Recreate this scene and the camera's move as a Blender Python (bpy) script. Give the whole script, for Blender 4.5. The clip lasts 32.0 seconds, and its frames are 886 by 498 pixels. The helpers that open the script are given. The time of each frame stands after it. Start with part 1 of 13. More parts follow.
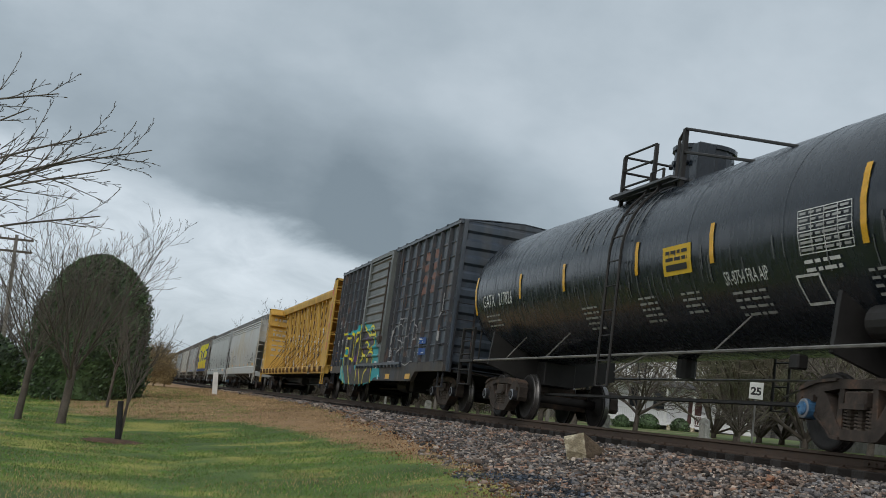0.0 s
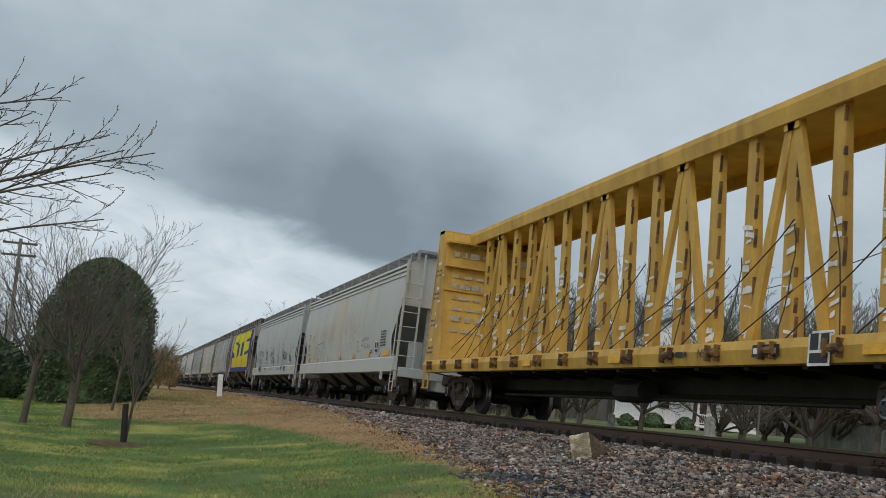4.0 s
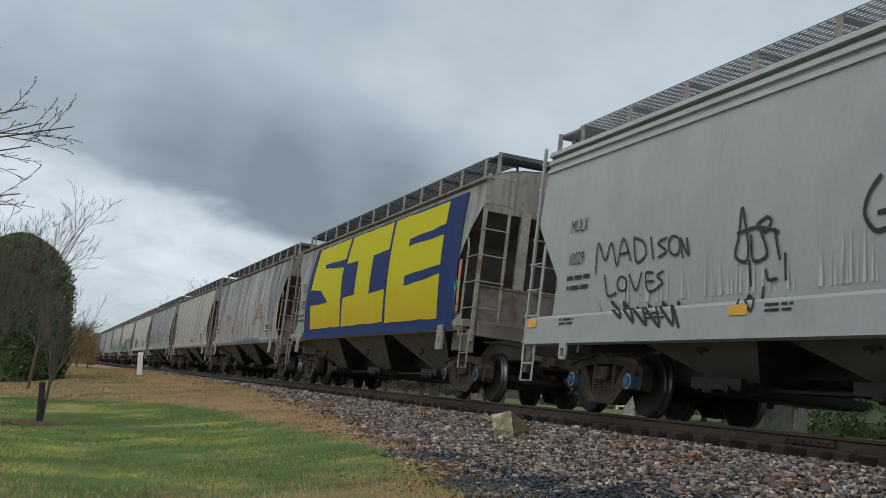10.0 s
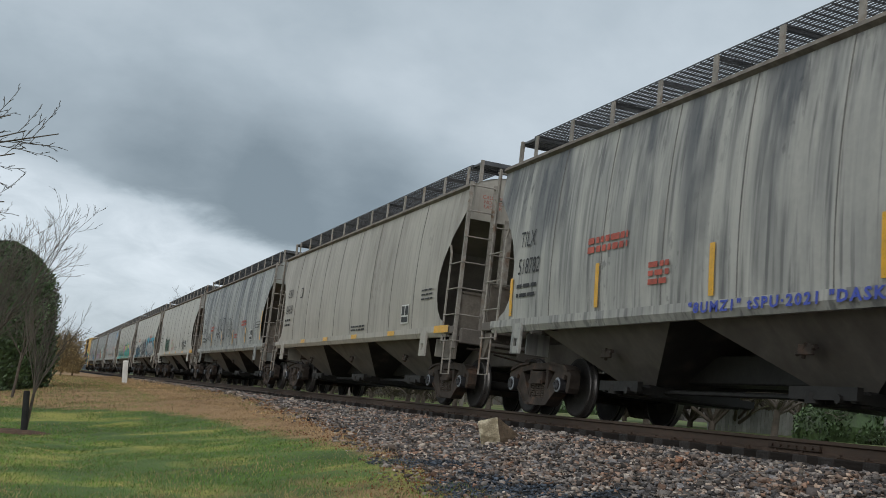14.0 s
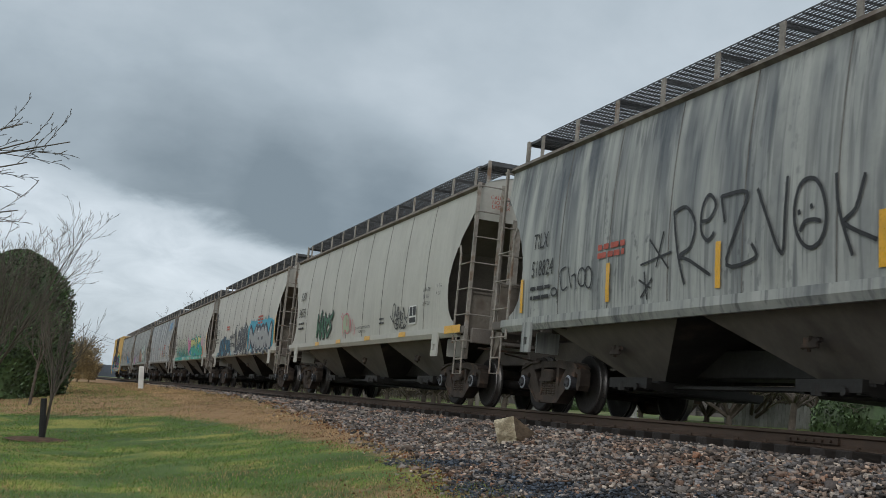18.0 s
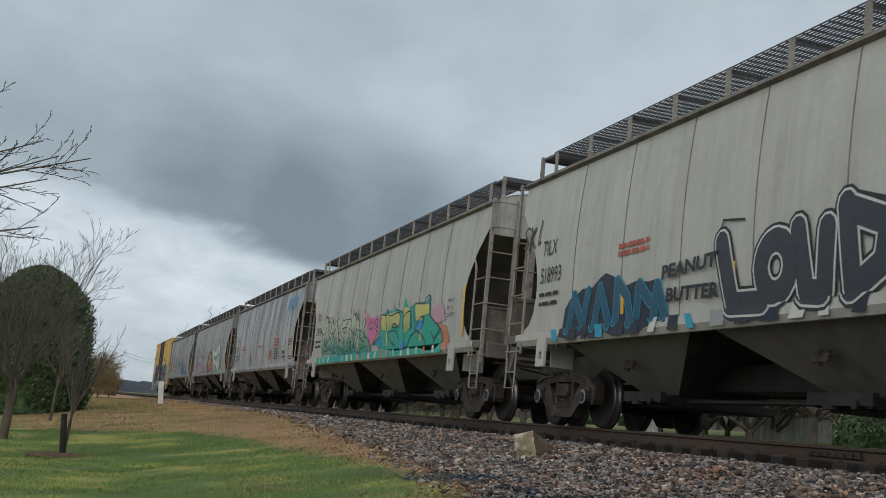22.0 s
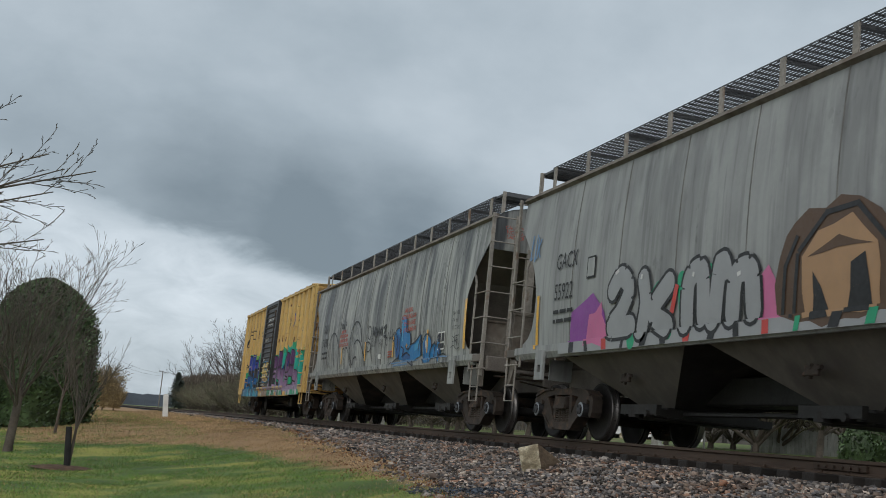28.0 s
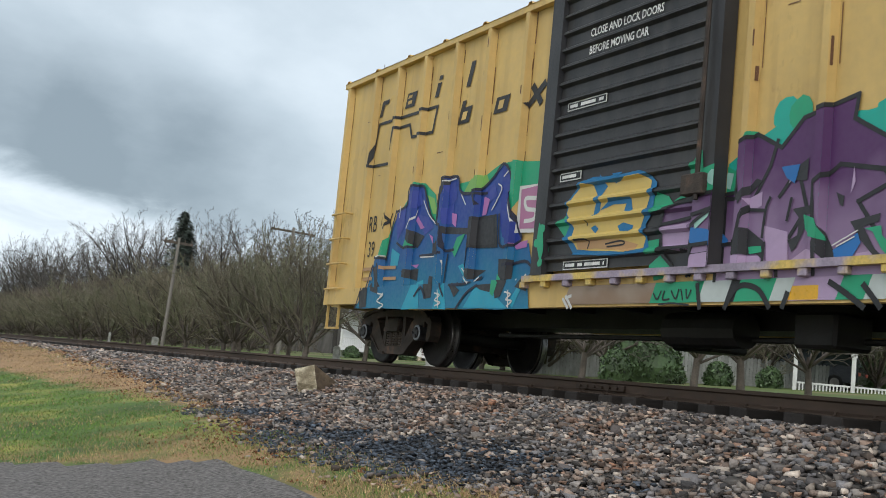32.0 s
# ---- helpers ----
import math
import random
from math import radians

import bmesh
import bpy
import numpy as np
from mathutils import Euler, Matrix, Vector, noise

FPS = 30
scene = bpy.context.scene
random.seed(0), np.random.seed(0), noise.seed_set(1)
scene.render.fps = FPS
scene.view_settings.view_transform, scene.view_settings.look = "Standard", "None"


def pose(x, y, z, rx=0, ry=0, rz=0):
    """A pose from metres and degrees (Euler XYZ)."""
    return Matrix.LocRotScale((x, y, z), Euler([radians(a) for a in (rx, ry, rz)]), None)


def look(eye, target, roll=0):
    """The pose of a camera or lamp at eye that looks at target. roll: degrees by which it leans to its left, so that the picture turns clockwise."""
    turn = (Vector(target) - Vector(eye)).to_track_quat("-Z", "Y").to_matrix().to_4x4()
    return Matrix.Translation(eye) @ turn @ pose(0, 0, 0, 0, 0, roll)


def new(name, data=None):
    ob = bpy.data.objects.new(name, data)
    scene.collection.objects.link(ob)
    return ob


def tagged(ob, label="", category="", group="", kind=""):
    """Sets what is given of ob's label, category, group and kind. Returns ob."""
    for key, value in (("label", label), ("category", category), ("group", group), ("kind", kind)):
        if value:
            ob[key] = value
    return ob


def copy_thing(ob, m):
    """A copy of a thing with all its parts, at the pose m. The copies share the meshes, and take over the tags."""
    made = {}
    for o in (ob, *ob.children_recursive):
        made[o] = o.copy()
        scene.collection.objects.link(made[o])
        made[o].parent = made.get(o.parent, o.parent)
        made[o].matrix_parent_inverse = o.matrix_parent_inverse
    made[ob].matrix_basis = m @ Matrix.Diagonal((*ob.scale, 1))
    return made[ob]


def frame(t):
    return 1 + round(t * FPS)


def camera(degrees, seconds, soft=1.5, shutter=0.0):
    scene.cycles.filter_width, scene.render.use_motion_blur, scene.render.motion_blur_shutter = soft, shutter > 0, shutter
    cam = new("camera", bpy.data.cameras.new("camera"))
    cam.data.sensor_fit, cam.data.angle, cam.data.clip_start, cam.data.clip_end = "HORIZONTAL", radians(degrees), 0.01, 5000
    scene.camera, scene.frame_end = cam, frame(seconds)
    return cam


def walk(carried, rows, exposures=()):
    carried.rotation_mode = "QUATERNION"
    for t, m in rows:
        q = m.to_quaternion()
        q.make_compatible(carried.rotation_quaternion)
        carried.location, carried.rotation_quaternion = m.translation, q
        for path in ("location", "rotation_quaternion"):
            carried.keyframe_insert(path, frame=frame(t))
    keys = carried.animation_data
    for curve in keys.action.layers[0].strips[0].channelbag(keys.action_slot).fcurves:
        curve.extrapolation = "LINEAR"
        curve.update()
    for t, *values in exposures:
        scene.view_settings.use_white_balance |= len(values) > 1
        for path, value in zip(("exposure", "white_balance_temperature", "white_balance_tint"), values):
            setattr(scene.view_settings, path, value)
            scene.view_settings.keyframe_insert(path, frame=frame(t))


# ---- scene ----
# One straight track along +y; rail tops at z = 0; the camera stands beside it and turns.
TRACK_X = 8.76          # centre line of the track
EYE = (0.0, 0.0, -0.204)
SPEED = 8.976           # metres a second, towards the camera
cam = camera(42.74, 32.0, soft=0.45, shutter=0.06)
TURNS = [  # seconds, yaw, pitch, roll
(0, -15.73, 8.50, -7.47), (0.5, -15.72, 8.50, -7.47), (1, -15.58, 8.48, -7.45), (1.5, -15.52, 8.47, -7.42), (2, -15.39, 8.48, -7.42), (2.5, -15.21, 8.51, -7.45), (3, -15.18, 8.51, -7.42), (3.5, -15.33, 8.50, -7.2), (4, -15.48, 8.49, -7.05), (4.5, -16.09, 8.27, -7.02), (5.2, -17.7, 8.08, -6.9), (5.9, -19.1, 7.96, -6.8), (6.5, -19.70, 7.90, -6.78), (7, -19.70, 7.85, -6.84), (7.5, -19.35, 7.81, -6.95), (8, -19.29, 7.80, -7.07), (8.5, -19.40, 7.84, -7.08), (9, -19.31, 7.88, -7.18), (9.5, -19.34, 7.90, -7.18), (10, -19.36, 7.92, -7.10), (10.5, -19.40, 8.01, -7.05), (11, -19.39, 8.08, -7.03), (11.5, -19.53, 8.15, -7.02), (12, -19.66, 8.19, -6.98), (12.5, -19.78, 8.21, -6.92), (13, -20.04, 8.26, -6.80), (13.5, -20.13, 8.30, -6.75), (14, -20.04, 8.33, -6.8), (14.5, -19.94, 8.34, -6.72), (15.5, -19.2, 8.24, -6.3), (16.5, -18.67, 8.12, -5.94), (17, -18.93, 8.16, -5.9), (17.5, -18.98, 8.19, -5.87), (18, -19.24, 8.24, -5.75), (18.5, -19.05, 8.29, -5.74), (19, -19.06, 8.38, -5.67), (19.5, -19.00, 8.43, -5.6), (20, -18.51, 8.46, -5.65), (20.5, -18.32, 8.50, -5.74), (21, -18.37, 8.56, -5.67), (21.5, -18.40, 8.71, -5.71), (22, -18.28, 8.87, -5.65), (22.5, -18.25, 8.92, -5.48), (23, -18.16, 9.02, -5.35), (23.5, -18.07, 9.15, -5.25), (24, -17.98, 9.32, -5.1), (24.5, -18.00, 9.41, -5.09), (25, -17.71, 9.41, -5.20), (25.5, -17.58, 9.44, -5.36), (26.5, -17.68, 9.45, -5.45), (27.5, -17.87, 9.46, -5.53), (28, -18.04, 9.49, -5.68), (28.5, -18.16, 9.49, -5.64), (29, -18.29, 9.53, -5.7), (29.5, -18.48, 9.57, -5.85), (30, -18.62, 9.58, -5.94), (30.5, -18.80, 9.47, -6.0), (31, -19.37, 8.82, -5.97), (31.4, -20.93, 8.18, -6.08), (31.7, -24.18, 7.94, -5.97), (32, -29.26, 6.68, -5.64)]
walk(cam, [(t, pose(*EYE, 90 + p, r, y)) for t, y, p, r in TURNS], [(0, 0.05), (4, 0.06), (12, 0.13), (24, 0.03), (30, 0.06), (31, 0.24), (31.5, 0.45), (32, 0.6)])

# ---- overcast daylight ----
world = bpy.data.worlds.new("overcast_sky")
scene.world = world
world.use_nodes = True
SUN_EL, SUN_AZ = 38, 215     # degrees; the veiled sun stands behind the camera
nt = world.node_tree
nt.nodes.clear()


def wnode(kind, **kw):
    n = nt.nodes.new(kind)
    for k, v in kw.items():
        n.inputs[k].default_value = v
    return n


def wmath(op, a, b=0.0, clamp=False):
    n = nt.nodes.new("ShaderNodeMath")
    n.operation, n.use_clamp = op, clamp
    for i, v in enumerate((a, b)):
        if isinstance(v, (int, float)):
            n.inputs[i].default_value = v
        else:
            nt.links.new(v, n.inputs[i])
    return n.outputs[0]


def wmix(fac, a, b):
    n = nt.nodes.new("ShaderNodeMix")
    n.data_type = "RGBA"
    for i, v in ((0, fac), (6, a), (7, b)):
        if isinstance(v, (int, float, tuple)):
            n.inputs[i].default_value = v
        else:
            nt.links.new(v, n.inputs[i])
    return n.outputs[2]


sky = nt.nodes.new("ShaderNodeTexSky")
sky.sky_type, sky.sun_disc = "NISHITA", False
sky.sun_elevation, sky.sun_rotation = radians(SUN_EL), radians(SUN_AZ)
geo = nt.nodes.new("ShaderNodeTexCoord")
sep = nt.nodes.new("ShaderNodeSeparateXYZ")
nt.links.new(geo.outputs["Generated"], sep.inputs[0])
dx, dy, dz = sep.outputs
# cloud deck: directions spread on a flat layer overhead
den = wmath("ADD", wmath("MAXIMUM", dz, 0.0), 0.45)
comb = nt.nodes.new("ShaderNodeCombineXYZ")
nt.links.new(wmath("DIVIDE", dx, den), comb.inputs[0])
nt.links.new(wmath("DIVIDE", dy, den), comb.inputs[1])
n1 = wnode("ShaderNodeTexNoise", Scale=2.1, Detail=7.0, Roughness=0.52, Distortion=0.25)
n2 = wnode("ShaderNodeTexNoise", Scale=8.0, Detail=6.0, Roughness=0.55)
for n in (n1, n2):
    nt.links.new(comb.outputs[0], n.inputs["Vector"])


def blob(az, el, half, sharp=1.0):
    """0 to 1: how close a direction lies to the middle of a cloud."""
    a, e = radians(az), radians(el)
    c = Vector((math.sin(a) * math.cos(e), math.cos(a) * math.cos(e), math.sin(e)))
    d = nt.nodes.new("ShaderNodeVectorMath")
    d.operation = "DOT_PRODUCT"
    nt.links.new(geo.outputs["Generated"], d.inputs[0])
    d.inputs[1].default_value = c
    k = math.cos(radians(half))
    f = wmath("DIVIDE", wmath("SUBTRACT", d.outputs["Value"], k), 1 - k, True)
    return wmath("MULTIPLY", wmath("MULTIPLY", f, f), wmath("SUBTRACT", 3.0, wmath("MULTIPLY", f, 2.0)))


def wrange(v, a, b, lo, hi):
    n = nt.nodes.new("ShaderNodeMapRange")
    n.interpolation_type = "SMOOTHSTEP"
    nt.links.new(v, n.inputs[0])
    for i, x in enumerate((a, b, lo, hi)):
        n.inputs[i + 1].default_value = x
    return n.outputs[0]


# a dark cloud deck whose ragged lower edge falls towards the line's far end, over a brighter bank on the horizon
AZ = wmath("MULTIPLY", wmath("ARCTAN2", dx, dy), 180 / math.pi)
EL = wmath("MULTIPLY", wmath("ARCSINE", dz), 180 / math.pi)
polar = nt.nodes.new("ShaderNodeCombineXYZ")
nt.links.new(wmath("MULTIPLY", AZ, 0.05), polar.inputs[0])
nt.links.new(wmath("MULTIPLY", EL, 0.11), polar.inputs[1])
n3 = wnode("ShaderNodeTexNoise", Scale=2.6, Detail=6.0, Roughness=0.55, Distortion=0.3)
n4 = wnode("ShaderNodeTexNoise", Scale=5.5, Detail=8.0, Roughness=0.60, Distortion=0.6)
for n in (n3, n4):
    nt.links.new(polar.outputs[0], n.inputs["Vector"])
soft, puffs = (wmath("SUBTRACT", n.outputs["Fac"], 0.5) for n in (n3, n4))
broad, fine_cloud = (wmath("SUBTRACT", n.outputs["Fac"], 0.5) for n in (n1, n2))
edge = wmath("SUBTRACT", 9.3, wmath("MULTIPLY", wmath("MINIMUM", wmath("MAXIMUM", AZ, -25.0), 22.0), 0.19))
over = wmath("ADD", wmath("SUBTRACT", EL, edge), wmath("ADD", wmath("MULTIPLY", soft, 3.2), wmath("MULTIPLY", puffs, 2.4)))
deck = wmath("ADD", wrange(over, 1.5, 9.0, 0.40, 0.60), wmath("ADD", wmath("MULTIPLY", broad, 0.42), wmath("MULTIPLY", fine_cloud, 0.26)))
for az, el, half, amount in ((7, 10.6, 6.5, -0.17), (12.5, 9.6, 6.5, -0.20), (1, 12, 7, -0.06), (17.5, 9.5, 6, -0.12), (15.5, 16.0, 3.6, 0.06), (19.5, 15.0, 4.5, 0.05), (24, 12, 7, 0.03), (-6, 14, 8, 0.03), (8, 17, 8, -0.05), (34, 12, 14, 0.04)):
    deck = wmath("ADD", deck, wmath("MULTIPLY", blob(az, el, half), amount))
bank = wmath("ADD", wrange(EL, 0.5, 6.0, 0.64, 0.82), wmath("MULTIPLY", puffs, 0.62))
light = wmath("ADD", deck, wmath("MULTIPLY", wmath("SUBTRACT", bank, deck), wrange(over, -0.9, 1.1, 1.0, 0.0)))
ramp = nt.nodes.new("ShaderNodeValToRGB")
ramp.color_ramp.elements[0].position, ramp.color_ramp.elements[0].color = 0.12, (0.20, 0.25, 0.29, 1)
ramp.color_ramp.elements[1].position, ramp.color_ramp.elements[1].color = 0.95, (0.69, 0.765, 0.83, 1)
mid = ramp.color_ramp.elements.new(0.5)
mid.color = (0.385, 0.455, 0.51, 1)
nt.links.new(light, ramp.inputs[0])
# the deck is brighter round the veiled sun
glow = blob(SUN_AZ - 360 + 0, 55, 100)
cloud = wmix(wmath("MULTIPLY", glow, 0.6), ramp.outputs[0], (0.85, 0.86, 0.86, 1))
clear = nt.nodes.new("ShaderNodeVectorMath")
clear.operation = "SCALE"
nt.links.new(sky.outputs[0], clear.inputs[0])
clear.inputs["Scale"].default_value = 0.08
bg = nt.nodes.new("ShaderNodeBackground")
nt.links.new(wmix(0.93, clear.outputs[0], cloud), bg.inputs["Color"])
bg.inputs["Strength"].default_value = 1.0
nt.links.new(bg.outputs[0], nt.nodes.new("ShaderNodeOutputWorld").inputs[0])

sun = new("veiled_sun", bpy.data.lights.new("veiled_sun", "SUN"))
sun.data.energy, sun.data.angle, sun.data.color = 0.6, radians(35), (1.0, 0.97, 0.92)
sa, se = radians(SUN_AZ), radians(SUN_EL)
sun.matrix_world = look((0, 0, 40), (-40 * math.sin(sa), -40 * math.cos(sa), 40 - 40 * math.tan(se)))


# ---- materials ----
def mat(name, color, rough=0.7, metal=0.0, vary=0.25, scale=3.0, fine=40.0, bump=0.0, streak=None, streak_color=(0.03, 0.03, 0.03), second=None, second_at=0.6,
        stretch=(1, 1, 1), spread=0.0, island=False, grime=0.0, grime_color=(0.05, 0.05, 0.052), from_top=1.0, bands=0.0):
    """Paint, metal, wood or earth: a base colour with two scales of variation, an optional second colour in patches, and run-down streaks."""
    m = bpy.data.materials.new(name)
    m.use_nodes = True
    t = m.node_tree
    b = t.nodes["Principled BSDF"]
    tc = t.nodes.new("ShaderNodeTexCoord")
    info = t.nodes.new("ShaderNodeObjectInfo")

    def link(a, c):
        t.links.new(a, c)

    def mapping(s):
        mp = t.nodes.new("ShaderNodeMapping")
        mp.inputs["Scale"].default_value = s
        link(tc.outputs["Object"], mp.inputs[0])
        add = t.nodes.new("ShaderNodeVectorMath")
        add.operation = "ADD"
        link(mp.outputs[0], add.inputs[0])
        sc = t.nodes.new("ShaderNodeMath")
        sc.operation = "MULTIPLY"
        link(info.outputs["Random"], sc.inputs[0])
        sc.inputs[1].default_value = 37.0
        link(sc.outputs[0], add.inputs[1])
        return add.outputs[0]

    def noisy(s, detail, vec):
        n = t.nodes.new("ShaderNodeTexNoise")
        n.inputs["Scale"].default_value, n.inputs["Detail"].default_value = s, detail
        link(vec, n.inputs["Vector"])
        return n.outputs["Fac"]

    def remap(v, a, c, lo, hi):
        n = t.nodes.new("ShaderNodeMapRange")
        link(v, n.inputs[0])
        for i, x in enumerate((a, c, lo, hi)):
            n.inputs[i + 1].default_value = x
        return n.outputs[0]

    def mix(f, a, c, mode="MIX"):
        n = t.nodes.new("ShaderNodeMix")
        n.data_type, n.blend_type = "RGBA", mode
        for i, v in ((0, f), (6, a), (7, c)):
            if isinstance(v, (int, float)):
                n.inputs[i].default_value = v
            elif isinstance(v, tuple):
                n.inputs[i].default_value = (*v[:3], 1)
            else:
                link(v, n.inputs[i])
        return n.outputs[2]

    vec = mapping(stretch)
    coarse, grain = noisy(scale, 5, vec), noisy(fine, 3, vec)
    col = tuple(color)
    if second:
        col = mix(remap(coarse, second_at - 0.06, second_at + 0.06, 0, 1), col, second)
    lo = remap(coarse, 0.3, 0.7, 1 - vary, 1 + vary)
    hi = remap(grain, 0.3, 0.7, 1 - vary * 0.5, 1 + vary * 0.5)
    both = t.nodes.new("ShaderNodeMath")
    both.operation = "MULTIPLY"
    link(lo, both.inputs[0]), link(hi, both.inputs[1])
    val = both.outputs[0]
    if spread:
        src = info.outputs["Random"]
        if island:
            src = t.nodes.new("ShaderNodeNewGeometry").outputs["Random Per Island"]
        k = t.nodes.new("ShaderNodeMath")
        k.operation = "MULTIPLY"
        link(val, k.inputs[0]), link(remap(src, 0, 1, 1 - spread, 1 + spread), k.inputs[1])
        val = k.outputs[0]
    sc = t.nodes.new("ShaderNodeVectorMath")
    sc.operation = "SCALE"
    if isinstance(col, tuple):
        sc.inputs[0].default_value = col[:3]
    else:
        link(col, sc.inputs[0])
    link(val, sc.inputs["Scale"])
    out = sc.outputs[0]
    if streak:
        sv = mapping((1.0, 1.0, 0.07))
        s1, s2 = noisy(3.2, 7, sv), noisy(0.55, 3, mapping((1, 1, 0.8)))
        mul = t.nodes.new("ShaderNodeMath")
        mul.operation = "MULTIPLY"
        link(remap(s1, 0.44, 0.60, 0, streak), mul.inputs[0]), link(remap(s2, 0.36, 0.62, 0.12, 1), mul.inputs[1])
        runs = mul.outputs[0]
        if from_top < 1:
            # soot that washes down from the roof and thins out on its way
            height = t.nodes.new("ShaderNodeSeparateXYZ")
            link(tc.outputs["Object"], height.inputs[0])
            mul = t.nodes.new("ShaderNodeMath")
            mul.operation = "MULTIPLY"
            link(runs, mul.inputs[0]), link(remap(height.outputs[2], 1.7, 3.7, from_top, 1), mul.inputs[1])
            runs = mul.outputs[0]
        out = mix(runs, out, tuple(streak_color))
    if bands:
        # broad soot bands that hang from the roof with ragged ends, pale washed runs between them, and thin dark runs
        height = t.nodes.new("ShaderNodeSeparateXYZ")
        link(tc.outputs["Object"], height.inputs[0])

        def times(a, c):
            n = t.nodes.new("ShaderNodeMath")
            n.operation = "MULTIPLY"
            link(a, n.inputs[0]), link(c, n.inputs[1])
            return n.outputs[0]

        broad, ends = noisy(1.1, 5, mapping((1, 1, 0.10))), noisy(2.6, 6, mapping((1, 1, 0.22)))
        pale, thin = noisy(4.5, 6, mapping((1, 1, 0.05))), noisy(11.0, 5, mapping((1, 1, 0.035)))
        out = mix(times(remap(pale, 0.50, 0.62, 0, 0.55 * bands), remap(broad, 0.40, 0.60, 1, 0.2)), out, tuple(min(1.32 * c, 0.7) for c in color))
        out = mix(times(times(remap(broad, 0.45, 0.57, 0, bands), remap(ends, 0.36, 0.52, 0, 1)), remap(height.outputs[2], 1.6, 3.6, 0.25, 1)), out, tuple(streak_color))
        out = mix(times(remap(thin, 0.50, 0.62, 0, 0.75 * bands), remap(ends, 0.34, 0.60, 0.1, 1)), out, tuple(0.6 * c for c in streak_color))
    if grime:
        g1, g2, g3 = noisy(5.0, 7, mapping((1.0, 1.0, 0.045))), noisy(0.9, 4, mapping((1, 1, 0.6))), noisy(9.0, 6, mapping((1, 1, 0.6)))
        mul = t.nodes.new("ShaderNodeMath")
        mul.operation = "MULTIPLY"
        link(remap(g1, 0.50, 0.60, 0, grime), mul.inputs[0]), link(remap(g2, 0.42, 0.60, 0.0, 1), mul.inputs[1])
        out = mix(mul.outputs[0], out, tuple(grime_color))
        mul = t.nodes.new("ShaderNodeMath")
        mul.operation = "MULTIPLY"
        link(remap(g3, 0.58, 0.64, 0, grime), mul.inputs[0]), link(remap(g2, 0.50, 0.66, 0.0, 1), mul.inputs[1])
        out = mix(mul.outputs[0], out, tuple(0.7 * c for c in grime_color))
    link(out, b.inputs["Base Color"])
    b.inputs["Metallic"].default_value = metal
    link(remap(grain, 0.3, 0.7, max(rough - 0.1, 0.05), min(rough + 0.1, 1)), b.inputs["Roughness"])
    if bump:
        bp = t.nodes.new("ShaderNodeBump")
        bp.inputs["Strength"].default_value, bp.inputs["Distance"].default_value = bump, 0.02
        link(grain, bp.inputs["Height"])
        link(bp.outputs[0], b.inputs["Normal"])
    return m


M_LAWN = mat("lawn_and_dry_grass", (0.092, 0.155, 0.030), 0.9, vary=0.45, scale=0.6, fine=22, bump=0.8, second=(0.22, 0.215, 0.045), second_at=0.56)
_t = M_LAWN.node_tree
_b = _t.nodes["Principled BSDF"]
_from = _b.inputs["Base Color"].links[0].from_socket
_at = _t.nodes.new("ShaderNodeAttribute")
_at.attribute_name = "dryness"
_n = _t.nodes.new("ShaderNodeTexNoise")
_n.inputs["Scale"].default_value, _n.inputs["Detail"].default_value = 1.6, 6
_c = _t.nodes.new("ShaderNodeTexCoord")
_t.links.new(_c.outputs["Object"], _n.inputs["Vector"])
_a = _t.nodes.new("ShaderNodeMath")
_a.operation = "ADD"
_t.links.new(_at.outputs["Fac"], _a.inputs[0]), _t.links.new(_n.outputs["Fac"], _a.inputs[1])
_r = _t.nodes.new("ShaderNodeMapRange")
_t.links.new(_a.outputs[0], _r.inputs[0])
_r.inputs[1].default_value, _r.inputs[2].default_value = 0.86, 1.14
_m = _t.nodes.new("ShaderNodeMix")
_m.data_type = "RGBA"
_d = _t.nodes.new("ShaderNodeMix")
_d.data_type = "RGBA"
_t.links.new(_n.outputs["Fac"], _d.inputs[0])
_d.inputs[6].default_value, _d.inputs[7].default_value = (0.21, 0.120, 0.056, 1), (0.40, 0.255, 0.125, 1)
_t.links.new(_r.outputs[0], _m.inputs[0]), _t.links.new(_from, _m.inputs[6]), _t.links.new(_d.outputs[2], _m.inputs[7])
_t.links.new(_m.outputs[2], _b.inputs["Base Color"])
M_FAR_GRASS = mat("far_lawn", (0.10, 0.14, 0.03), 0.9, vary=0.3, scale=0.2, fine=5, second=(0.17, 0.14, 0.07), second_at=0.58)
M_EARTH = mat("ballast_bed", (0.022, 0.019, 0.018), 0.95, vary=0.4, scale=1.5, fine=25, bump=1.0)
M_STONE = mat("ballast_stone", (0.235, 0.210, 0.194), 0.9, vary=0.3, scale=1.2, fine=60, spread=0.78, island=True, bump=0.4, second=(0.17, 0.125, 0.10), second_at=0.6)
M_DARK_STONE = mat("dark_chippings", (0.058, 0.072, 0.094), 0.8, vary=0.3, scale=2, fine=40, spread=0.8, island=True)


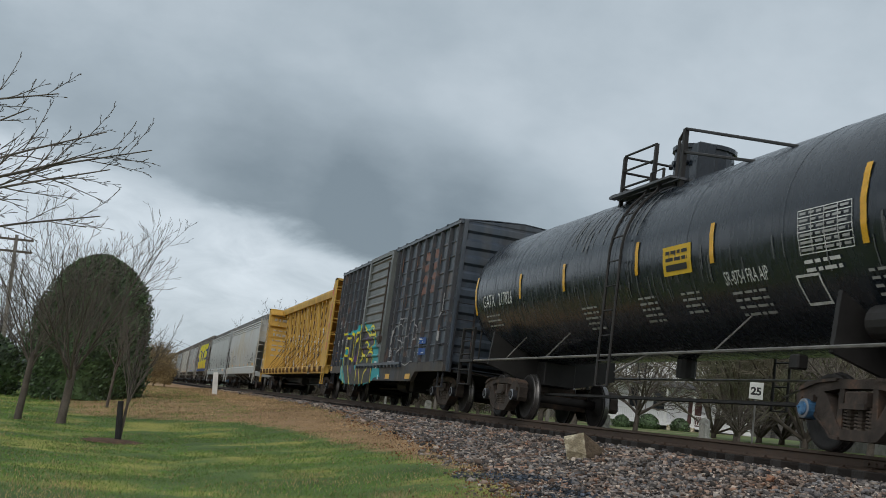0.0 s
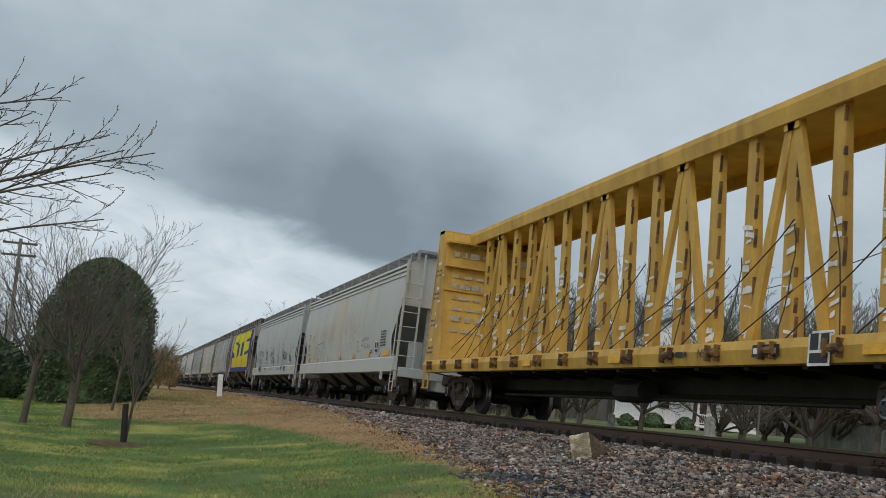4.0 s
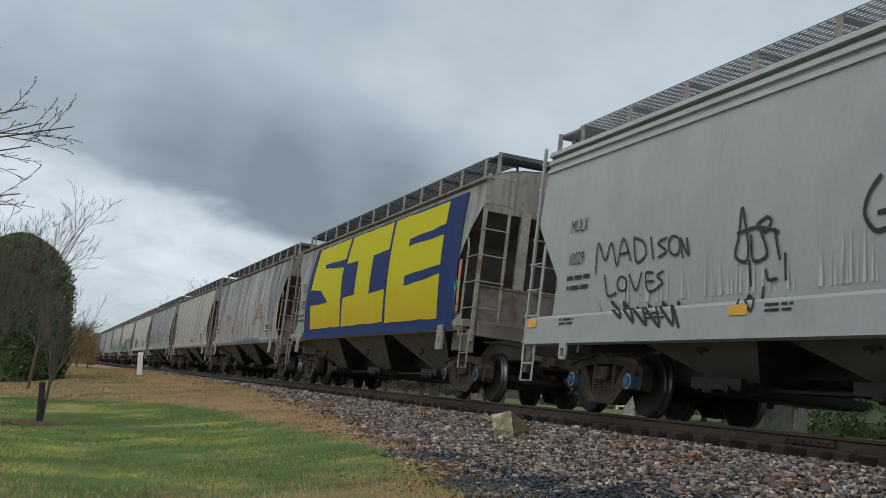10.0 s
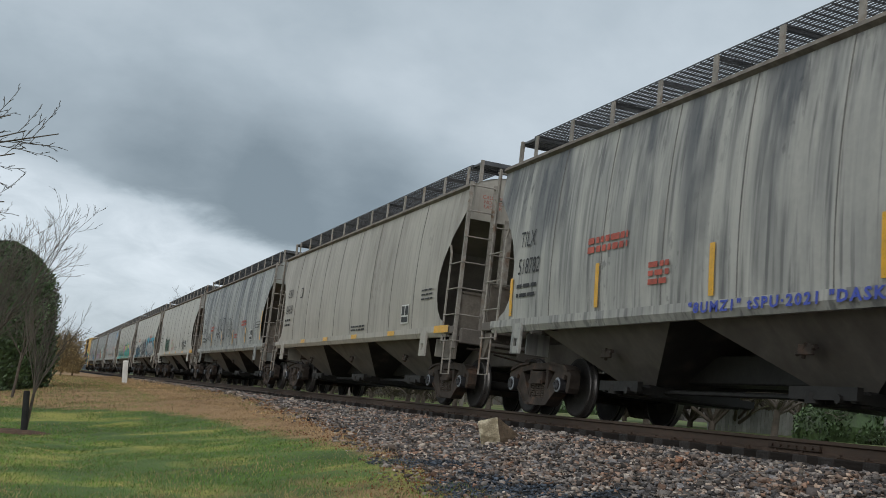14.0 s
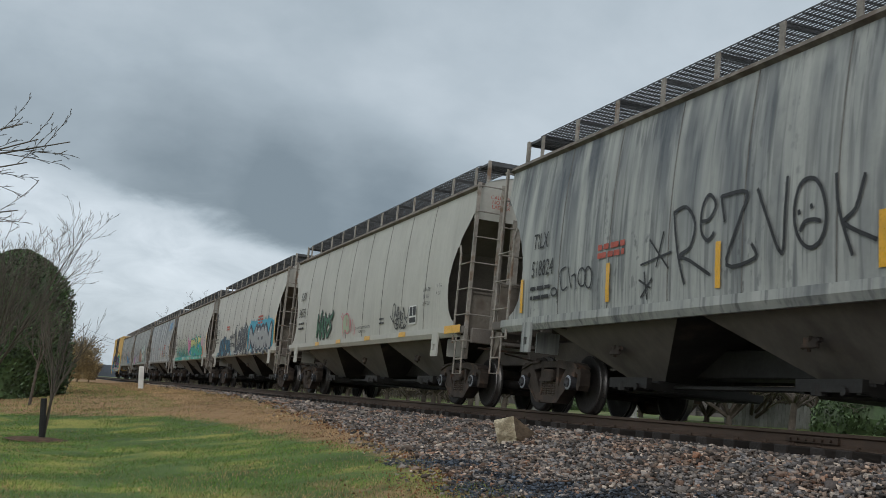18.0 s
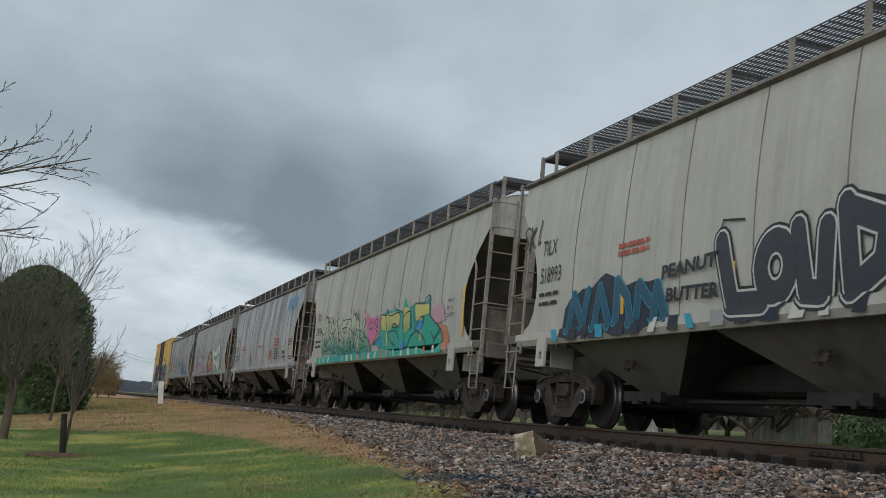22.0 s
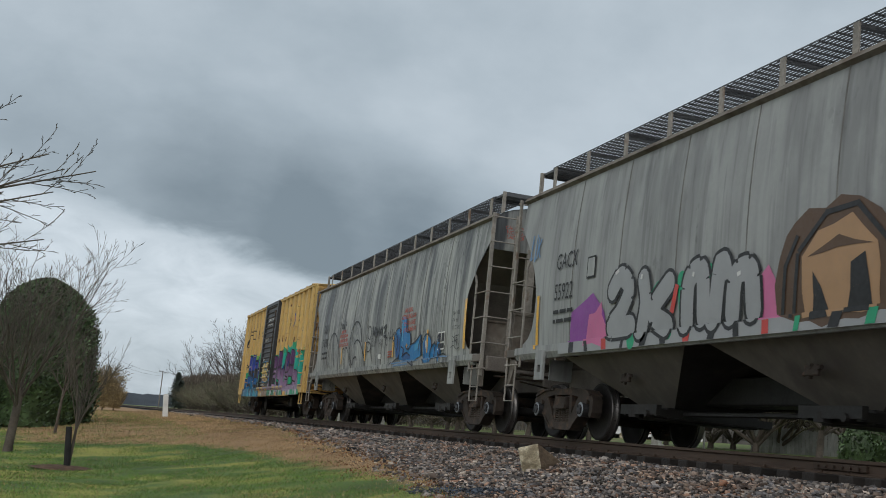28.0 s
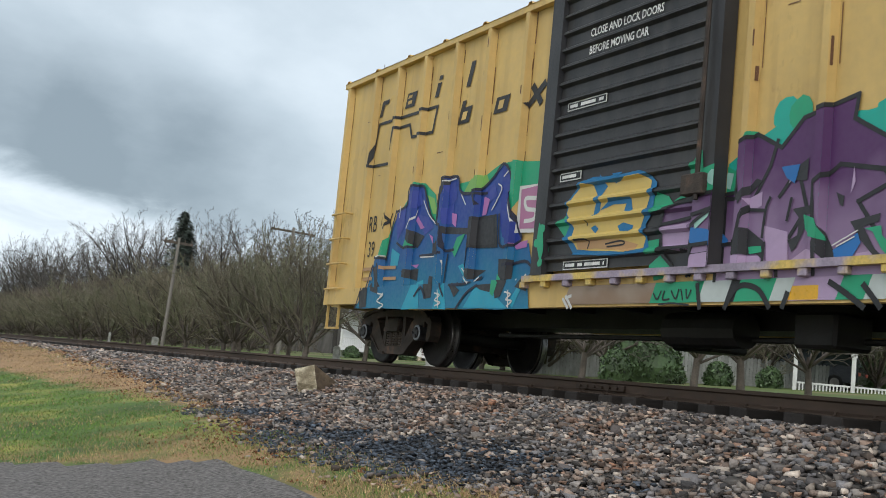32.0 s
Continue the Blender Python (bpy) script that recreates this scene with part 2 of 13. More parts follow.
def stone_hues(m, hues):
    """Each stone takes its own hue from a short row of stone colours."""
    t = m.node_tree
    b = t.nodes["Principled BSDF"]
    src = b.inputs["Base Color"].links[0].from_socket
    g = t.nodes.new("ShaderNodeNewGeometry")
    k = t.nodes.new("ShaderNodeMath")
    k.operation = "MULTIPLY"
    t.links.new(g.outputs["Random Per Island"], k.inputs[0])
    k.inputs[1].default_value = 7.31
    f = t.nodes.new("ShaderNodeMath")
    f.operation = "FRACT"
    t.links.new(k.outputs[0], f.inputs[0])
    ra = t.nodes.new("ShaderNodeValToRGB")
    ra.color_ramp.interpolation = "CONSTANT"
    for i, (p, c) in enumerate(hues):
        e = ra.color_ramp.elements[0] if i == 0 else ra.color_ramp.elements.new(p)
        e.position, e.color = p, (*c, 1)
    ra.color_ramp.elements[len(hues)].color = (*hues[-1][1], 1)
    t.links.new(f.outputs[0], ra.inputs[0])
    x = t.nodes.new("ShaderNodeMix")
    x.data_type, x.blend_type = "RGBA", "MULTIPLY"
    x.inputs[0].default_value = 1.0
    t.links.new(src, x.inputs[6]), t.links.new(ra.outputs[0], x.inputs[7])
    t.links.new(x.outputs[2], b.inputs["Base Color"])


stone_hues(M_STONE, ((0.0, (0.95, 0.94, 0.93)), (0.28, (1.12, 0.95, 0.84)), (0.46, (0.75, 0.80, 0.88)), (0.62, (0.36, 0.36, 0.38)), (0.80, (1.75, 1.66, 1.52)), (0.92, (1.15, 0.80, 0.62))))
M_RAIL = mat("rusty_rail_steel", (0.085, 0.058, 0.043), 0.75, 0.3, vary=0.35, scale=2, fine=30, stretch=(1, 0.2, 1), bump=0.2)
M_RAILTOP = mat("worn_rail_head", (0.32, 0.30, 0.28), 0.35, 0.9, vary=0.2, scale=3)
M_TIE = mat("creosoted_wood", (0.022, 0.018, 0.016), 0.9, vary=0.4, scale=3, fine=30, stretch=(0.3, 1, 1), bump=0.6, spread=0.3)
M_ASPHALT = mat("worn_asphalt", (0.175, 0.162, 0.155), 0.9, vary=0.6, scale=28, fine=120, bump=1.0)
M_BLACKSTEEL = mat("grimy_black_steel", (0.024, 0.022, 0.021), 0.62, 0.2, vary=0.4, scale=2, fine=20, bump=0.15)
M_TRUCK = mat("rusty_dark_cast_steel", (0.058, 0.044, 0.036), 0.8, 0.15, vary=0.45, scale=4, fine=25, bump=0.3, second=(0.095, 0.058, 0.040), second_at=0.62)
M_WHEEL = mat("wheel_steel", (0.022, 0.019, 0.018), 0.75, 0.1, vary=0.3, scale=4, fine=30)
M_TREAD = mat("worn_wheel_rim", (0.16, 0.15, 0.145), 0.35, 0.8, vary=0.2)
M_CAP = mat("blue_bearing_cap", (0.06, 0.16, 0.30), 0.5, 0.1, vary=0.35, scale=8)
M_DARKCAP = mat("dark_bearing_cap", (0.05, 0.05, 0.055), 0.55, 0.3, vary=0.35, scale=8)
M_YREFL = mat("yellow_reflector", (0.75, 0.40, 0.02), 0.35, vary=0.12, scale=6)
M_WHITE = mat("white_lettering", (0.72, 0.72, 0.70), 0.6, vary=0.2, scale=5)
M_BLACK = mat("black_lettering", (0.018, 0.018, 0.02), 0.6, vary=0.25, scale=5)
M_REDTXT = mat("faded_red_lettering", (0.45, 0.10, 0.07), 0.65, vary=0.3, scale=5)
M_BARK = mat("grey_brown_bark", (0.10, 0.082, 0.068), 0.95, vary=0.35, scale=4, fine=30, bump=0.6)
M_TWIG = mat("bare_twigs", (0.125, 0.107, 0.090), 0.95, vary=0.3, scale=1)
M_FARTWIG = mat("far_bare_twigs", (0.10, 0.090, 0.083), 0.95, vary=0.3, scale=0.4)
M_CRABTWIG = mat("brown_orchard_twigs", (0.20, 0.172, 0.125), 0.95, vary=0.35, scale=0.5, spread=0.28, second=(0.165, 0.165, 0.105), second_at=0.52)
M_LEAF = mat("evergreen_leaves", (0.060, 0.098, 0.040), 0.55, vary=0.5, scale=1.2, fine=6, spread=0.75, island=True)
M_FIR = mat("fir_needles", (0.075, 0.095, 0.078), 0.8, vary=0.4, scale=1, fine=5, spread=0.4, island=True)
M_GOLDLEAF = mat("golden_leaves", (0.30, 0.225, 0.11), 0.8, vary=0.4, scale=1, fine=5, spread=0.5, island=True)
M_ROCK = mat("limestone", (0.36, 0.30, 0.20), 0.9, vary=0.4, scale=6, fine=40, bump=1.0, second=(0.56, 0.50, 0.37), second_at=0.5)
M_PAINTW = mat("white_paint", (0.72, 0.72, 0.70), 0.7, vary=0.12, scale=2)
M_POST = mat("charred_dark_post", (0.02, 0.019, 0.02), 0.8, vary=0.4, scale=6, fine=40, bump=0.4)
M_MULCH = mat("wood_mulch", (0.10, 0.055, 0.03), 0.95, vary=0.4, scale=5, fine=40, bump=0.9)
M_HILL = mat("wooded_ridge", (0.045, 0.055, 0.068), 1.0, vary=0.3, scale=0.02, fine=0.15)


# ---- mesh helpers ----
def thing(name, label, category, group="", kind="", at=None):
    e = new(name)
    e.empty_display_size = 0.3
    if at is not None:
        e.matrix_world = at
    return tagged(e, label, category, group, kind)


def mesh_of(bm, name, material, smooth=False):
    me = bpy.data.meshes.new(name)
    bmesh.ops.recalc_face_normals(bm, faces=bm.faces[:])
    bm.to_mesh(me)
    bm.free()
    for m in (material if isinstance(material, (list, tuple)) else [material]):
        me.materials.append(m)
    if smooth:
        me.shade_smooth()
    return me


def part(name, bm, material, parent=None, label="", smooth=False, at=None):
    ob = new(name, mesh_of(bm, name, material, smooth))
    if parent:
        ob.parent = parent
    if at is not None:
        ob.matrix_local = at
    if label:
        ob["label"] = label
    return ob


def again(name, me, parent, at, label=""):
    ob = new(name, me)
    ob.parent = parent
    ob.matrix_local = at
    if label:
        ob["label"] = label
    return ob


def box(bm, x0, x1, y0, y1, z0, z1, bevel=0.0, m=None):
    r = bmesh.ops.create_cube(bm, size=1)
    v = r["verts"]
    for p in v:
        p.co = Vector(((x0 + x1) / 2 + p.co.x * (x1 - x0), (y0 + y1) / 2 + p.co.y * (y1 - y0), (z0 + z1) / 2 + p.co.z * (z1 - z0)))
    if bevel:
        e = list({e for p in v for e in p.link_edges})
        v = list({p for f in bmesh.ops.bevel(bm, geom=e, offset=bevel, segments=1, affect="EDGES")["faces"] for p in f.verts} | {p for p in v if p.is_valid})
    if m is not None:
        for p in v:
            p.co = m @ p.co
    return v


def rod(bm, a, b, r, n=6, r2=None, caps=True):
    a, b = Vector(a), Vector(b)
    d = b - a
    if d.length < 1e-6:
        return
    m = Matrix.Translation((a + b) / 2) @ d.to_track_quat("Z", "Y").to_matrix().to_4x4()
    bmesh.ops.create_cone(bm, cap_ends=caps, segments=n, radius1=r, radius2=r if r2 is None else r2, depth=d.length, matrix=m)


def pipe(bm, pts, r, n=6):
    """A bent tube along a line of points."""
    pts = [Vector(p) for p in pts]
    rows = []
    for i, p in enumerate(pts):
        d = (pts[min(i + 1, len(pts) - 1)] - pts[max(i - 1, 0)]).normalized()
        u = d.orthogonal().normalized()
        w = d.cross(u)
        rows.append([p + (u * math.cos(k / n * math.tau) + w * math.sin(k / n * math.tau)) * r for k in range(n)])
    loft(bm, rows, close=True, caps=True)


def prism(bm, poly, x0, x1, axis="x"):
    """Extrude a closed outline. axis x: outline in (y, z); axis y: outline in (x, z); axis z: outline in (x, y)."""
    def put(u, v, w):
        return (w, u, v) if axis == "x" else (u, w, v) if axis == "y" else (u, v, w)
    a = [bm.verts.new(put(u, v, x0)) for u, v in poly]
    b = [bm.verts.new(put(u, v, x1)) for u, v in poly]
    bm.faces.new(a)
    bm.faces.new(b[::-1])
    n = len(poly)
    for i in range(n):
        bm.faces.new((a[i], b[i], b[(i + 1) % n], a[(i + 1) % n]))


def loft(bm, rows, close=False, caps=False):
    """Quads between rows of points, all of one length. close: each row is a ring."""
    vs = [[bm.verts.new(p) for p in row] for row in rows]
    n = len(vs[0])
    for a, b in zip(vs, vs[1:]):
        for i in range(n if close else n - 1):
            bm.faces.new((a[i], a[(i + 1) % n], b[(i + 1) % n], b[i]))
    if caps:
        bm.faces.new(vs[0][::-1])
        bm.faces.new(vs[-1])
    return vs


def raw(name, verts, faces, material, parent=None, kind="", smooth=False):
    """One object from big arrays of vertices and triangles."""
    me = bpy.data.meshes.new(name)
    verts, faces = np.asarray(verts, np.float32), np.asarray(faces, np.int32)
    k = faces.shape[1]
    me.vertices.add(len(verts)), me.loops.add(faces.size), me.polygons.add(len(faces))
    me.vertices.foreach_set("co", verts.ravel())
    me.loops.foreach_set("vertex_index", faces.ravel())
    me.polygons.foreach_set("loop_start", np.arange(0, faces.size, k, dtype=np.int32))
    me.update(calc_edges=True)
    me.validate()
    me.materials.append(material)
    if smooth:
        me.shade_smooth()
    ob = new(name, me)
    if parent:
        ob.parent = parent
    if kind:
        ob["kind"] = kind
    return ob


# ---- ground ----
GX = (-60, -12, -4, -1, 1, 3, 5, 6.6)
GY = (-30, 10, 20, 28, 36, 46, 65, 120, 400)
GZ = ((-1.75, -1.75, -1.75, -1.70, -1.60, -1.32, -0.86, -0.62),
      (-1.75, -1.75, -1.75, -1.70, -1.60, -1.32, -0.84, -0.58),
      (-1.75, -1.75, -1.75, -1.70, -1.62, -1.30, -0.90, -0.55),
      (-1.75, -1.75, -1.75, -1.72, -1.60, -1.25, -0.80, -0.50),
      (-1.75, -1.75, -1.70, -1.55, -1.28, -0.95, -0.62, -0.38),
      (-1.75, -1.72, -1.60, -1.25, -0.90, -0.75, -0.52, -0.34),
      (-1.70, -1.68, -1.45, -1.10, -0.85, -0.70, -0.60, -0.34),
      (-1.50, -1.45, -1.20, -0.95, -0.80, -0.70, -0.60, -0.36),
      (-0.80, -0.70, -0.60, -0.55, -0.55, -0.55, -0.50, -0.40))
GZ = np.array(GZ)
FAR_X, FAR_Z = (10.9, 13, 17, 30, 45, 90, 400), (-0.45, -0.35, 0.15, 0.6, 1.45, 2.2, 6.0)


def toe(y):
    """Where the ballast ends on the camera's side."""
    return float(np.interp(y, (8, 13, 16.5, 21, 28, 38), (4.5, 4.75, 5.3, 5.9, 6.4, 6.75)))


def ground_z(x, y):
    if x > 10.9:
        return float(np.interp(x, FAR_X, FAR_Z))
    xt = toe(y)
    if x > TRACK_X:
        x = 2 * TRACK_X - x
        xt = max(xt, 6.6)
    edge = 7.2
    if x > edge:
        return -0.31
    xx = min(x, xt)
    y = min(max(y, GY[0]), GY[-1])
    j = min(max(int(np.searchsorted(GY, y)) - 1, 0), len(GY) - 2)
    f = (y - GY[j]) / (GY[j + 1] - GY[j])
    f = f * f * (3 - 2 * f)
    z = float(np.interp(xx, GX, GZ[j] * (1 - f) + GZ[j + 1] * f))
    if x > xt:
        k = (x - xt) / (edge - xt)
        z += (-0.31 - z) * (k * k * (3 - 2 * k) * 0.35 + k * 0.65)
    return z


def lines(*spans):
    out = []
    for a, b, s in spans:
        out += list(np.arange(a, b, s))
    return out + [spans[-1][1]]


XS = lines((-3000, -400, 650), (-400, -60, 68), (-60, -12, 6), (-12, 1, 0.75), (1, 7.4, 0.2), (7.4, 11, 0.4), (11, 45, 3.4), (45, 400, 40), (400, 3000, 650))
YS = lines((-1500, -100, 350), (-100, -10, 15), (-10, 4, 2), (4, 16, 0.25), (16, 50, 0.6), (50, 130, 4), (130, 400, 30), (400, 3000, 520))


DRY_Y, DRY_X = (5, 8, 10, 12, 15, 18, 23, 29, 32, 34, 37, 45, 60), (3.7, 4.3, 4.4, 4.5, 4.75, 4.9, 4.5, 4.1, 3.4, 1.0, -1.5, -2.0, -2.5)


def dryness(x, y):
    """0 on green lawn, 1 on dead grass beside the track."""
    line = float(np.interp(y, DRY_Y, DRY_X))
    wide = float(np.interp(y, (8, 11, 14, 18, 25, 33, 45), (0.9, 1.5, 1.6, 1.1, 1.0, 0.8, 2.5)))
    worn = 0.48 * min(max((16.0 - y) / 4, 0), 1) + 0.25 * max(0, noise.noise((x * 0.7, y * 0.5, 4))) * min(max((19 - y) / 4, 0), 1)
    top = 0.64 if y > 33 and x < 4.0 else 1.0
    return min(max((x - line) / wide + 0.5, worn, 0), top)


def on_asphalt(x, y):
    """The paved drive in the near corner."""
    return y < 12.45 - 0.9 * max(x - 1.89, 0) - 0.25 * max(1.89 - x, 0) - max(x - 3.2, 0) ** 2 * 4.0 + 0.06 * math.sin(x * 9) and x < 3.62 and y > -40


def surface_kind(x, y):
    if toe(y) - 0.1 < x < 10.9:
        return 1
    if x >= 10.9:
        return 2
    return 3 if on_asphalt(x, y) and x > -14 else 0


def build_ground():
    bm = bmesh.new()
    grid = []
    for y in YS:
        row = []
        for x in XS:
            z = ground_z(x, y) if abs(x) < 400 and abs(y) < 400 else (ground_z(max(min(x, 400), -60), max(min(y, 400), -30)))
            if -12 < x < 7.2 and 0 < y < 60:
                z += 0.035 * noise.noise((x * 0.8, y * 0.8, 0)) + 0.012 * noise.noise((x * 3, y * 3, 0))
            row.append(bm.verts.new((x, y, z)))
        grid.append(row)
    for j in range(len(YS) - 1):
        for i in range(len(XS) - 1):
            f = bm.faces.new((grid[j][i], grid[j][i + 1], grid[j + 1][i + 1], grid[j + 1][i]))
            f.material_index = surface_kind((XS[i] + XS[i + 1]) / 2, (YS[j] + YS[j + 1]) / 2)
            f.smooth = True
    me = mesh_of(bm, "ground", [M_LAWN, M_EARTH, M_FAR_GRASS, M_ASPHALT])
    at = me.attributes.new("dryness", "FLOAT", "POINT")
    at.data.foreach_set("value", [dryness(v.co.x, v.co.y) for v in me.vertices])
    ob = new("ground", me)
    tagged(ob, "green lawn turning to dry brown grass beside the ballast", "ground", kind="structure")


build_ground()

# ---- track ----
RAIL = ((-0.036, 0), (0.036, 0), (0.037, -0.035), (0.012, -0.05), (0.009, -0.13), (0.07, -0.155), (0.07, -0.168), (-0.07, -0.168), (-0.07, -0.155), (-0.009, -0.13), (-0.012, -0.05), (-0.037, -0.035))


def build_rails():
    for side, nm in ((-0.7535, "near"), (0.7535, "far")):
        bm = bmesh.new()
        prism(bm, [(TRACK_X + side + u, v) for u, v in RAIL], -60, 900, "y")
        bm.faces.ensure_lookup_table()
        for f in bm.faces:
            f.material_index = 1 if all(abs(v.co.z) < 0.001 for v in f.verts) else 0
        r = part("rail_" + nm, bm, [M_RAIL, M_RAILTOP])
        tagged(r, "long rusty steel rail with a polished head", "rail", kind="structure")
        # splice plate at a joint
        if nm == "near":
            bm = bmesh.new()
            box(bm, TRACK_X + side - 0.05, TRACK_X + side - 0.012, 10.1, 11.0, -0.125, -0.055, 0.006)
            for k in range(6):
                rod(bm, (TRACK_X + side - 0.075, 10.2 + k * 0.14, -0.09), (TRACK_X + side - 0.05, 10.2 + k * 0.14, -0.09), 0.016, 6)
            part("splice_bar", bm, M_RAIL, r, "rusty bolted joint bar")


build_rails()
# ---- railway cars ----
# A car's own space: y along the track (+ away from the camera), -x towards the camera, z = 0 at the rail tops.
ROLLING = []   # (car, middle of the car at 25 s)


M_SLOPESHADE = mat("shade_dark_chute_steel", (0.030, 0.027, 0.025), 0.85, vary=0.4, scale=2, fine=20, second=(0.05, 0.042, 0.036), second_at=0.62)
M_DARKGREY = mat("dirty_ends_and_dark_chord_paint", (0.19, 0.168, 0.142), 0.85, vary=0.35, scale=2.5, fine=20, streak=0.5, streak_color=(0.07, 0.055, 0.045), second=(0.10, 0.08, 0.065), second_at=0.58)
M_DARKLINE = mat("dark_weld_seam_and_rib_shadow", (0.17, 0.165, 0.155), 0.8, vary=0.3, scale=4)
M_CAPRING = mat("pale_bearing_ring", (0.26, 0.28, 0.31), 0.5, 0.3, vary=0.3, scale=8)
M_SPRING = mat("worn_spring_steel", (0.085, 0.065, 0.052), 0.65, 0.3, vary=0.3, scale=5, fine=25)
M_LADDER = mat("dirty_grey_ladder_paint", (0.30, 0.275, 0.245), 0.7, vary=0.3, scale=3, fine=20, second=(0.15, 0.10, 0.07), second_at=0.63)


def build_truck():
    """A two-axle bogie, as meshes to be shared: side frame, springs, bolster, wheelset, caps."""
    out = {}
    bm = bmesh.new()
    for s in (-1, 1):
        def arm(pts, x0=-0.085, x1=0.085):
            prism(bm, [(s * y, z) for y, z in pts], x0, x1)
        # top member, hump over the bearing, pedestal jaw, tension arm and column
        arm(((0, 0.70), (-0.34, 0.70), (-0.62, 0.665), (-0.74, 0.60), (-1.06, 0.60), (-1.08, 0.70), (-0.96, 0.765), (-0.74, 0.79), (-0.42, 0.815), (0, 0.80)))
        arm(((-1.08, 0.70), (-1.06, 0.60), (-1.035, 0.36), (-1.10, 0.34), (-1.155, 0.42), (-1.165, 0.62)))
        arm(((-0.74, 0.60), (-0.62, 0.664), (-0.54, 0.60), (-0.33, 0.31), (-0.27, 0.25), (-0.27, 0.135), (-0.42, 0.15), (-0.56, 0.27), (-0.73, 0.40), (-0.75, 0.36), (-0.79, 0.40)))
        arm(((0, 0.25), (-0.27, 0.25), (-0.27, 0.135), (0, 0.13)))
        arm(((-0.255, 0.70), (-0.34, 0.70), (-0.365, 0.35), (-0.30, 0.275), (-0.27, 0.25)), -0.075, 0.075)
        # rims that stand proud along the edges
        arm(((-0.36, 0.785), (-0.74, 0.76), (-1.08, 0.67), (-1.09, 0.70), (-0.96, 0.77), (-0.74, 0.795), (-0.36, 0.82)), -0.115, 0.115)
        arm(((-0.27, 0.165), (-0.43, 0.18), (-0.75, 0.42), (-0.76, 0.385), (-0.56, 0.255), (-0.42, 0.14), (-0.27, 0.125)), -0.11, 0.11)
        # bearing adapter
        arm(((-0.79, 0.545), (-1.0, 0.545), (-1.0, 0.62), (-0.79, 0.62)), -0.11, 0.11)
    out["side_frame"] = mesh_of(bm, "side_frame", M_TRUCK)
    bm = bmesh.new()
    for k in (-0.2, 0, 0.2):
        for i in range(6):
            z = 0.265 + i * 0.038
            bmesh.ops.create_cone(bm, cap_ends=True, segments=10, radius1=0.088, radius2=0.088, depth=0.020, matrix=Matrix.Translation((0, k, z)) @ Matrix.Rotation(0.10, 4, "X"))
        rod(bm, (0, k, 0.25), (0, k, 0.5), 0.05, 8)
    out["spring_pack"] = mesh_of(bm, "spring_pack", M_SPRING)
    bm = bmesh.new()
    box(bm, -1.12, 1.12, -0.19, 0.19, 0.49, 0.67, 0.02)
    for s in (-1, 1):
        box(bm, s * 1.13 - 0.02, s * 1.13 + 0.02, -0.22, 0.22, 0.47, 0.53)
    box(bm, -0.5, 0.5, -0.24, 0.24, 0.6, 0.76, 0.02)
    box(bm, -0.8, 0.8, 0.32, 0.42, 0.3, 0.42)
    box(bm, -0.8, 0.8, -0.42, -0.32, 0.3, 0.42)
    out["bolster"] = mesh_of(bm, "bolster", M_TRUCK)
    bm = bmesh.new()
    rod(bm, (-1.0, 0, 0), (1.0, 0, 0), 0.085, 10)
    prof = ((0.0, 0.095, 0.11), (0.045, 0.20, 0.03), (0.06, 0.36, 0.03), (0.0, 0.405, 0.0), )
    for s in (-1, 1):
        ring = ((0.69, 0.44), (0.69, 0.478), (0.715, 0.482), (0.725, 0.462), (0.80, 0.453), (0.825, 0.45), (0.825, 0.40), (0.80, 0.36), (0.775, 0.22), (0.81, 0.13), (0.85, 0.12), (0.85, 0.085), (0.67, 0.085), (0.67, 0.12), (0.74, 0.22), (0.745, 0.36), (0.69, 0.40))
        rows = []
        for i in range(28):
            a = i / 28 * math.tau
            rows.append([(s * x, r * math.cos(a), r * math.sin(a)) for x, r in ring])
        vs = loft(bm, rows + [rows[0]], close=True)
    bmesh.ops.remove_doubles(bm, verts=bm.verts[:], dist=1e-5)
    for f in bm.faces:
        f.smooth = True
        r = max(math.hypot(v.co.y, v.co.z) for v in f.verts)
        lo = min(math.hypot(v.co.y, v.co.z) for v in f.verts)
        f.material_index = 1 if lo > 0.438 and r < 0.48 else 0
    out["wheelset"] = mesh_of(bm, "wheelset", [M_WHEEL, M_TREAD])
    bm = bmesh.new()
    for s in (-1, 1):
        rows = []
        for q, x in ((0.115, 0.98), (0.115, 1.165), (0.105, 1.172), (0.08, 1.172), (0.078, 1.19), (0.012, 1.19)):
            rows.append([(s * x, q * math.cos(a), q * math.sin(a)) for a in np.linspace(0, math.tau, 18, endpoint=False)])
        loft(bm, rows, close=True, caps=True)
        for i in range(3):
            a = i / 3 * math.tau
            rod(bm, (s * 1.17, 0.06 * math.cos(a), 0.06 * math.sin(a)), (s * 1.205, 0.06 * math.cos(a), 0.06 * math.sin(a)), 0.02, 6)
    out["caps"] = bm
    return out


TRUCK = build_truck()


def wheelset_with(cap):
    bm = bmesh.new()
    bm.from_mesh(TRUCK["wheelset"])
    n = len(bm.faces)
    tmp = bpy.data.meshes.new("caps")
    TRUCK["caps"].to_mesh(tmp)
    bm.from_mesh(tmp)
    bm.faces.ensure_lookup_table()
    for f in bm.faces[n:]:
        r = [math.hypot(v.co.y, v.co.z) for v in f.verts]
        f.material_index = 3 if 0.075 < min(r) and max(r) < 0.12 and abs(f.normal.x) > 0.8 else 2
    return mesh_of(bm, "wheelset", [M_WHEEL, M_TREAD, cap, M_CAPRING])


CAPS = {"blue": wheelset_with(M_CAP), "dark": wheelset_with(M_DARKCAP)}
WHEELSETS = []


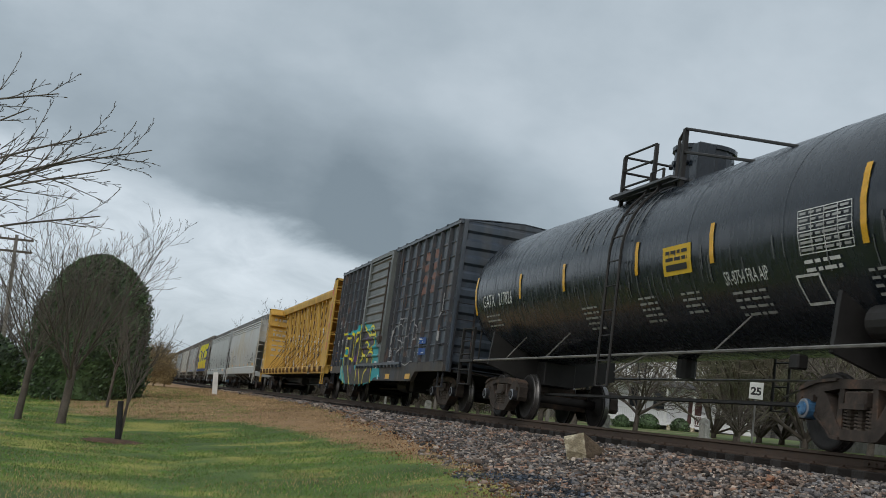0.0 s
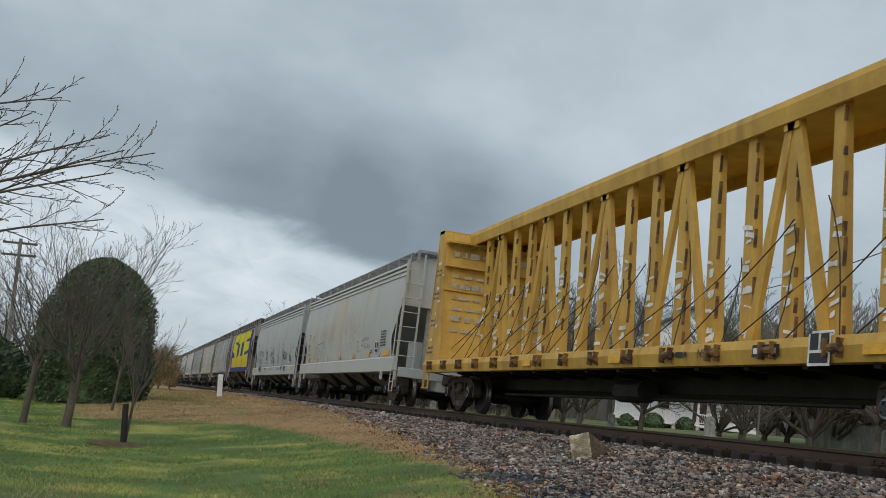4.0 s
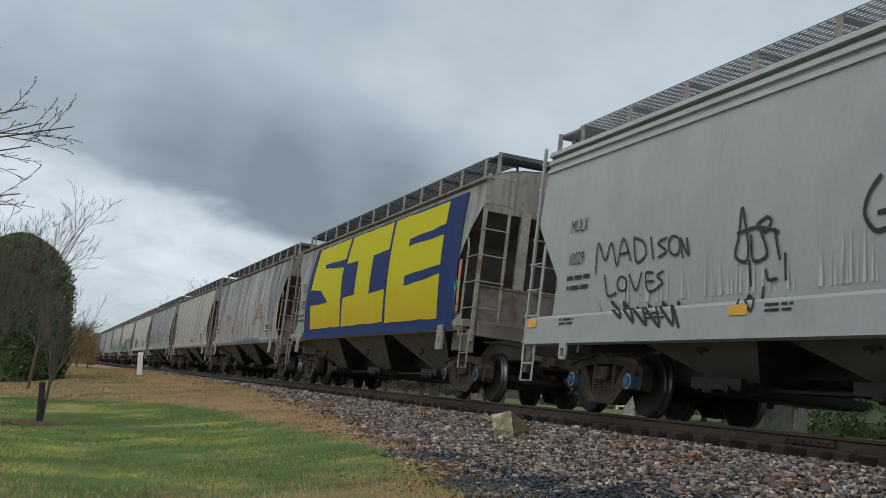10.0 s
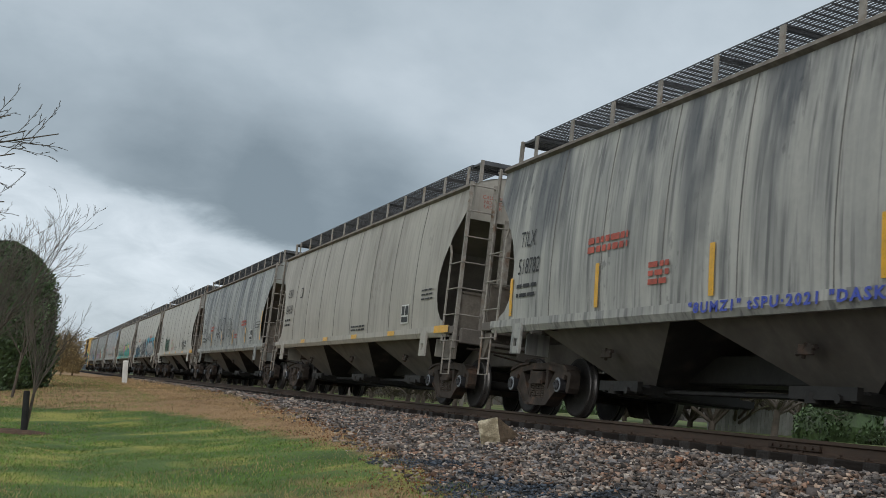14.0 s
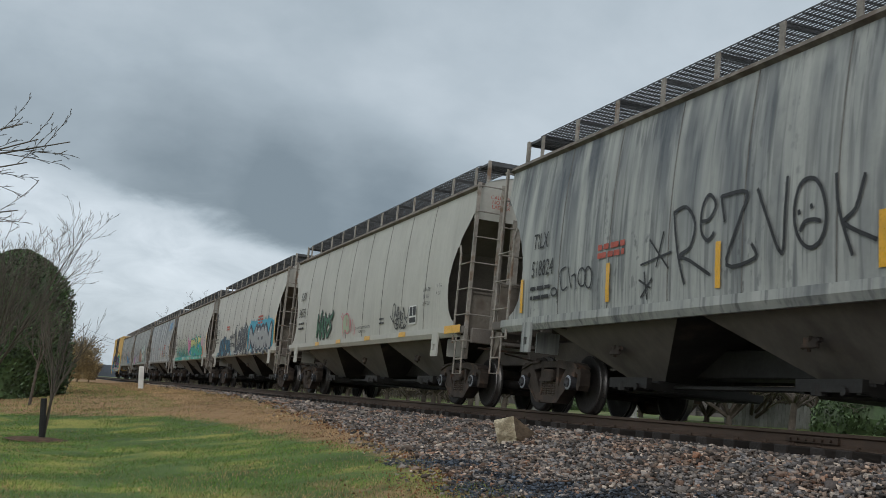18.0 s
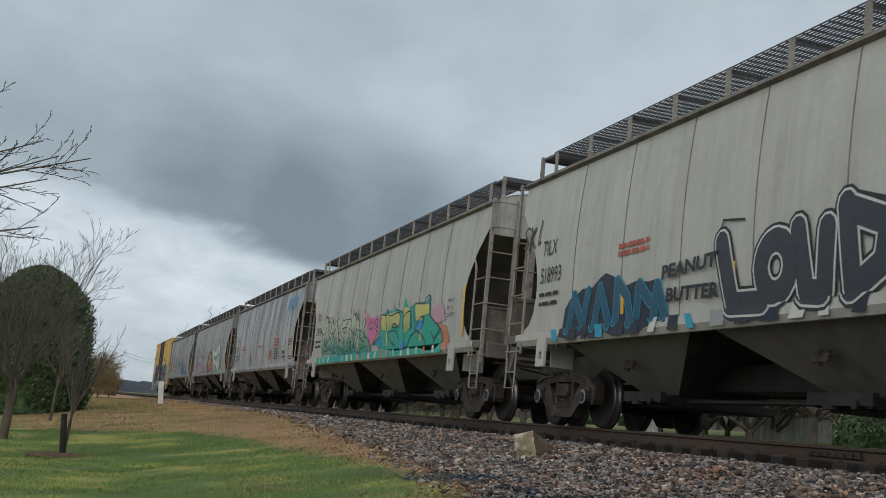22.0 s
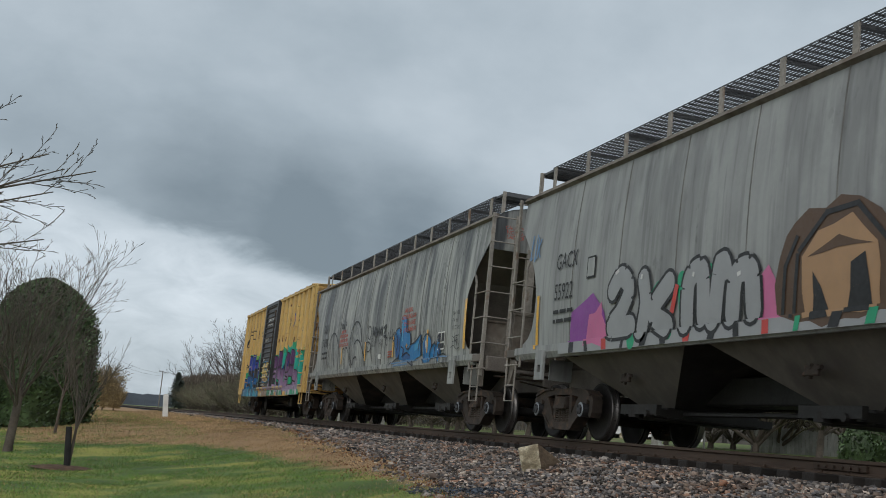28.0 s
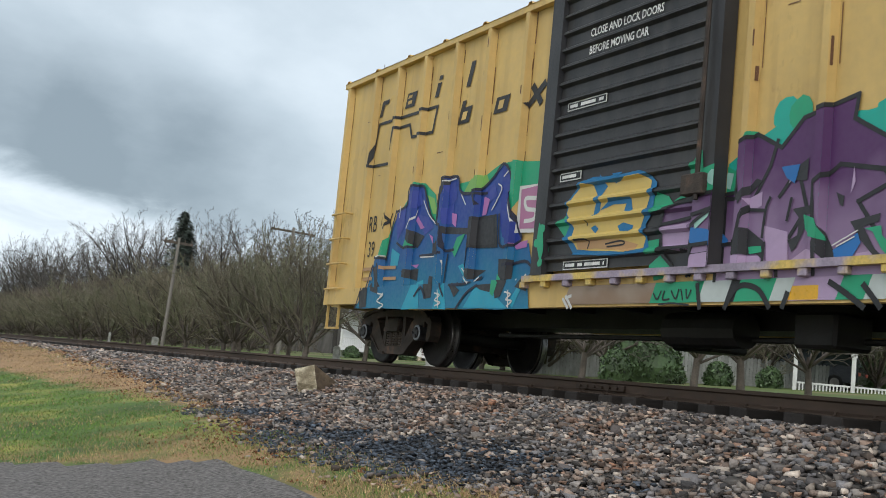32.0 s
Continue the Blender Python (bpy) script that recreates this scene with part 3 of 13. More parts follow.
def add_truck(car, y, caps="dark"):
    t = new("truck")
    t.empty_display_size = 0.2
    t.parent = car
    t.matrix_local = pose(0, y, 0)
    t["label"] = "grimy cast-steel bogie with coil springs"
    for s in (-1, 1):
        again("side_frame", TRUCK["side_frame"], t, pose(s * 1.0, 0, 0))
        again("spring_pack", TRUCK["spring_pack"], t, pose(s * 1.0, 0, 0))
    again("bolster", TRUCK["bolster"], t, pose(0, 0, 0))
    for s in (-1, 1):
        w = again("wheelset", CAPS[caps], t, pose(0, s * 0.889, 0.457), "steel wheelset with worn rims and " + caps + " bearing caps")
        WHEELSETS.append((car, w, s * 0.889))
    return t


def add_couplers(car, half):
    for s in (-1, 1):
        bm = bmesh.new()
        box(bm, -0.14, 0.14, half - 0.35, half + 0.25, 0.72, 1.0, 0.02)
        box(bm, -0.2, 0.16, half + 0.2, half + 0.62, 0.68, 1.02, 0.05)
        box(bm, 0.05, 0.24, half + 0.45, half + 0.66, 0.72, 0.98, 0.04)
        rod(bm, (-0.3, half + 0.1, 0.55), (-0.28, half + 0.75, 0.28), 0.028, 8)
        rod(bm, (-1.25, half + 0.02, 0.93), (0.1, half + 0.3, 0.80), 0.016, 6)
        if s < 0:
            bmesh.ops.rotate(bm, verts=bm.verts[:], cent=(0, 0, 0), matrix=Matrix.Rotation(math.pi, 3, "Z"))
        part("coupler", bm, M_TRUCK, car, "rusty knuckle coupler with air hose")


def ladder(bm, at, along, width, z0, z1, step=0.4, r=0.014, stile=0.022, flat=True):
    """Stiles and rungs; along: unit vector between the stiles."""
    a, w = Vector(at), Vector(along) * width
    n = max(int((z1 - z0) / step), 1)
    for o in (Vector((0, 0, 0)), w):
        p = a + o
        box(bm, p.x - stile, p.x + stile, p.y - stile, p.y + stile, z0, z1)
    for i in range(n + 1):
        z = z0 + 0.08 + i * (z1 - z0 - 0.12) / n
        rod(bm, (a.x, a.y, z), (a.x + w.x, a.y + w.y, z), r, 6)


class Side:
    """The outer surface of a car's near side, for lettering and paint: x as a function of y and z, offset outwards."""
    def __init__(self, fn, ycuts=(), zcuts=(), folds=(0, 0, ())):
        self.fn, self.ycuts, self.zcuts, self.folds = fn, ycuts, zcuts, folds


def hopper(name, label, yc, paint, half=8.45, sheet=7.35, trucks=6.88, pockets=(-4.4, 0.0, 4.4), pocket_half=2.2, sill=(1.25, 1.47), top=4.12, roof=4.42,
           bulge=0.09, wide=1.60, ribs=False, caps="dark", under=None, endsheet=None, frame_mat=None, seams=9, ladder_gap=0.0):
    car = thing(name, label, "hopper car", "cars of the train")
    under, frame_mat, endsheet = under or paint, frame_mat or paint, endsheet or M_BLACKSTEEL
    zs = [sill[1] - 0.04] + list(np.linspace(sill[1] + 0.1, top, 11))

    def sx(z):
        k = (z - sill[1]) / (top - sill[1])
        return wide - bulge * (2 * k - 0.75) ** 2 * 0.8 if not ribs else wide - 0.02 - 0.06 * (max(0.5 - k, 0) * 2) ** 2 - 0.10 * max(k - 0.5, 0) ** 2 * 4

    upper = sill[1] + (top - sill[1]) * (0.56 if ribs else 0.775)     # above this the side runs to the car's end
    end_y = half - (0.18 if ribs else 0.28)
    CUT_Z = (1.40, 1.51, 1.60, 1.78, 2.05, 2.25, 2.45, 2.72, 2.98, 3.04, 3.10, 3.18, 3.34, 3.52)
    CUT_Y = (7.80, 7.68, 7.45, 7.27, 7.18, 7.16, 7.19, 7.31, 7.50, 7.60, 7.61, 7.66, 7.84, 8.05)

    def edge(z):
        """The end of the side sheet at a height: drawn in behind the ladder, in two lobes."""
        if ribs:
            mid = sill[1] + 0.55
            if z < mid:
                return sheet + 0.25 + (mid - z) * 0.3
            return min(sheet + 0.25 + (z - mid) * 0.95, end_y)
        if z > 3.52:
            return min(8.05 + (end_y - 8.05) * (z - 3.52) / 0.12, end_y)
        return float(np.interp(z, CUT_Z, CUT_Y))

    for s in (-1, 1):
        bm = bmesh.new()
        rows = []
        zz = sorted(set([round(z, 3) for z in zs] + [round(float(z), 3) for z in np.linspace(sill[1] + 0.3, upper, 14)] + ([round(upper - 0.002, 3)] if ribs else [z for z in CUT_Z if z > sill[1]])))
        for z in zz:
            e = edge(z)
            rows.append([(s * sx(z), y, z) for y in np.linspace(-e, e, 13)])
        loft(bm, rows)
        for f in bm.faces:
            f.smooth = True
        part("side_sheet", bm, paint, car)
        bm = bmesh.new()
        pts = [(s * (sx(z) + 0.001), 0, z) for z in zs]
        sw = 0.014 if ribs else 0.008
        loft(bm, [[(q[0], -sw, q[2]) for q in pts], [(q[0] + s * 0.008, -sw * 0.6, q[2]) for q in pts], [(q[0] + s * 0.008, sw * 0.6, q[2]) for q in pts], [(q[0], sw, q[2]) for q in pts]])
        seam = mesh_of(bm, "weld_seam", frame_mat if ribs else M_DARKLINE)
        for k in range(1, seams):
            again("weld_seam", seam, car, pose(0, -sheet + 2 * sheet * k / seams, 0))
        bm = bmesh.new()
        # side sill
        sy = half - 0.55 if not ribs else half - 0.2
        x0 = wide - 0.02
        if ribs:
            prism(bm, [(s * (x0 - 0.02), sill[1]), (s * (x0 + 0.05), sill[1] - 0.05), (s * (x0 + 0.05), sill[0] + 0.02), (s * (x0 - 0.04), sill[0])], -sy, sy, "y")
        else:
            prism(bm, [(s * (x0 - 0.06), sill[1]), (s * (x0 + 0.03), sill[1] - 0.02), (s * (x0 + 0.03), sill[0] + 0.09), (s * (x0 - 0.02), sill[0]), (s * (x0 - 0.08), sill[0])], -sy, sy, "y")
        part("side_sill", bm, frame_mat, car)
        # top chord, in a darker grey than the sides on cars without ribs
        bm = bmesh.new()
        xt = sx(top)
        if ribs:
            for k in range(3):
                z = top - 0.02 - k * 0.14
                if k:
                    part("top_rib", bm, frame_mat, car)
                    bm = bmesh.new()
                prism(bm, [(s * (xt - 0.05), z + 0.06), (s * (xt + 0.05), z + 0.05), (s * (xt + 0.075), z - 0.03), (s * (xt - 0.03), z - 0.045)], -end_y, end_y, "y")
        else:
            prism(bm, [(s * (xt - 0.08), top + 0.08), (s * (xt + 0.03), top + 0.07), (s * (xt + 0.07), top + 0.0), (s * (xt + 0.0), top - 0.04), (s * (xt - 0.05), top)], -end_y - 0.03, end_y + 0.03, "y")
        part("top_rib" if ribs else "top_chord", bm, frame_mat if ribs else M_DARKGREY, car)
        if ribs:
            # a dark strip under every rib draws the rib's shadow line
            for k in range(3):
                z = top - 0.02 - k * 0.14
                bm = bmesh.new()
                box(bm, min(s * (xt - 0.02), s * (xt + 0.022)), max(s * (xt - 0.02), s * (xt + 0.022)), -end_y + 0.02, end_y - 0.02, z - 0.075, z - 0.046)
                part("rib_groove", bm, M_DARKLINE, car)
    # roof with a hatch trough
    bm = bmesh.new()
    xt = sx(top)
    arc = [(-xt, top + 0.02)] + [(xt * math.sin(a) * 0.98, top + 0.03 + (roof - top) * (math.cos(a) - math.cos(1.45)) / (1 - math.cos(1.45))) for a in np.linspace(-1.45, 1.45, 11)] + [(xt, top + 0.02)]
    loft(bm, [[(x, y, z) for x, z in arc] for y in (-end_y, end_y)])
    part("roof", bm, paint, car)
    bm = bmesh.new()
    for k in range(5):
        y = -end_y * 0.8 + k * end_y * 0.4
        box(bm, -0.3, 0.3, y - end_y * 0.19, y + end_y * 0.19, roof - 0.01, roof + 0.1, 0.03)
    part("hatch_covers", bm, frame_mat, car)
    # running boards: gratings on posts along both edges of the roof and across the ends
    walk_z, wy = top + (0.42 if ribs else 0.55), half - (0.75 if ribs else 0.92)
    for s in (-1, 1):
        bm = bmesh.new()
        xo, xi = s * (xt - 0.16), s * (xt - 0.82)
        for k in range(14):
            x = xo + (xi - xo) * k / 13
            box(bm, x - 0.005, x + 0.005, -wy, wy, walk_z - 0.018, walk_z)
        n = int(2 * wy / 0.16)
        for k in range(n + 1):
            y = -wy + 2 * wy * k / n
            box(bm, min(xo, xi), max(xo, xi), y - 0.006, y + 0.006, walk_z - 0.03, walk_z - 0.005)
        part("running_board", bm, M_PALEGRATE if ribs else M_GRATE, car, "open steel grating walkway")
        bm = bmesh.new()
        box(bm, xo - 0.012, xo + 0.012, -0.05, 0.05, top + 0.03, walk_z - 0.02)
        bracket = mesh_of(bm, "walk_bracket", M_LADDER)
        bm = bmesh.new()
        box(bm, min(xo, xi), max(xo, xi), -0.03, 0.03, walk_z - 0.075, walk_z - 0.02)
        box(bm, xi - 0.012, xi + 0.012, -0.03, 0.03, roof - 0.16, walk_z - 0.02)
        bearer = mesh_of(bm, "walk_bearer", M_PALEGRATE if ribs else M_GRATE)
        for k in range(12):
            at = pose(0, -wy + 0.12 + (2 * wy - 0.24) * k / 11, 0)
            again("walk_bracket", bracket, car, at)
            again("walk_bearer", bearer, car, at)
    for s in (-1, 1):
        bm = bmesh.new()
        ya, yb = s * (wy - 0.0), s * (half + 0.02 if ribs else half - 0.38)
        for k in range(13):
            y = ya + (yb - ya) * k / 12
            box(bm, -xt + 0.2, xt - 0.2, y - 0.006, y + 0.006, walk_z - 0.022, walk_z)
        for k in range(40):
            x = -xt + 0.2 + (2 * xt - 0.4) * k / 39
            box(bm, x - 0.008, x + 0.008, min(ya, yb), max(ya, yb), walk_z - 0.045, walk_z - 0.005)
        box(bm, -xt + 0.18, xt - 0.18, yb - 0.02, yb + 0.02, walk_z - 0.07, walk_z + 0.01)
        box(bm, -xt + 0.18, xt - 0.18, ya - 0.02, ya + 0.02, walk_z - 0.07, walk_z + 0.01)
        part("crossover_platform", bm, M_PALEGRATE if ribs else M_GRATE, car, "steel grating crossover at the roof's end")
        for q in (-1, 1):
            bm = bmesh.new()
            box(bm, q * (xt - 0.18) - 0.03, q * (xt - 0.18) + 0.03, yb - 0.03, yb + 0.03, top + 0.05, walk_z + 0.01)
            part("platform_post", bm, M_LADDER, car)
        # end wall above, slope sheet below in the darker end colour
        bm = bmesh.new()
        ye = s * (end_y - 0.015 if ribs else end_y - 0.02)
        loft(bm, [[(x, ye, z) for x, z in arc]] + [[(x / xt * sx(z), ye, z) for x, _ in arc] for z in np.linspace(top, upper - 0.02, 6)])
        part("end_wall", bm, paint, car)
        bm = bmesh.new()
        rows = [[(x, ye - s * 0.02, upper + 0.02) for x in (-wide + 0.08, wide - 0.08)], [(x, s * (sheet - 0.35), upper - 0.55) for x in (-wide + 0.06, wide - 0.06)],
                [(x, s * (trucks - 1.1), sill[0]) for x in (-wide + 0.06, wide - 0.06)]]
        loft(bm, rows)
        part("slope_sheet", bm, endsheet, car, "end slope sheet in a darker grey than the sides")
        bm = bmesh.new()
        box(bm, -wide + 0.12, wide - 0.12, min(s * (half - 0.12), s * half), max(s * (half - 0.12), s * half), sill[0] - 0.12, sill[0] + 0.16, 0.015)
        box(bm, -0.3, 0.3, min(s * 5.2, s * (half - 0.02)), max(s * 5.2, s * (half - 0.02)), sill[0] - 0.42, sill[0] - 0.02, 0.02)
        for q in (-1, 1):
            xs = q * (wide - 0.03)
            box(bm, xs - 0.03, xs + 0.03, min(s * (half - 0.62), s * (half - 0.14)), max(s * (half - 0.62), s * (half - 0.14)), sill[0] + 0.05, sill[1] - 0.03, 0.01)
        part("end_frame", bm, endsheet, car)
        for q in (-1, 1):
            bm = bmesh.new()
            xp, yp = q * 0.66, s * (half - 0.34)
            prism(bm, [(xp - 0.09, yp - 0.05), (xp + 0.09, yp - 0.05), (xp + 0.09, yp + 0.05), (xp + 0.06, yp + 0.05), (xp + 0.06, yp - 0.02), (xp - 0.06, yp - 0.02), (xp - 0.06, yp + 0.05), (xp - 0.09, yp + 0.05)], sill[0], upper + 0.06, "z")
            part("end_post", bm, M_LADDER, car)
        bm = bmesh.new()
        if ribs:
            box(bm, -wide + 0.45, wide - 0.45, s * (half - 0.52) - 0.02, s * (half - 0.52) + 0.02, sill[0] + 0.1, sill[1] + 0.5)
        else:
            box(bm, -wide + 0.05, wide - 0.05, s * (half - 0.24) - 0.012, s * (half - 0.24) + 0.012, sill[0] + 0.02, sill[1] + 0.62)
            box(bm, -wide + 0.05, wide - 0.05, s * (half - 0.24) - 0.03, s * (half - 0.24) + 0.03, sill[1] + 0.60, sill[1] + 0.64)
        part("end_panel", bm, endsheet if ribs else M_DARKGREY, car, "grimy steel panel low on the car's end")
        for q in (-1, 1):
            xs = q * (wide - 0.02)
            # jacking plate with its hole under the sill
            bm = bmesh.new()
            yj = s * (sheet - 0.30 if ribs else 6.72)
            for a0, a1, b0, b1 in (((-0.11, 0.11, -0.05, 0.04), (-0.11, -0.06, -0.17, -0.05), (0.06, 0.11, -0.17, -0.05), (-0.09, 0.09, -0.22, -0.17)) if ribs else ((-0.17, 0.17, -0.12, sill[1] - sill[0] - 0.10), (-0.17, -0.06, -0.24, -0.12), (0.06, 0.17, -0.24, -0.12), (-0.17, 0.17, -0.36, -0.24))):
                box(bm, xs - 0.02 + q * 0.03, xs + 0.02 + q * 0.03, yj + a0, yj + a1, sill[0] + b0, sill[0] + b1)
            if not ribs:
                box(bm, xs - q * 0.3 - 0.1, xs - q * 0.3 + 0.3, yj + s * 0.12 - 0.02, yj + s * 0.12 + 0.02, sill[0] - 0.34, sill[0])
            part("jacking_plate", bm, frame_mat, car)
            # corner ladder: side stile, corner angle, inner end stile, and every rung on its own
            steel = frame_mat if ribs else M_LADDER
            yo, yi = (s * (half - 0.03), s * (half - 0.50)) if ribs else (s * (half - 0.12), s * (half - 0.76))
            z0, zi = sill[0] - 0.12, (sill[1] + 1.15 if ribs else 2.86)
            zt = top + (0.12 if ribs else 0.06)
            pitch, first = (0.42, sill[0] + 0.06) if ribs else (0.49, 1.17)
            bm = bmesh.new()
            box(bm, xs - 0.012, xs + 0.012, yi - 0.03, yi + 0.03, z0, zi)
            if ribs:
                rod(bm, (xs, yi, zi), (q * (wide - 0.12), yi - s * 0.12, zi + 0.2), 0.02, 6)
            else:
                prism(bm, [(yi - 0.03, zi - 0.01), (yi + 0.03, zi - 0.01), (yi + 0.03 - s * 0.09, zi + 0.17), (yi - 0.03 - s * 0.09, zi + 0.17)], xs - 0.012, xs + 0.012)
            inner = part("ladder_stile", bm, steel, car)
            bm = bmesh.new()
            box(bm, xs - q * 0.055, xs, yo - 0.008, yo + 0.008, z0 - 0.1, zt)
            box(bm, xs - 0.008, xs + 0.008, min(yo, yo - s * 0.055), max(yo, yo - s * 0.055), z0 - 0.1, zt)
            corner = part("corner_stile", bm, steel, car)
            xe = q * (wide - 0.52)
            bm = bmesh.new()
            box(bm, xe - 0.03, xe + 0.03, yo - 0.01, yo + 0.01, sill[0] + 0.1, zt + (0.25 if ribs else 0.0))
            part("end_stile", bm, steel, car)
            bm = bmesh.new()
            rod(bm, (xs + q * 0.012, yo, 0), (xs + q * 0.012, yi, 0), 0.013, 6)
            side_rung = mesh_of(bm, "rung", steel)
            bm = bmesh.new()
            rod(bm, (xs, yo + s * 0.012, 0), (xe, yo + s * 0.012, 0), 0.013, 6)
            for x in (xs, xe):
                rod(bm, (x, yo - s * 0.01, 0), (x, yo + s * 0.03, 0), 0.024, 6)
            end_rung = mesh_of(bm, "rung", steel)
            k = 0
            while first + pitch * k < zt - 0.02:
                if first + pitch * k < zi:
                    again("rung", side_rung, inner, pose(0, 0, first + pitch * k))
                again("rung", end_rung, corner, pose(0, 0, first + pitch * k))
                k += 1
            bm = bmesh.new()
            ya, yb, zl = yo - s * 0.05, yi + s * (0.0 if ribs else 0.18), sill[0] - (0.55 if ribs else 0.70)
            pipe(bm, [(xs, ya, sill[0] - 0.02), (xs, ya, zl), (xs, yb, zl), (xs, yb, sill[0] - 0.02)], 0.017, 6)
            rod(bm, (xs, ya, zl + 0.27), (xs, yb, zl + 0.27), 0.015, 6)
            part("stirrup_step", bm, steel, car)
            bm = bmesh.new()
            prism(bm, [(yo - s * 0.02, sill[0] + 0.02), (yo - s * 0.36, sill[0] + 0.02), (yo - s * 0.30, sill[0] - 0.12), (yo - s * 0.10, sill[0] - 0.42), (yo - s * 0.02, sill[0] - 0.42)], min(xs - q * 0.10, xs - q * 0.04), max(xs - q * 0.10, xs - q * 0.04))
            part("corner_gusset", bm, M_DARKGREY, car)
        bm = bmesh.new()
        if s > 0:
            rod(bm, (-0.75, half + 0.02, 2.1), (-0.75, half - 0.02, 2.1), 0.05, 12)
            for k in range(20):
                a0, a1 = k / 20 * math.tau, (k + 1) / 20 * math.tau
                rod(bm, (-0.75 + 0.27 * math.cos(a0), half, 2.1 + 0.27 * math.sin(a0)), (-0.75 + 0.27 * math.cos(a1), half, 2.1 + 0.27 * math.sin(a1)), 0.016, 6)
            for k in range(5):
                a0 = k / 5 * math.tau
                rod(bm, (-0.75, half - 0.01, 2.1), (-0.75 + 0.27 * math.cos(a0), half, 2.1 + 0.27 * math.sin(a0)), 0.013, 6)
            box(bm, -0.93, -0.57, half - 0.28, half - 0.08, 1.85, 2.35, 0.02)
        rod(bm, (0.6, s * (half - 1.0), 1.55), (-0.5, s * (half - 1.0), 1.55), 0.2, 12)
        rod(bm, (0.85, s * (half - 0.4), 0.9), (0.85, s * (half - 0.4), 2.2), 0.04, 8)
        rod(bm, (-1.3, s * (half - 0.1), 1.05), (1.3, s * (half - 0.1), 1.05), 0.02, 6)
        part("brake_gear", bm, M_TRUCK, car, "hand-brake wheel, cylinder and rods")
    # discharge pockets
    for c in pockets:
        bm = bmesh.new()
        zt, zb, ph = sill[0] + 0.18, 0.52, pocket_half
        for (z0, w0, l0), (z1, w1, l1) in (((zt, wide - 0.08, ph), (zb, 0.62, 0.42)),):
            a = [(-w0, c - l0, z0), (w0, c - l0, z0), (w0, c + l0, z0), (-w0, c + l0, z0)]
            b = [(-w1, c - l1, z1), (w1, c - l1, z1), (w1, c + l1, z1), (-w1, c + l1, z1)]
            loft(bm, [a, b], close=True)
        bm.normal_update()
        # faces along the track get a near-black paint that stands in for shade
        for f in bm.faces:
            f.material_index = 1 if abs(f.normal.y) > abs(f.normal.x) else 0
        p = part("discharge_pocket", bm, [under, M_SLOPESHADE], car, "discharge chute with cross slopes painted dark as shade")
        bm = bmesh.new()
        box(bm, -0.75, 0.75, c - 0.46, c + 0.46, 0.36, 0.54, 0.02)
        box(bm, -0.95, 0.95, c - 0.5, c - 0.42, 0.40, 0.50)
        box(bm, -0.95, 0.95, c + 0.42, c + 0.5, 0.40, 0.50)
        rod(bm, (-1.02, c - 0.3, 0.43), (1.02, c - 0.3, 0.43), 0.05, 8)
        box(bm, -0.98, -0.9, c - 0.55, c + 0.55, 0.42, 0.56)
        rod(bm, (-0.9, c + 0.2, 0.38), (-0.9, c + 0.2, 0.50), 0.11, 10)
        part("outlet_gate", bm, M_BLACKSTEEL, p, "black outlet gate with capstans")
        bm = bmesh.new()
        box(bm, -1.22, -1.17, c - 0.1, c + 0.14, 0.86, 0.98, 0.01, Matrix.Identity(4))
        rod(bm, (-1.2, c - 0.15, 0.95), (-1.17, c + 0.2, 0.88), 0.03, 6)
        rod(bm, (-1.22, c, 0.98), (-1.16, c + 0.1, 0.84), 0.025, 6)
        part("vibrator_bracket", bm, M_TRUCK, p, "rusty bracket on the chute")
    bm = bmesh.new()
    box(bm, -0.26, 0.26, -5.6, 5.6, 0.62, 1.0, 0.02)
    rod(bm, (-0.5, -5.6, 0.5), (-0.5, 5.6, 0.46), 0.035, 6)
    rod(bm, (0.4, -5.6, 0.62), (0.4, 5.6, 0.62), 0.025, 6)
    rod(bm, (0.75, 1.6, 0.78), (0.75, 2.7, 0.78), 0.16, 12)
    part("centre_sill", bm, M_BLACKSTEEL, car, "black centre sill with brake pipes")
    for y in (-trucks, trucks):
        add_truck(car, y, caps)
    add_couplers(car, half)
    ROLLING.append((car, yc))

    def skin(y, z):
        if z > sill[1]:
            return -(sx(min(z, top)) + 0.014)
        return -(wide + 0.036) if ribs else -(wide + 0.016)
    return car, Side(skin, zcuts=tuple(np.linspace(sill[1], top, 10)))


def corrugated_end(bm, y, half, z0, z1, n, depth=0.07):
    rows = []
    for k in range(n):
        a, b = z0 + (z1 - z0) * k / n, z0 + (z1 - z0) * (k + 1) / n
        h = b - a
        rows += [(a, 0), (a + h * 0.25, 0), (a + h * 0.4, depth), (a + h * 0.75, depth), (a + h * 0.92, 0)]
    rows.append((z1, 0))
    s = 1 if y > 0 else -1
    loft(bm, [[(-half, y + s * d, z), (half, y + s * d, z)] for z, d in rows])


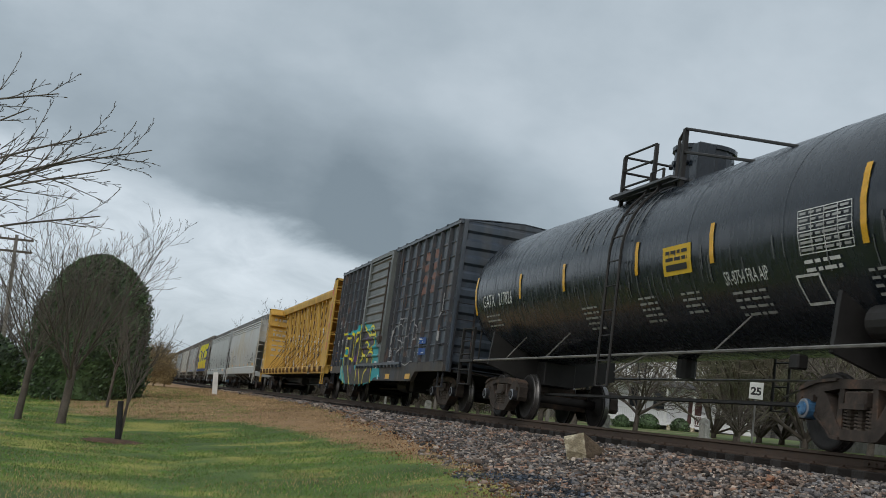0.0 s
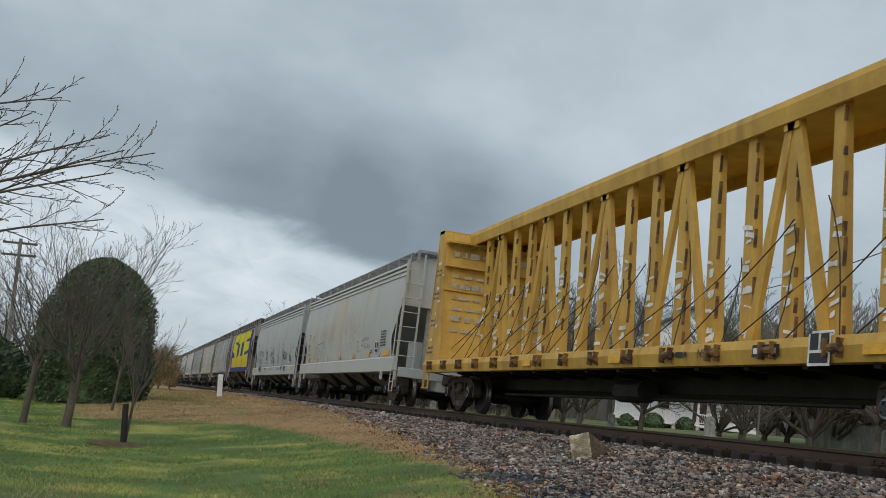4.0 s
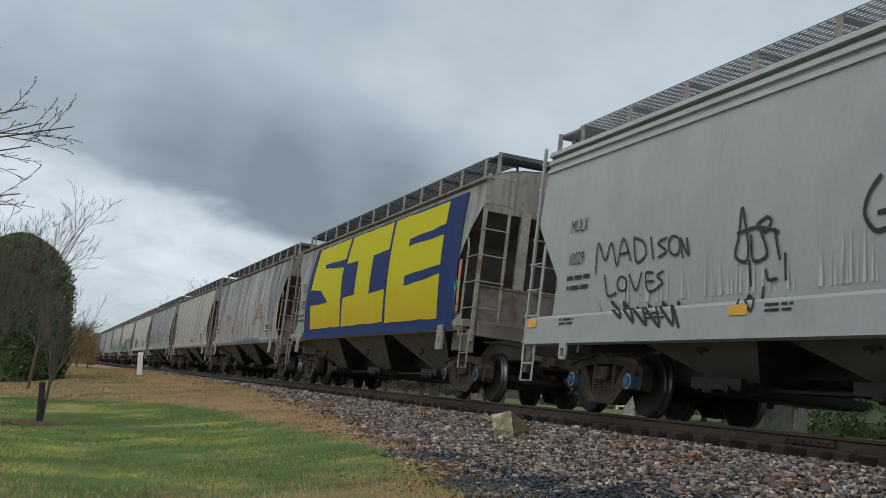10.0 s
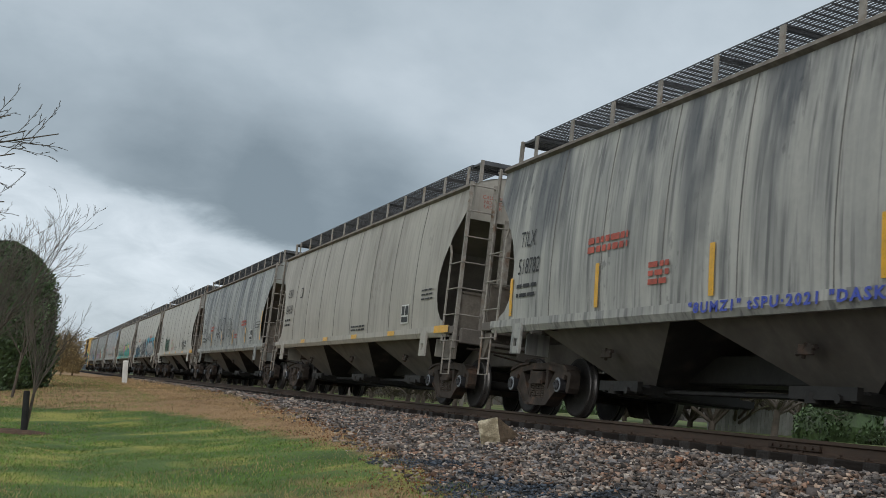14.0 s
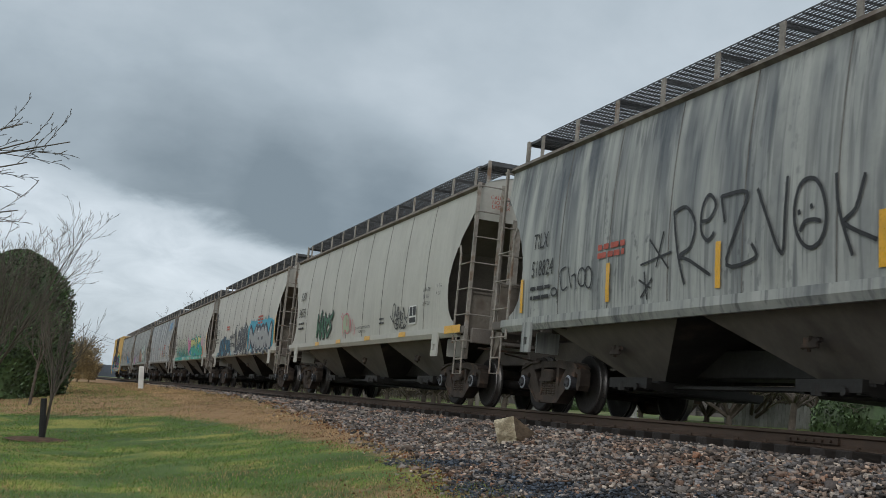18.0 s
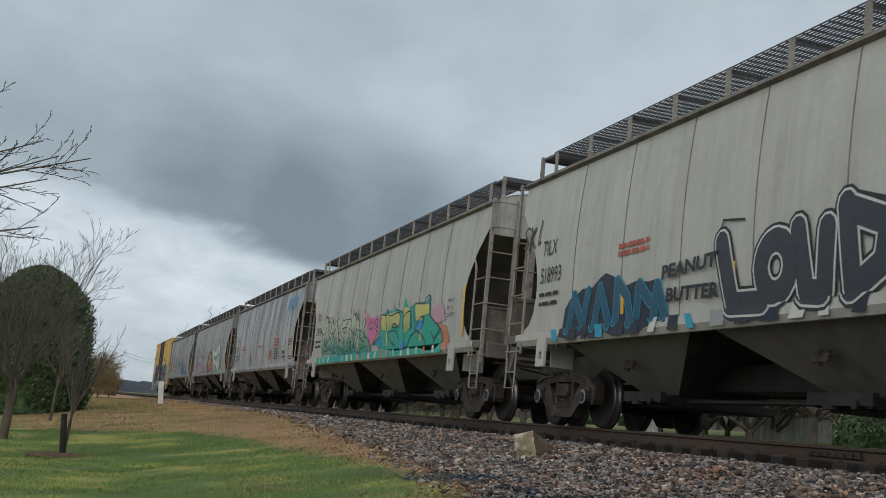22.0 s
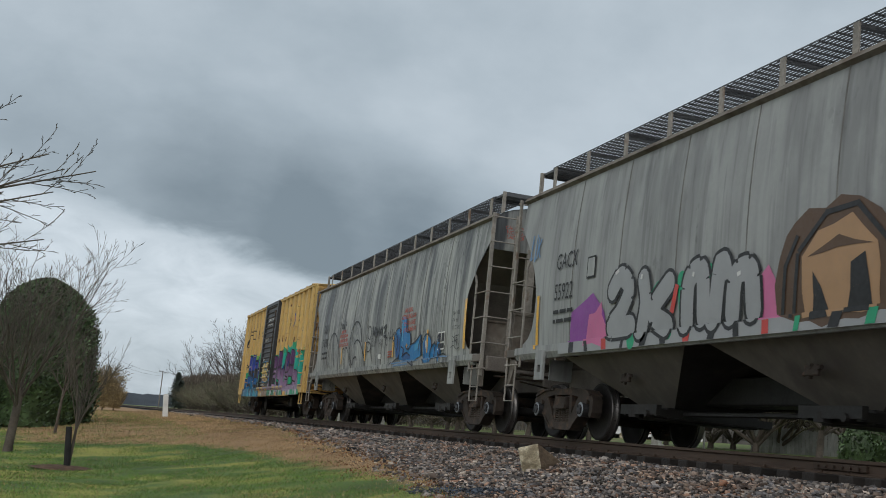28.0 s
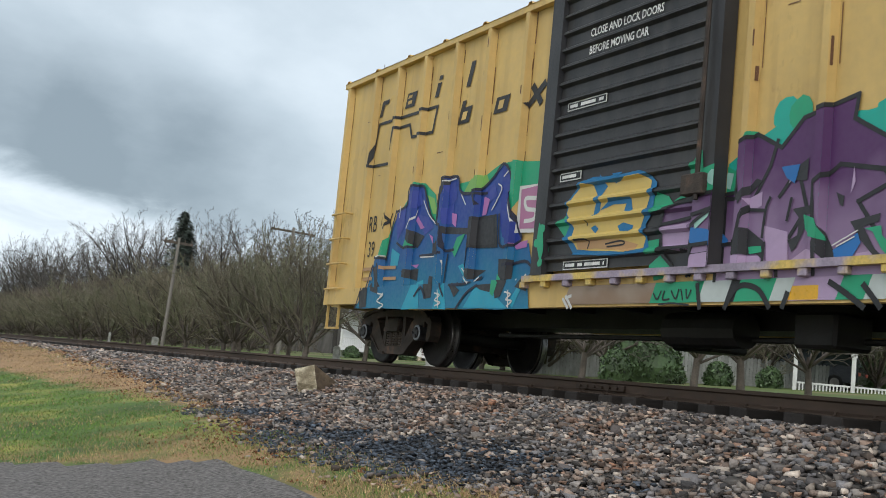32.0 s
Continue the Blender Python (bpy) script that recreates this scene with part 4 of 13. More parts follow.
def boxcar(name, label, yc, paint, half, z0, z1, door, door_mat, post_mat, posts, ribs_z=0, trucks=6.1, mid_sill=0.64, roof_mat=None, door_ribs=12, wide=1.55, track_mat=None, sill_mat=None, end_mat=None):
    """Posts: y of the vertical outside posts."""
    car = thing(name, label, "boxcar", "cars of the train")
    for s in (-1, 1):
        bm = bmesh.new()
        prism(bm, [(-half, z0 + 0.22), (half, z0 + 0.22), (half, z1), (-half, z1)], s * (wide - 0.06), s * wide)
        part("side_panel", bm, paint, car)
        for k in range(1, ribs_z):
            z = z0 + 0.3 + (z1 - z0 - 0.4) * k / ribs_z
            bm = bmesh.new()
            prism(bm, [(s * wide, z - 0.035), (s * (wide + 0.028), z - 0.012), (s * (wide + 0.028), z + 0.012), (s * wide, z + 0.035)], -half, half, "y")
            part("side_rib", bm, paint, car)
        for y in posts:
            bm = bmesh.new()
            prism(bm, [(s * wide, y - 0.065), (s * (wide + 0.085), y - 0.04), (s * (wide + 0.085), y + 0.04), (s * wide, y + 0.065)], z0 + 0.2, z1 - 0.03, "z")
            part("side_post", bm, post_mat, car)
        # side sill, deeper in the middle
        bm = bmesh.new()
        prism(bm, [(-half, z0 + 0.24), (half, z0 + 0.24), (half, z0), (5.0, z0), (4.6, mid_sill), (-4.6, mid_sill), (-5.0, z0), (-half, z0)], s * (wide - 0.03), s * (wide + 0.075))
        part("side_sill", bm, sill_mat or paint, car)
        bm = bmesh.new()
        prism(bm, [(s * (wide - 0.05), z1 - 0.08), (s * (wide + 0.09), z1 - 0.08), (s * (wide + 0.09), z1), (s * (wide - 0.05), z1 + 0.03)], -half - 0.02, half + 0.02, "y")
        part("eave_rail", bm, paint, car)
        # door: corrugated sheet between two posts, on a track
        a, b = door if s < 0 else (-door[1], -door[0])
        bm = bmesh.new()
        n = door_ribs
        rows = []
        za, zb = z0 + 0.30, z1 - 0.12
        for k in range(n):
            q0 = za + (zb - za) * k / n
            h = (zb - za) / n
            rows += [(q0, 0.10), (q0 + h * 0.48, 0.10), (q0 + h * 0.62, 0.15), (q0 + h * 0.74, 0.15), (q0 + h * 0.90, 0.10)]
        rows.append((zb, 0.10))
        loft(bm, [[(s * (wide + d), a + 0.12, z), (s * (wide + d), b - 0.12, z)] for z, d in rows])
        d = part("door", bm, door_mat, car, "sliding corrugated steel door")
        bm = bmesh.new()
        for y in (a, b):
            prism(bm, [(s * (wide + 0.02), y - 0.13), (s * (wide + 0.17), y - 0.11), (s * (wide + 0.17), y + 0.11), (s * (wide + 0.02), y + 0.13)], z0 + 0.26, z1 - 0.06, "z")
        box(bm, min(s * (wide + 0.05), s * (wide + 0.165)), max(s * (wide + 0.05), s * (wide + 0.165)), a, b, zb - 0.02, zb + 0.1)
        part("door_frame", bm, door_mat, d)
        bm = bmesh.new()
        box(bm, min(s * (wide + 0.06), s * (wide + 0.16)), max(s * (wide + 0.06), s * (wide + 0.16)), a - 2.6, b + 0.3, z0 + 0.19, z0 + 0.26)
        for k in range(14):
            y = a - 2.5 + (b - a + 2.8) * k / 13
            box(bm, min(s * (wide + 0.06), s * (wide + 0.15)), max(s * (wide + 0.06), s * (wide + 0.15)), y - 0.05, y + 0.05, z0 + 0.12, z0 + 0.195, 0.01)
        part("door_track", bm, track_mat or paint, car)
        bm = bmesh.new()
        rod(bm, (s * (wide + 0.22), a + 0.05, 1.7), (s * (wide + 0.22), a + 0.05, z1 - 0.4), 0.025, 6)
        box(bm, min(s * (wide + 0.15), s * (wide + 0.25)), max(s * (wide + 0.15), s * (wide + 0.25)), a - 0.05, a + 0.25, 1.75, 1.95, 0.01)
        part("door_lock", bm, M_TRUCK, d)
        # corner ladders and grab irons
        for e in (-1, 1):
            bm = bmesh.new()
            rod(bm, (s * (wide + 0.12), e * (half - 0.08), 0), (s * (wide + 0.12), e * (half - 0.6), 0), 0.016, 6)
            for yy in (0.08, 0.6):
                rod(bm, (s * wide, e * (half - yy), 0), (s * (wide + 0.12), e * (half - yy), 0), 0.014, 6)
            iron = mesh_of(bm, "grab_iron", post_mat)
            for z in (0.25, 0.65, 1.05, 1.45):
                again("grab_iron", iron, car, pose(0, 0, z0 + z))
            bm = bmesh.new()
            for yy in (0.1, 0.52):
                box(bm, s * (wide + 0.02) - 0.02, s * (wide + 0.02) + 0.02, e * (half - yy) - 0.012, e * (half - yy) + 0.012, z0 - 0.36, z0 + 0.05)
            box(bm, s * (wide + 0.02) - 0.03, s * (wide + 0.02) + 0.03, e * (half - 0.31) - 0.22, e * (half - 0.31) + 0.22, z0 - 0.38, z0 - 0.35)
            part("stirrup_step", bm, post_mat, car)
    bm = bmesh.new()
    loft(bm, [[(x, y, z) for x, z in ((-wide - 0.1, z1), (-wide * 0.5, z1 + 0.09), (0, z1 + 0.14), (wide * 0.5, z1 + 0.09), (wide + 0.1, z1))] for y in (-half - 0.03, half + 0.03)])
    for k in range(15):
        y = -half + 0.1 + (2 * half - 0.2) * k / 14
        loft(bm, [[(x, y + o, z + u) for x, z in ((-wide - 0.1, z1), (-wide * 0.5, z1 + 0.09), (0, z1 + 0.14), (wide * 0.5, z1 + 0.09), (wide + 0.1, z1))] for o, u in ((-0.06, -0.01), (-0.03, 0.035), (0.03, 0.035), (0.06, -0.01))])
    part("roof", bm, roof_mat or paint, car)
    for s in (-1, 1):
        bm = bmesh.new()
        corrugated_end(bm, s * half, wide, z0 + 0.1, z1, 9)
        prism(bm, [(-wide, z1), (0, z1 + 0.13), (wide, z1)], s * half - 0.02, s * half + 0.02, "y")
        part("end_wall", bm, end_mat or paint, car)
        for q in (-1, 1):
            bm = bmesh.new()
            box(bm, q * (wide - 0.05) - 0.05, q * (wide - 0.05) + 0.05, min(s * (half - 0.03), s * (half + 0.078)), max(s * (half - 0.03), s * (half + 0.078)), z0, z1 + 0.01, 0.012)
            part("corner_post", bm, paint, car)
        bm = bmesh.new()
        ladder(bm, (-wide + 0.08, s * (half + 0.1), 0), (1, 0, 0), 0.45, z0, z0 + 1.7, 0.4)
        rod(bm, (0.6, s * (half + 0.16), z0 + 1.5), (0.6, s * (half + 0.2), z0 + 1.5), 0.25, 16)
        box(bm, -wide + 0.2, wide - 0.2, min(s * half, s * (half + 0.3)), max(s * half, s * (half + 0.3)), z0 + 0.0, z0 + 0.05)
        part("end_ladder", bm, post_mat, car)
    bm = bmesh.new()
    box(bm, -wide + 0.05, wide - 0.05, -half, half, z0 + 0.12, z0 + 0.24)
    part("floor_frame", bm, M_BLACKSTEEL, car)
    bm = bmesh.new()
    box(bm, -0.3, 0.3, -half + 0.1, half - 0.1, z0 - 0.2, z0 + 0.12)
    part("centre_sill", bm, M_BLACKSTEEL, car)
    bm = bmesh.new()
    box(bm, -wide + 0.08, wide - 0.08, -0.06, 0.06, mid_sill + 0.08, z0 + 0.14)
    bearer = mesh_of(bm, "cross_bearer", M_BLACKSTEEL)
    for k in range(9):
        again("cross_bearer", bearer, car, pose(0, -4.4 + k * 1.1, 0))
    bm = bmesh.new()
    rod(bm, (-0.6, -0.8, 0.6), (-0.6, 0.3, 0.6), 0.19, 12)
    part("air_reservoir", bm, M_BLACKSTEEL, car)
    bm = bmesh.new()
    rod(bm, (-0.5, -4.0, 0.52), (-0.5, 4.0, 0.5), 0.03, 6)
    part("brake_rod", bm, M_BLACKSTEEL, car)
    bm = bmesh.new()
    box(bm, 0.4, 1.0, 0.8, 1.5, 0.45, 0.8, 0.03)
    part("valve_box", bm, M_BLACKSTEEL, car)
    bm = bmesh.new()
    box(bm, -0.9, -0.4, -2.2, -1.7, 0.42, 0.75, 0.03)
    part("brake_cylinder", bm, M_BLACKSTEEL, car)
    for y in (-trucks, trucks):
        add_truck(car, y)
    add_couplers(car, half)
    ROLLING.append((car, yc))
    pb = sorted(posts)
    fold_z, fold_d = [q[0] for q in rows], [q[1] for q in rows]

    def skin(y, z):
        if z < z0 + 0.24:
            return -(wide + 0.081)
        if door[0] - 0.13 < y < door[1] + 0.13:
            if not (door[0] + 0.13 < y < door[1] - 0.13):
                return -(wide + 0.176)
            return -(wide + 0.006 + float(np.interp(z, fold_z, fold_d)))
        flat = 0.034 if ribs_z else 0.006
        for q in pb:
            d = abs(y - q)
            if d < 0.072:
                return -(wide + (0.087 if d < 0.042 else 0.087 + (flat - 0.087) * (d - 0.042) / 0.030))
        return -(wide + flat)
    cuts = [door[0] - 0.13, door[0] + 0.13, door[1] - 0.13, door[1] + 0.13]
    for q in pb:
        cuts += [q - 0.072, q - 0.042, q + 0.042, q + 0.072]
    return car, Side(skin, ycuts=tuple(cuts), zcuts=(z0 + 0.24,), folds=(door[0] + 0.13, door[1] - 0.13, tuple(fold_z)))


def centerbeam(yc, half=10.65):
    car = thing("centerbeam_flatcar", "empty yellow centre-beam flatcar with bulkhead ends", "flatcar", "cars of the train")
    Y = M_YELLOW
    for s in (-1, 1):
        bm = bmesh.new()
        prism(bm, [(s * 1.35, 1.2), (s * 1.52, 1.2), (s * 1.56, 1.08), (s * 1.52, 0.9), (s * 1.35, 0.9)], -half, half, "y")
        part("side_sill", bm, Y, car)
        for k in range(16):
            y = -half + 0.75 + k * (2 * half - 1.5) / 15
            bm = bmesh.new()
            rod(bm, (s * 1.5, y - 0.11, 1.05), (s * 1.5, y + 0.11, 1.05), 0.07, 10)
            box(bm, min(s * 1.5, s * 1.62), max(s * 1.5, s * 1.62), y - 0.14, y - 0.11, 0.95, 1.16)
            box(bm, min(s * 1.5, s * 1.62), max(s * 1.5, s * 1.62), y + 0.11, y + 0.14, 0.95, 1.16)
            rod(bm, (s * 1.6, y - 0.17, 1.05), (s * 1.6, y + 0.02, 1.05), 0.05, 8)
            part("strap_winch", bm, M_YRUST, car, "rusty yellow load-strap winch")
    bm = bmesh.new()
    box(bm, -1.4, 1.4, -half, half, 1.08, 1.19)
    part("deck", bm, Y, car)
    # bulkheads with a tapered side and ribbed back
    for s in (-1, 1):
        bm = bmesh.new()
        y0, y1 = s * (half - 0.75), s * half
        prism(bm, [(s * (half - 1.35), 1.0), (s * half, 1.0), (s * half, 4.6), (s * (half - 0.42), 4.6), (s * (half - 0.55), 4.4)], -1.52, -1.47)
        near = bm
        bm = bmesh.new()
        loft(bm, [[(-1.5, s * (half - 1.3), 1.0), (1.5, s * (half - 1.3), 1.0)], [(-1.5, s * (half - 0.5), 4.55), (1.5, s * (half - 0.5), 4.55)]])
        b = part("bulkhead", bm, Y, car, "tall yellow end bulkhead with stencilled notices")
        part("side_plate", near, Y, b)
        bm = bmesh.new()
        prism(bm, [(s * (half - 1.35), 1.0), (s * half, 1.0), (s * half, 4.6), (s * (half - 0.42), 4.6), (s * (half - 0.55), 4.4)], 1.47, 1.52)
        part("side_plate", bm, Y, b)
        bm = bmesh.new()
        for k in range(6):
            z = 1.15 + k * 0.62
            box(bm, -1.47, 1.47, s * (half - 0.5) - 0.4, s * (half - 0.5) + 0.45, z, z + 0.05)
        box(bm, -1.52, 1.52, min(s * (half - 0.45), s * half), max(s * (half - 0.45), s * half), 4.52, 4.6)
        for q in (-1, 1):
            box(bm, q * 0.7 - 0.04, q * 0.7 + 0.04, min(s * (half - 0.5), s * (half - 0.05)), max(s * (half - 0.5), s * (half - 0.05)), 1.1, 4.55)
        part("bulkhead_ribs", bm, Y, b)
        bm = bmesh.new()
        for k in range(8):
            z = 1.2 + k * 0.42
            rod(bm, (-1.5, s * (half + 0.03), z), (-1.0, s * (half + 0.03), z), 0.016, 6)
        for yy in (0.12, 0.6):
            box(bm, -1.54, -1.5, s * (half - yy) - 0.015, s * (half - yy) + 0.015, 0.5, 0.95)
        box(bm, -1.56, -1.49, s * (half - 0.36) - 0.25, s * (half - 0.36) + 0.25, 0.48, 0.51)
        part("ladder", bm, Y, car)
    # the centre beam: a wide top chord on tapered posts
    bm = bmesh.new()
    yl = half - 0.45
    prism(bm, [(-0.82, 4.52), (-0.80, 4.62), (0.80, 4.62), (0.82, 4.52), (0.78, 4.30), (0.72, 4.30), (0.72, 4.5), (-0.72, 4.5), (-0.72, 4.30), (-0.78, 4.30)], -yl, yl, "y")
    part("top_chord", bm, Y, car, "wide yellow top chord")
    n = 18
    for k in range(n):
        y = -half + 1.75 + k * (2 * half - 3.5) / (n - 1)
        bm = bmesh.new()
        xb, xt = -0.50, -0.66
        loft(bm, [[(xb - 0.05, y - 0.19, 1.15), (xb + 0.10, y - 0.17, 1.15), (xb + 0.10, y + 0.17, 1.15), (xb - 0.05, y + 0.19, 1.15)],
                  [(xt - 0.05, y - 0.11, 4.5), (xt + 0.06, y - 0.11, 4.5), (xt + 0.06, y + 0.11, 4.5), (xt - 0.05, y + 0.11, 4.5)]], close=True)
        p = part("post", bm, M_YELLOW, car)
        rnd = random.Random(k * 7 + 1)
        bm = bmesh.new()
        # rusted edge of the post's flange
        for q in range(7):
            z = 1.3 + q * 0.45 + rnd.uniform(-0.1, 0.1)
            ww = 0.19 - 0.08 * (z - 1.15) / 3.35
            xx = xb + (xt - xb) * (z - 1.15) / 3.35 - 0.056
            box(bm, xx - 0.012, xx + 0.03, y - ww - 0.012, y - ww + rnd.uniform(0.005, 0.03), z, z + rnd.uniform(0.1, 0.4))
        part("rusty_edge", bm, M_YRUST, p, "rust along the post's edge")
        for q in range(rnd.choice((6, 8, 9, 11))):
            bm = bmesh.new()
            z = rnd.uniform(1.35, 3.0)
            w, h = rnd.uniform(0.04, 0.15), rnd.uniform(0.012, 0.05)
            xx = xb + (xt - xb) * (z - 1.15) / 3.35 - 0.060
            yy, tilt = y + rnd.uniform(-0.06, 0.06), rnd.uniform(-0.25, 0.35)
            prism(bm, [(yy - w, z - h + tilt * w), (yy - w * 0.3, z - h * rnd.uniform(0.5, 1.4)), (yy + w, z - h - tilt * w), (yy + w * rnd.uniform(0.7, 1.1), z + h - tilt * w), (yy, z + h * rnd.uniform(0.5, 1.5)), (yy - w * 0.9, z + h + tilt * w)], xx - 0.006, xx)
            part("torn_label", bm, M_WHITE, p, "torn white shipping label")
    step = (2 * half - 3.5) / (n - 1)
    for k in range(n - 1):
        if k % 3 == 2:
            continue
        y = -half + 1.75 + k * step
        a, b = (y + 0.1, y + step - 0.05) if k % 3 == 0 else (y + step - 0.1, y + 0.05)
        bm = bmesh.new()
        loft(bm, [[(-0.60, a - 0.10, 1.15), (-0.52, a - 0.10, 1.15), (-0.52, a + 0.10, 1.15), (-0.60, a + 0.10, 1.15)], [(-0.72, b - 0.09, 4.4), (-0.64, b - 0.09, 4.4), (-0.64, b + 0.09, 4.4), (-0.72, b + 0.09, 4.4)]], close=True)
        part("diagonal_brace", bm, M_YELLOW, car)
        bm = bmesh.new()
        prism(bm, [(b - 0.2, 4.5), (b + 0.2, 4.5), (b + 0.12, 4.2), (b - 0.12, 4.2)], -0.745, -0.72)
        part("gusset", bm, M_YELLOW, car)
    # load cables raked from the posts down to the winches, crossing each other
    for k in range(16):
        y = -half + 0.75 + k * (2 * half - 1.5) / 15
        rnd = random.Random(k)
        for d, z1 in ((rnd.uniform(0.9, 1.7), rnd.uniform(2.5, 3.2)), (-rnd.uniform(0.9, 1.7), rnd.uniform(2.3, 3.0))):
            if abs(y + d) > half - 1.5:
                continue
            bm = bmesh.new()
            pts = []
            for i in range(8):
                u = i / 7
                pts.append((-0.66 - 0.84 * u ** 1.3, y + d * (1 - u) + rnd.uniform(-0.02, 0.02), z1 + (1.05 - z1) * u + 0.06 * math.sin(u * 3.1)))
            pipe(bm, pts, 0.009, 4)
            part("load_cable", bm, M_BLACKSTEEL, car, "slack dark load cable")
    # notices on the inner face of the far bulkhead
    bm = bmesh.new()
    rnd = random.Random(77)
    for row in range(9):
        x, z = -1.25, 4.2 - row * 0.28
        yy = half - 1.32 + (z - 1.0) * 0.8 / 3.55
        while x < 1.1:
            w = rnd.uniform(0.1, 0.35)
            box(bm, x, x + w, yy - 0.02, yy - 0.012, z, z + (0.14 if row % 3 == 1 else 0.07))
            x += w + rnd.uniform(0.05, 0.12)
    part("notice_text", bm, M_DIMLABEL, car, "rows of worn pale notices")
    bm = bmesh.new()
    box(bm, -0.35, 0.35, -half + 0.3, half - 0.3, 0.62, 1.08, 0.02)
    for k in range(13):
        y = -7.8 + k * 1.3
        box(bm, -1.4, 1.4, y - 0.06, y + 0.06, 0.85, 1.08)
    rod(bm, (-0.7, -1.0, 0.62), (-0.7, 0.0, 0.62), 0.19, 12)
    rod(bm, (-0.6, -6.5, 0.52), (-0.6, 6.5, 0.5), 0.03, 6)
    part("underframe", bm, M_BLACKSTEEL, car)
    for y in (-half + 2.1, half - 2.1):
        add_truck(car, y)
    add_couplers(car, half)
    ROLLING.append((car, yc))

    def skin(y, z):
        return -(1.524 if z > 1.22 else 1.565)
    return car, Side(skin, zcuts=(1.22,))


def tank_car(yc, half=8.2, r=1.47, zc=2.72):
    car = thing("tank_car", "black tank car with white stencils and yellow reflectors", "tank car", "cars of the train")
    bm = bmesh.new()
    rows = []
    prof = [(-half, 0.05), (-half + 0.03, 0.5), (-half + 0.12, 0.95), (-half + 0.3, 1.3), (-half + 0.55, 1.46), (-half + 0.8, r)]
    prof += [(y, r) for y in np.linspace(-half + 1.4, half - 1.4, 11)]
    prof += [(-y, q) for y, q in prof[5::-1]]
    for y, q in prof:
        rows.append([(q * math.sin(a), y, zc + q * math.cos(a)) for a in np.linspace(0, math.tau, 48, endpoint=False)])
    loft(bm, rows, close=True, caps=True)
    part("tank_shell", bm, M_TANK, car, "weathered black welded tank shell", smooth=True)
    for k in range(1, 6):
        bm = bmesh.new()
        y = -half + 0.8 + k * (2 * half - 1.6) / 6
        loft(bm, [[((r + d) * math.sin(a), y + o, zc + (r + d) * math.cos(a)) for a in np.linspace(0, math.tau, 48, endpoint=False)] for o, d in ((-0.02, 0.001), (0, 0.006), (0.02, 0.001))], close=True)
        part("ring_seam", bm, M_TANK, car, smooth=True)
    bm = bmesh.new()
    rod(bm, (0, 0.1, zc + r - 0.05), (0, 0.1, zc + r + 0.55), 0.50, 20)
    rod(bm, (0, 0.1, zc + r + 0.55), (0, 0.1, zc + r + 0.62), 0.54, 20)
    box(bm, -0.42, -0.1, -0.5, -0.2, zc + r - 0.05, zc + r + 0.60, 0.02)
    for q in (-0.5, 0.0, 0.5):
        rod(bm, (-0.5 * math.cos(q), 0.1 + 0.5 * math.sin(q), zc + r + 0.3), (-0.57 * math.cos(q), 0.1 + 0.57 * math.sin(q), zc + r + 0.3), 0.05, 8)
    part("dome", bm, M_TANK, car, "black valve dome")
    bm = bmesh.new()
    for x in (-1.08, -0.92, -0.76, -0.6, 0.6, 0.76, 0.92, 1.08):
        box(bm, x - 0.06, x + 0.06, -1.05, 1.3, zc + r - 0.24, zc + r - 0.2)
    for y in (0.75, 0.95, 1.15, 1.28):
        box(bm, -1.1, 1.1, y - 0.06, y + 0.06, zc + r - 0.2, zc + r - 0.16)
    part("platform", bm, M_GRATE, car)
    zt = zc + r
    for q in (-1, 1):
        bm = bmesh.new()
        x = q * 0.92
        # cage beside the ladder
        for y in (0.03, 1.27):
            box(bm, x - 0.03, x + 0.03, y - 0.03, y + 0.03, zt - 0.35, zt + 0.56)
        for z in (-0.02, 0.28, 0.56):
            rod(bm, (x, 0.03, zt + z), (x, 1.27, zt + z + 0.02), 0.022, 6)
        # tall post beyond the dome with its long raking rails
        box(bm, x - 0.035, x + 0.035, -1.03, -0.95, zt - 0.35, zt + 0.60)
        rod(bm, (x, -0.80, zt - 0.3), (x, -0.80, zt + 0.45), 0.03, 6)
        rod(bm, (x, -0.80, zt + 0.45), (x, -0.99, zt + 0.60), 0.03, 6)
        rod(bm, (x, -0.99, zt + 0.60), (x, -4.3, zt - 0.36), 0.024, 6)
        rod(bm, (x, -0.99, zt + 0.22), (x, -3.4, zt - 0.40), 0.024, 6)
        part("safety_rail", bm, M_BLACKSTEEL, car, "black handrails round the dome platform")
    bm = bmesh.new()
    for z in (-0.02, 0.28, 0.56):
        rod(bm, (-0.92, 1.27, zt + z), (0.92, 1.27, zt + z), 0.022, 6)
    part("end_guard_rail", bm, M_BLACKSTEEL, car)
    for s in (-1, 1):
        bm = bmesh.new()
        prev = None
        for k in range(19):
            z = 0.62 + k * 0.2
            dz = z - zc
            x = max(math.sqrt(max(r * r - min(abs(dz), r) ** 2, 0)), 0) + 0.12 if dz > 0 else r + 0.12
            x = max(x, 1.0)
            for y in (-0.5, -0.05):
                if prev:
                    rod(bm, (s * prev[0], y, prev[1]), (s * x, y, z), 0.024, 6)
            if k % 2 == 0:
                rod(bm, (s * x, -0.5, z), (s * x, -0.05, z), 0.014, 6)
            prev = (x, z)
        part("side_ladder", bm, M_BLACKSTEEL, car)
        bm = bmesh.new()
        pipe(bm, [(s * 1.50, -half + 1.0, 1.10), (s * 1.50, half - 1.2, 1.13)], 0.022, 6)
        for y in (-3.6, 2.6, 4.9):
            rod(bm, (s * 1.50, y, 1.11), (s * 1.22, y - 0.4, 1.60), 0.013, 5)
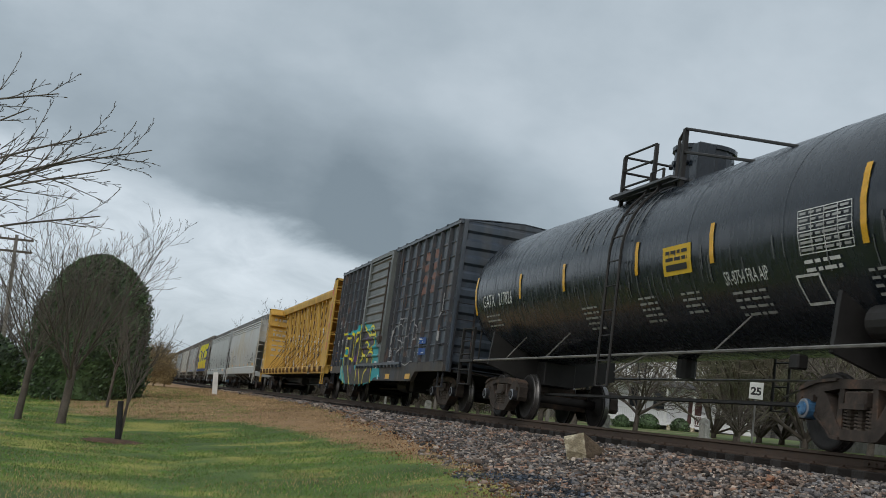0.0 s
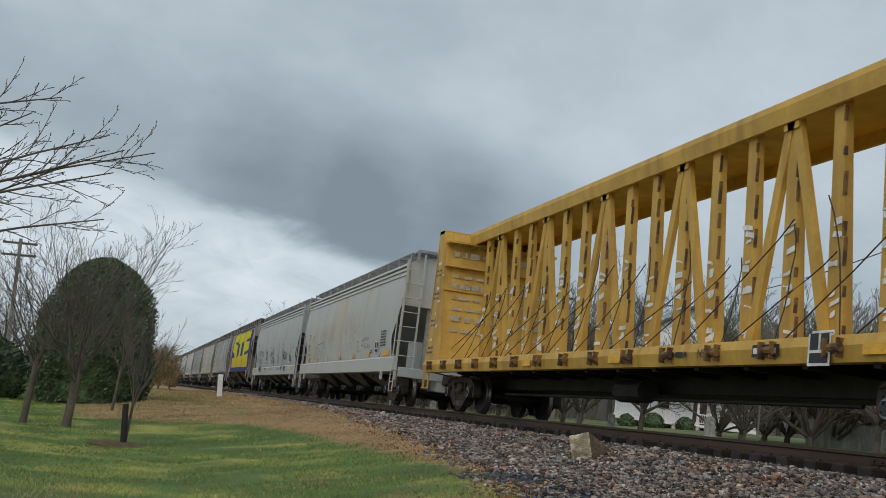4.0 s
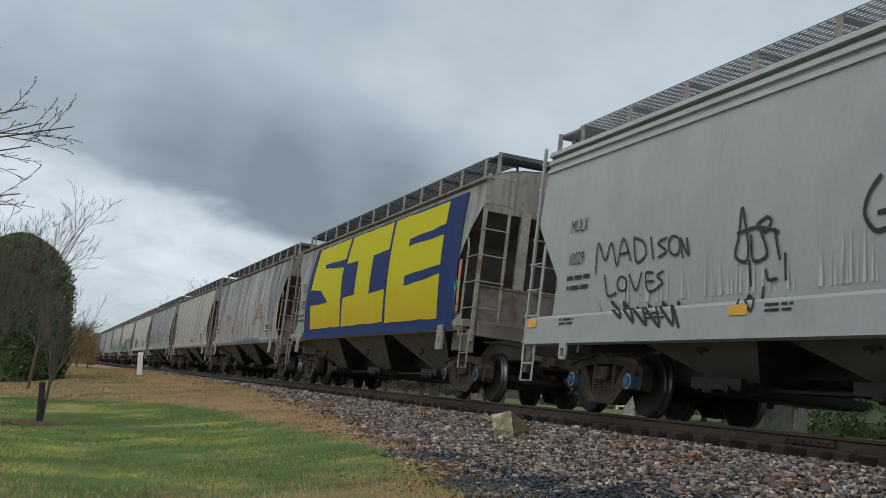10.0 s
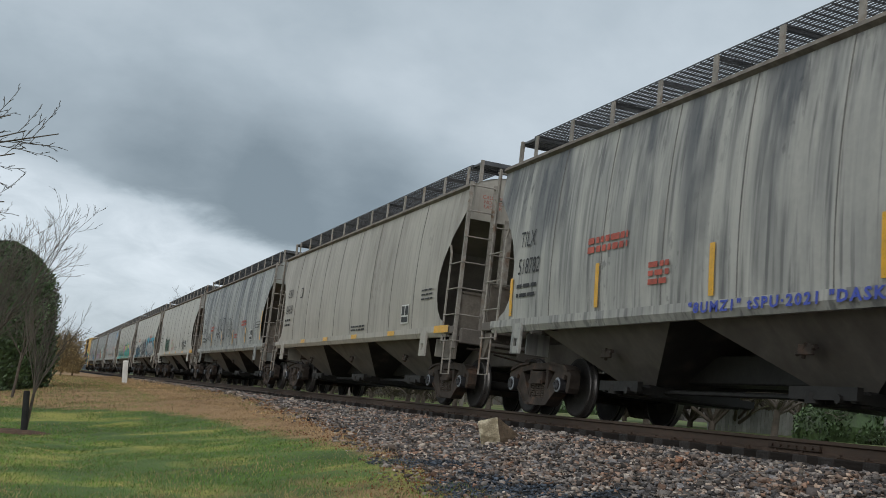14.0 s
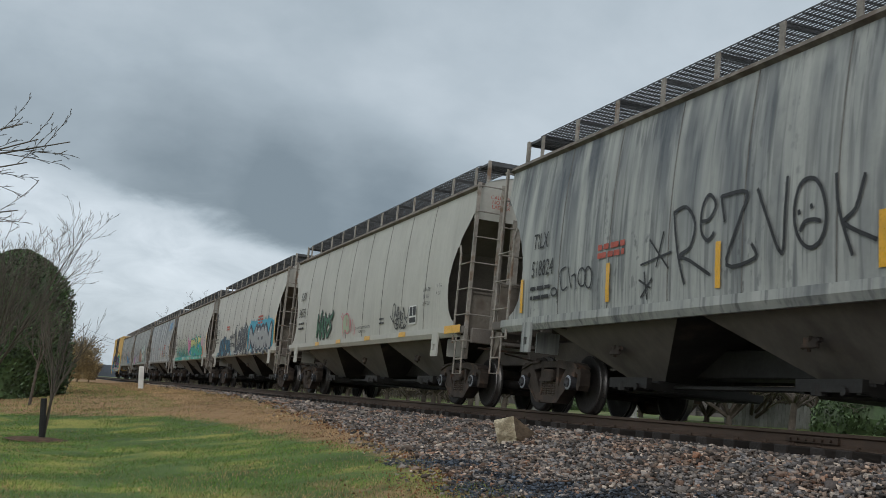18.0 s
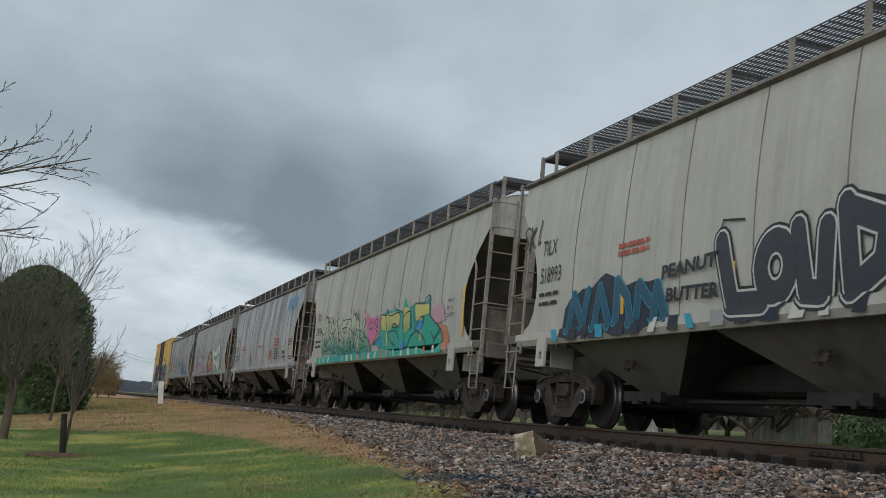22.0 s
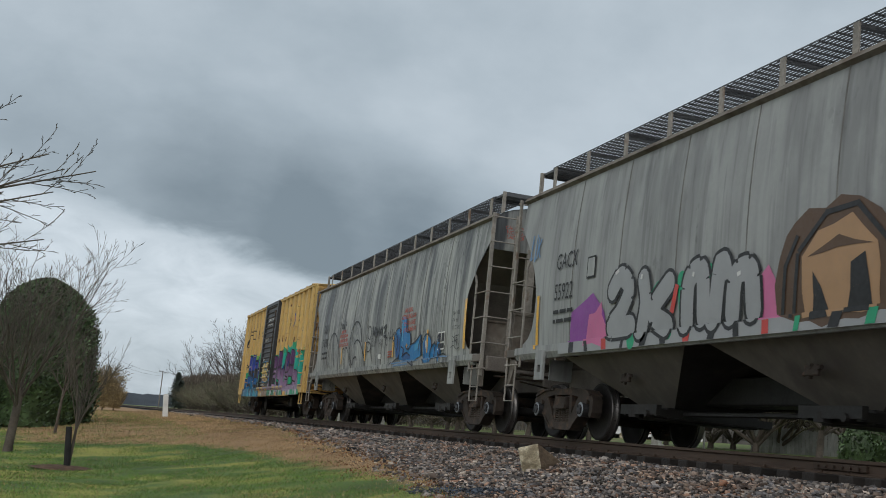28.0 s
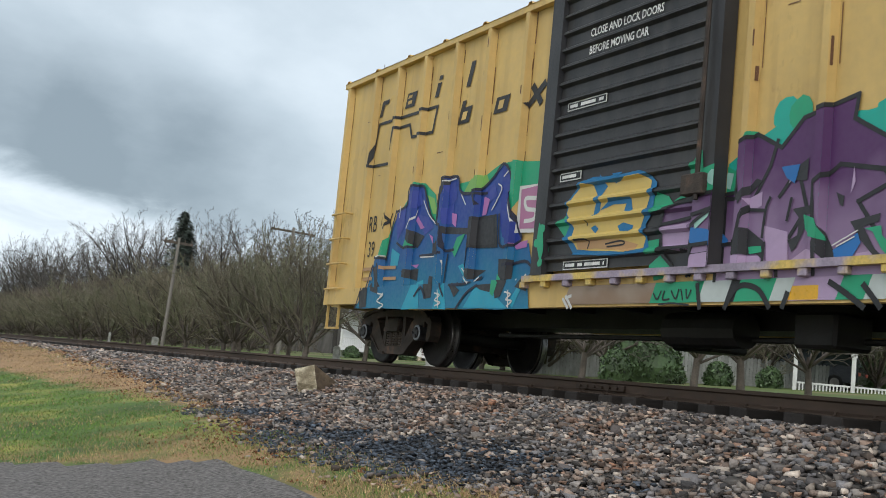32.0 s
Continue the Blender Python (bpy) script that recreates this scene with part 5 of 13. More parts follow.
        pipe(bm, [(s * 1.50, -0.55, 0.85), (s * 1.45, -1.5, 1.1)], 0.018, 5)
        part("side_rail", bm, M_WORNSTEEL, car, "long worn steel handrail")
    for s in (-1, 1):
        bm = bmesh.new()
        y0, y1 = s * (half - 2.6), s * (half + 0.15)
        box(bm, -0.35, 0.35, min(y0, y1), max(y0, y1), 0.75, 1.25, 0.02)
        box(bm, -1.45, 1.45, min(s * (half - 0.9), y1), max(s * (half - 0.9), y1), 1.12, 1.18)
        prism(bm, [(-1.40, 1.75), (-1.46, 1.05), (-0.6, 0.8), (0.6, 0.8), (1.46, 1.05), (1.40, 1.75), (0.9, 1.45), (-0.9, 1.45)], s * (half - 2.14), s * (half - 2.06), "y")
        for q in (-1, 1):
            box(bm, q * 1.42 - 0.03, q * 1.42 + 0.03, s * (half - 0.75) - 0.03, s * (half - 0.75) + 0.03, 0.6, 1.9)
            box(bm, q * 1.42 - 0.03, q * 1.42 + 0.03, s * (half + 0.1) - 0.03, s * (half + 0.1) + 0.03, 0.6, 1.9)
            for z in (0.62, 0.95, 1.3, 1.6, 1.88):
                rod(bm, (q * 1.42, s * (half - 0.75), z), (q * 1.42, s * (half + 0.1), z), 0.016, 6)
        for x in (-1.0, -0.5, 0, 0.5, 1.0):
            rod(bm, (x, s * (half + 0.1), 1.15), (x, s * (half + 0.1), 1.95), 0.02, 6)
        rod(bm, (-1.42, s * (half + 0.1), 1.9), (1.42, s * (half + 0.1), 1.9), 0.02, 6)
        part("stub_sill", bm, M_BLACKSTEEL, car, "black end sill, saddle and railings")
    bm = bmesh.new()
    rod(bm, (-1.05, -half + 0.6, 1.42), (-1.05, -half + 1.85, 1.42), 0.2, 16)
    rod(bm, (0, 0, zc - r), (0, 0, 0.95), 0.16, 12)
    rod(bm, (-0.5, -5.0, 0.55), (-0.5, 5.0, 0.55), 0.03, 6)
    box(bm, -1.15, -1.0, -half + 3.2, -half + 3.4, 0.92, 1.1, 0.02)
    part("bottom_outlet", bm, M_BLACKSTEEL, car)
    for y in (-6.1, 6.1):
        add_truck(car, y, "blue" if y < 0 else "dark")
    add_couplers(car, half + 0.15)
    ROLLING.append((car, yc))

    def skin(y, z):
        return -math.sqrt(max((r + 0.008) ** 2 - (z - zc) ** 2, 0.01))
    return car, Side(skin, zcuts=tuple(zc + 1.45 * math.sin(a) for a in np.linspace(-1.2, 1.2, 13)))


M_PALEGRATE = mat("pale_galvanised_grating", (0.27, 0.28, 0.285), 0.5, 0.4, vary=0.2, scale=3)
M_DIMLABEL = mat("worn_pale_labels", (0.50, 0.46, 0.38), 0.8, vary=0.3, scale=6, second=(0.30, 0.22, 0.10), second_at=0.55)
M_GRATE = mat("galvanised_grating", (0.11, 0.112, 0.118), 0.5, 0.5, vary=0.25, scale=3)
M_WORNSTEEL = mat("worn_grey_steel", (0.22, 0.21, 0.2), 0.5, 0.4, vary=0.3, scale=3)
M_TANK = mat("weathered_black_tank_paint", (0.015, 0.021, 0.030), 0.26, 0.0, vary=0.25, scale=0.9, fine=10, stretch=(1, 1, 0.25), streak=0.12, streak_color=(0.05, 0.06, 0.07), second=(0.010, 0.014, 0.020), second_at=0.55)
M_YELLOW = mat("dull_yellow_paint", (0.58, 0.35, 0.065), 0.6, vary=0.16, scale=1.5, fine=14, streak=0.35, streak_color=(0.16, 0.08, 0.02))
M_YRUST = mat("rusty_yellow_paint", (0.26, 0.135, 0.035), 0.75, vary=0.4, scale=5, second=(0.06, 0.035, 0.022), second_at=0.50)
M_RBYELLOW = mat("mustard_boxcar_paint", (0.62, 0.425, 0.15), 0.55, vary=0.10, scale=1.0, fine=10, streak=0.14, streak_color=(0.34, 0.19, 0.06), grime=0.2, grime_color=(0.22, 0.11, 0.04))
M_RBDOOR = mat("black_door_paint", (0.025, 0.025, 0.028), 0.5, vary=0.3, scale=2, streak=0.3, streak_color=(0.10, 0.09, 0.08))
M_DARKBOX = mat("faded_dark_blue_boxcar_paint", (0.056, 0.074, 0.100), 0.42, vary=0.3, scale=1.0, fine=12, streak=0.5, streak_color=(0.10, 0.105, 0.11), second=(0.095, 0.082, 0.078), second_at=0.62, grime=0.5, grime_color=(0.03, 0.03, 0.034))
M_DARKPOST = mat("rust_worn_post_paint", (0.026, 0.029, 0.036), 0.55, vary=0.35, scale=2.5, fine=20, second=(0.075, 0.048, 0.038), second_at=0.63)
M_DARKDOOR = mat("grey_green_door_paint", (0.115, 0.125, 0.12), 0.45, vary=0.25, scale=1.2, streak=0.45, streak_color=(0.03, 0.03, 0.03))


def stained(m, color, y0, y1, z0, z1, amount):
    """A blotchy band of spilled dust along a car's side, between two heights."""
    t = m.node_tree
    b = t.nodes["Principled BSDF"]
    tc, sp = t.nodes.new("ShaderNodeTexCoord"), t.nodes.new("ShaderNodeSeparateXYZ")
    t.links.new(tc.outputs["Object"], sp.inputs[0])
    ways = []
    for axis, lo, hi, soft in ((1, y0, y1, 1.6), (2, z0, z1, 0.45)):
        for edge, sign in ((lo, 1), (hi, -1)):
            mr = t.nodes.new("ShaderNodeMapRange")
            mr.inputs[1].default_value, mr.inputs[2].default_value = edge - sign * soft, edge + sign * soft
            t.links.new(sp.outputs[axis], mr.inputs[0])
            ways.append(mr.outputs[0])
    for scale, lo, hi in ((0.9, 0.40, 0.62), (7.0, 0.30, 0.60)):
        nz, mr = t.nodes.new("ShaderNodeTexNoise"), t.nodes.new("ShaderNodeMapRange")
        nz.inputs["Scale"].default_value, nz.inputs["Detail"].default_value = scale, 6
        t.links.new(tc.outputs["Object"], nz.inputs["Vector"])
        t.links.new(nz.outputs["Fac"], mr.inputs[0])
        mr.inputs[1].default_value, mr.inputs[2].default_value = lo, hi
        ways.append(mr.outputs[0])
    out = None
    for w in ways:
        k = t.nodes.new("ShaderNodeMath")
        k.operation = "MULTIPLY"
        t.links.new(w, k.inputs[0])
        if out is None:
            k.inputs[1].default_value = amount
        else:
            t.links.new(out, k.inputs[1])
        out = k.outputs[0]
    mx = t.nodes.new("ShaderNodeMix")
    mx.data_type = "RGBA"
    t.links.new(out, mx.inputs[0])
    t.links.new(b.inputs["Base Color"].links[0].from_socket, mx.inputs[6])
    mx.inputs[7].default_value = (*color, 1)
    t.links.new(mx.outputs[2], b.inputs["Base Color"])
    return m


def grey(name, c, st=0.5, sc=(0.07, 0.065, 0.06), vary=0.12):
    return mat(name, c, 0.55, vary=vary, scale=0.8, fine=14, grime=min(0.02 + st * 0.7, 0.7), streak=min(st * st * 0.8, 0.6), streak_color=sc, from_top=0.3, grime_color=tuple(0.8 * v for v in sc), second=tuple(0.85 * v for v in c), second_at=0.58, bands=min(max(st * 1.15 - 0.08, 0), 0.92))


G_CEFX = stained(mat("light_grey_paint_stained_tan", (0.47, 0.485, 0.48), 0.55, vary=0.08, scale=0.35, fine=14, streak=0.12, streak_color=(0.40, 0.34, 0.24), second=(0.45, 0.425, 0.36), second_at=0.57, grime=0.15, grime_color=(0.28, 0.22, 0.15)), (0.36, 0.285, 0.175), -4.5, 6.5, 1.95, 2.95, 0.85)
G_MULX = grey("pale_grey_paint", (0.395, 0.418, 0.412), 0.18, (0.62, 0.62, 0.60))
G_SIE = grey("grimy_warm_grey_paint", (0.36, 0.345, 0.315), 0.55)
G_C6 = grey("streaked_dark_grey_paint", (0.43, 0.425, 0.395), 0.80, (0.085, 0.092, 0.105))
G_C7 = grey("tan_grey_paint", (0.45, 0.425, 0.38), 0.35, (0.20, 0.17, 0.14))
G_C8 = grey("sooty_grey_paint", (0.40, 0.415, 0.395), 0.80, (0.09, 0.105, 0.125))
G_C9 = grey("clean_light_grey_paint", (0.50, 0.495, 0.455), 0.15, (0.32, 0.30, 0.27))
G_C10 = grey("warm_light_grey_paint", (0.53, 0.52, 0.475), 0.22, (0.30, 0.27, 0.23))
G_C11 = grey("soft_grey_paint", (0.47, 0.465, 0.43), 0.3, (0.28, 0.24, 0.19))
G_C12 = grey("blue_grey_streaked_paint", (0.44, 0.45, 0.45), 0.75, (0.11, 0.13, 0.16))
G_C13 = grey("mid_grey_paint", (0.34, 0.35, 0.345), 0.5, (0.12, 0.12, 0.125))
G_C14 = stained(grey("dark_streaked_grey_paint", (0.39, 0.40, 0.38), 0.85, (0.055, 0.062, 0.072)), (0.125, 0.135, 0.145), 0.5, 9.5, 1.0, 4.6, 0.8)
# both chute paints are much darker than the sides of their cars
M_CHUTE = mat("brown_grey_chute_paint", (0.168, 0.150, 0.131), 0.75, vary=0.25, scale=1.2, fine=14, streak=0.35, streak_color=(0.06, 0.052, 0.045), second=(0.11, 0.098, 0.086), second_at=0.56)
M_CHUTE_L = mat("warm_grey_chute_paint", (0.16, 0.149, 0.132), 0.75, vary=0.25, scale=1.2, fine=14, streak=0.35, streak_color=(0.08, 0.07, 0.06), second=(0.14, 0.128, 0.113), second_at=0.56)
M_SLOPE = mat("brown_grey_slope_sheet", (0.15, 0.132, 0.117), 0.8, vary=0.35, scale=1.5)

CARS = {}
CARS["tank"] = tank_car(-207.5)
CARS["box"] = boxcar("boxcar", "faded dark blue boxcar with rusty posts and graffiti", -190.8, M_DARKBOX, 7.65, 0.89, 4.56, (-0.85, 2.3), M_DARKDOOR, M_DARKPOST,
                     [-7.55, -6.75, -5.95, -5.15, -4.35, -3.5, -2.65, -1.75, -1.2, 2.65, 3.35, 4.15, 4.95, 5.75, 6.5, 7.1, 7.57], ribs_z=9, sill_mat=mat("muddy_sill_paint", (0.085, 0.075, 0.066), 0.7, vary=0.35, scale=2, fine=15, streak=0.6, streak_color=(0.03, 0.03, 0.032), second=(0.05, 0.055, 0.065), second_at=0.55))
CARS["beam"] = centerbeam(-170.55)
CARS["c3"] = hopper("covered_hopper_car", "light grey covered hopper stained tan along its side", -147.4, G_CEFX, half=9.42, sheet=8.1, trucks=7.45, pockets=(-4.65, -1.55, 1.55, 4.65), pocket_half=1.55, sill=(0.92, 1.38), top=4.08, roof=4.35, wide=1.6, ribs=True, under=M_CHUTE_L, endsheet=G_MULX, seams=4)
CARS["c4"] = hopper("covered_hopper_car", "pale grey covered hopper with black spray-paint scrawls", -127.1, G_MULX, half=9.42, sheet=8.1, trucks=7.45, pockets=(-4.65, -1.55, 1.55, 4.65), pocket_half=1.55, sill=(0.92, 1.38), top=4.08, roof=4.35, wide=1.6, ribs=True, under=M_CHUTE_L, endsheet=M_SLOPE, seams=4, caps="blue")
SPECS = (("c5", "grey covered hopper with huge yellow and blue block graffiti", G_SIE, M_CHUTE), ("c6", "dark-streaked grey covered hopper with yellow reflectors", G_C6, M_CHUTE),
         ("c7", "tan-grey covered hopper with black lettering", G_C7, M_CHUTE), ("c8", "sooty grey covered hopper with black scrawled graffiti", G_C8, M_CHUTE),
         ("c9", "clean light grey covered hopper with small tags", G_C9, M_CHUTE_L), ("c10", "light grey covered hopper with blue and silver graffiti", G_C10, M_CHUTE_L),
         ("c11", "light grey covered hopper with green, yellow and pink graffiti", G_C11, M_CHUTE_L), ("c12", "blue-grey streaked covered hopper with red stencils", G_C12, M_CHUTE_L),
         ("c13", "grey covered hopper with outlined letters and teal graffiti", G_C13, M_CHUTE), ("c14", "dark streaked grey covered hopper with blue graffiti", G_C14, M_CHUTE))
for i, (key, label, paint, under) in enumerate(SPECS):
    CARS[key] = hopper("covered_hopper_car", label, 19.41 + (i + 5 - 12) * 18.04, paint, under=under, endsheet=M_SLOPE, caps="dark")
RB_POSTS = [-7.55, -6.83, -5.9, -5.09, -4.28, -3.42, -2.58, -1.68, 2.2, 3.1, 3.95, 4.85, 5.7, 6.5, 7.5]
CARS["railbox"] = boxcar("boxcar", "mustard yellow boxcar with black door and purple and blue graffiti", 72.1, M_RBYELLOW, 7.63, 0.83, 4.47, (-1.3, 1.40), M_RBDOOR, M_RBYELLOW, RB_POSTS, mid_sill=0.73, wide=1.56, door_ribs=16, end_mat=mat("rust_stained_mustard_paint", (0.56, 0.35, 0.10), 0.6, vary=0.2, scale=1.5, fine=14, streak=0.6, streak_color=(0.16, 0.085, 0.035), second=(0.26, 0.135, 0.05), second_at=0.55, grime=0.5, grime_color=(0.09, 0.05, 0.03)), track_mat=mat("paint_spattered_track", (0.36, 0.30, 0.38), 0.6, vary=0.35, scale=2, second=(0.50, 0.36, 0.10), second_at=0.56))

# ---- lettering, reflectors and spray paint on the cars ----
def spray(name, c, c2=None, z0=1.0, z1=2.6, rough=0.5):
    """Spray paint, with an optional fade from c at height z0 to c2 at z1."""
    m = mat(name, c, rough, vary=0.07, scale=2.5, fine=18)
    if c2:
        t = m.node_tree
        b = t.nodes["Principled BSDF"]
        tc = t.nodes.new("ShaderNodeTexCoord")
        sp = t.nodes.new("ShaderNodeSeparateXYZ")
        t.links.new(tc.outputs["Object"], sp.inputs[0])
        nz = t.nodes.new("ShaderNodeTexNoise")
        nz.inputs["Scale"].default_value = 2.2
        t.links.new(tc.outputs["Object"], nz.inputs["Vector"])
        add = t.nodes.new("ShaderNodeMath")
        add.operation = "ADD"
        t.links.new(sp.outputs[2], add.inputs[0])
        t.links.new(nz.outputs["Fac"], add.inputs[1])
        mr = t.nodes.new("ShaderNodeMapRange")
        t.links.new(add.outputs[0], mr.inputs[0])
        mr.inputs[1].default_value, mr.inputs[2].default_value = z0 + 0.5, z1 + 0.5
        mx = t.nodes.new("ShaderNodeMix")
        mx.data_type = "RGBA"
        t.links.new(mr.outputs[0], mx.inputs[0])
        mx.inputs[6].default_value, mx.inputs[7].default_value = (*c, 1), (*c2, 1)
        t.links.new(mx.outputs[2], b.inputs["Base Color"])
    return m


P_BLACK = spray("black_spray", (0.014, 0.014, 0.016))
P_NAVY = spray("navy_outline_spray", (0.012, 0.014, 0.035))
P_YEL = spray("acid_yellow_roller_paint", (0.62, 0.44, 0.004), (0.62, 0.56, 0.004), 1.6, 2.6, rough=0.85)
P_BLUE = spray("deep_blue_roller_paint", (0.009, 0.032, 0.150), rough=0.85)
P_TEAL = spray("teal_spray", (0.01, 0.37, 0.29))
P_GREEN = spray("green_spray", (0.02, 0.33, 0.17))
P_PURPLE = spray("purple_fade_spray", (0.34, 0.24, 0.38), (0.085, 0.025, 0.11), 0.9, 1.9)
P_SKY = spray("blue_fade_spray", (0.008, 0.17, 0.30), (0.014, 0.05, 0.28), 0.9, 2.0)
P_CREAM = spray("cream_yellow_spray", (0.62, 0.45, 0.13))
P_PINK = spray("pink_spray", (0.60, 0.16, 0.33))
P_ORANGE = spray("salmon_spray", (0.62, 0.20, 0.10))
P_WHITE = spray("white_spray", (0.62, 0.62, 0.60))
P_SILVER = spray("silver_spray", (0.33, 0.34, 0.35))
P_CYAN = spray("cyan_spray", (0.02, 0.32, 0.46))
P_PALETEAL = spray("pale_mint_spray", (0.30, 0.52, 0.46))
P_TAN = spray("tan_spray", (0.42, 0.25, 0.13))
P_BROWN = spray("brown_spray", (0.10, 0.055, 0.03))
P_RED = spray("red_spray", (0.55, 0.06, 0.05))
P_BRIGHTBLUE = spray("bright_blue_spray", (0.02, 0.26, 0.60))
P_FADEBLUE = spray("faded_blue_spray", (0.12, 0.24, 0.42))
P_LOGO = spray("faded_sky_blue_paint", (0.13, 0.33, 0.58))
P_PALEGREEN = spray("pale_green_spray", (0.36, 0.44, 0.30))
P_SALMON = spray("salmon_pink_spray", (0.55, 0.17, 0.19))
P_DARKGREEN = spray("dark_green_spray", (0.012, 0.12, 0.075))
P_TEALDEEP = spray("deep_teal_spray", (0.01, 0.20, 0.12))
P_CHALK = spray("chalk_white_spray", (0.50, 0.55, 0.53))
P_PALEPINK = spray("pale_pink_spray", (0.52, 0.30, 0.38))
P_YELFADE = spray("yellow_fade_spray", (0.10, 0.33, 0.17), (0.58, 0.53, 0.14), 1.55, 2.25)
P_WASHGREY = spray("pale_wash", (0.53, 0.545, 0.53))


class Piece:
    """A painted or stencilled piece on one car's near side: flat shapes in (y, z), wrapped on the side sheet in thin layers."""
    def __init__(self, key):
        self.car, self.side = CARS[key]
        self.mats, self.faces, self.n = [], [], 0

    def slot(self, m):
        if m not in self.mats:
            self.mats.append(m)
        return self.mats.index(m)

    def add(self, tris, m, layer):
        """tris: a bmesh in the plane (x = y of the car, y = height)."""
        bm = tris
        ys = [v.co.x for v in bm.verts]
        zs = [v.co.y for v in bm.verts]
        if not ys:
            bm.free()
            return self
        fold_a, fold_b, folds = self.side.folds
        folds = folds if max(ys) > fold_a and min(ys) < fold_b else ()
        for cuts, nrm, lo, hi in ((folds, (0, 1, 0), min(zs), max(zs)), (self.side.ycuts, (1, 0, 0), min(ys), max(ys)), (self.side.zcuts, (0, 1, 0), min(zs), max(zs))):
            for c in cuts:
                if lo < c < hi:
                    bmesh.ops.bisect_plane(bm, geom=bm.verts[:] + bm.edges[:] + bm.faces[:], plane_co=(c * nrm[0], c * nrm[1], 0), plane_no=nrm)
        s = self.slot(m)
        self.n += 1
        lift = 0.0035 * layer + 0.00015 * (self.n % 20)
        for f in bm.faces:
            c = f.calc_center_median()
            pts = []
            for v in f.verts:
                y, z = v.co.x + (c.x - v.co.x) * 0.03, v.co.y + (c.y - v.co.y) * 0.03
                pts.append((self.side.fn(y, z) - lift, v.co.x, v.co.y))
            self.faces.append((pts, s))
        bm.free()
        return self

    def poly(self, pts, m, layer=0):
        bm = bmesh.new()
        try:
            f = bm.faces.new([bm.verts.new((y, z, 0)) for y, z in pts])
            f.normal_update()
            bmesh.ops.triangulate(bm, faces=[f])
        except ValueError:
            bm.free()
            return self
        return self.add(bm, m, layer)

    def bar(self, y0, z0, w, h, m, layer=0, slant=0.0):
        return self.poly([(y0, z0), (y0 - w, z0), (y0 - w - slant * h, z0 + h), (y0 - slant * h, z0 + h)], m, layer)

    def ribbon(self, pts, width, m, layer=0, over=0.38):
        n = len(pts)
        for i in range(n - 1):
            a, b = Vector(pts[i]), Vector(pts[i + 1])
            d = b - a
            if d.length < 1e-4:
                continue
            d.normalize()
            o = Vector((-d.y, d.x)) * width / 2
            e = d * width * over
            self.poly([tuple(a - e + o), tuple(b + e + o), tuple(b + e - o), tuple(a - e - o)], m, layer)
        return self

    def strokes(self, rows, width, m, layer=1):
        """Sprayed lines: each row of points becomes one smooth line with round joints."""
        for q in rows:
            pts = []
            for i in range(len(q) - 1):
                p0, p1, p2, p3 = q[max(i - 1, 0)], q[i], q[i + 1], q[min(i + 2, len(q) - 1)]
                for k in range(4):
                    t = k / 4
                    pts.append(tuple(0.5 * (2 * p1[c] + (p2[c] - p0[c]) * t + (2 * p0[c] - 5 * p1[c] + 4 * p2[c] - p3[c]) * t * t + (3 * p1[c] - p0[c] - 3 * p2[c] + p3[c]) * t ** 3) for c in (0, 1)))
            pts.append(q[-1])
            self.ribbon(pts, width, m, layer, 0.28 if width < 0.12 else 0.0)
            if width >= 0.12:
                for u, w in pts[::2] + [pts[-1]]:
                    self.disc(u, w, width / 2, m, layer, 12)
        return self

    def disc(self, y, z, r, m, layer=0, n=12, rnd=None, sq=1.0):
        k = [1 + (rnd.uniform(-0.2, 0.25) if rnd else 0) for _ in range(n)]
        return self.poly([(y + r * k[i] * math.cos(i / n * math.tau), z + sq * r * k[i] * math.sin(i / n * math.tau)) for i in range(n)], m, layer)

    def text(self, body, y, z, h, m, layer=0, bold=0.0, width=1.0, shear=0.0, turn=0.0, space=1.0):
        cu = bpy.data.curves.new("lettering", "FONT")
        cu.body, cu.size, cu.offset, cu.resolution_u, cu.shear, cu.space_character = body, h / 0.70, bold, 2, shear, space
        ob = bpy.data.objects.new("lettering", cu)
        me = bpy.data.meshes.new_from_object(ob)
        bm = bmesh.new()
        bm.from_mesh(me)
        c, s = math.cos(turn), math.sin(turn)
        for v in bm.verts:
            u, w = v.co.x * width, v.co.y
            v.co = Vector((y - (u * c - w * s), z + u * s + w * c, 0))
        bpy.data.objects.remove(ob)
        bpy.data.meshes.remove(me)
        bpy.data.curves.remove(cu)
        return self.add(bm, m, layer)

    def lines(self, y, z, w, rows, m, pitch=0.1, h=0.055, layer=0, seed=1):
        """Unreadable small print: rows of plain bars."""
        r = random.Random(seed)
        for k in range(rows):
            u = 0.0
            while u < w:
                q = min(r.uniform(0.08, 0.28), w - u)
                self.bar(y - u, z - k * pitch, q, h, m, layer)
                u += q + r.uniform(0.03, 0.06)
        return self

    def drips(self, y0, y1, z, m, n, seed, layer=0):
        r = random.Random(seed)
        for _ in range(n):
            y = r.uniform(min(y0, y1), max(y0, y1))
            self.bar(y, z - r.uniform(0.1, 0.5), r.uniform(0.012, 0.03), r.uniform(0.15, 0.5), m, layer)
        return self

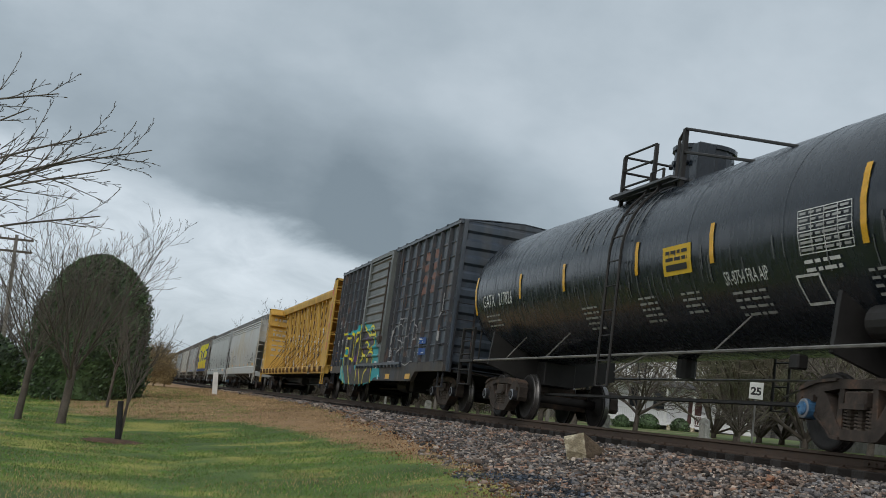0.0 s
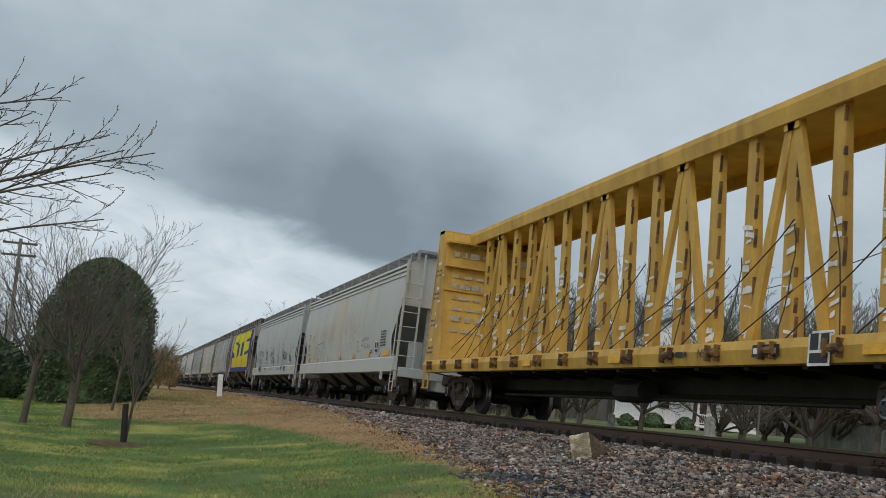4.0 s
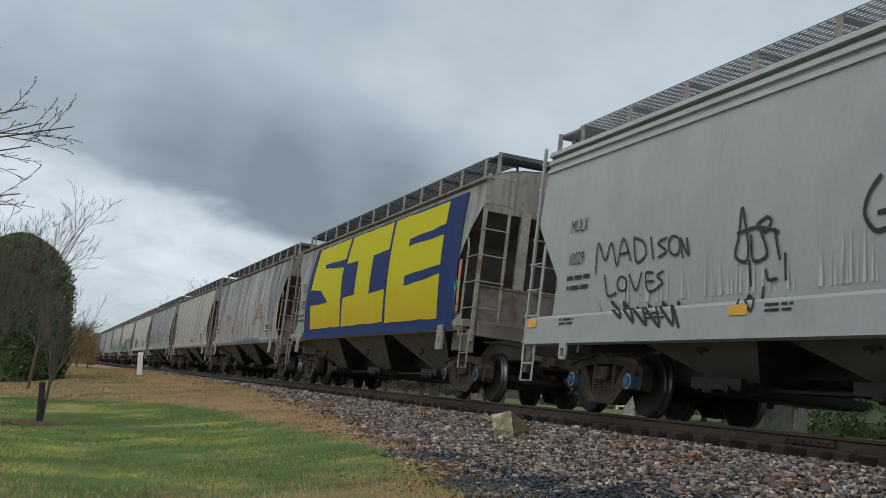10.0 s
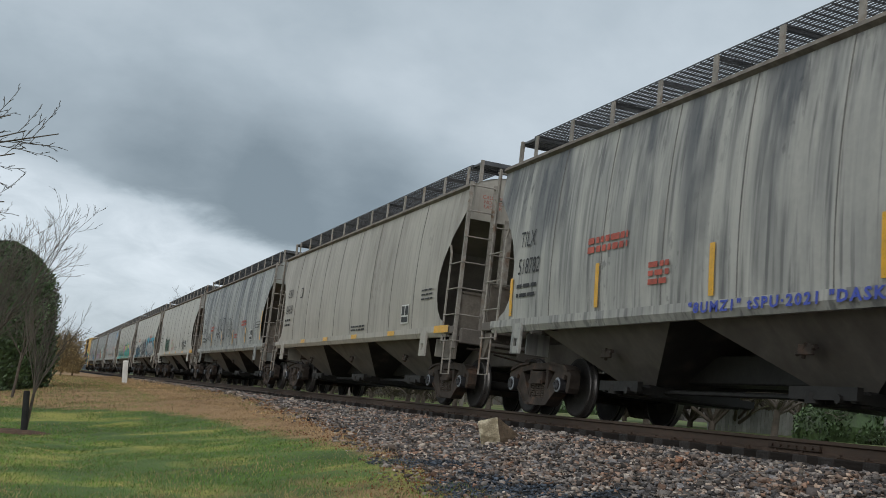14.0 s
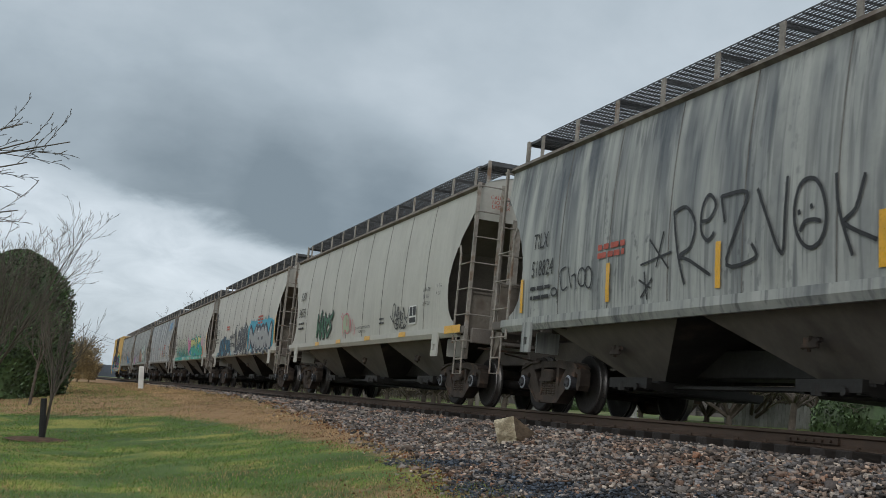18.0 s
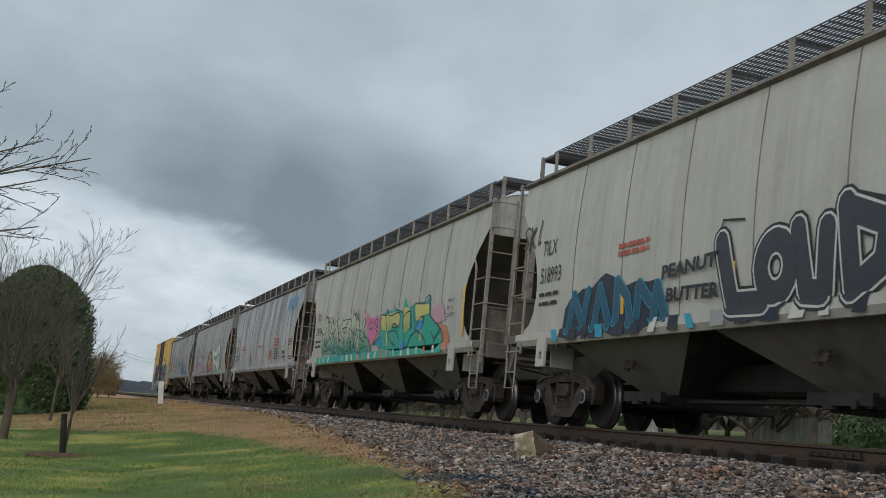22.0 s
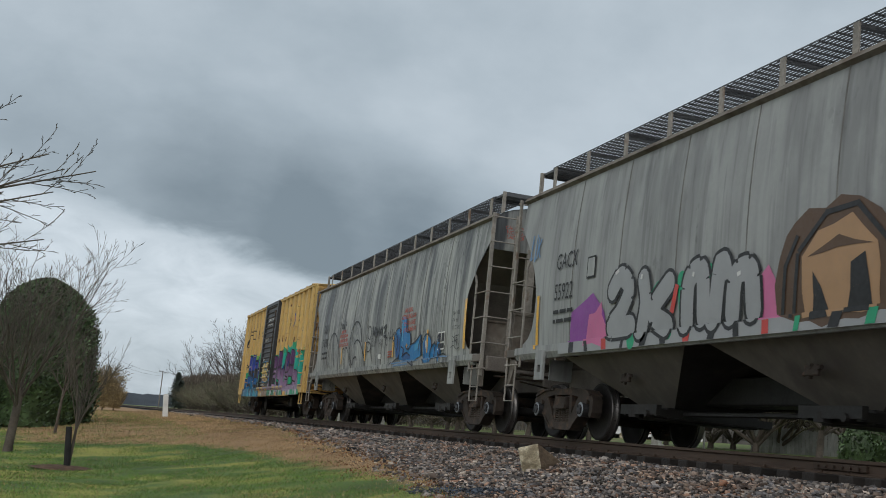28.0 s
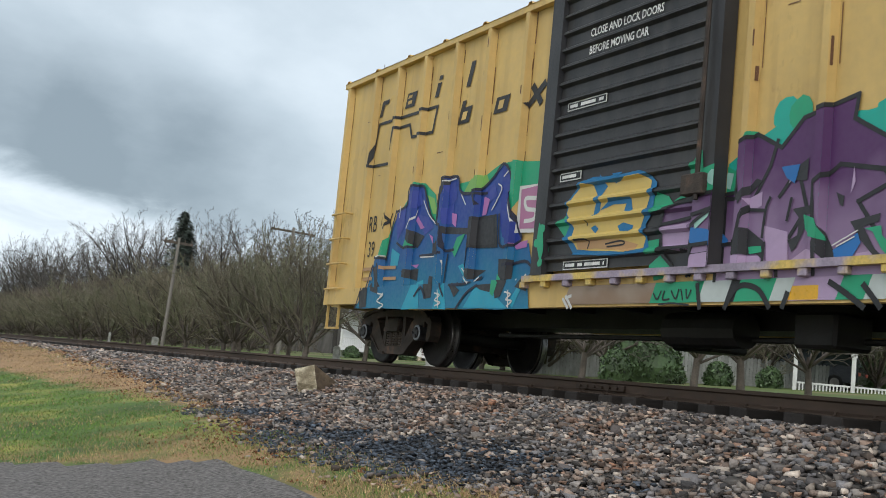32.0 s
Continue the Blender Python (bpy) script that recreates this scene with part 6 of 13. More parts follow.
    def scrawl(self, y, z, w, h, m, seed, width=0.03, loops=3, layer=1):
        """A thin hand-sprayed tag, not legible."""
        r = random.Random(seed)
        forms = (((0.9, 0.95), (0.2, 0.8), (0.1, 0.3), (0.5, 0.0), (0.85, 0.25), (0.8, 0.9), (0.85, 0.1)), ((0.1, 1.0), (0.15, 0.5), (0.1, 0.0), (0.2, 0.45), (0.85, 0.85), (0.35, 0.45), (0.9, 0.0)),
                 ((0.85, 0.9), (0.4, 1.0), (0.15, 0.75), (0.5, 0.52), (0.85, 0.3), (0.5, 0.0), (0.1, 0.12)), ((0.1, 0.0), (0.15, 0.95), (0.45, 0.3), (0.7, 1.0), (0.9, 0.0)),
                 ((0.1, 0.9), (0.3, 0.35), (0.7, 0.4), (0.85, 0.95), (0.7, 0.1), (0.3, -0.25)), ((0.15, 0.5), (0.8, 0.55), (0.6, 0.95), (0.2, 0.7), (0.25, 0.15), (0.85, 0.1)), ((0.5, 1.05), (0.45, 0.0), (0.75, 0.05)))
        for k in range(loops):
            u, cw = y - w * k / loops, w / loops
            f = r.choice(forms)
            hh, lean, zz = h * r.uniform(0.7, 1.0), r.uniform(-0.1, 0.2), z + r.uniform(-0.08, 0.12) * h
            q = [(u - cw * (a + lean * b + r.uniform(-0.06, 0.06)), zz + hh * (b + r.uniform(-0.06, 0.06))) for a, b in f]
            pts = []
            for i in range(len(q) - 1):
                p0, p1, p2, p3 = q[max(i - 1, 0)], q[i], q[i + 1], q[min(i + 2, len(q) - 1)]
                for s in range(3):
                    t = s / 3
                    pts.append(tuple(0.5 * (2 * p1[c] + (p2[c] - p0[c]) * t + (2 * p0[c] - 5 * p1[c] + 4 * p2[c] - p3[c]) * t * t + (3 * p1[c] - p0[c] - 3 * p2[c] + p3[c]) * t ** 3) for c in (0, 1)))
            self.ribbon(pts + [q[-1]], width * r.uniform(0.8, 1.15), m, layer)
        return self

    def glyphs(self, y, z, w, h, n, fill, line, seed, weight=0.2, edge=0.05, lean=0.1, layer=1):
        """n heavy outlined letter shapes of an abstract alphabet, interlocked, with spikes."""
        r = random.Random(seed)
        strokes = []
        cw = w / n
        for k in range(n):
            u = y - cw * k
            q = r.randrange(5)
            hh = h * r.uniform(0.82, 1.05)
            zb = z + r.uniform(-0.04, 0.06)
            L, R = u - cw * 0.12, u - cw * 0.92
            mid = (L + R) / 2
            sh = -lean * hh
            top = zb + hh
            if q == 0:
                s = [[(L, zb), (mid + sh * 0.6, top), (R, zb)], [((L + mid) / 2, zb + hh * 0.4), ((R + mid) / 2, zb + hh * 0.4)]]
            elif q == 1:
                s = [[(L, zb), (L + sh, top), (R + sh, top - hh * 0.15), (mid, zb + hh * 0.5), (R, zb)]]
            elif q == 2:
                s = [[(R + sh, top), (L + sh, top - 0.05), (L, zb + hh * 0.05), (R, zb)], [(L, zb + hh * 0.5), (R + 0.1, zb + hh * 0.55)]]
            elif q == 3:
                s = [[(R + sh, top), (L + sh, zb + hh * 0.8), (R, zb + hh * 0.45), (L, zb + 0.02)]]
            else:
                s = [[(L + sh, top), (L, zb), (mid, zb + hh * 0.6), (R, zb), (R + sh, top * 1.0)]]
            strokes += s
            if r.random() < 0.7:
                strokes.append([(R + sh, top - 0.05), (R + sh - cw * 0.2, top + h * r.uniform(0.1, 0.28))])
        for s in strokes:
            self.ribbon(s, weight + 2 * edge, line, layer)
        for s in strokes:
            self.ribbon(s, weight, fill, layer + 1)
        return self

    def letters(self, strokes, layers, layer=1):
        """Hand-made block letters: the same strokes laid over each other, from the widest colour to the narrowest."""
        for k, (w, m) in enumerate(layers):
            for s in strokes:
                self.ribbon(s, w, m, layer + k, 0.0 if w > 0.12 else 0.38)
                if w > 0.12:
                    for q in s:
                        self.disc(q[0], q[1], w / 2, m, layer + k, 10)
        return self

    def ragged(self, outline, m, seed, layer=0, jitter=0.07, step=0.22, puff=0.0):
        """A sprayed field with an uneven, puffed edge."""
        r = random.Random(seed)
        pts = []
        for (a, b), (c, d) in zip(outline, outline[1:] + outline[:1]):
            n = max(int(math.hypot(c - a, d - b) / step), 1)
            for i in range(n):
                pts.append((a + (c - a) * i / n + r.uniform(-jitter, jitter), b + (d - b) * i / n + r.uniform(-jitter, jitter)))
        if puff:
            for y, z in pts[::2]:
                self.disc(y, z, puff * r.uniform(0.5, 1.2), m, layer, 12, r)
        return self.poly(pts, m, layer)

    def cloud(self, y, z, w, h, m, seed, n=14, layer=0):
        r = random.Random(seed)
        for _ in range(n):
            self.disc(y - r.uniform(0.05, 0.95) * w, z + r.uniform(0.15, 0.85) * h, r.uniform(0.16, 0.34) * h, m, layer, 11, r)
        return self

    def done(self, name, label=""):
        bm = bmesh.new()
        for pts, s in self.faces:
            try:
                f = bm.faces.new([bm.verts.new(p) for p in pts])
                f.material_index = s
            except ValueError:
                pass
        me = bpy.data.meshes.new(name)
        bmesh.ops.recalc_face_normals(bm, faces=[])
        for f in bm.faces:
            f.normal_update()
            if f.normal.x > 0:
                f.normal_flip()
        bm.to_mesh(me)
        bm.free()
        for m in self.mats:
            me.materials.append(m)
        ob = new(name, me)
        ob.parent = self.car
        if label:
            ob["label"] = label
        return ob


def reflector(key, y, z, w, h, slant=0.0):
    Piece(key).bar(y + w / 2, z - h / 2, w, h, M_YREFL, 2, slant).done("reflector", "yellow reflective strip")


def sign_box(key, y, z, w, h):
    """The consolidated stencil: dark panels in a white frame."""
    p = Piece(key).bar(y + w / 2, z, w, h, M_WHITE, 1)
    p.bar(y + w * 0.42, z + h * 0.45, w * 0.38, h * 0.48, P_BLACK, 2).bar(y - w * 0.06, z + h * 0.45, w * 0.38, h * 0.48, P_BLACK, 2)
    p.bar(y + w * 0.42, z + h * 0.08, w * 0.84, h * 0.28, P_BLACK, 2)
    p.done("stencil_panel", "small black and white service stencil panel")


def dimensions(key, y, z, left, right=()):
    """The stencilled outside dimensions near a car's end."""
    p = Piece(key)
    for k, row in enumerate(left):
        p.text(row, y, z - 0.15 * k, 0.085, M_BLACK, 1, 0.0, 0.8)
    for k, row in enumerate(right):
        p.text(row, y - 0.85, z + 0.02 - 0.15 * k, 0.085, M_BLACK, 1, 0.0, 0.8)
    p.done("stencil_text", "black stencilled dimensions")


def warning(key, y, z, h):
    """The red stencil that asks for open hatches, in two languages."""
    p = Piece(key)
    for k, (row, w) in enumerate((("ABRIR TAPAS", 0.62), ("ANTES DE DESCARGAR", 1.0), ("OPEN HATCH COVERS", 0.98), ("BEFORE UNLOADING CAR", 1.15))):
        p.text(row, y + w * h * 5.2, z - k * h * 1.55, h, M_REDTXT, 1, 0.004, 0.80)
    p.done("stencil_text", "faded red hatch warning stencil in two languages")


def small_print(key, y, z, w, rows, m, seed, pitch=0.09, h=0.034):
    Piece(key).lines(y, z, w, rows, m, pitch, h, 1, seed).done("stencil_text", "rows of small stencilled text")


def mark(key, code, number, y, z, h, m=M_BLACK, gap=0.5, width=0.75, limits=()):
    p = Piece(key).text(code, y, z, h, m, 1, 0.0, width).text(number, y, z - gap, h, m, 1, 0.0, width)
    for k, row in enumerate(limits):
        p.text(row, y, z - gap - 0.24 - 0.17 * k, 0.085, m, 1, 0.0, 0.85, 0.0, 0.0, 1.1)
    if not limits:
        p.lines(y, z - gap - 0.22, 0.75, 2, m, 0.15, 0.06, 1, 5)
    p.done("car_mark", "stencilled car lettering and number")


# tank car
M_DIMW = spray("worn_white_stencil", (0.40, 0.40, 0.39))
T = "tank"
for y, z, h in ((4.57, 2.60, 0.5), (2.2, 2.58, 0.5), (-0.85, 2.62, 0.52), (-3.2, 2.6, 0.55), (-6.5, 2.68, 0.9), (7.55, 2.6, 0.85)):
    reflector(T, y, z, 0.11, h)
p = Piece(T).text("GATX", 7.0, 2.30, 0.26, M_WHITE, 1, 0, 0.8).text("217826", 5.95, 2.30, 0.26, M_WHITE, 1, 0, 0.8)
p.lines(6.9, 2.1, 0.9, 3, M_DIMW, 0.10, 0.03, 1, 3).done("car_mark", "white stencilled car lettering and number")
p = Piece(T).bar(-1.75, 2.26, 0.86, 0.42, spray("placard_yellow", (0.72, 0.46, 0.02)), 1)
p.lines(-1.85, 2.56, 0.66, 2, M_BLACK, 0.1, 0.05, 2, 4).bar(-1.85, 2.32, 0.64, 0.09, M_BLACK, 2).done("placard", "yellow emergency notice placard")
Piece(T).text("SR-8754 FRA AIP", -3.42, 2.02, 0.17, M_WHITE, 1, 0, 0.62).lines(-3.5, 1.9, 0.8, 4, M_DIMW, 0.085, 0.03, 1, 6).done("stencil_text", "white inspection stencil")
p = Piece(T)
for k in range(7):
    p.bar(-5.25, 2.22 + k * 0.085, 1.05, 0.012, M_WHITE, 1)
for k in range(5):
    p.bar(-5.25 - k * 0.26, 2.22, 0.012, 0.52, M_WHITE, 1)
p.lines(-5.3, 2.68, 0.95, 6, M_DIMW, 0.085, 0.03, 2, 8).lines(-5.3, 2.12, 0.7, 2, M_WHITE, 0.09, 0.04, 2, 9).done("stencil_table", "white stencilled test table")
small_print(T, 1.6, 1.98, 0.65, 5, M_DIMW, 11, 0.08, 0.03)
small_print(T, -0.7, 2.0, 0.6, 5, M_DIMW, 12, 0.08, 0.03)
small_print(T, -2.1, 1.98, 0.55, 4, M_DIMW, 13, 0.08, 0.03)
small_print(T, -6.4, 1.95, 0.7, 5, M_DIMW, 14, 0.08, 0.03)
p = Piece(T)
for a, b in (((-5.05, 1.7), (-5.05, 2.0)), ((-5.05, 2.0), (-5.5, 2.0)), ((-5.5, 2.0), (-5.5, 1.7)), ((-5.5, 1.7), (-5.05, 1.7))):
    p.ribbon([a, b], 0.03, M_WHITE, 1)
p.done("placard_holder", "empty white-edged placard frame")
# long faded wash marks on the tank
p = Piece(T)
r0 = random.Random(5)
M_WASH = spray("pale_wash_streak", (0.13, 0.135, 0.14))
for k in range(26):
    y = 0.9 + r0.uniform(-1.6, 1.3)
    p.bar(y, r0.uniform(2.9, 3.4), r0.uniform(0.02, 0.07), r0.uniform(0.4, 0.75), M_WASH, 0)
for k in range(60):
    y = r0.uniform(-7, 7)
    p.bar(y, r0.uniform(1.9, 2.3), r0.uniform(0.01, 0.03), r0.uniform(0.15, 0.45), M_WASH, 0)
p.done("wash_streaks", "pale wash-down streaks")

# dark boxcar
B = "box"
p = Piece(B).text("CS", 7.0, 2.48, 0.25, M_WHITE, 1, 0, 0.75).text("XT", 6.3, 2.48, 0.25, M_WHITE, 1, 0, 0.75).text("50", 7.0, 1.84, 0.22, M_WHITE, 1, 0, 0.75).text("77", 6.3, 1.84, 0.22, M_WHITE, 1, 0, 0.75).text("39", 5.4, 1.84, 0.22, M_WHITE, 6, 0, 0.75)
p.bar(7.0, 1.54, 0.4, 0.14, P_BLUE, 1).bar(7.0, 1.24, 0.4, 0.14, P_BLUE, 1).text("LD LMT", 6.98, 1.58, 0.07, M_YREFL, 2, 0, 0.8).text("159400", 6.25, 1.58, 0.07, M_WHITE, 2, 0, 0.9).text("LT WT", 6.98, 1.28, 0.07, M_YREFL, 2, 0, 0.8).text("60600", 6.25, 1.28, 0.07, M_YREFL, 2, 0, 0.9).done("car_mark", "white stencilled car lettering")
Piece(B).bar(2.95, 2.75, 0.46, 0.42, M_YREFL, 1).bar(2.90, 2.80, 0.36, 0.32, P_BLACK, 2).lines(2.87, 3.02, 0.28, 3, M_YREFL, 0.1, 0.05, 3, 21).done("placard", "small yellow-edged black plate")
P_VIOLET = spray("dusky_violet_spray", (0.085, 0.03, 0.14))
P_AQUA = spray("aqua_spray", (0.015, 0.36, 0.42))
P_LEMON = spray("lemon_outline_spray", (0.78, 0.70, 0.03))
P_CHAR = spray("charcoal_spray", (0.026, 0.026, 0.030))
p = Piece(B)
p.ragged([(5.59, 0.74), (5.61, 1.37), (5.46, 1.72), (5.43, 2.2), (4.39, 2.31), (3.32, 2.39), (2.35, 2.38), (1.49, 2.42), (0.77, 2.25), (0.18, 2.0), (0.05, 1.71), (-0.33, 1.64), (-0.52, 1.18), (-0.89, 0.75), (1.32, 0.52), (4.81, 0.53)], P_AQUA, 31, 1, 0.04, 0.3, 0.08)
p.ragged([(5.46, 1.24), (5.55, 1.76), (5.63, 2.21), (5.11, 2.18), (4.08, 2.19), (3.28, 2.21), (2.4, 2.35), (1.66, 2.23), (1.11, 2.03), (0.67, 2.24), (0.3, 2.08), (0.27, 1.91), (0.42, 1.59), (0.27, 1.44), (0.33, 1.02), (0.34, 0.58), (1.96, 0.51), (4.37, 0.53)], P_CHAR, 32, 2, 0.015, 0.5)
p.ragged([(5.44, 2.01), (5.26, 2.14), (5.0, 2.01), (5.05, 1.85)], P_VIOLET, 320, 3, 0.01, 0.3)
p.ragged([(4.75, 1.59), (4.6, 1.7), (4.4, 1.6), (4.44, 1.47)], P_VIOLET, 321, 3, 0.01, 0.3)
p.ragged([(3.96, 2.03), (3.79, 2.15), (3.58, 2.03), (3.62, 1.89)], P_VIOLET, 322, 3, 0.01, 0.3)
p.ragged([(3.47, 1.31), (3.29, 1.45), (3.06, 1.32), (3.11, 1.16)], P_VIOLET, 323, 3, 0.01, 0.3)
p.ragged([(2.92, 2.01), (2.77, 2.14), (2.56, 2.01), (2.6, 1.87)], P_VIOLET, 324, 3, 0.01, 0.3)
p.ragged([(2.55, 1.5), (2.42, 1.61), (2.23, 1.5), (2.27, 1.37)], P_VIOLET, 325, 3, 0.01, 0.3)
p.ragged([(1.8, 1.57), (1.66, 1.69), (1.47, 1.57), (1.51, 1.43)], P_VIOLET, 326, 3, 0.01, 0.3)
p.ragged([(1.57, 1.97), (1.42, 2.09), (1.24, 1.96), (1.28, 1.82)], P_VIOLET, 327, 3, 0.01, 0.3)
p.ragged([(0.85, 1.86), (0.72, 1.98), (0.55, 1.86), (0.59, 1.73)], P_VIOLET, 328, 3, 0.01, 0.3)
p.ragged([(0.75, 1.37), (0.63, 1.48), (0.48, 1.38), (0.51, 1.25)], P_VIOLET, 329, 3, 0.01, 0.3)
p.ragged([(4.0, 0.97), (3.81, 1.12), (3.57, 0.99), (3.61, 0.83)], P_VIOLET, 330, 3, 0.01, 0.3)
p.ragged([(2.67, 0.85), (2.51, 0.99), (2.3, 0.87), (2.34, 0.72)], P_VIOLET, 331, 3, 0.01, 0.3)
p.ragged([(0.95, 0.94), (0.83, 1.04), (0.69, 0.95), (0.72, 0.83)], P_VIOLET, 332, 3, 0.01, 0.3)
p.ragged([(5.17, 1.61), (4.98, 1.72), (4.74, 1.59), (4.92, 1.47)], P_AQUA, 340, 3, 0.01, 0.3)
p.ragged([(4.41, 1.82), (4.29, 1.89), (4.12, 1.8), (4.24, 1.72)], P_AQUA, 341, 3, 0.01, 0.3)
p.ragged([(3.73, 1.66), (3.56, 1.76), (3.35, 1.65), (3.51, 1.53)], P_AQUA, 342, 3, 0.01, 0.3)
p.ragged([(3.19, 1.08), (3.04, 1.17), (2.84, 1.07), (2.99, 0.96)], P_AQUA, 343, 3, 0.01, 0.3)
p.ragged([(2.14, 1.27), (2.02, 1.34), (1.87, 1.26), (1.98, 1.17)], P_AQUA, 344, 3, 0.01, 0.3)
p.ragged([(1.64, 1.4), (1.51, 1.49), (1.35, 1.39), (1.48, 1.29)], P_AQUA, 345, 3, 0.01, 0.3)
p.ragged([(1.18, 1.74), (1.07, 1.81), (0.94, 1.72), (1.04, 1.64)], P_AQUA, 346, 3, 0.01, 0.3)
p.ragged([(2.67, 1.17), (2.57, 1.24), (2.44, 1.17), (2.54, 1.09)], P_AQUA, 347, 3, 0.01, 0.3)
p.strokes([[(5.69, 2.23), (5.28, 2.24), (5.05, 2.08), (4.51, 2.07)], [(5.48, 1.79), (5.3, 1.71), (4.83, 1.72), (4.77, 1.47), (5.4, 1.49), (5.39, 1.18), (4.81, 0.53)], [(4.51, 2.19), (4.08, 2.19), (3.95, 1.38), (4.3, 1.39), (4.25, 1.09), (3.66, 0.51)], [(3.73, 2.16), (3.28, 2.21), (2.58, 2.37), (2.34, 2.32), (2.18, 1.59), (2.3, 1.06), (1.96, 0.54)], [(2.67, 0.63), (2.82, 1.29), (2.85, 1.95), (2.69, 2.08)], [(3.24, 2.04), (3.53, 1.6), (3.72, 1.32), (3.99, 1.27)]], 0.07, P_LEMON, 4)
p.strokes([[(2.06, 2.35), (1.66, 2.23), (1.11, 2.03), (0.93, 2.09), (1.13, 2.26), (0.78, 2.32), (0.33, 2.08), (0.26, 1.94), (0.39, 1.69), (0.56, 1.6), (0.94, 1.62), (1.32, 1.82), (1.63, 1.82)], [(1.21, 2.04), (0.35, 2.04)], [(2.02, 1.63), (1.94, 1.47), (1.29, 1.37), (1.01, 1.21), (0.97, 1.5), (0.4, 1.47), (0.32, 1.26), (0.45, 0.98), (0.34, 0.58)], [(2.16, 1.21), (1.6, 1.38)], [(1.53, 0.54), (1.49, 0.84), (1.11, 0.99)]], 0.07, P_LEMON, 4)
p.strokes([[(5.82, 1.54), (5.72, 1.25)], [(6.0, 1.39), (5.53, 1.39)], [(3.55, 1.86), (3.5, 1.6)], [(3.72, 1.72), (3.32, 1.73)], [(-0.07, 1.72), (-0.11, 1.52)], [(0.04, 1.63), (-0.2, 1.62)], [(0.27, 1.19), (0.22, 1.02)]], 0.035, P_CYAN, 5)
p.strokes([[(-0.08, 1.18), (-0.36, 1.19)], [(-0.11, 1.12), (-0.36, 1.14)], [(-0.15, 1.01), (-0.39, 1.03)], [(-0.66, 0.79), (-0.75, 0.68)]], 0.05, M_WHITE, 5)
p.done("graffiti", "violet and charcoal letters with lemon outlines on aqua spray")
P_PLATE = spray("route_plate_blue", (0.02, 0.085, 0.30))
Piece(B).bar(-4.98, 1.60, 0.62, 0.17, P_PLATE, 1).lines(-5.03, 1.71, 0.3, 2, M_WHITE, 0.07, 0.03, 2, 35).bar(-4.98, 1.32, 0.68, 0.17, P_PLATE, 1).lines(-5.03, 1.36, 0.5, 1, M_WHITE, 0.1, 0.03, 2, 36).done("placard", "two blue route plates")
P_FAINT = spray("faded_white_spray", (0.33, 0.33, 0.34))
P_SCABRED = spray("rust_red_patch", (0.17, 0.06, 0.03))
P_SCAB = spray("rust_scab", (0.12, 0.055, 0.03))
p = Piece(B)
p.strokes([[(-2.5, 1.92), (-2.5, 2.29), (-2.98, 2.39), (-3.47, 2.23), (-3.47, 1.84), (-3.1, 1.69), (-2.59, 1.8)], [(-3.67, 1.76), (-3.67, 2.17), (-4.07, 2.3), (-4.44, 2.09), (-4.43, 1.77), (-4.11, 1.66)], [(-1.79, 1.66), (-1.85, 2.12), (-2.31, 2.16), (-2.54, 1.69), (-2.13, 1.49)], [(-4.54, 1.76), (-4.6, 2.14), (-4.91, 2.17), (-5.11, 1.84)], [(-1.56, 1.17), (-2.19, 1.2), (-2.65, 1.09), (-3.19, 1.15), (-3.84, 1.06), (-4.41, 1.16)]], 0.03, P_FAINT, 1)
p.strokes([[(-1.78, 1.32), (-1.91, 1.46), (-1.66, 1.51), (-2.01, 1.31)], [(-3.62, 1.29), (-3.79, 1.41), (-3.66, 1.45), (-3.93, 1.27), (-4.03, 1.39)], [(-4.51, 1.25), (-4.65, 1.37), (-4.54, 1.39), (-4.78, 1.24)], [(-2.85, 1.53), (-3.12, 1.59), (-3.4, 1.47)], [(-4.01, 1.54), (-4.35, 1.58)], [(-2.9, 2.03), (-3.09, 2.12), (-3.25, 1.97)], [(-3.95, 1.94), (-4.11, 2.06), (-4.25, 1.88)], [(-2.07, 1.8), (-2.2, 1.94), (-2.37, 1.82)], [(-2.67, 1.39), (-2.77, 1.61)], [(-3.28, 2.21), (-3.4, 2.41)], [(-4.78, 1.62), (-4.97, 1.73), (-4.9, 1.49)]], 0.02, P_FAINT, 1)
p.done("graffiti", "faint white bubble-letter outlines")
r0 = random.Random(61)
p = Piece(B)
for k in range(70):
    y, z = -1.4 - 5.8 * r0.random(), r0.uniform(1.15, 3.9)
    p.bar(y, z, r0.uniform(0.01, 0.05), r0.uniform(0.05, 0.5), P_FAINT if z < 2.6 and r0.random() < 0.6 else P_SCAB, 0)
for k in range(14):
    y, z = -1.6 - 5.2 * r0.random(), r0.uniform(1.2, 2.3)
    p.ribbon([(y, z), (y - r0.uniform(0.05, 0.2), z + r0.uniform(-0.2, 0.25)), (y - r0.uniform(0.1, 0.35), z + r0.uniform(-0.1, 0.3))], 0.016, P_FAINT, 1)
p.done("graffiti", "faint white scrawled outlines and rust scabs")
p = Piece(B)
for y0 in (-4.45, -5.35):
    for k in range(4):
        p.ragged([(y0 - 0.02, 2.95 + k * 0.3), (y0 - 0.55, 2.93 + k * 0.3), (y0 - 0.5 + 0.1 * (k % 2), 3.14 + k * 0.3), (y0 - 0.08, 3.16 + k * 0.3)], P_SCABRED, 70 + k, 1, 0.04, 0.1)
p.done("rust_patches", "rust-red worn patches")
for y in (-1.9, -4.3):
    reflector(B, y, 0.76, 0.55, 0.14)
reflector(B, 7.4, 1.06, 0.25, 0.2)

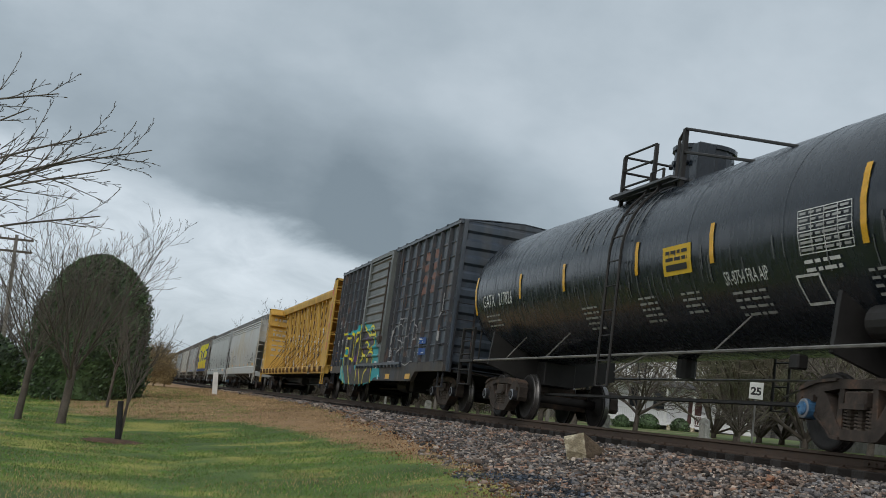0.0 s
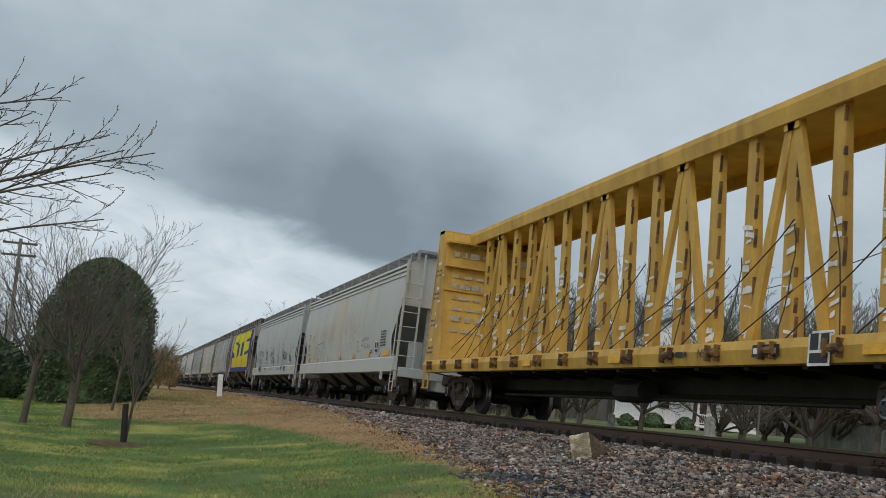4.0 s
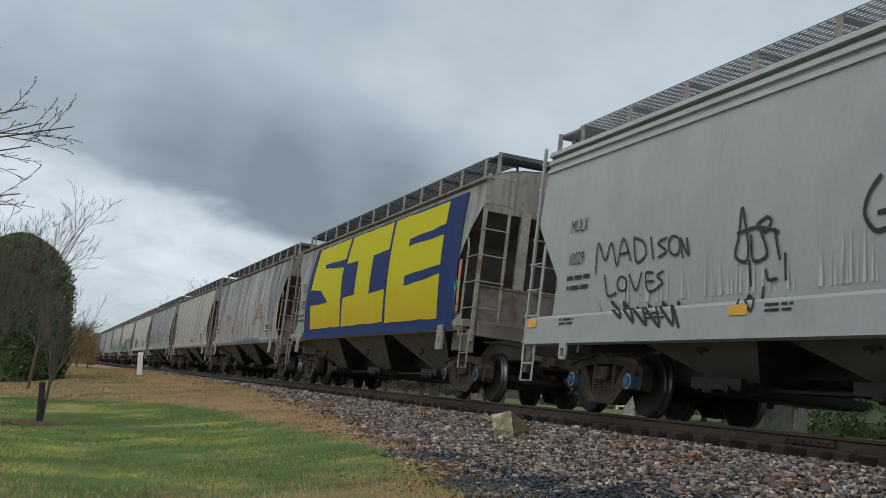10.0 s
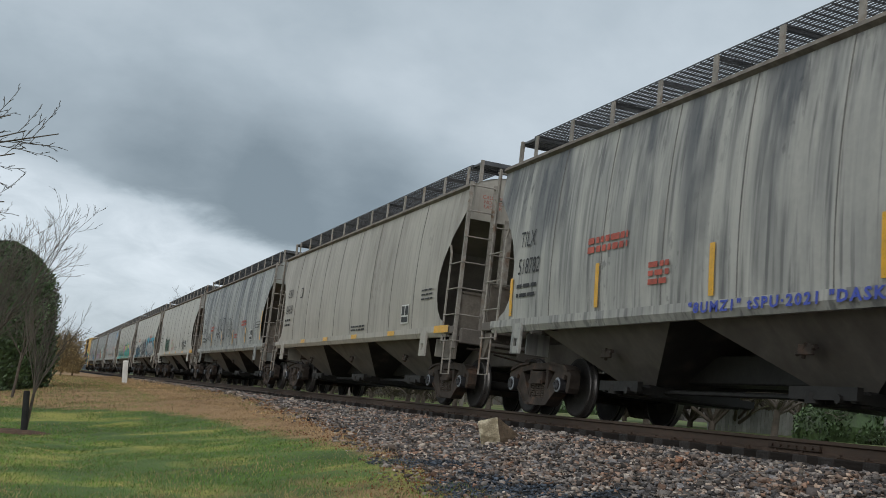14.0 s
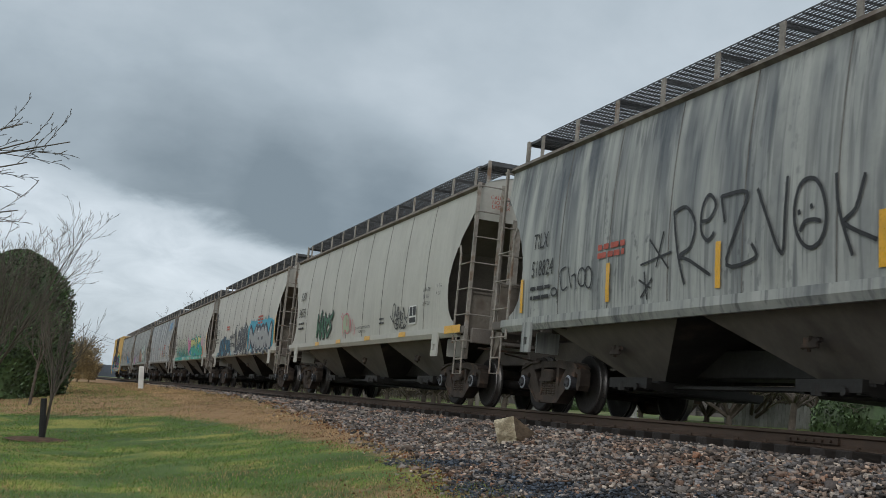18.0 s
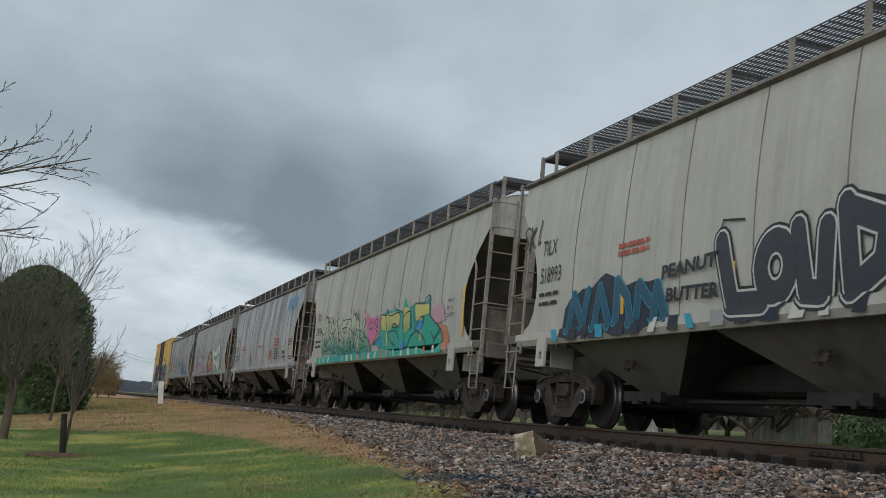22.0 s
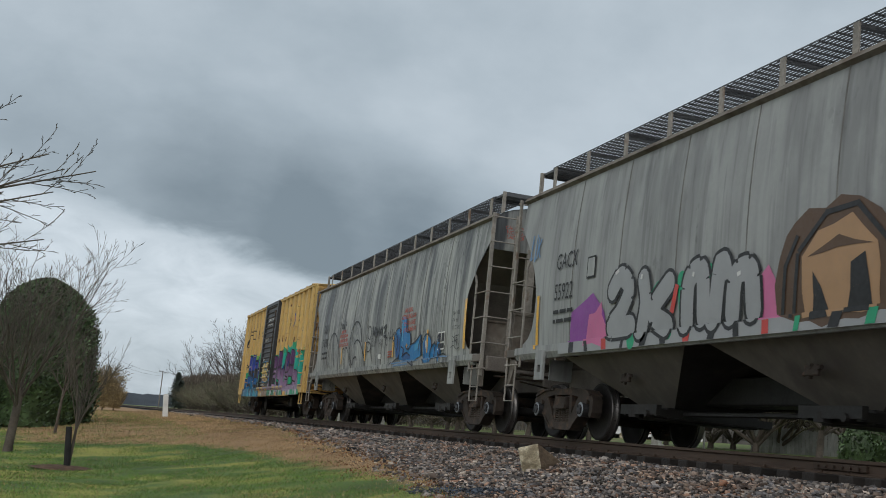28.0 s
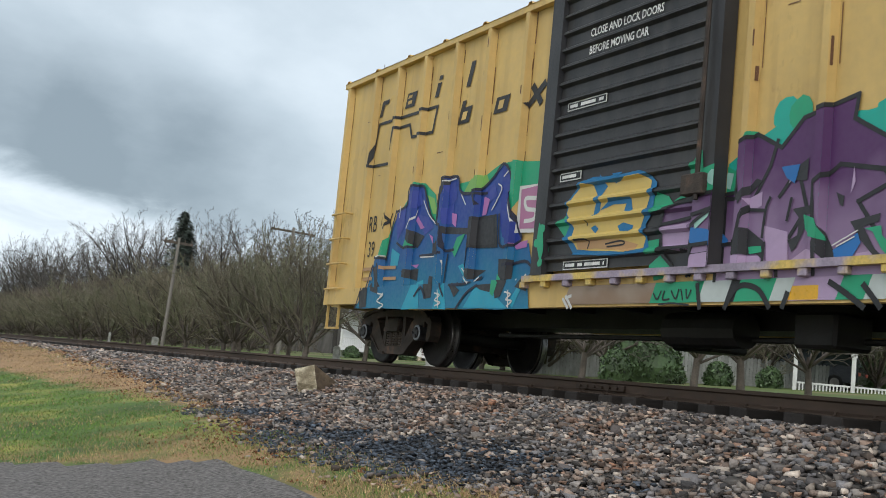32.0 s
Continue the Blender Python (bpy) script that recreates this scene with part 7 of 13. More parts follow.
# centre-beam flatcar
C = "beam"
p = Piece(C)
r0 = random.Random(9)
for k in range(7):
    p.bar(10.35 - 0.1 * (k % 3) - 0.28 * (k % 2), 1.7 + 0.33 * k, r0.uniform(0.1, 0.3), r0.uniform(0.04, 0.1), M_WHITE, 1)
for z in (1.5, 2.2, 2.9, 3.5):
    p.lines(10.45, z, 0.5, 2, P_BROWN, 0.12, 0.05, 1, int(z * 10))
p.ribbon([(10.55, 1.3), (10.5, 4.1)], 0.03, P_BROWN, 1).done("notices", "torn notices and stencils on the bulkhead")
Piece(C).text("NSH76C", -4.2, 1.0, 0.12, P_BLACK, 1).lines(-3.2, 1.02, 0.7, 1, P_BLACK, 0.1, 0.07, 1, 3).bar(-5.6, 0.98, 0.6, 0.15, P_BLACK, 1).lines(-5.63, 1.02, 0.5, 1, M_WHITE, 0.1, 0.07, 2, 4).done("stencil_text", "small black stencils on the sill")
sign_box(C, -7.0, 0.86, 0.42, 0.4)
for y in (-9.2, -8.0, -1.5, 2.6):
    reflector(C, y, 1.03, 0.45, 0.12)
p = Piece(C)
p.scrawl(-10.15, 3.9, 0.25, 0.35, P_RED, 3, 0.05, 1)
for k in range(5):
    p.scrawl(-10.2, 3.4 - k * 0.4, 0.22, 0.32, P_RED, 10 + k, 0.045, 1)
p.done("graffiti", "red vertical scrawl")

# first light grey hopper
K = "c3"
mark(K, "CEFX", "51370", 7.95, 2.36, 0.25, gap=0.42, limits=("LD LMT  220100  LBS", "LT WT     65900  LBS"))
Piece(K).ribbon([(6.68, 2.27), (6.45, 2.27), (6.45, 2.5), (6.68, 2.5), (6.68, 2.27)], 0.015, M_BLACK, 1).text("C", 6.62, 2.31, 0.1, M_BLACK, 1, 0, 0.8).done("stencil_panel", "small outlined stencil")
for y in (7.5, 5.3, 2.75, 0.1, -2.65, -5.15):
    reflector(K, y, 1.50, 0.42, 0.13)
reflector(K, -7.75, 1.50, 0.95, 0.16)
p = Piece(K)
LINE = [[(6.05, 1.55), (5.95, 1.72), (5.75, 1.55), (5.98, 1.52)], [(5.9, 1.85), (5.85, 2.02), (5.72, 1.82), (5.68, 2.03)], [(5.52, 1.5), (5.42, 1.8), (5.5, 2.05), (5.35, 1.85), (5.15, 1.45)], [(5.45, 2.08), (5.1, 2.12), (4.72, 2.14)],
        [(5.12, 2.1), (5.02, 1.8), (4.88, 1.75), (4.74, 1.85), (4.72, 2.14)], [(4.88, 1.75), (4.82, 1.42)], [(5.0, 1.95), (4.9, 1.88), (4.82, 1.97)], [(4.7, 2.14), (4.3, 2.16), (3.9, 2.17)], [(4.5, 1.45), (4.38, 1.75), (4.3, 1.85)], [(4.28, 2.16), (4.2, 1.85), (4.05, 1.7)],
        [(3.92, 2.16), (3.88, 1.98), (3.78, 1.95)], [(3.75, 2.1), (3.65, 1.92), (3.52, 1.95), (3.48, 2.2)], [(3.72, 1.75), (3.62, 1.72), (3.58, 1.55)]]
p.letters(LINE, ((0.022, P_BLACK), ), 1).done("graffiti", "thin black line drawing")
Piece(K).scrawl(-4.3, 1.72, 1.1, 0.17, P_BLACK, 53, 0.013, 6).scrawl(-4.2, 1.98, 0.8, 0.12, P_BLACK, 57, 0.012, 5).done("graffiti", "thin black scrawl")
dimensions(K, -3.1, 1.92, ("EXW 10-8", "EW  9-10", "CU FT 6224"), ("H 3-10", "H 15-1"))
sign_box(K, -6.38, 1.52, 0.5, 0.38)
Piece(K).lines(-6.9, 2.15, 0.75, 6, M_BLACK, 0.085, 0.045, 1, 55).done("stencil_text", "small coating stencil")
small_print(K, -5.4, 1.6, 0.4, 2, M_BLACK, 56, 0.06, 0.03)

# second light grey hopper
K = "c4"
mark(K, "MULX", "10029", 8.0, 2.62, 0.20, gap=0.5)
p = Piece(K)
p.strokes([[(7.06, 1.95), (7.03, 2.38), (6.78, 2.11), (6.63, 2.35), (6.43, 2.01)], [(6.39, 2.02), (6.28, 2.38), (6.03, 2.05)], [(6.35, 2.16), (6.11, 2.17)], [(5.98, 2.36), (5.87, 2.02), (5.62, 2.1), (5.71, 2.27), (5.98, 2.36)], [(5.52, 2.32), (5.42, 2.02)], [(5.1, 2.27), (5.32, 2.22), (5.1, 2.1), (5.29, 2.03)], [(4.81, 2.04), (4.91, 2.03), (5.01, 2.09), (5.05, 2.18), (5.01, 2.26), (4.9, 2.27), (4.8, 2.21), (4.77, 2.11), (4.81, 2.04)], [(4.68, 1.98), (4.77, 2.23), (4.56, 2.0), (4.62, 2.22)]], 0.035, P_BLACK, 1)
p.strokes([[(6.77, 1.9), (6.65, 1.61), (6.4, 1.63)], [(6.15, 1.65), (6.25, 1.65), (6.35, 1.69), (6.38, 1.77), (6.33, 1.83), (6.22, 1.84), (6.13, 1.79), (6.1, 1.71), (6.15, 1.65)], [(6.05, 1.86), (5.84, 1.63), (5.71, 1.86)], [(5.41, 1.84), (5.59, 1.84), (5.52, 1.61), (5.3, 1.62)], [(5.55, 1.73), (5.39, 1.73)], [(5.15, 1.84), (5.3, 1.79), (5.15, 1.7), (5.3, 1.63)]], 0.035, P_BLACK, 1)
p.strokes([[(6.53, 1.52), (6.04, 1.26), (6.17, 1.49), (5.68, 1.19), (5.78, 1.4), (5.33, 1.15), (5.48, 1.42), (5.0, 1.12), (5.13, 1.44), (4.67, 1.13), (4.76, 1.43), (4.53, 1.1)]], 0.05, P_BLACK, 1)
p.done("graffiti", "black hand-sprayed words in three rows")
p = Piece(K)
p.strokes([[(3.47, 2.45), (3.49, 2.13), (3.54, 1.9), (3.33, 1.82), (3.29, 2.0), (3.44, 2.45)], [(2.96, 2.29), (3.14, 2.22), (2.99, 2.12), (2.88, 2.23), (2.96, 2.29)], [(3.52, 2.16), (3.13, 2.19), (2.74, 2.1)], [(3.25, 2.11), (3.18, 1.82), (2.93, 1.87), (3.06, 2.13)], [(2.81, 2.14), (2.7, 1.8)], [(3.27, 1.83), (3.21, 1.54)], [(2.61, 1.85), (2.58, 1.57)], [(2.94, 1.7), (2.9, 1.59), (2.74, 1.59)], [(3.32, 1.31), (3.23, 1.43), (3.05, 1.24), (2.98, 1.51)]], 0.04, P_BLACK, 1)
p.done("graffiti", "black line doodle")
p = Piece(K)
p.strokes([[(1.17, 2.48), (1.32, 2.33), (1.37, 2.13), (1.21, 1.95), (0.99, 1.99), (1.0, 2.12), (1.18, 2.12)], [(0.7, 1.99), (0.77, 1.98), (0.84, 2.04), (0.86, 2.12), (0.83, 2.19), (0.76, 2.2), (0.69, 2.14), (0.67, 2.06), (0.7, 1.99)], [(0.49, 2.47), (0.45, 2.04)], [(0.29, 2.41), (0.24, 2.03)], [(0.12, 2.21), (0.04, 2.05), (-0.05, 2.12)], [(-0.09, 2.21), (-0.05, 2.01), (0.0, 1.8)]], 0.05, P_BLACK, 1)
p.strokes([[(0.66, 1.87), (0.61, 1.57), (0.44, 1.61), (0.56, 1.72), (0.47, 1.81), (0.66, 1.87)], [(0.31, 1.89), (0.25, 1.6), (0.1, 1.62), (0.11, 1.88)], [(-0.02, 1.82), (-0.02, 1.45)], [(-0.11, 1.79), (-0.36, 1.33), (-0.28, 1.78), (-0.59, 1.34), (-0.48, 1.8), (-0.58, 1.56)]], 0.045, P_BLACK, 1)
p.done("graffiti", "black hand-sprayed tag in two rows")
p = Piece(K)
p.strokes([[(-2.05, 2.57), (-1.75, 2.38), (-1.79, 2.0), (-2.12, 1.78), (-2.2, 1.56)], [(-2.05, 2.57), (-2.28, 2.31), (-2.32, 1.89)], [(-2.03, 2.34), (-2.08, 1.95), (-2.42, 1.76), (-2.44, 1.59)], [(-1.91, 1.78), (-1.94, 1.56)], [(-1.81, 1.53), (-2.01, 1.3)], [(-2.02, 1.54), (-2.05, 1.43)], [(-2.24, 1.52), (-2.24, 1.4)]], 0.035, P_BLACK, 1)
p.strokes([[(-3.66, 2.57), (-3.61, 2.36), (-3.69, 2.13), (-3.95, 1.97)], [(-3.74, 2.56), (-3.77, 2.34), (-3.88, 2.11), (-4.05, 1.96), (-4.18, 1.6)], [(-3.91, 2.54), (-3.97, 2.28), (-3.97, 2.11)], [(-3.7, 2.02), (-3.8, 1.73), (-3.98, 1.58)], [(-3.85, 1.97), (-3.94, 1.72), (-3.99, 1.61)], [(-3.78, 1.54), (-3.82, 1.39), (-3.92, 1.51)]], 0.04, P_BLACK, 1)
p.done("graffiti", "black upright line drawings")
p = Piece(K)
p.strokes([[(-4.12, 1.9), (-4.35, 1.93), (-4.39, 2.1), (-4.23, 2.17), (-4.17, 2.05), (-4.26, 1.84), (-4.43, 1.74), (-4.55, 1.82)], [(-4.74, 2.04), (-4.56, 2.07), (-4.51, 1.89), (-4.65, 1.68), (-4.8, 1.77), (-4.74, 2.04), (-4.86, 1.73), (-5.01, 1.72), (-5.09, 1.88), (-5.02, 2.07)], [(-5.05, 1.98), (-5.18, 1.72), (-5.32, 1.79), (-5.35, 2.0)], [(-5.37, 2.06), (-5.34, 1.85), (-5.4, 1.58)], [(-4.99, 1.54), (-5.05, 1.47), (-5.13, 1.53)]], 0.06, P_BLACK, 1)
p.done("graffiti", "heavy looping black hand-sprayed word")
p = Piece(K)
p.strokes([[(-6.35, 1.95), (-6.43, 1.84)], [(-6.45, 1.93), (-6.42, 1.7)], [(-6.57, 1.86), (-6.57, 1.76), (-6.65, 1.76), (-6.64, 1.86)], [(-6.73, 1.73), (-6.74, 1.84), (-6.82, 1.85), (-6.84, 1.74)], [(-7.01, 1.83), (-6.93, 1.83), (-6.93, 1.74), (-7.02, 1.74), (-7.01, 1.83), (-7.09, 1.67)], [(-6.56, 1.57), (-6.57, 1.7), (-6.65, 1.69), (-6.65, 1.63), (-6.58, 1.63)], [(-6.78, 1.57), (-6.75, 1.57), (-6.73, 1.59), (-6.72, 1.62), (-6.74, 1.64), (-6.77, 1.64), (-6.79, 1.62), (-6.8, 1.59), (-6.78, 1.57)], [(-7.02, 1.65), (-6.96, 1.63), (-6.98, 1.57), (-7.05, 1.59), (-7.02, 1.65), (-7.13, 1.58)]], 0.05, P_BLACK, 1)
p.done("graffiti", "small black hand-sprayed tag")
p = Piece(K)
p.bar(-4.1, 1.17, 0.55, 0.16, P_BLACK, 1).bar(-5.2, 1.2, 0.7, 0.13, P_BLACK, 1).bar(-5.35, 1.1, 0.6, 0.08, P_BLACK, 1).done("graffiti", "black blots over the sill stencils")
p = Piece(K)
r0 = random.Random(7)
for k in range(120):
    y = r0.uniform(-8.0, 6.5)
    h = r0.uniform(0.2, 0.75) * (1.3 if y < -2 else 0.9)
    p.poly([(y, 1.47), (y - r0.uniform(0.02, 0.06), 1.47), (y - 0.015, 1.47 + h)], P_WASHGREY, 0)
p.done("wash_streaks", "pale wash-down streaks along the lower side")
Piece(K).text("DO NOT HAMMER ON CAR", -2.62, 1.18, 0.085, M_BLACK, 1, 0, 0.78).done("stencil_text", "black warning stencil")
dimensions(K, -6.5, 2.3, ("EW  9-8", "EXW 10-4", "CU FT 5250"), ("H 13-10", "EXW H 3-8"))
for y in (9.0, 3.3, 0.6, -2.0):
    reflector(K, y, 1.26, 0.36, 0.12)
reflector(K, -7.75, 1.24, 0.95, 0.14)
for k in range(4):
    small_print(K, 8.0 - k * 2.6, 1.28, 0.5, 2, M_BLACK, 72 + k, 0.06, 0.03)

# yellow and blue block letters
K = "c5"
mark(K, "TILX", "519043", 7.05, 2.72, 0.28, gap=0.52)
p = Piece(K)
p.poly([(6.12, 1.27), (-7.35, 1.27), (-7.2, 4.0), (5.88, 4.0), (6.28, 2.7)], P_BLUE, 1)
p.ragged([(5.32, 1.55), (1.72, 1.55), (2.05, 2.95), (1.84, 3.96), (5.42, 3.96), (5.72, 2.75)], P_YEL, 30, 2, 0.012, 0.5)
p.ragged([(1.58, 1.55), (-2.36, 1.55), (-2.22, 3.3), (-2.15, 3.96), (1.58, 3.96), (1.76, 3.2)], P_YEL, 31, 2, 0.012, 0.5)
p.ragged([(-2.55, 1.52), (-6.3, 1.52), (-6.12, 3.96), (-2.36, 3.96)], P_YEL, 32, 2, 0.012, 0.5)
# the blue slots that cut the letters
p.ragged([(4.32, 3.42), (4.26, 3.30), (1.9, 3.16), (1.9, 3.40)], P_BLUE, 33, 3, 0.012, 0.4)
p.ragged([(5.80, 2.74), (4.38, 2.66), (3.44, 2.32), (3.5, 2.26), (5.70, 2.26)], P_BLUE, 34, 3, 0.012, 0.4)
p.ragged([(1.95, 3.24), (0.54, 3.22), (0.48, 2.33), (1.85, 2.30)], P_BLUE, 35, 3, 0.012, 0.5)
p.ragged([(-0.90, 3.24), (-0.95, 2.28), (-2.45, 2.34), (-2.35, 3.30)], P_BLUE, 36, 3, 0.012, 0.5)
p.ragged([(-3.82, 3.22), (-6.25, 3.24), (-6.25, 3.46), (-3.80, 3.38)], P_BLUE, 37, 3, 0.015, 0.4)
p.ragged([(-3.85, 2.32), (-6.3, 2.42), (-6.3, 2.62), (-3.83, 2.54)], P_BLUE, 38, 3, 0.015, 0.4)
p.done("graffiti", "huge acid-yellow block letters on deep blue")
Piece(K).bar(-7.38, 1.62, 0.14, 1.0, P_ORANGE, 1).done("reflector", "faded orange strip")
Piece(K).scrawl(-7.2, 1.95, 0.3, 0.3, P_TEAL, 81, 0.03, 2).scrawl(-7.2, 1.55, 0.3, 0.3, P_BLACK, 82, 0.03, 2).done("graffiti", "small teal and black tag")

# dark streaked hopper
K = "c6"
mark(K, "TILX", "518782", 6.95, 2.62, 0.26, gap=0.45)
for y in (7.15, 4.15, 1.3, -1.55, -4.35):
    reflector(K, y, 1.82, 0.11, 0.62)
reflector(K, -7.28, 2.08, 0.13, 1.0)
Piece(K).lines(4.5, 2.42, 1.15, 2, M_REDTXT, 0.13, 0.09, 1, 83).lines(2.75, 1.95, 0.5, 3, M_REDTXT, 0.11, 0.07, 1, 84).done("stencil_text", "faded red Spanish-English warning stencil")
warning(K, -3.6, 2.62, 0.10)
sign_box(K, -5.5, 1.58, 0.45, 0.36)
Piece(K).scrawl(-2.3, 1.95, 0.8, 0.3, P_BLACK, 86, 0.03, 3).scrawl(-6.0, 1.62, 0.9, 0.28, P_BLACK, 87, 0.014, 5).done("graffiti", "small black tags")
p = Piece(K)
p.text("\"8UMZ1\" tSPU\u00b72021 \"DASK1 MEME QUEND RADIO", 1.7, 1.315, 0.12, spray("blue_marker", (0.05, 0.08, 0.42)), 2, 0.006, 1.35, 0.0, 0.0, 1.25).done("graffiti", "blue hand-painted tag along the pale sill")
dimensions(K, -6.3, 2.25, ("EXW 10-8", "EW   8-6", "CU FT 5161"))

# tan-grey hopper
K = "c7"
mark(K, "FURX", "845438", 6.9, 2.78, 0.27, gap=0.5)
sign_box(K, -5.25, 1.58, 0.5, 0.4)
small_print(K, -6.25, 2.2, 0.7, 3, M_BLACK, 90)
small_print(K, -1.0, 1.62, 1.2, 2, M_BLACK, 91, 0.08, 0.04)
for y in (4.0, 1.35, -1.5, -4.5):
    reflector(K, y, 1.39, 0.5, 0.1)
reflector(K, -7.7, 1.39, 0.8, 0.14)
p = Piece(K).bar(5.15, 2.7, 0.28, 0.3, M_BLACK, 1).bar(5.12, 2.73, 0.22, 0.24, G_C7, 2).done("stencil_panel", "small outlined stencil")

# scrawled hopper
K = "c8"
mark(K, "TILX", "518824", 6.75, 2.55, 0.26, gap=0.45)
for y in (7.1, 4.05, 1.28, -1.5, -4.28):
    reflector(K, y, 1.82, 0.11, 0.55)
reflector(K, -7.17, 2.08, 0.13, 1.0)
p = Piece(K)
p.strokes([[(3.12, 1.98), (2.35, 2.08)], [(2.9, 2.29), (2.41, 1.88)], [(2.56, 2.36), (2.71, 1.92)], [(3.15, 1.78), (2.85, 1.66)], [(3.01, 1.87), (2.94, 1.52)], [(2.82, 1.78), (3.1, 1.55)]], 0.03, P_BLACK, 1)
p.strokes([[(2.33, 2.58), (2.25, 2.24), (2.13, 1.89), (2.02, 1.65)], [(2.33, 2.58), (2.05, 2.61), (1.82, 2.38), (1.9, 2.1), (2.14, 2.01), (1.89, 1.92), (1.46, 1.72)], [(1.67, 2.38), (1.5, 2.39), (1.38, 2.55), (1.54, 2.69), (1.67, 2.55), (1.67, 2.27), (1.52, 2.13), (1.39, 2.21)], [(1.27, 2.63), (1.17, 2.32)], [(1.25, 2.63), (0.75, 2.6), (0.9, 2.26), (1.1, 1.8), (0.54, 1.83), (0.61, 1.99)], [(0.54, 2.6), (0.35, 2.28), (0.06, 1.83), (0.02, 2.31), (0.01, 2.65)]], 0.045, P_BLACK, 1)
p.strokes([[(-0.56, 1.88), (-0.45, 1.84), (-0.34, 1.87), (-0.23, 1.97), (-0.16, 2.11), (-0.14, 2.28), (-0.17, 2.44), (-0.24, 2.55), (-0.35, 2.58), (-0.47, 2.55), (-0.57, 2.45), (-0.64, 2.3), (-0.67, 2.14), (-0.64, 1.99), (-0.56, 1.88)], [(-0.25, 2.04), (-0.32, 2.12), (-0.47, 2.13), (-0.58, 2.1)], [(-0.22, 2.25), (-0.23, 2.22)], [(-0.42, 2.29), (-0.43, 2.26)], [(-0.8, 2.55), (-0.86, 2.19), (-1.07, 1.71)], [(-1.23, 2.48), (-1.11, 2.16), (-0.95, 2.03), (-1.41, 1.82)]], 0.045, P_BLACK, 1)
p.strokes([[(5.46, 2.16), (5.64, 2.09), (5.54, 1.82), (5.37, 1.85)], [(5.35, 2.15), (5.23, 1.83)], [(5.22, 2.0), (5.1, 2.01), (5.05, 1.8)], [(4.79, 1.84), (4.89, 1.83), (4.97, 1.89), (5.0, 2.0), (4.95, 2.08), (4.86, 2.09), (4.77, 2.02), (4.75, 1.92), (4.79, 1.84)], [(4.59, 1.8), (4.67, 1.79), (4.75, 1.86), (4.77, 1.98), (4.73, 2.08), (4.65, 2.09), (4.57, 2.02), (4.55, 1.9), (4.59, 1.8)], [(5.78, 1.76), (5.86, 1.75), (5.92, 1.78), (5.94, 1.83), (5.9, 1.86), (5.82, 1.87), (5.76, 1.84), (5.74, 1.79), (5.78, 1.76)], [(5.72, 1.83), (5.7, 1.63)]], 0.028, P_BLACK, 1)
p.done("graffiti", "long black hand-sprayed word with stars and a round face")
Piece(K).lines(4.4, 2.3, 0.8, 2, M_REDTXT, 0.12, 0.08, 1, 97).lines(-3.2, 2.3, 1.0, 2, M_REDTXT, 0.12, 0.08, 1, 98).lines(-1.9, 1.85, 0.5, 2, M_REDTXT, 0.1, 0.06, 1, 99).done("stencil_text", "faded red stencil")
sign_box(K, -5.4, 1.6, 0.5, 0.38)
small_print(K, -6.2, 2.2, 0.75, 3, M_BLACK, 100)

# clean light hopper
K = "c9"
mark(K, "FURX", "845505", 6.8, 2.78, 0.27, gap=0.52)
Piece(K).glyphs(4.2, 1.58, 1.8, 0.55, 4, spray("bottle_green_spray", (0.02, 0.11, 0.05)), P_BLACK, 101, 0.10, 0.035, 0.1).done("graffiti", "small dark green and black tag")
p = Piece(K)
p.strokes([[(-3.61, 1.71), (-3.49, 1.88), (-3.52, 2.09), (-3.65, 2.09), (-3.73, 1.95), (-3.66, 1.83)], [(-3.64, 1.79), (-3.67, 1.95), (-3.79, 1.82), (-3.86, 1.96), (-3.84, 1.74)], [(-3.91, 1.81), (-4.0, 1.89), (-3.93, 1.9), (-3.91, 1.77), (-4.01, 1.77)], [(-4.06, 1.75), (-4.11, 1.92), (-4.18, 1.86), (-4.09, 1.81), (-4.22, 1.71)], [(-4.31, 1.88), (-4.23, 1.84), (-4.3, 1.77), (-4.23, 1.71)], [(-4.39, 1.88), (-4.32, 1.98), (-4.28, 1.96), (-4.39, 1.88), (-4.46, 1.72)]], 0.03, P_BLACK, 1)
p.strokes([[(-4.51, 1.78), (-4.63, 1.76), (-4.7, 1.97)], [(-4.46, 1.76), (-4.62, 1.65)], [(-3.91, 1.55), (-3.83, 1.54), (-3.75, 1.57), (-3.71, 1.63), (-3.71, 1.7), (-3.77, 1.75), (-3.85, 1.76), (-3.93, 1.73), (-3.97, 1.67), (-3.97, 1.6), (-3.91, 1.55)], [(-3.71, 1.67), (-3.97, 1.63)], [(-3.84, 1.74), (-3.85, 1.54)], [(-4.04, 1.65), (-4.11, 1.55), (-4.12, 1.68)], [(-4.3, 1.66), (-4.2, 1.66), (-4.21, 1.55), (-4.31, 1.55)], [(-4.32, 1.53), (-4.44, 1.63), (-4.39, 1.53), (-4.57, 1.6)], [(-3.94, 1.96), (-3.9, 1.96), (-3.87, 1.99), (-3.89, 2.02), (-3.93, 2.02), (-3.95, 1.99), (-3.94, 1.96)], [(-3.32, 1.85), (-3.61, 1.68)], [(-3.58, 1.77), (-3.58, 1.66)]], 0.03, P_BLACK, 1)
p.done("graffiti", "looping black tag")
p = Piece(K)
p.ragged([(1.14, 1.85), (1.0, 2.05), (0.68, 2.07), (0.45, 1.9), (0.43, 1.65), (0.61, 1.59), (0.85, 1.66), (1.03, 1.56)], P_PALEGREEN, 401, 0, 0.01, 0.4)
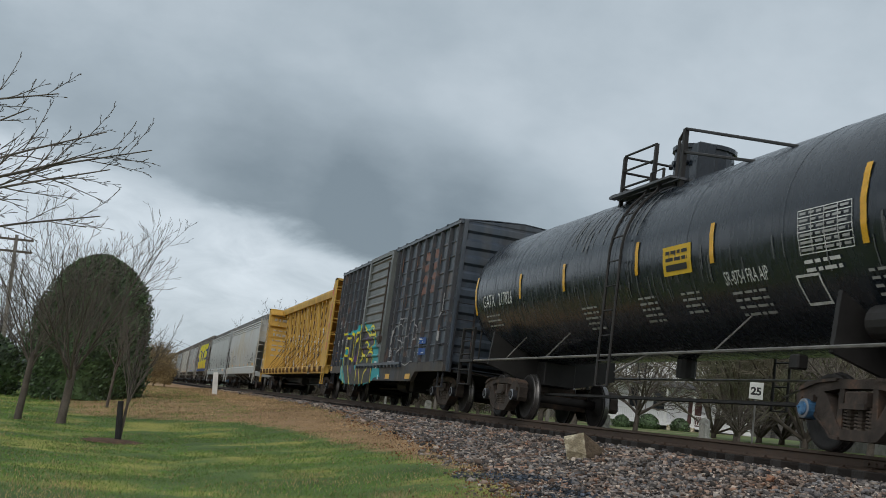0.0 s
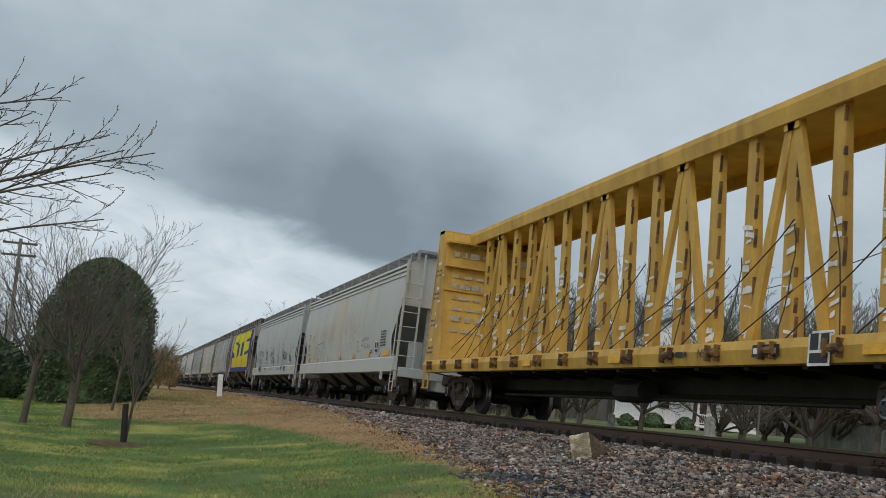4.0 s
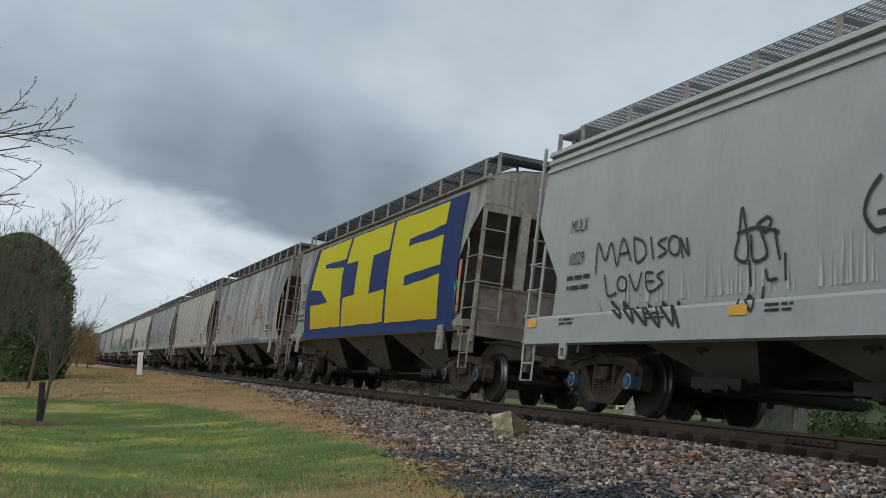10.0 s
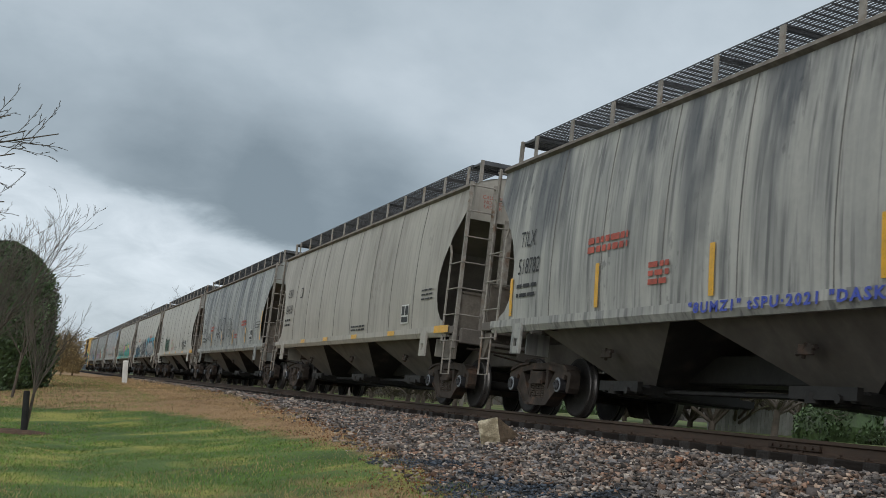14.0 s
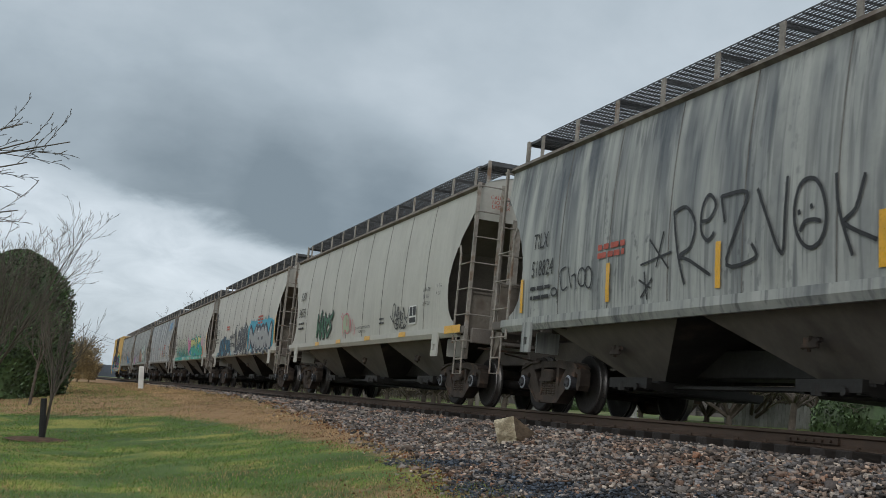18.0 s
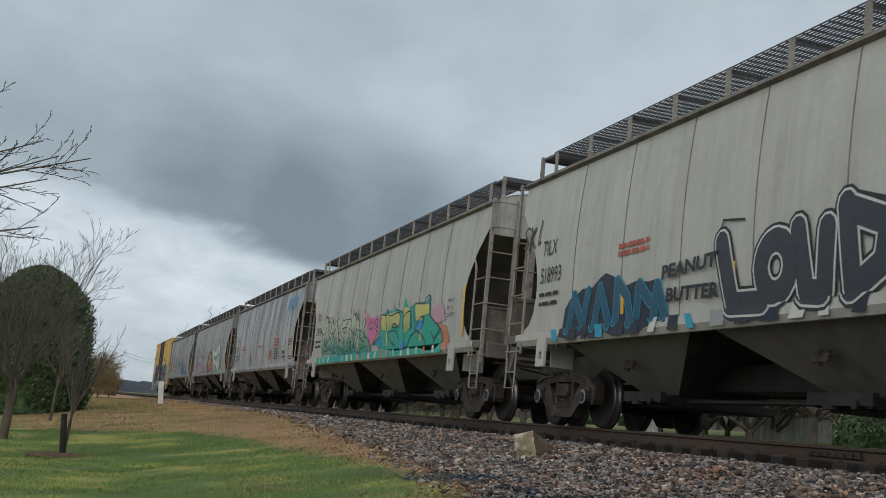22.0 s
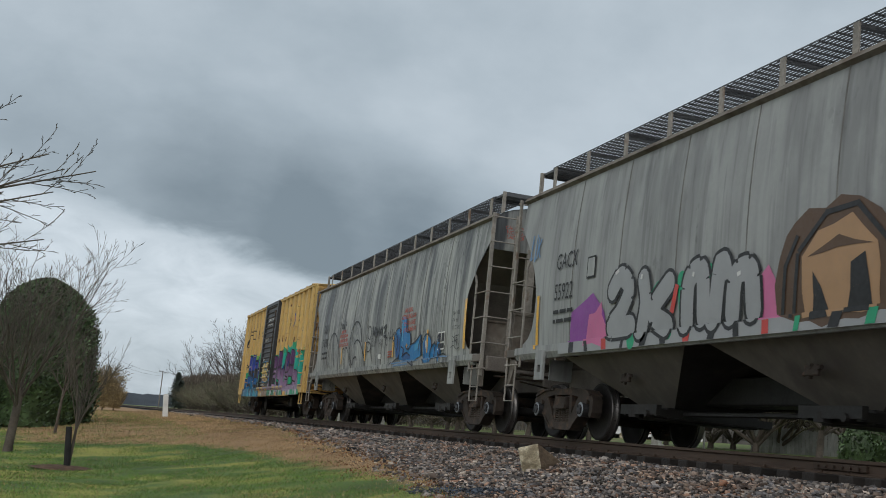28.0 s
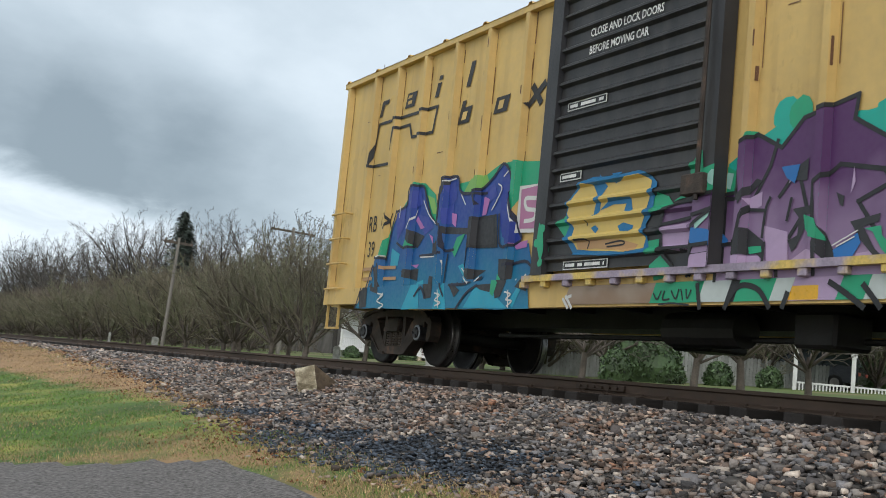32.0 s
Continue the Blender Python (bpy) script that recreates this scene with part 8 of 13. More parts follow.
p.strokes([[(1.03, 1.51), (1.14, 1.85), (1.02, 2.06), (0.66, 2.1), (0.42, 1.92), (0.41, 1.65), (0.61, 1.58), (0.85, 1.7)], [(0.79, 1.98), (0.68, 1.78)], [(0.6, 1.95), (0.53, 1.77)], [(1.22, 2.14), (1.06, 2.01)], [(1.33, 2.07), (1.1, 1.93)], [(0.34, 1.95), (0.19, 1.6), (0.28, 1.92)], [(0.08, 1.93), (-0.06, 1.51)], [(-0.09, 1.8), (-0.2, 1.54)], [(0.91, 1.48), (0.88, 1.68)]], 0.035, P_SALMON, 1)
p.done("graffiti", "salmon-red outlined tag")
sign_box(K, -5.0, 1.6, 0.5, 0.4)
dimensions(K, -5.65, 2.25, ("EXW 10-8", "EW   8-6", "CU FT 5161"), ("H  15-6", "H   8-1"))
Piece(K).text("CLOSE ALL HOPPER SLIDES AND ROOF HATCHES", -0.22, 1.66, 0.055, M_BLACK, 1, 0, 0.8).text("BEFORE CAR IS MOVED", -0.55, 1.56, 0.055, M_BLACK, 1, 0, 0.8).done("stencil_text", "small black warning stencil")
small_print(K, -2.4, 1.8, 0.4, 2, M_BLACK, 106, 0.1, 0.04)
for y in (3.85, 1.35, -1.55, -4.45):
    reflector(K, y, 1.39, 0.5, 0.1)
reflector(K, -7.7, 1.39, 0.9, 0.15)

# blue and silver graffiti
K = "c10"
mark(K, "TILX", "518993", 7.0, 2.72, 0.26, gap=0.46)
p = Piece(K)
p.ragged([(-1.70, 1.42), (-1.68, 2.36), (-2.2, 2.56), (-3.4, 2.50), (-4.6, 2.46), (-5.3, 2.50), (-6.5, 2.50), (-6.98, 2.36), (-7.02, 1.62), (-6.7, 1.42)], P_CYAN, 110, 0, 0.03, 0.3, 0.09)


def ring(y, z, ry, rz):
    return [(y + ry * math.cos(a), z + rz * math.sin(a)) for a in np.linspace(0, math.tau, 13)]


MOON = [[(-2.15, 1.52), (-2.3, 2.12), (-2.98, 1.72), (-3.55, 2.12), (-3.5, 1.52)], ring(-4.15, 1.83, 0.30, 0.24), ring(-4.92, 1.83, 0.32, 0.25), [(-5.55, 1.50), (-5.5, 2.1), (-6.2, 1.58), (-6.55, 2.12), (-6.45, 1.55)]]
p.letters(MOON, ((0.58, P_NAVY), (0.34, P_SILVER)), 1)
p.letters([[(-2.2, 1.9), (-2.25, 2.15)], [(-3.6, 1.95), (-3.6, 2.15)], [(-4.0, 2.1), (-4.25, 2.1)], [(-5.5, 1.95), (-5.48, 2.15)], [(-6.6, 1.95), (-6.6, 2.15)]], ((0.05, P_WHITE), ), 4)
p.drips(-2.2, -6.8, 1.42, P_SILVER, 3, 8, 2).done("graffiti", "heavy silver letters with navy outline on cyan")
p = Piece(K)
P_SLATE = spray("dark_slate_spray", (0.035, 0.037, 0.05))
LOUD = [[(1.45, 2.28), (1.2, 1.52), (0.55, 1.50)], ring(0.35, 1.88, 0.28, 0.30), [(-0.05, 2.25), (-0.2, 1.55), (-0.5, 1.52), (-0.55, 2.2)], [(-0.85, 2.40), (-0.95, 1.52), (-1.4, 1.75), (-1.48, 2.12), (-0.85, 2.36)]]
p.letters(LOUD, ((0.40, P_BLACK), (0.33, P_WHITE), (0.27, P_SLATE)), 1)
p.letters([[(1.5, 2.4), (1.45, 2.55), (1.0, 2.5)], [(-1.0, 2.5), (-1.5, 2.35)], [(-1.5, 1.6), (-1.62, 1.95)]], ((0.03, P_BLACK), ), 1)
p.done("graffiti", "dark slate letters edged in white and black")
p = Piece(K)
p.ragged([(6.1, 1.32), (5.8, 1.95), (5.0, 2.05), (4.5, 2.25), (3.9, 2.0), (3.0, 1.95), (2.7, 1.40), (4.0, 1.30)], P_NAVY, 112, 0, 0.06)
P_DEEP = spray("deep_sea_spray", (0.012, 0.09, 0.17))
NAME = [[(5.8, 1.45), (5.6, 1.95), (5.3, 1.5), (5.1, 1.98)], [(4.9, 1.45), (4.7, 2.0), (4.4, 1.45)], [(4.2, 1.5), (4.15, 2.05), (3.85, 1.8), (3.75, 1.45)], [(3.6, 1.48), (3.5, 1.95), (3.2, 1.7)], [(3.1, 1.5), (3.0, 1.9), (2.8, 1.5)]]
p.letters(NAME, ((0.20, P_CYAN), (0.16, P_DEEP)), 1).done("graffiti", "deep blue interlocked letters with cyan edges")
Piece(K).text("PEANUT", 2.88, 1.96, 0.17, P_BLACK, 7, 0.010, 1.45, 0.1, 0.04).text("BUTTER", 2.76, 1.66, 0.17, P_BLACK, 7, 0.010, 1.45, 0.1, -0.02).done("graffiti", "black hand-sprayed words")
Piece(K).scrawl(7.9, 2.95, 0.8, 0.5, P_BLACK, 115, 0.04, 3).done("graffiti", "black scribble")
Piece(K).lines(4.2, 2.52, 0.9, 2, M_REDTXT, 0.11, 0.07, 1, 116).lines(-3.7, 2.62, 1.05, 3, M_REDTXT, 0.12, 0.07, 1, 117).done("stencil_text", "red warning stencil")
reflector(K, -7.25, 2.08, 0.13, 1.0)
for y in (4.0, 1.2, -1.55, -4.4):
    reflector(K, y, 1.8, 0.10, 0.45)
p = Piece(K)
r0 = random.Random(3)
for k in range(26):
    p.bar(6.3 - k * 0.52, 1.28, r0.uniform(0.15, 0.34), 0.19, r0.choice((P_NAVY, P_WHITE, P_SILVER, P_NAVY, P_CYAN)), 1, r0.uniform(-0.6, 0.6))
p.done("graffiti", "paint carried down over the sill")

# green, yellow and pink graffiti
K = "c11"
mark(K, "TILX", "518764", 6.9, 2.62, 0.25, gap=0.45)
P_FADE = spray("pale_green_fade", (0.02, 0.24, 0.17), (0.46, 0.48, 0.38), 1.45, 2.2)
p = Piece(K)
p.ragged([(6.01, 1.55), (6.16, 2.59), (5.55, 2.72), (4.75, 2.47), (4.04, 2.48), (3.29, 2.52), (2.3, 2.58), (1.72, 2.54), (1.2, 2.29), (0.75, 2.33), (0.34, 2.01), (0.08, 1.71), (-0.14, 1.4)], P_FADE, 405, 0, 0.03, 0.2)
p.strokes([[(5.88, 1.71), (5.91, 2.43), (5.59, 2.7), (5.06, 2.56), (5.04, 2.05), (5.18, 1.64)], [(5.33, 2.52), (4.85, 2.47), (4.39, 2.0), (4.02, 2.4), (3.33, 1.7)], [(4.68, 2.52), (3.9, 2.21), (3.21, 2.51)], [(3.79, 2.08), (3.0, 2.26), (2.29, 2.54)], [(3.08, 1.57), (2.91, 2.19), (2.33, 2.37), (2.09, 1.52)], [(2.75, 2.18), (2.39, 1.64), (1.77, 1.99)], [(2.11, 2.52), (1.65, 2.55), (1.38, 2.17), (1.04, 2.07), (0.88, 2.34), (0.67, 2.16)]], 0.028, P_BLACK, 2)
p.strokes([[(2.19, 2.72), (1.62, 2.36), (1.78, 2.1)], [(1.54, 2.68), (1.38, 2.17)], [(1.65, 2.12), (0.84, 2.02), (0.32, 1.78), (0.02, 1.64)], [(0.88, 1.77), (0.32, 1.75), (0.81, 1.56)], [(5.67, 1.63), (3.75, 1.72), (2.77, 1.5)], [(4.66, 2.02), (5.39, 1.81), (3.91, 1.55)], [(2.33, 1.86), (1.33, 1.59), (0.56, 1.64)], [(4.27, 1.75), (4.04, 2.04)], [(1.83, 1.83), (1.6, 1.55), (0.84, 1.45)]], 0.026, P_BLACK, 2)
p.done("graffiti", "pale green spray in thin black lines")
p = Piece(K)
p.strokes([[(5.73, 1.64), (5.44, 2.56), (4.86, 1.85), (4.1, 2.38), (3.65, 1.57)], [(2.48, 2.34), (3.36, 2.32), (3.12, 2.0), (2.5, 1.99)], [(3.12, 2.0), (3.01, 1.68), (2.32, 1.7)], [(2.89, 1.56), (2.37, 2.35), (2.0, 1.73), (1.47, 2.32), (1.13, 1.52)], [(0.74, 2.28), (1.01, 1.83), (0.32, 1.73), (0.05, 1.51)], [(0.84, 2.02), (0.81, 1.51)]], 0.25, P_BLACK, 1)
p.strokes([[(5.73, 1.64), (5.44, 2.56), (4.86, 1.85), (4.1, 2.38), (3.65, 1.57)], [(2.48, 2.34), (3.36, 2.32), (3.12, 2.0), (2.5, 1.99)], [(3.12, 2.0), (3.01, 1.68), (2.32, 1.7)], [(2.89, 1.56), (2.37, 2.35), (2.0, 1.73), (1.47, 2.32), (1.13, 1.52)], [(0.74, 2.28), (1.01, 1.83), (0.32, 1.73), (0.05, 1.51)], [(0.84, 2.02), (0.81, 1.51)]], 0.2, P_FADE, 2)
p.strokes([[(5.59, 2.7), (5.43, 2.53)], [(3.89, 2.57), (4.01, 2.34)], [(1.81, 2.63), (1.62, 2.36)], [(1.47, 2.67), (1.43, 2.34)], [(4.81, 2.66), (4.38, 2.43)], [(6.07, 2.25), (5.63, 2.12)], [(2.22, 2.16), (1.77, 1.96)], [(3.69, 1.95), (3.26, 1.87)], [(1.22, 1.9), (0.82, 1.81)], [(5.09, 2.3), (4.5, 2.13), (4.17, 2.29)], [(1.93, 2.11), (1.56, 1.97)]], 0.03, P_BLACK, 3)
p.strokes([[(5.58, 1.76), (5.23, 2.06)], [(3.91, 1.67), (4.21, 1.99)], [(2.7, 1.66), (2.56, 1.88)], [(1.61, 1.65), (1.48, 1.81)], [(0.44, 1.54), (0.62, 1.65)]], 0.07, P_TEAL, 3)
p.strokes([[(4.61, 1.58), (4.36, 1.82)], [(3.32, 1.52), (3.17, 1.66)], [(1.77, 1.44), (1.74, 1.61)], [(0.76, 1.4), (0.81, 1.48)]], 0.08, P_BRIGHTBLUE, 2)
p.done("graffiti", "pale green fading letters with black outline")
p = Piece(K)
p.ragged([(0.63, 2.34), (0.61, 2.57), (0.21, 2.38), (-0.33, 2.3), (-0.47, 2.43), (-0.94, 2.21), (-1.01, 1.97), (-0.37, 1.78), (-0.15, 1.6), (0.02, 1.61), (0.34, 1.98)], P_PINK, 406, 0, 0.03, 0.3)
p.strokes([[(-0.08, 2.25), (0.15, 2.22), (0.11, 2.07), (-0.1, 2.09)], [(-0.16, 2.26), (-0.24, 2.03)], [(-0.33, 2.27), (-0.39, 2.05)], [(-0.62, 2.12), (-0.49, 2.13), (-0.4, 2.21), (-0.46, 2.28), (-0.59, 2.28), (-0.67, 2.19), (-0.62, 2.12)], [(-0.7, 1.97), (-0.59, 1.98), (-0.52, 2.03), (-0.57, 2.08), (-0.68, 2.07), (-0.74, 2.02), (-0.7, 1.97)]], 0.022, P_BLACK, 2)
p.ragged([(-5.07, 2.05), (-5.24, 2.24), (-5.7, 2.32), (-6.03, 2.19), (-6.01, 1.97), (-5.76, 1.86)], P_PALEPINK, 407, 0, 0.05, 0.25, 0.07)
p.ragged([(-5.6, 1.85), (-5.82, 1.93), (-6.19, 1.82), (-6.38, 1.6), (-6.39, 1.37), (-6.03, 1.37)], P_ORANGE, 408, 0, 0.05, 0.25, 0.06)
p.done("graffiti", "pink and salmon spray clouds")
p = Piece(K)
p.ragged([(-0.27, 1.64), (-0.86, 1.84), (-0.97, 2.35), (-1.47, 2.44), (-2.31, 2.42), (-2.84, 2.34), (-2.93, 2.65), (-3.32, 2.4), (-3.85, 2.44), (-4.61, 2.41), (-4.95, 2.54), (-5.01, 2.13), (-5.31, 1.99), (-5.76, 1.81), (-5.98, 1.67), (-6.0, 1.49), (-5.49, 1.34), (-4.02, 1.43), (-2.45, 1.41)], P_TEAL, 409, 1, 0.02, 0.4)
p.ragged([(-1.01, 1.97), (-0.97, 2.35), (-1.58, 2.33), (-2.23, 2.37), (-2.64, 2.28), (-2.7, 1.99), (-2.35, 2.05), (-2.03, 2.01), (-1.81, 1.94)], P_YELFADE, 410, 2, 0.01, 0.4)
p.ragged([(-2.95, 1.88), (-2.91, 2.44), (-3.44, 2.37), (-3.58, 1.95), (-3.2, 1.78)], P_YELFADE, 411, 2, 0.01, 0.4)
p.ragged([(-3.94, 2.19), (-3.85, 2.42), (-4.93, 2.36), (-4.97, 2.15), (-4.46, 2.12), (-4.36, 2.02), (-3.98, 2.06)], P_YELFADE, 412, 2, 0.01, 0.4)
p.ragged([(-0.7, 1.76), (-1.07, 1.82), (-1.13, 1.54), (-0.82, 1.54)], P_BRIGHTBLUE, 413, 2, 0.01, 0.4)
p.ragged([(-2.67, 1.61), (-3.12, 1.62), (-3.31, 1.44), (-2.95, 1.44)], P_BRIGHTBLUE, 414, 2, 0.01, 0.4)
p.ragged([(-4.09, 1.97), (-4.36, 2.06), (-4.63, 1.99), (-4.37, 1.79), (-4.16, 1.85)], P_BRIGHTBLUE, 415, 3, 0.01, 0.4)
p.strokes([[(-0.27, 1.64), (-1.02, 1.85)], [(-0.96, 1.97), (-0.97, 2.35), (-1.48, 2.32), (-1.51, 2.48), (-1.78, 2.29), (-2.63, 2.32), (-2.66, 2.0), (-2.26, 2.08), (-2.03, 2.01), (-2.53, 1.97)], [(-1.38, 2.35), (-1.62, 1.92), (-2.0, 1.66), (-2.36, 1.55)], [(-1.81, 1.9), (-2.36, 1.9), (-2.67, 1.7)], [(-2.99, 1.92), (-2.92, 2.39), (-3.12, 1.58), (-3.35, 1.48)], [(-3.02, 2.17), (-3.21, 2.27), (-3.56, 2.27), (-3.73, 1.89)], [(-3.59, 2.43), (-3.58, 1.87)], [(-3.87, 2.11), (-3.86, 2.43), (-4.61, 2.41), (-4.63, 2.5), (-4.96, 2.55), (-4.93, 2.36)]], 0.03, P_BLACK, 4)
p.strokes([[(-3.93, 2.23), (-3.95, 1.87), (-4.09, 1.93), (-4.33, 2.1), (-4.63, 2.1), (-4.5, 1.97)], [(-4.97, 2.15), (-5.31, 1.99), (-5.76, 1.81), (-5.98, 1.67), (-6.0, 1.49)], [(-5.22, 1.75), (-5.42, 1.59), (-5.76, 1.76)], [(-5.42, 1.59), (-5.32, 1.35)], [(-3.73, 1.73), (-4.09, 1.82), (-4.37, 1.75), (-4.7, 1.61), (-4.83, 1.38)], [(-2.95, 1.42), (-3.35, 1.48), (-3.66, 1.74)], [(-2.1, 2.63), (-2.22, 2.44), (-2.84, 2.32), (-2.94, 2.18)]], 0.03, P_BLACK, 4)
p.done("graffiti", "yellow to teal letters with black outlines")
p = Piece(K)
p.bar(6.4, 1.28, 12.4, 0.19, P_TEAL, 1)
r0 = random.Random(4)
for k in range(20):
    p.bar(6.0 - k * 0.6, 1.29, r0.uniform(0.1, 0.25), 0.16, r0.choice((P_PALETEAL, P_BRIGHTBLUE, P_WHITE, P_ORANGE)), 2, r0.uniform(-0.6, 0.6))
p.done("graffiti", "teal band along the sill")
reflector(K, -7.2, 2.08, 0.13, 1.0)
for y in (1.3, -1.6, -4.4):
    reflector(K, y, 1.85, 0.11, 0.55)
dimensions(K, -6.2, 2.3, ("EXW 10-8", "SW   8-6", "CU FT 5161"), ("H", ))

# blue-grey hopper with red stencils
K = "c12"
mark(K, "GACX", "54103", 6.75, 2.62, 0.25, gap=0.45)
p = Piece(K)
for k in range(4):
    p.bar(-5.25 - k * 0.40, 3.42, 0.31, 0.42, P_LOGO, 1, 0.25)
    p.bar(-5.33 - k * 0.40, 3.42 + (0.16 if k % 2 else 0.0), 0.10, 0.14, G_C12, 2, 0.25)
p.bar(-5.2, 3.34, 1.55, 0.035, P_LOGO, 1)
p.done("emblem", "faded blue company emblem in plain blocks")
for y in (-1.49, -4.49):
    reflector(K, y, 1.84, 0.10, 0.5)
reflector(K, -7.28, 2.08, 0.13, 1.0)
Piece(K).lines(-3.3, 2.35, 1.1, 3, M_REDTXT, 0.11, 0.07, 1, 130).lines(4.9, 2.3, 0.9, 2, M_REDTXT, 0.1, 0.06, 1, 131).lines(0.4, 2.2, 1.0, 1, M_REDTXT, 0.1, 0.06, 1, 132).lines(-2.4, 1.95, 0.7, 4, M_REDTXT, 0.1, 0.06, 1, 133).done("stencil_text", "red warning stencils")
Piece(K).lines(-3.5, 2.0, 0.9, 5, M_BLACK, 0.09, 0.04, 1, 134).done("stencil_text", "block of small black print")
sign_box(K, -5.5, 1.6, 0.48, 0.36)
small_print(K, -6.35, 2.25, 0.7, 3, M_BLACK, 135)
small_print(K, -6.6, 1.65, 0.6, 2, M_BLACK, 136, 0.09, 0.04)
Piece(K).scrawl(5.8, 1.55, 0.8, 0.85, P_BLACK, 137, 0.03, 2).scrawl(2.6, 1.65, 0.6, 0.4, P_BLACK, 138, 0.02, 2).drips(6, -4, 1.9, M_WHITE, 40, 139).drips(4, -2, 1.85, P_ORANGE, 10, 140).done("graffiti", "black doodles and white drips")

# outlined letters and teal graffiti
K = "c13"
mark(K, "GACX", "55922", 6.35, 2.66, 0.27, gap=0.5)
p = Piece(K)
p.ragged([(5.65, 1.35), (5.6, 2.0), (5.2, 2.05), (4.85, 2.1), (4.5, 1.9), (4.4, 1.4)], spray("violet_spray", (0.26, 0.06, 0.32)), 141, 0, 0.08).ragged([(5.1, 1.35), (5.0, 1.8), (4.6, 2.0), (4.4, 1.6), (4.5, 1.35)], P_PINK, 142, 1, 0.06)
p.done("graffiti", "violet and pink sprays")
p = Piece(K)
p.strokes([[(3.92, 1.76), (3.63, 1.59), (3.54, 1.36)], [(3.09, 1.84), (2.84, 2.03)], [(2.24, 2.1), (2.17, 1.56)], [(1.58, 2.12), (1.55, 1.95)], [(2.77, 1.53), (2.52, 1.44)]], 0.22, P_GREEN, 1)
p.strokes([[(2.35, 2.01), (2.46, 1.71)]], 0.1, P_RED, 4)
p.done("graffiti", "green depth and red spray between the letters")
p = Piece(K)
p.strokes([[(4.2, 2.13), (3.95, 2.31), (3.68, 2.11), (3.92, 1.8), (4.21, 1.6), (3.63, 1.59)], [(3.27, 2.2), (3.19, 1.88), (3.29, 1.52)], [(2.56, 2.08), (2.99, 1.74), (2.59, 1.52)], [(2.09, 1.53), (2.04, 2.06), (1.74, 2.14), (1.7, 1.58)], [(1.44, 1.53), (1.32, 2.18), (1.22, 2.12)], [(1.05, 1.56), (0.97, 2.01), (0.67, 2.03), (0.61, 1.58)]], 0.4, P_BLACK, 2)
p.strokes([[(4.2, 2.13), (3.95, 2.31), (3.68, 2.11), (3.92, 1.8), (4.21, 1.6), (3.63, 1.59)], [(3.27, 2.2), (3.19, 1.88), (3.29, 1.52)], [(2.56, 2.08), (2.99, 1.74), (2.59, 1.52)], [(2.09, 1.53), (2.04, 2.06), (1.74, 2.14), (1.7, 1.58)], [(1.44, 1.53), (1.32, 2.18), (1.22, 2.12)], [(1.05, 1.56), (0.97, 2.01), (0.67, 2.03), (0.61, 1.58)]], 0.3, P_SILVER, 3)
p.strokes([[(4.03, 2.4), (4.11, 2.37)], [(3.31, 2.26), (3.32, 2.22)], [(1.93, 2.14), (1.94, 2.11)], [(0.93, 2.02), (0.88, 2.03)]], 0.05, P_WHITE, 5)
p.done("graffiti", "rounded silver letters with black outline and green depth")
p = Piece(K)
p.ragged([(0.55, 1.38), (0.5, 2.0), (0.3, 2.05), (0.05, 1.7), (0.0, 1.38)], P_PINK, 145, 0, 0.05).ragged([(-1.6, 1.36), (-1.7, 2.2), (-2.3, 2.1), (-2.6, 1.4)], P_RED, 146, 0, 0.08)
p.ragged([(0.15, 1.55), (0.12, 2.1), (-0.2, 2.5), (-0.9, 2.68), (-1.5, 2.45), (-1.8, 1.9), (-1.75, 1.36), (-0.2, 1.36)], P_BROWN, 147, 1, 0.08)
p.ragged([(-0.35, 1.40), (-0.30, 2.05), (-0.55, 2.35), (-1.1, 2.42), (-1.5, 2.1), (-1.55, 1.40)], P_TAN, 148, 2, 0.03)
p.ragged([(-0.45, 1.40), (-0.5, 1.9), (-0.62, 1.75), (-0.8, 1.42)], P_BLACK, 149, 3, 0.03).ragged([(-1.05, 1.40), (-1.1, 1.95), (-1.3, 2.0), (-1.45, 1.42)], P_BLACK, 150, 3, 0.03).ragged([(-0.4, 2.05), (-0.9, 2.22), (-1.45, 2.08), (-0.9, 2.1)], P_BROWN, 151, 3, 0.02)
p.letters([[(-0.25, 2.15), (-0.7, 2.5), (-1.2, 2.52), (-1.65, 2.1), (-1.72, 1.5)], [(0.05, 1.5), (0.0, 2.0), (-0.2, 2.3)], [(-0.15, 1.45), (-0.22, 2.1)]], ((0.06, P_BLACK), ), 3)
p.done("graffiti", "tan and brown painted shape with pink and red sprays")
p = Piece(K)
p.ragged([(-2.17, 2.67), (-2.51, 2.66), (-3.1, 2.5), (-3.34, 2.57), (-3.74, 2.57), (-3.92, 2.88), (-4.51, 2.71), (-5.05, 2.42), (-5.11, 1.51), (-4.73, 1.48), (-4.15, 1.43), (-2.83, 1.38), (-2.43, 1.89)], P_DARKGREEN, 402, 1, 0.03, 0.4, 0.06)
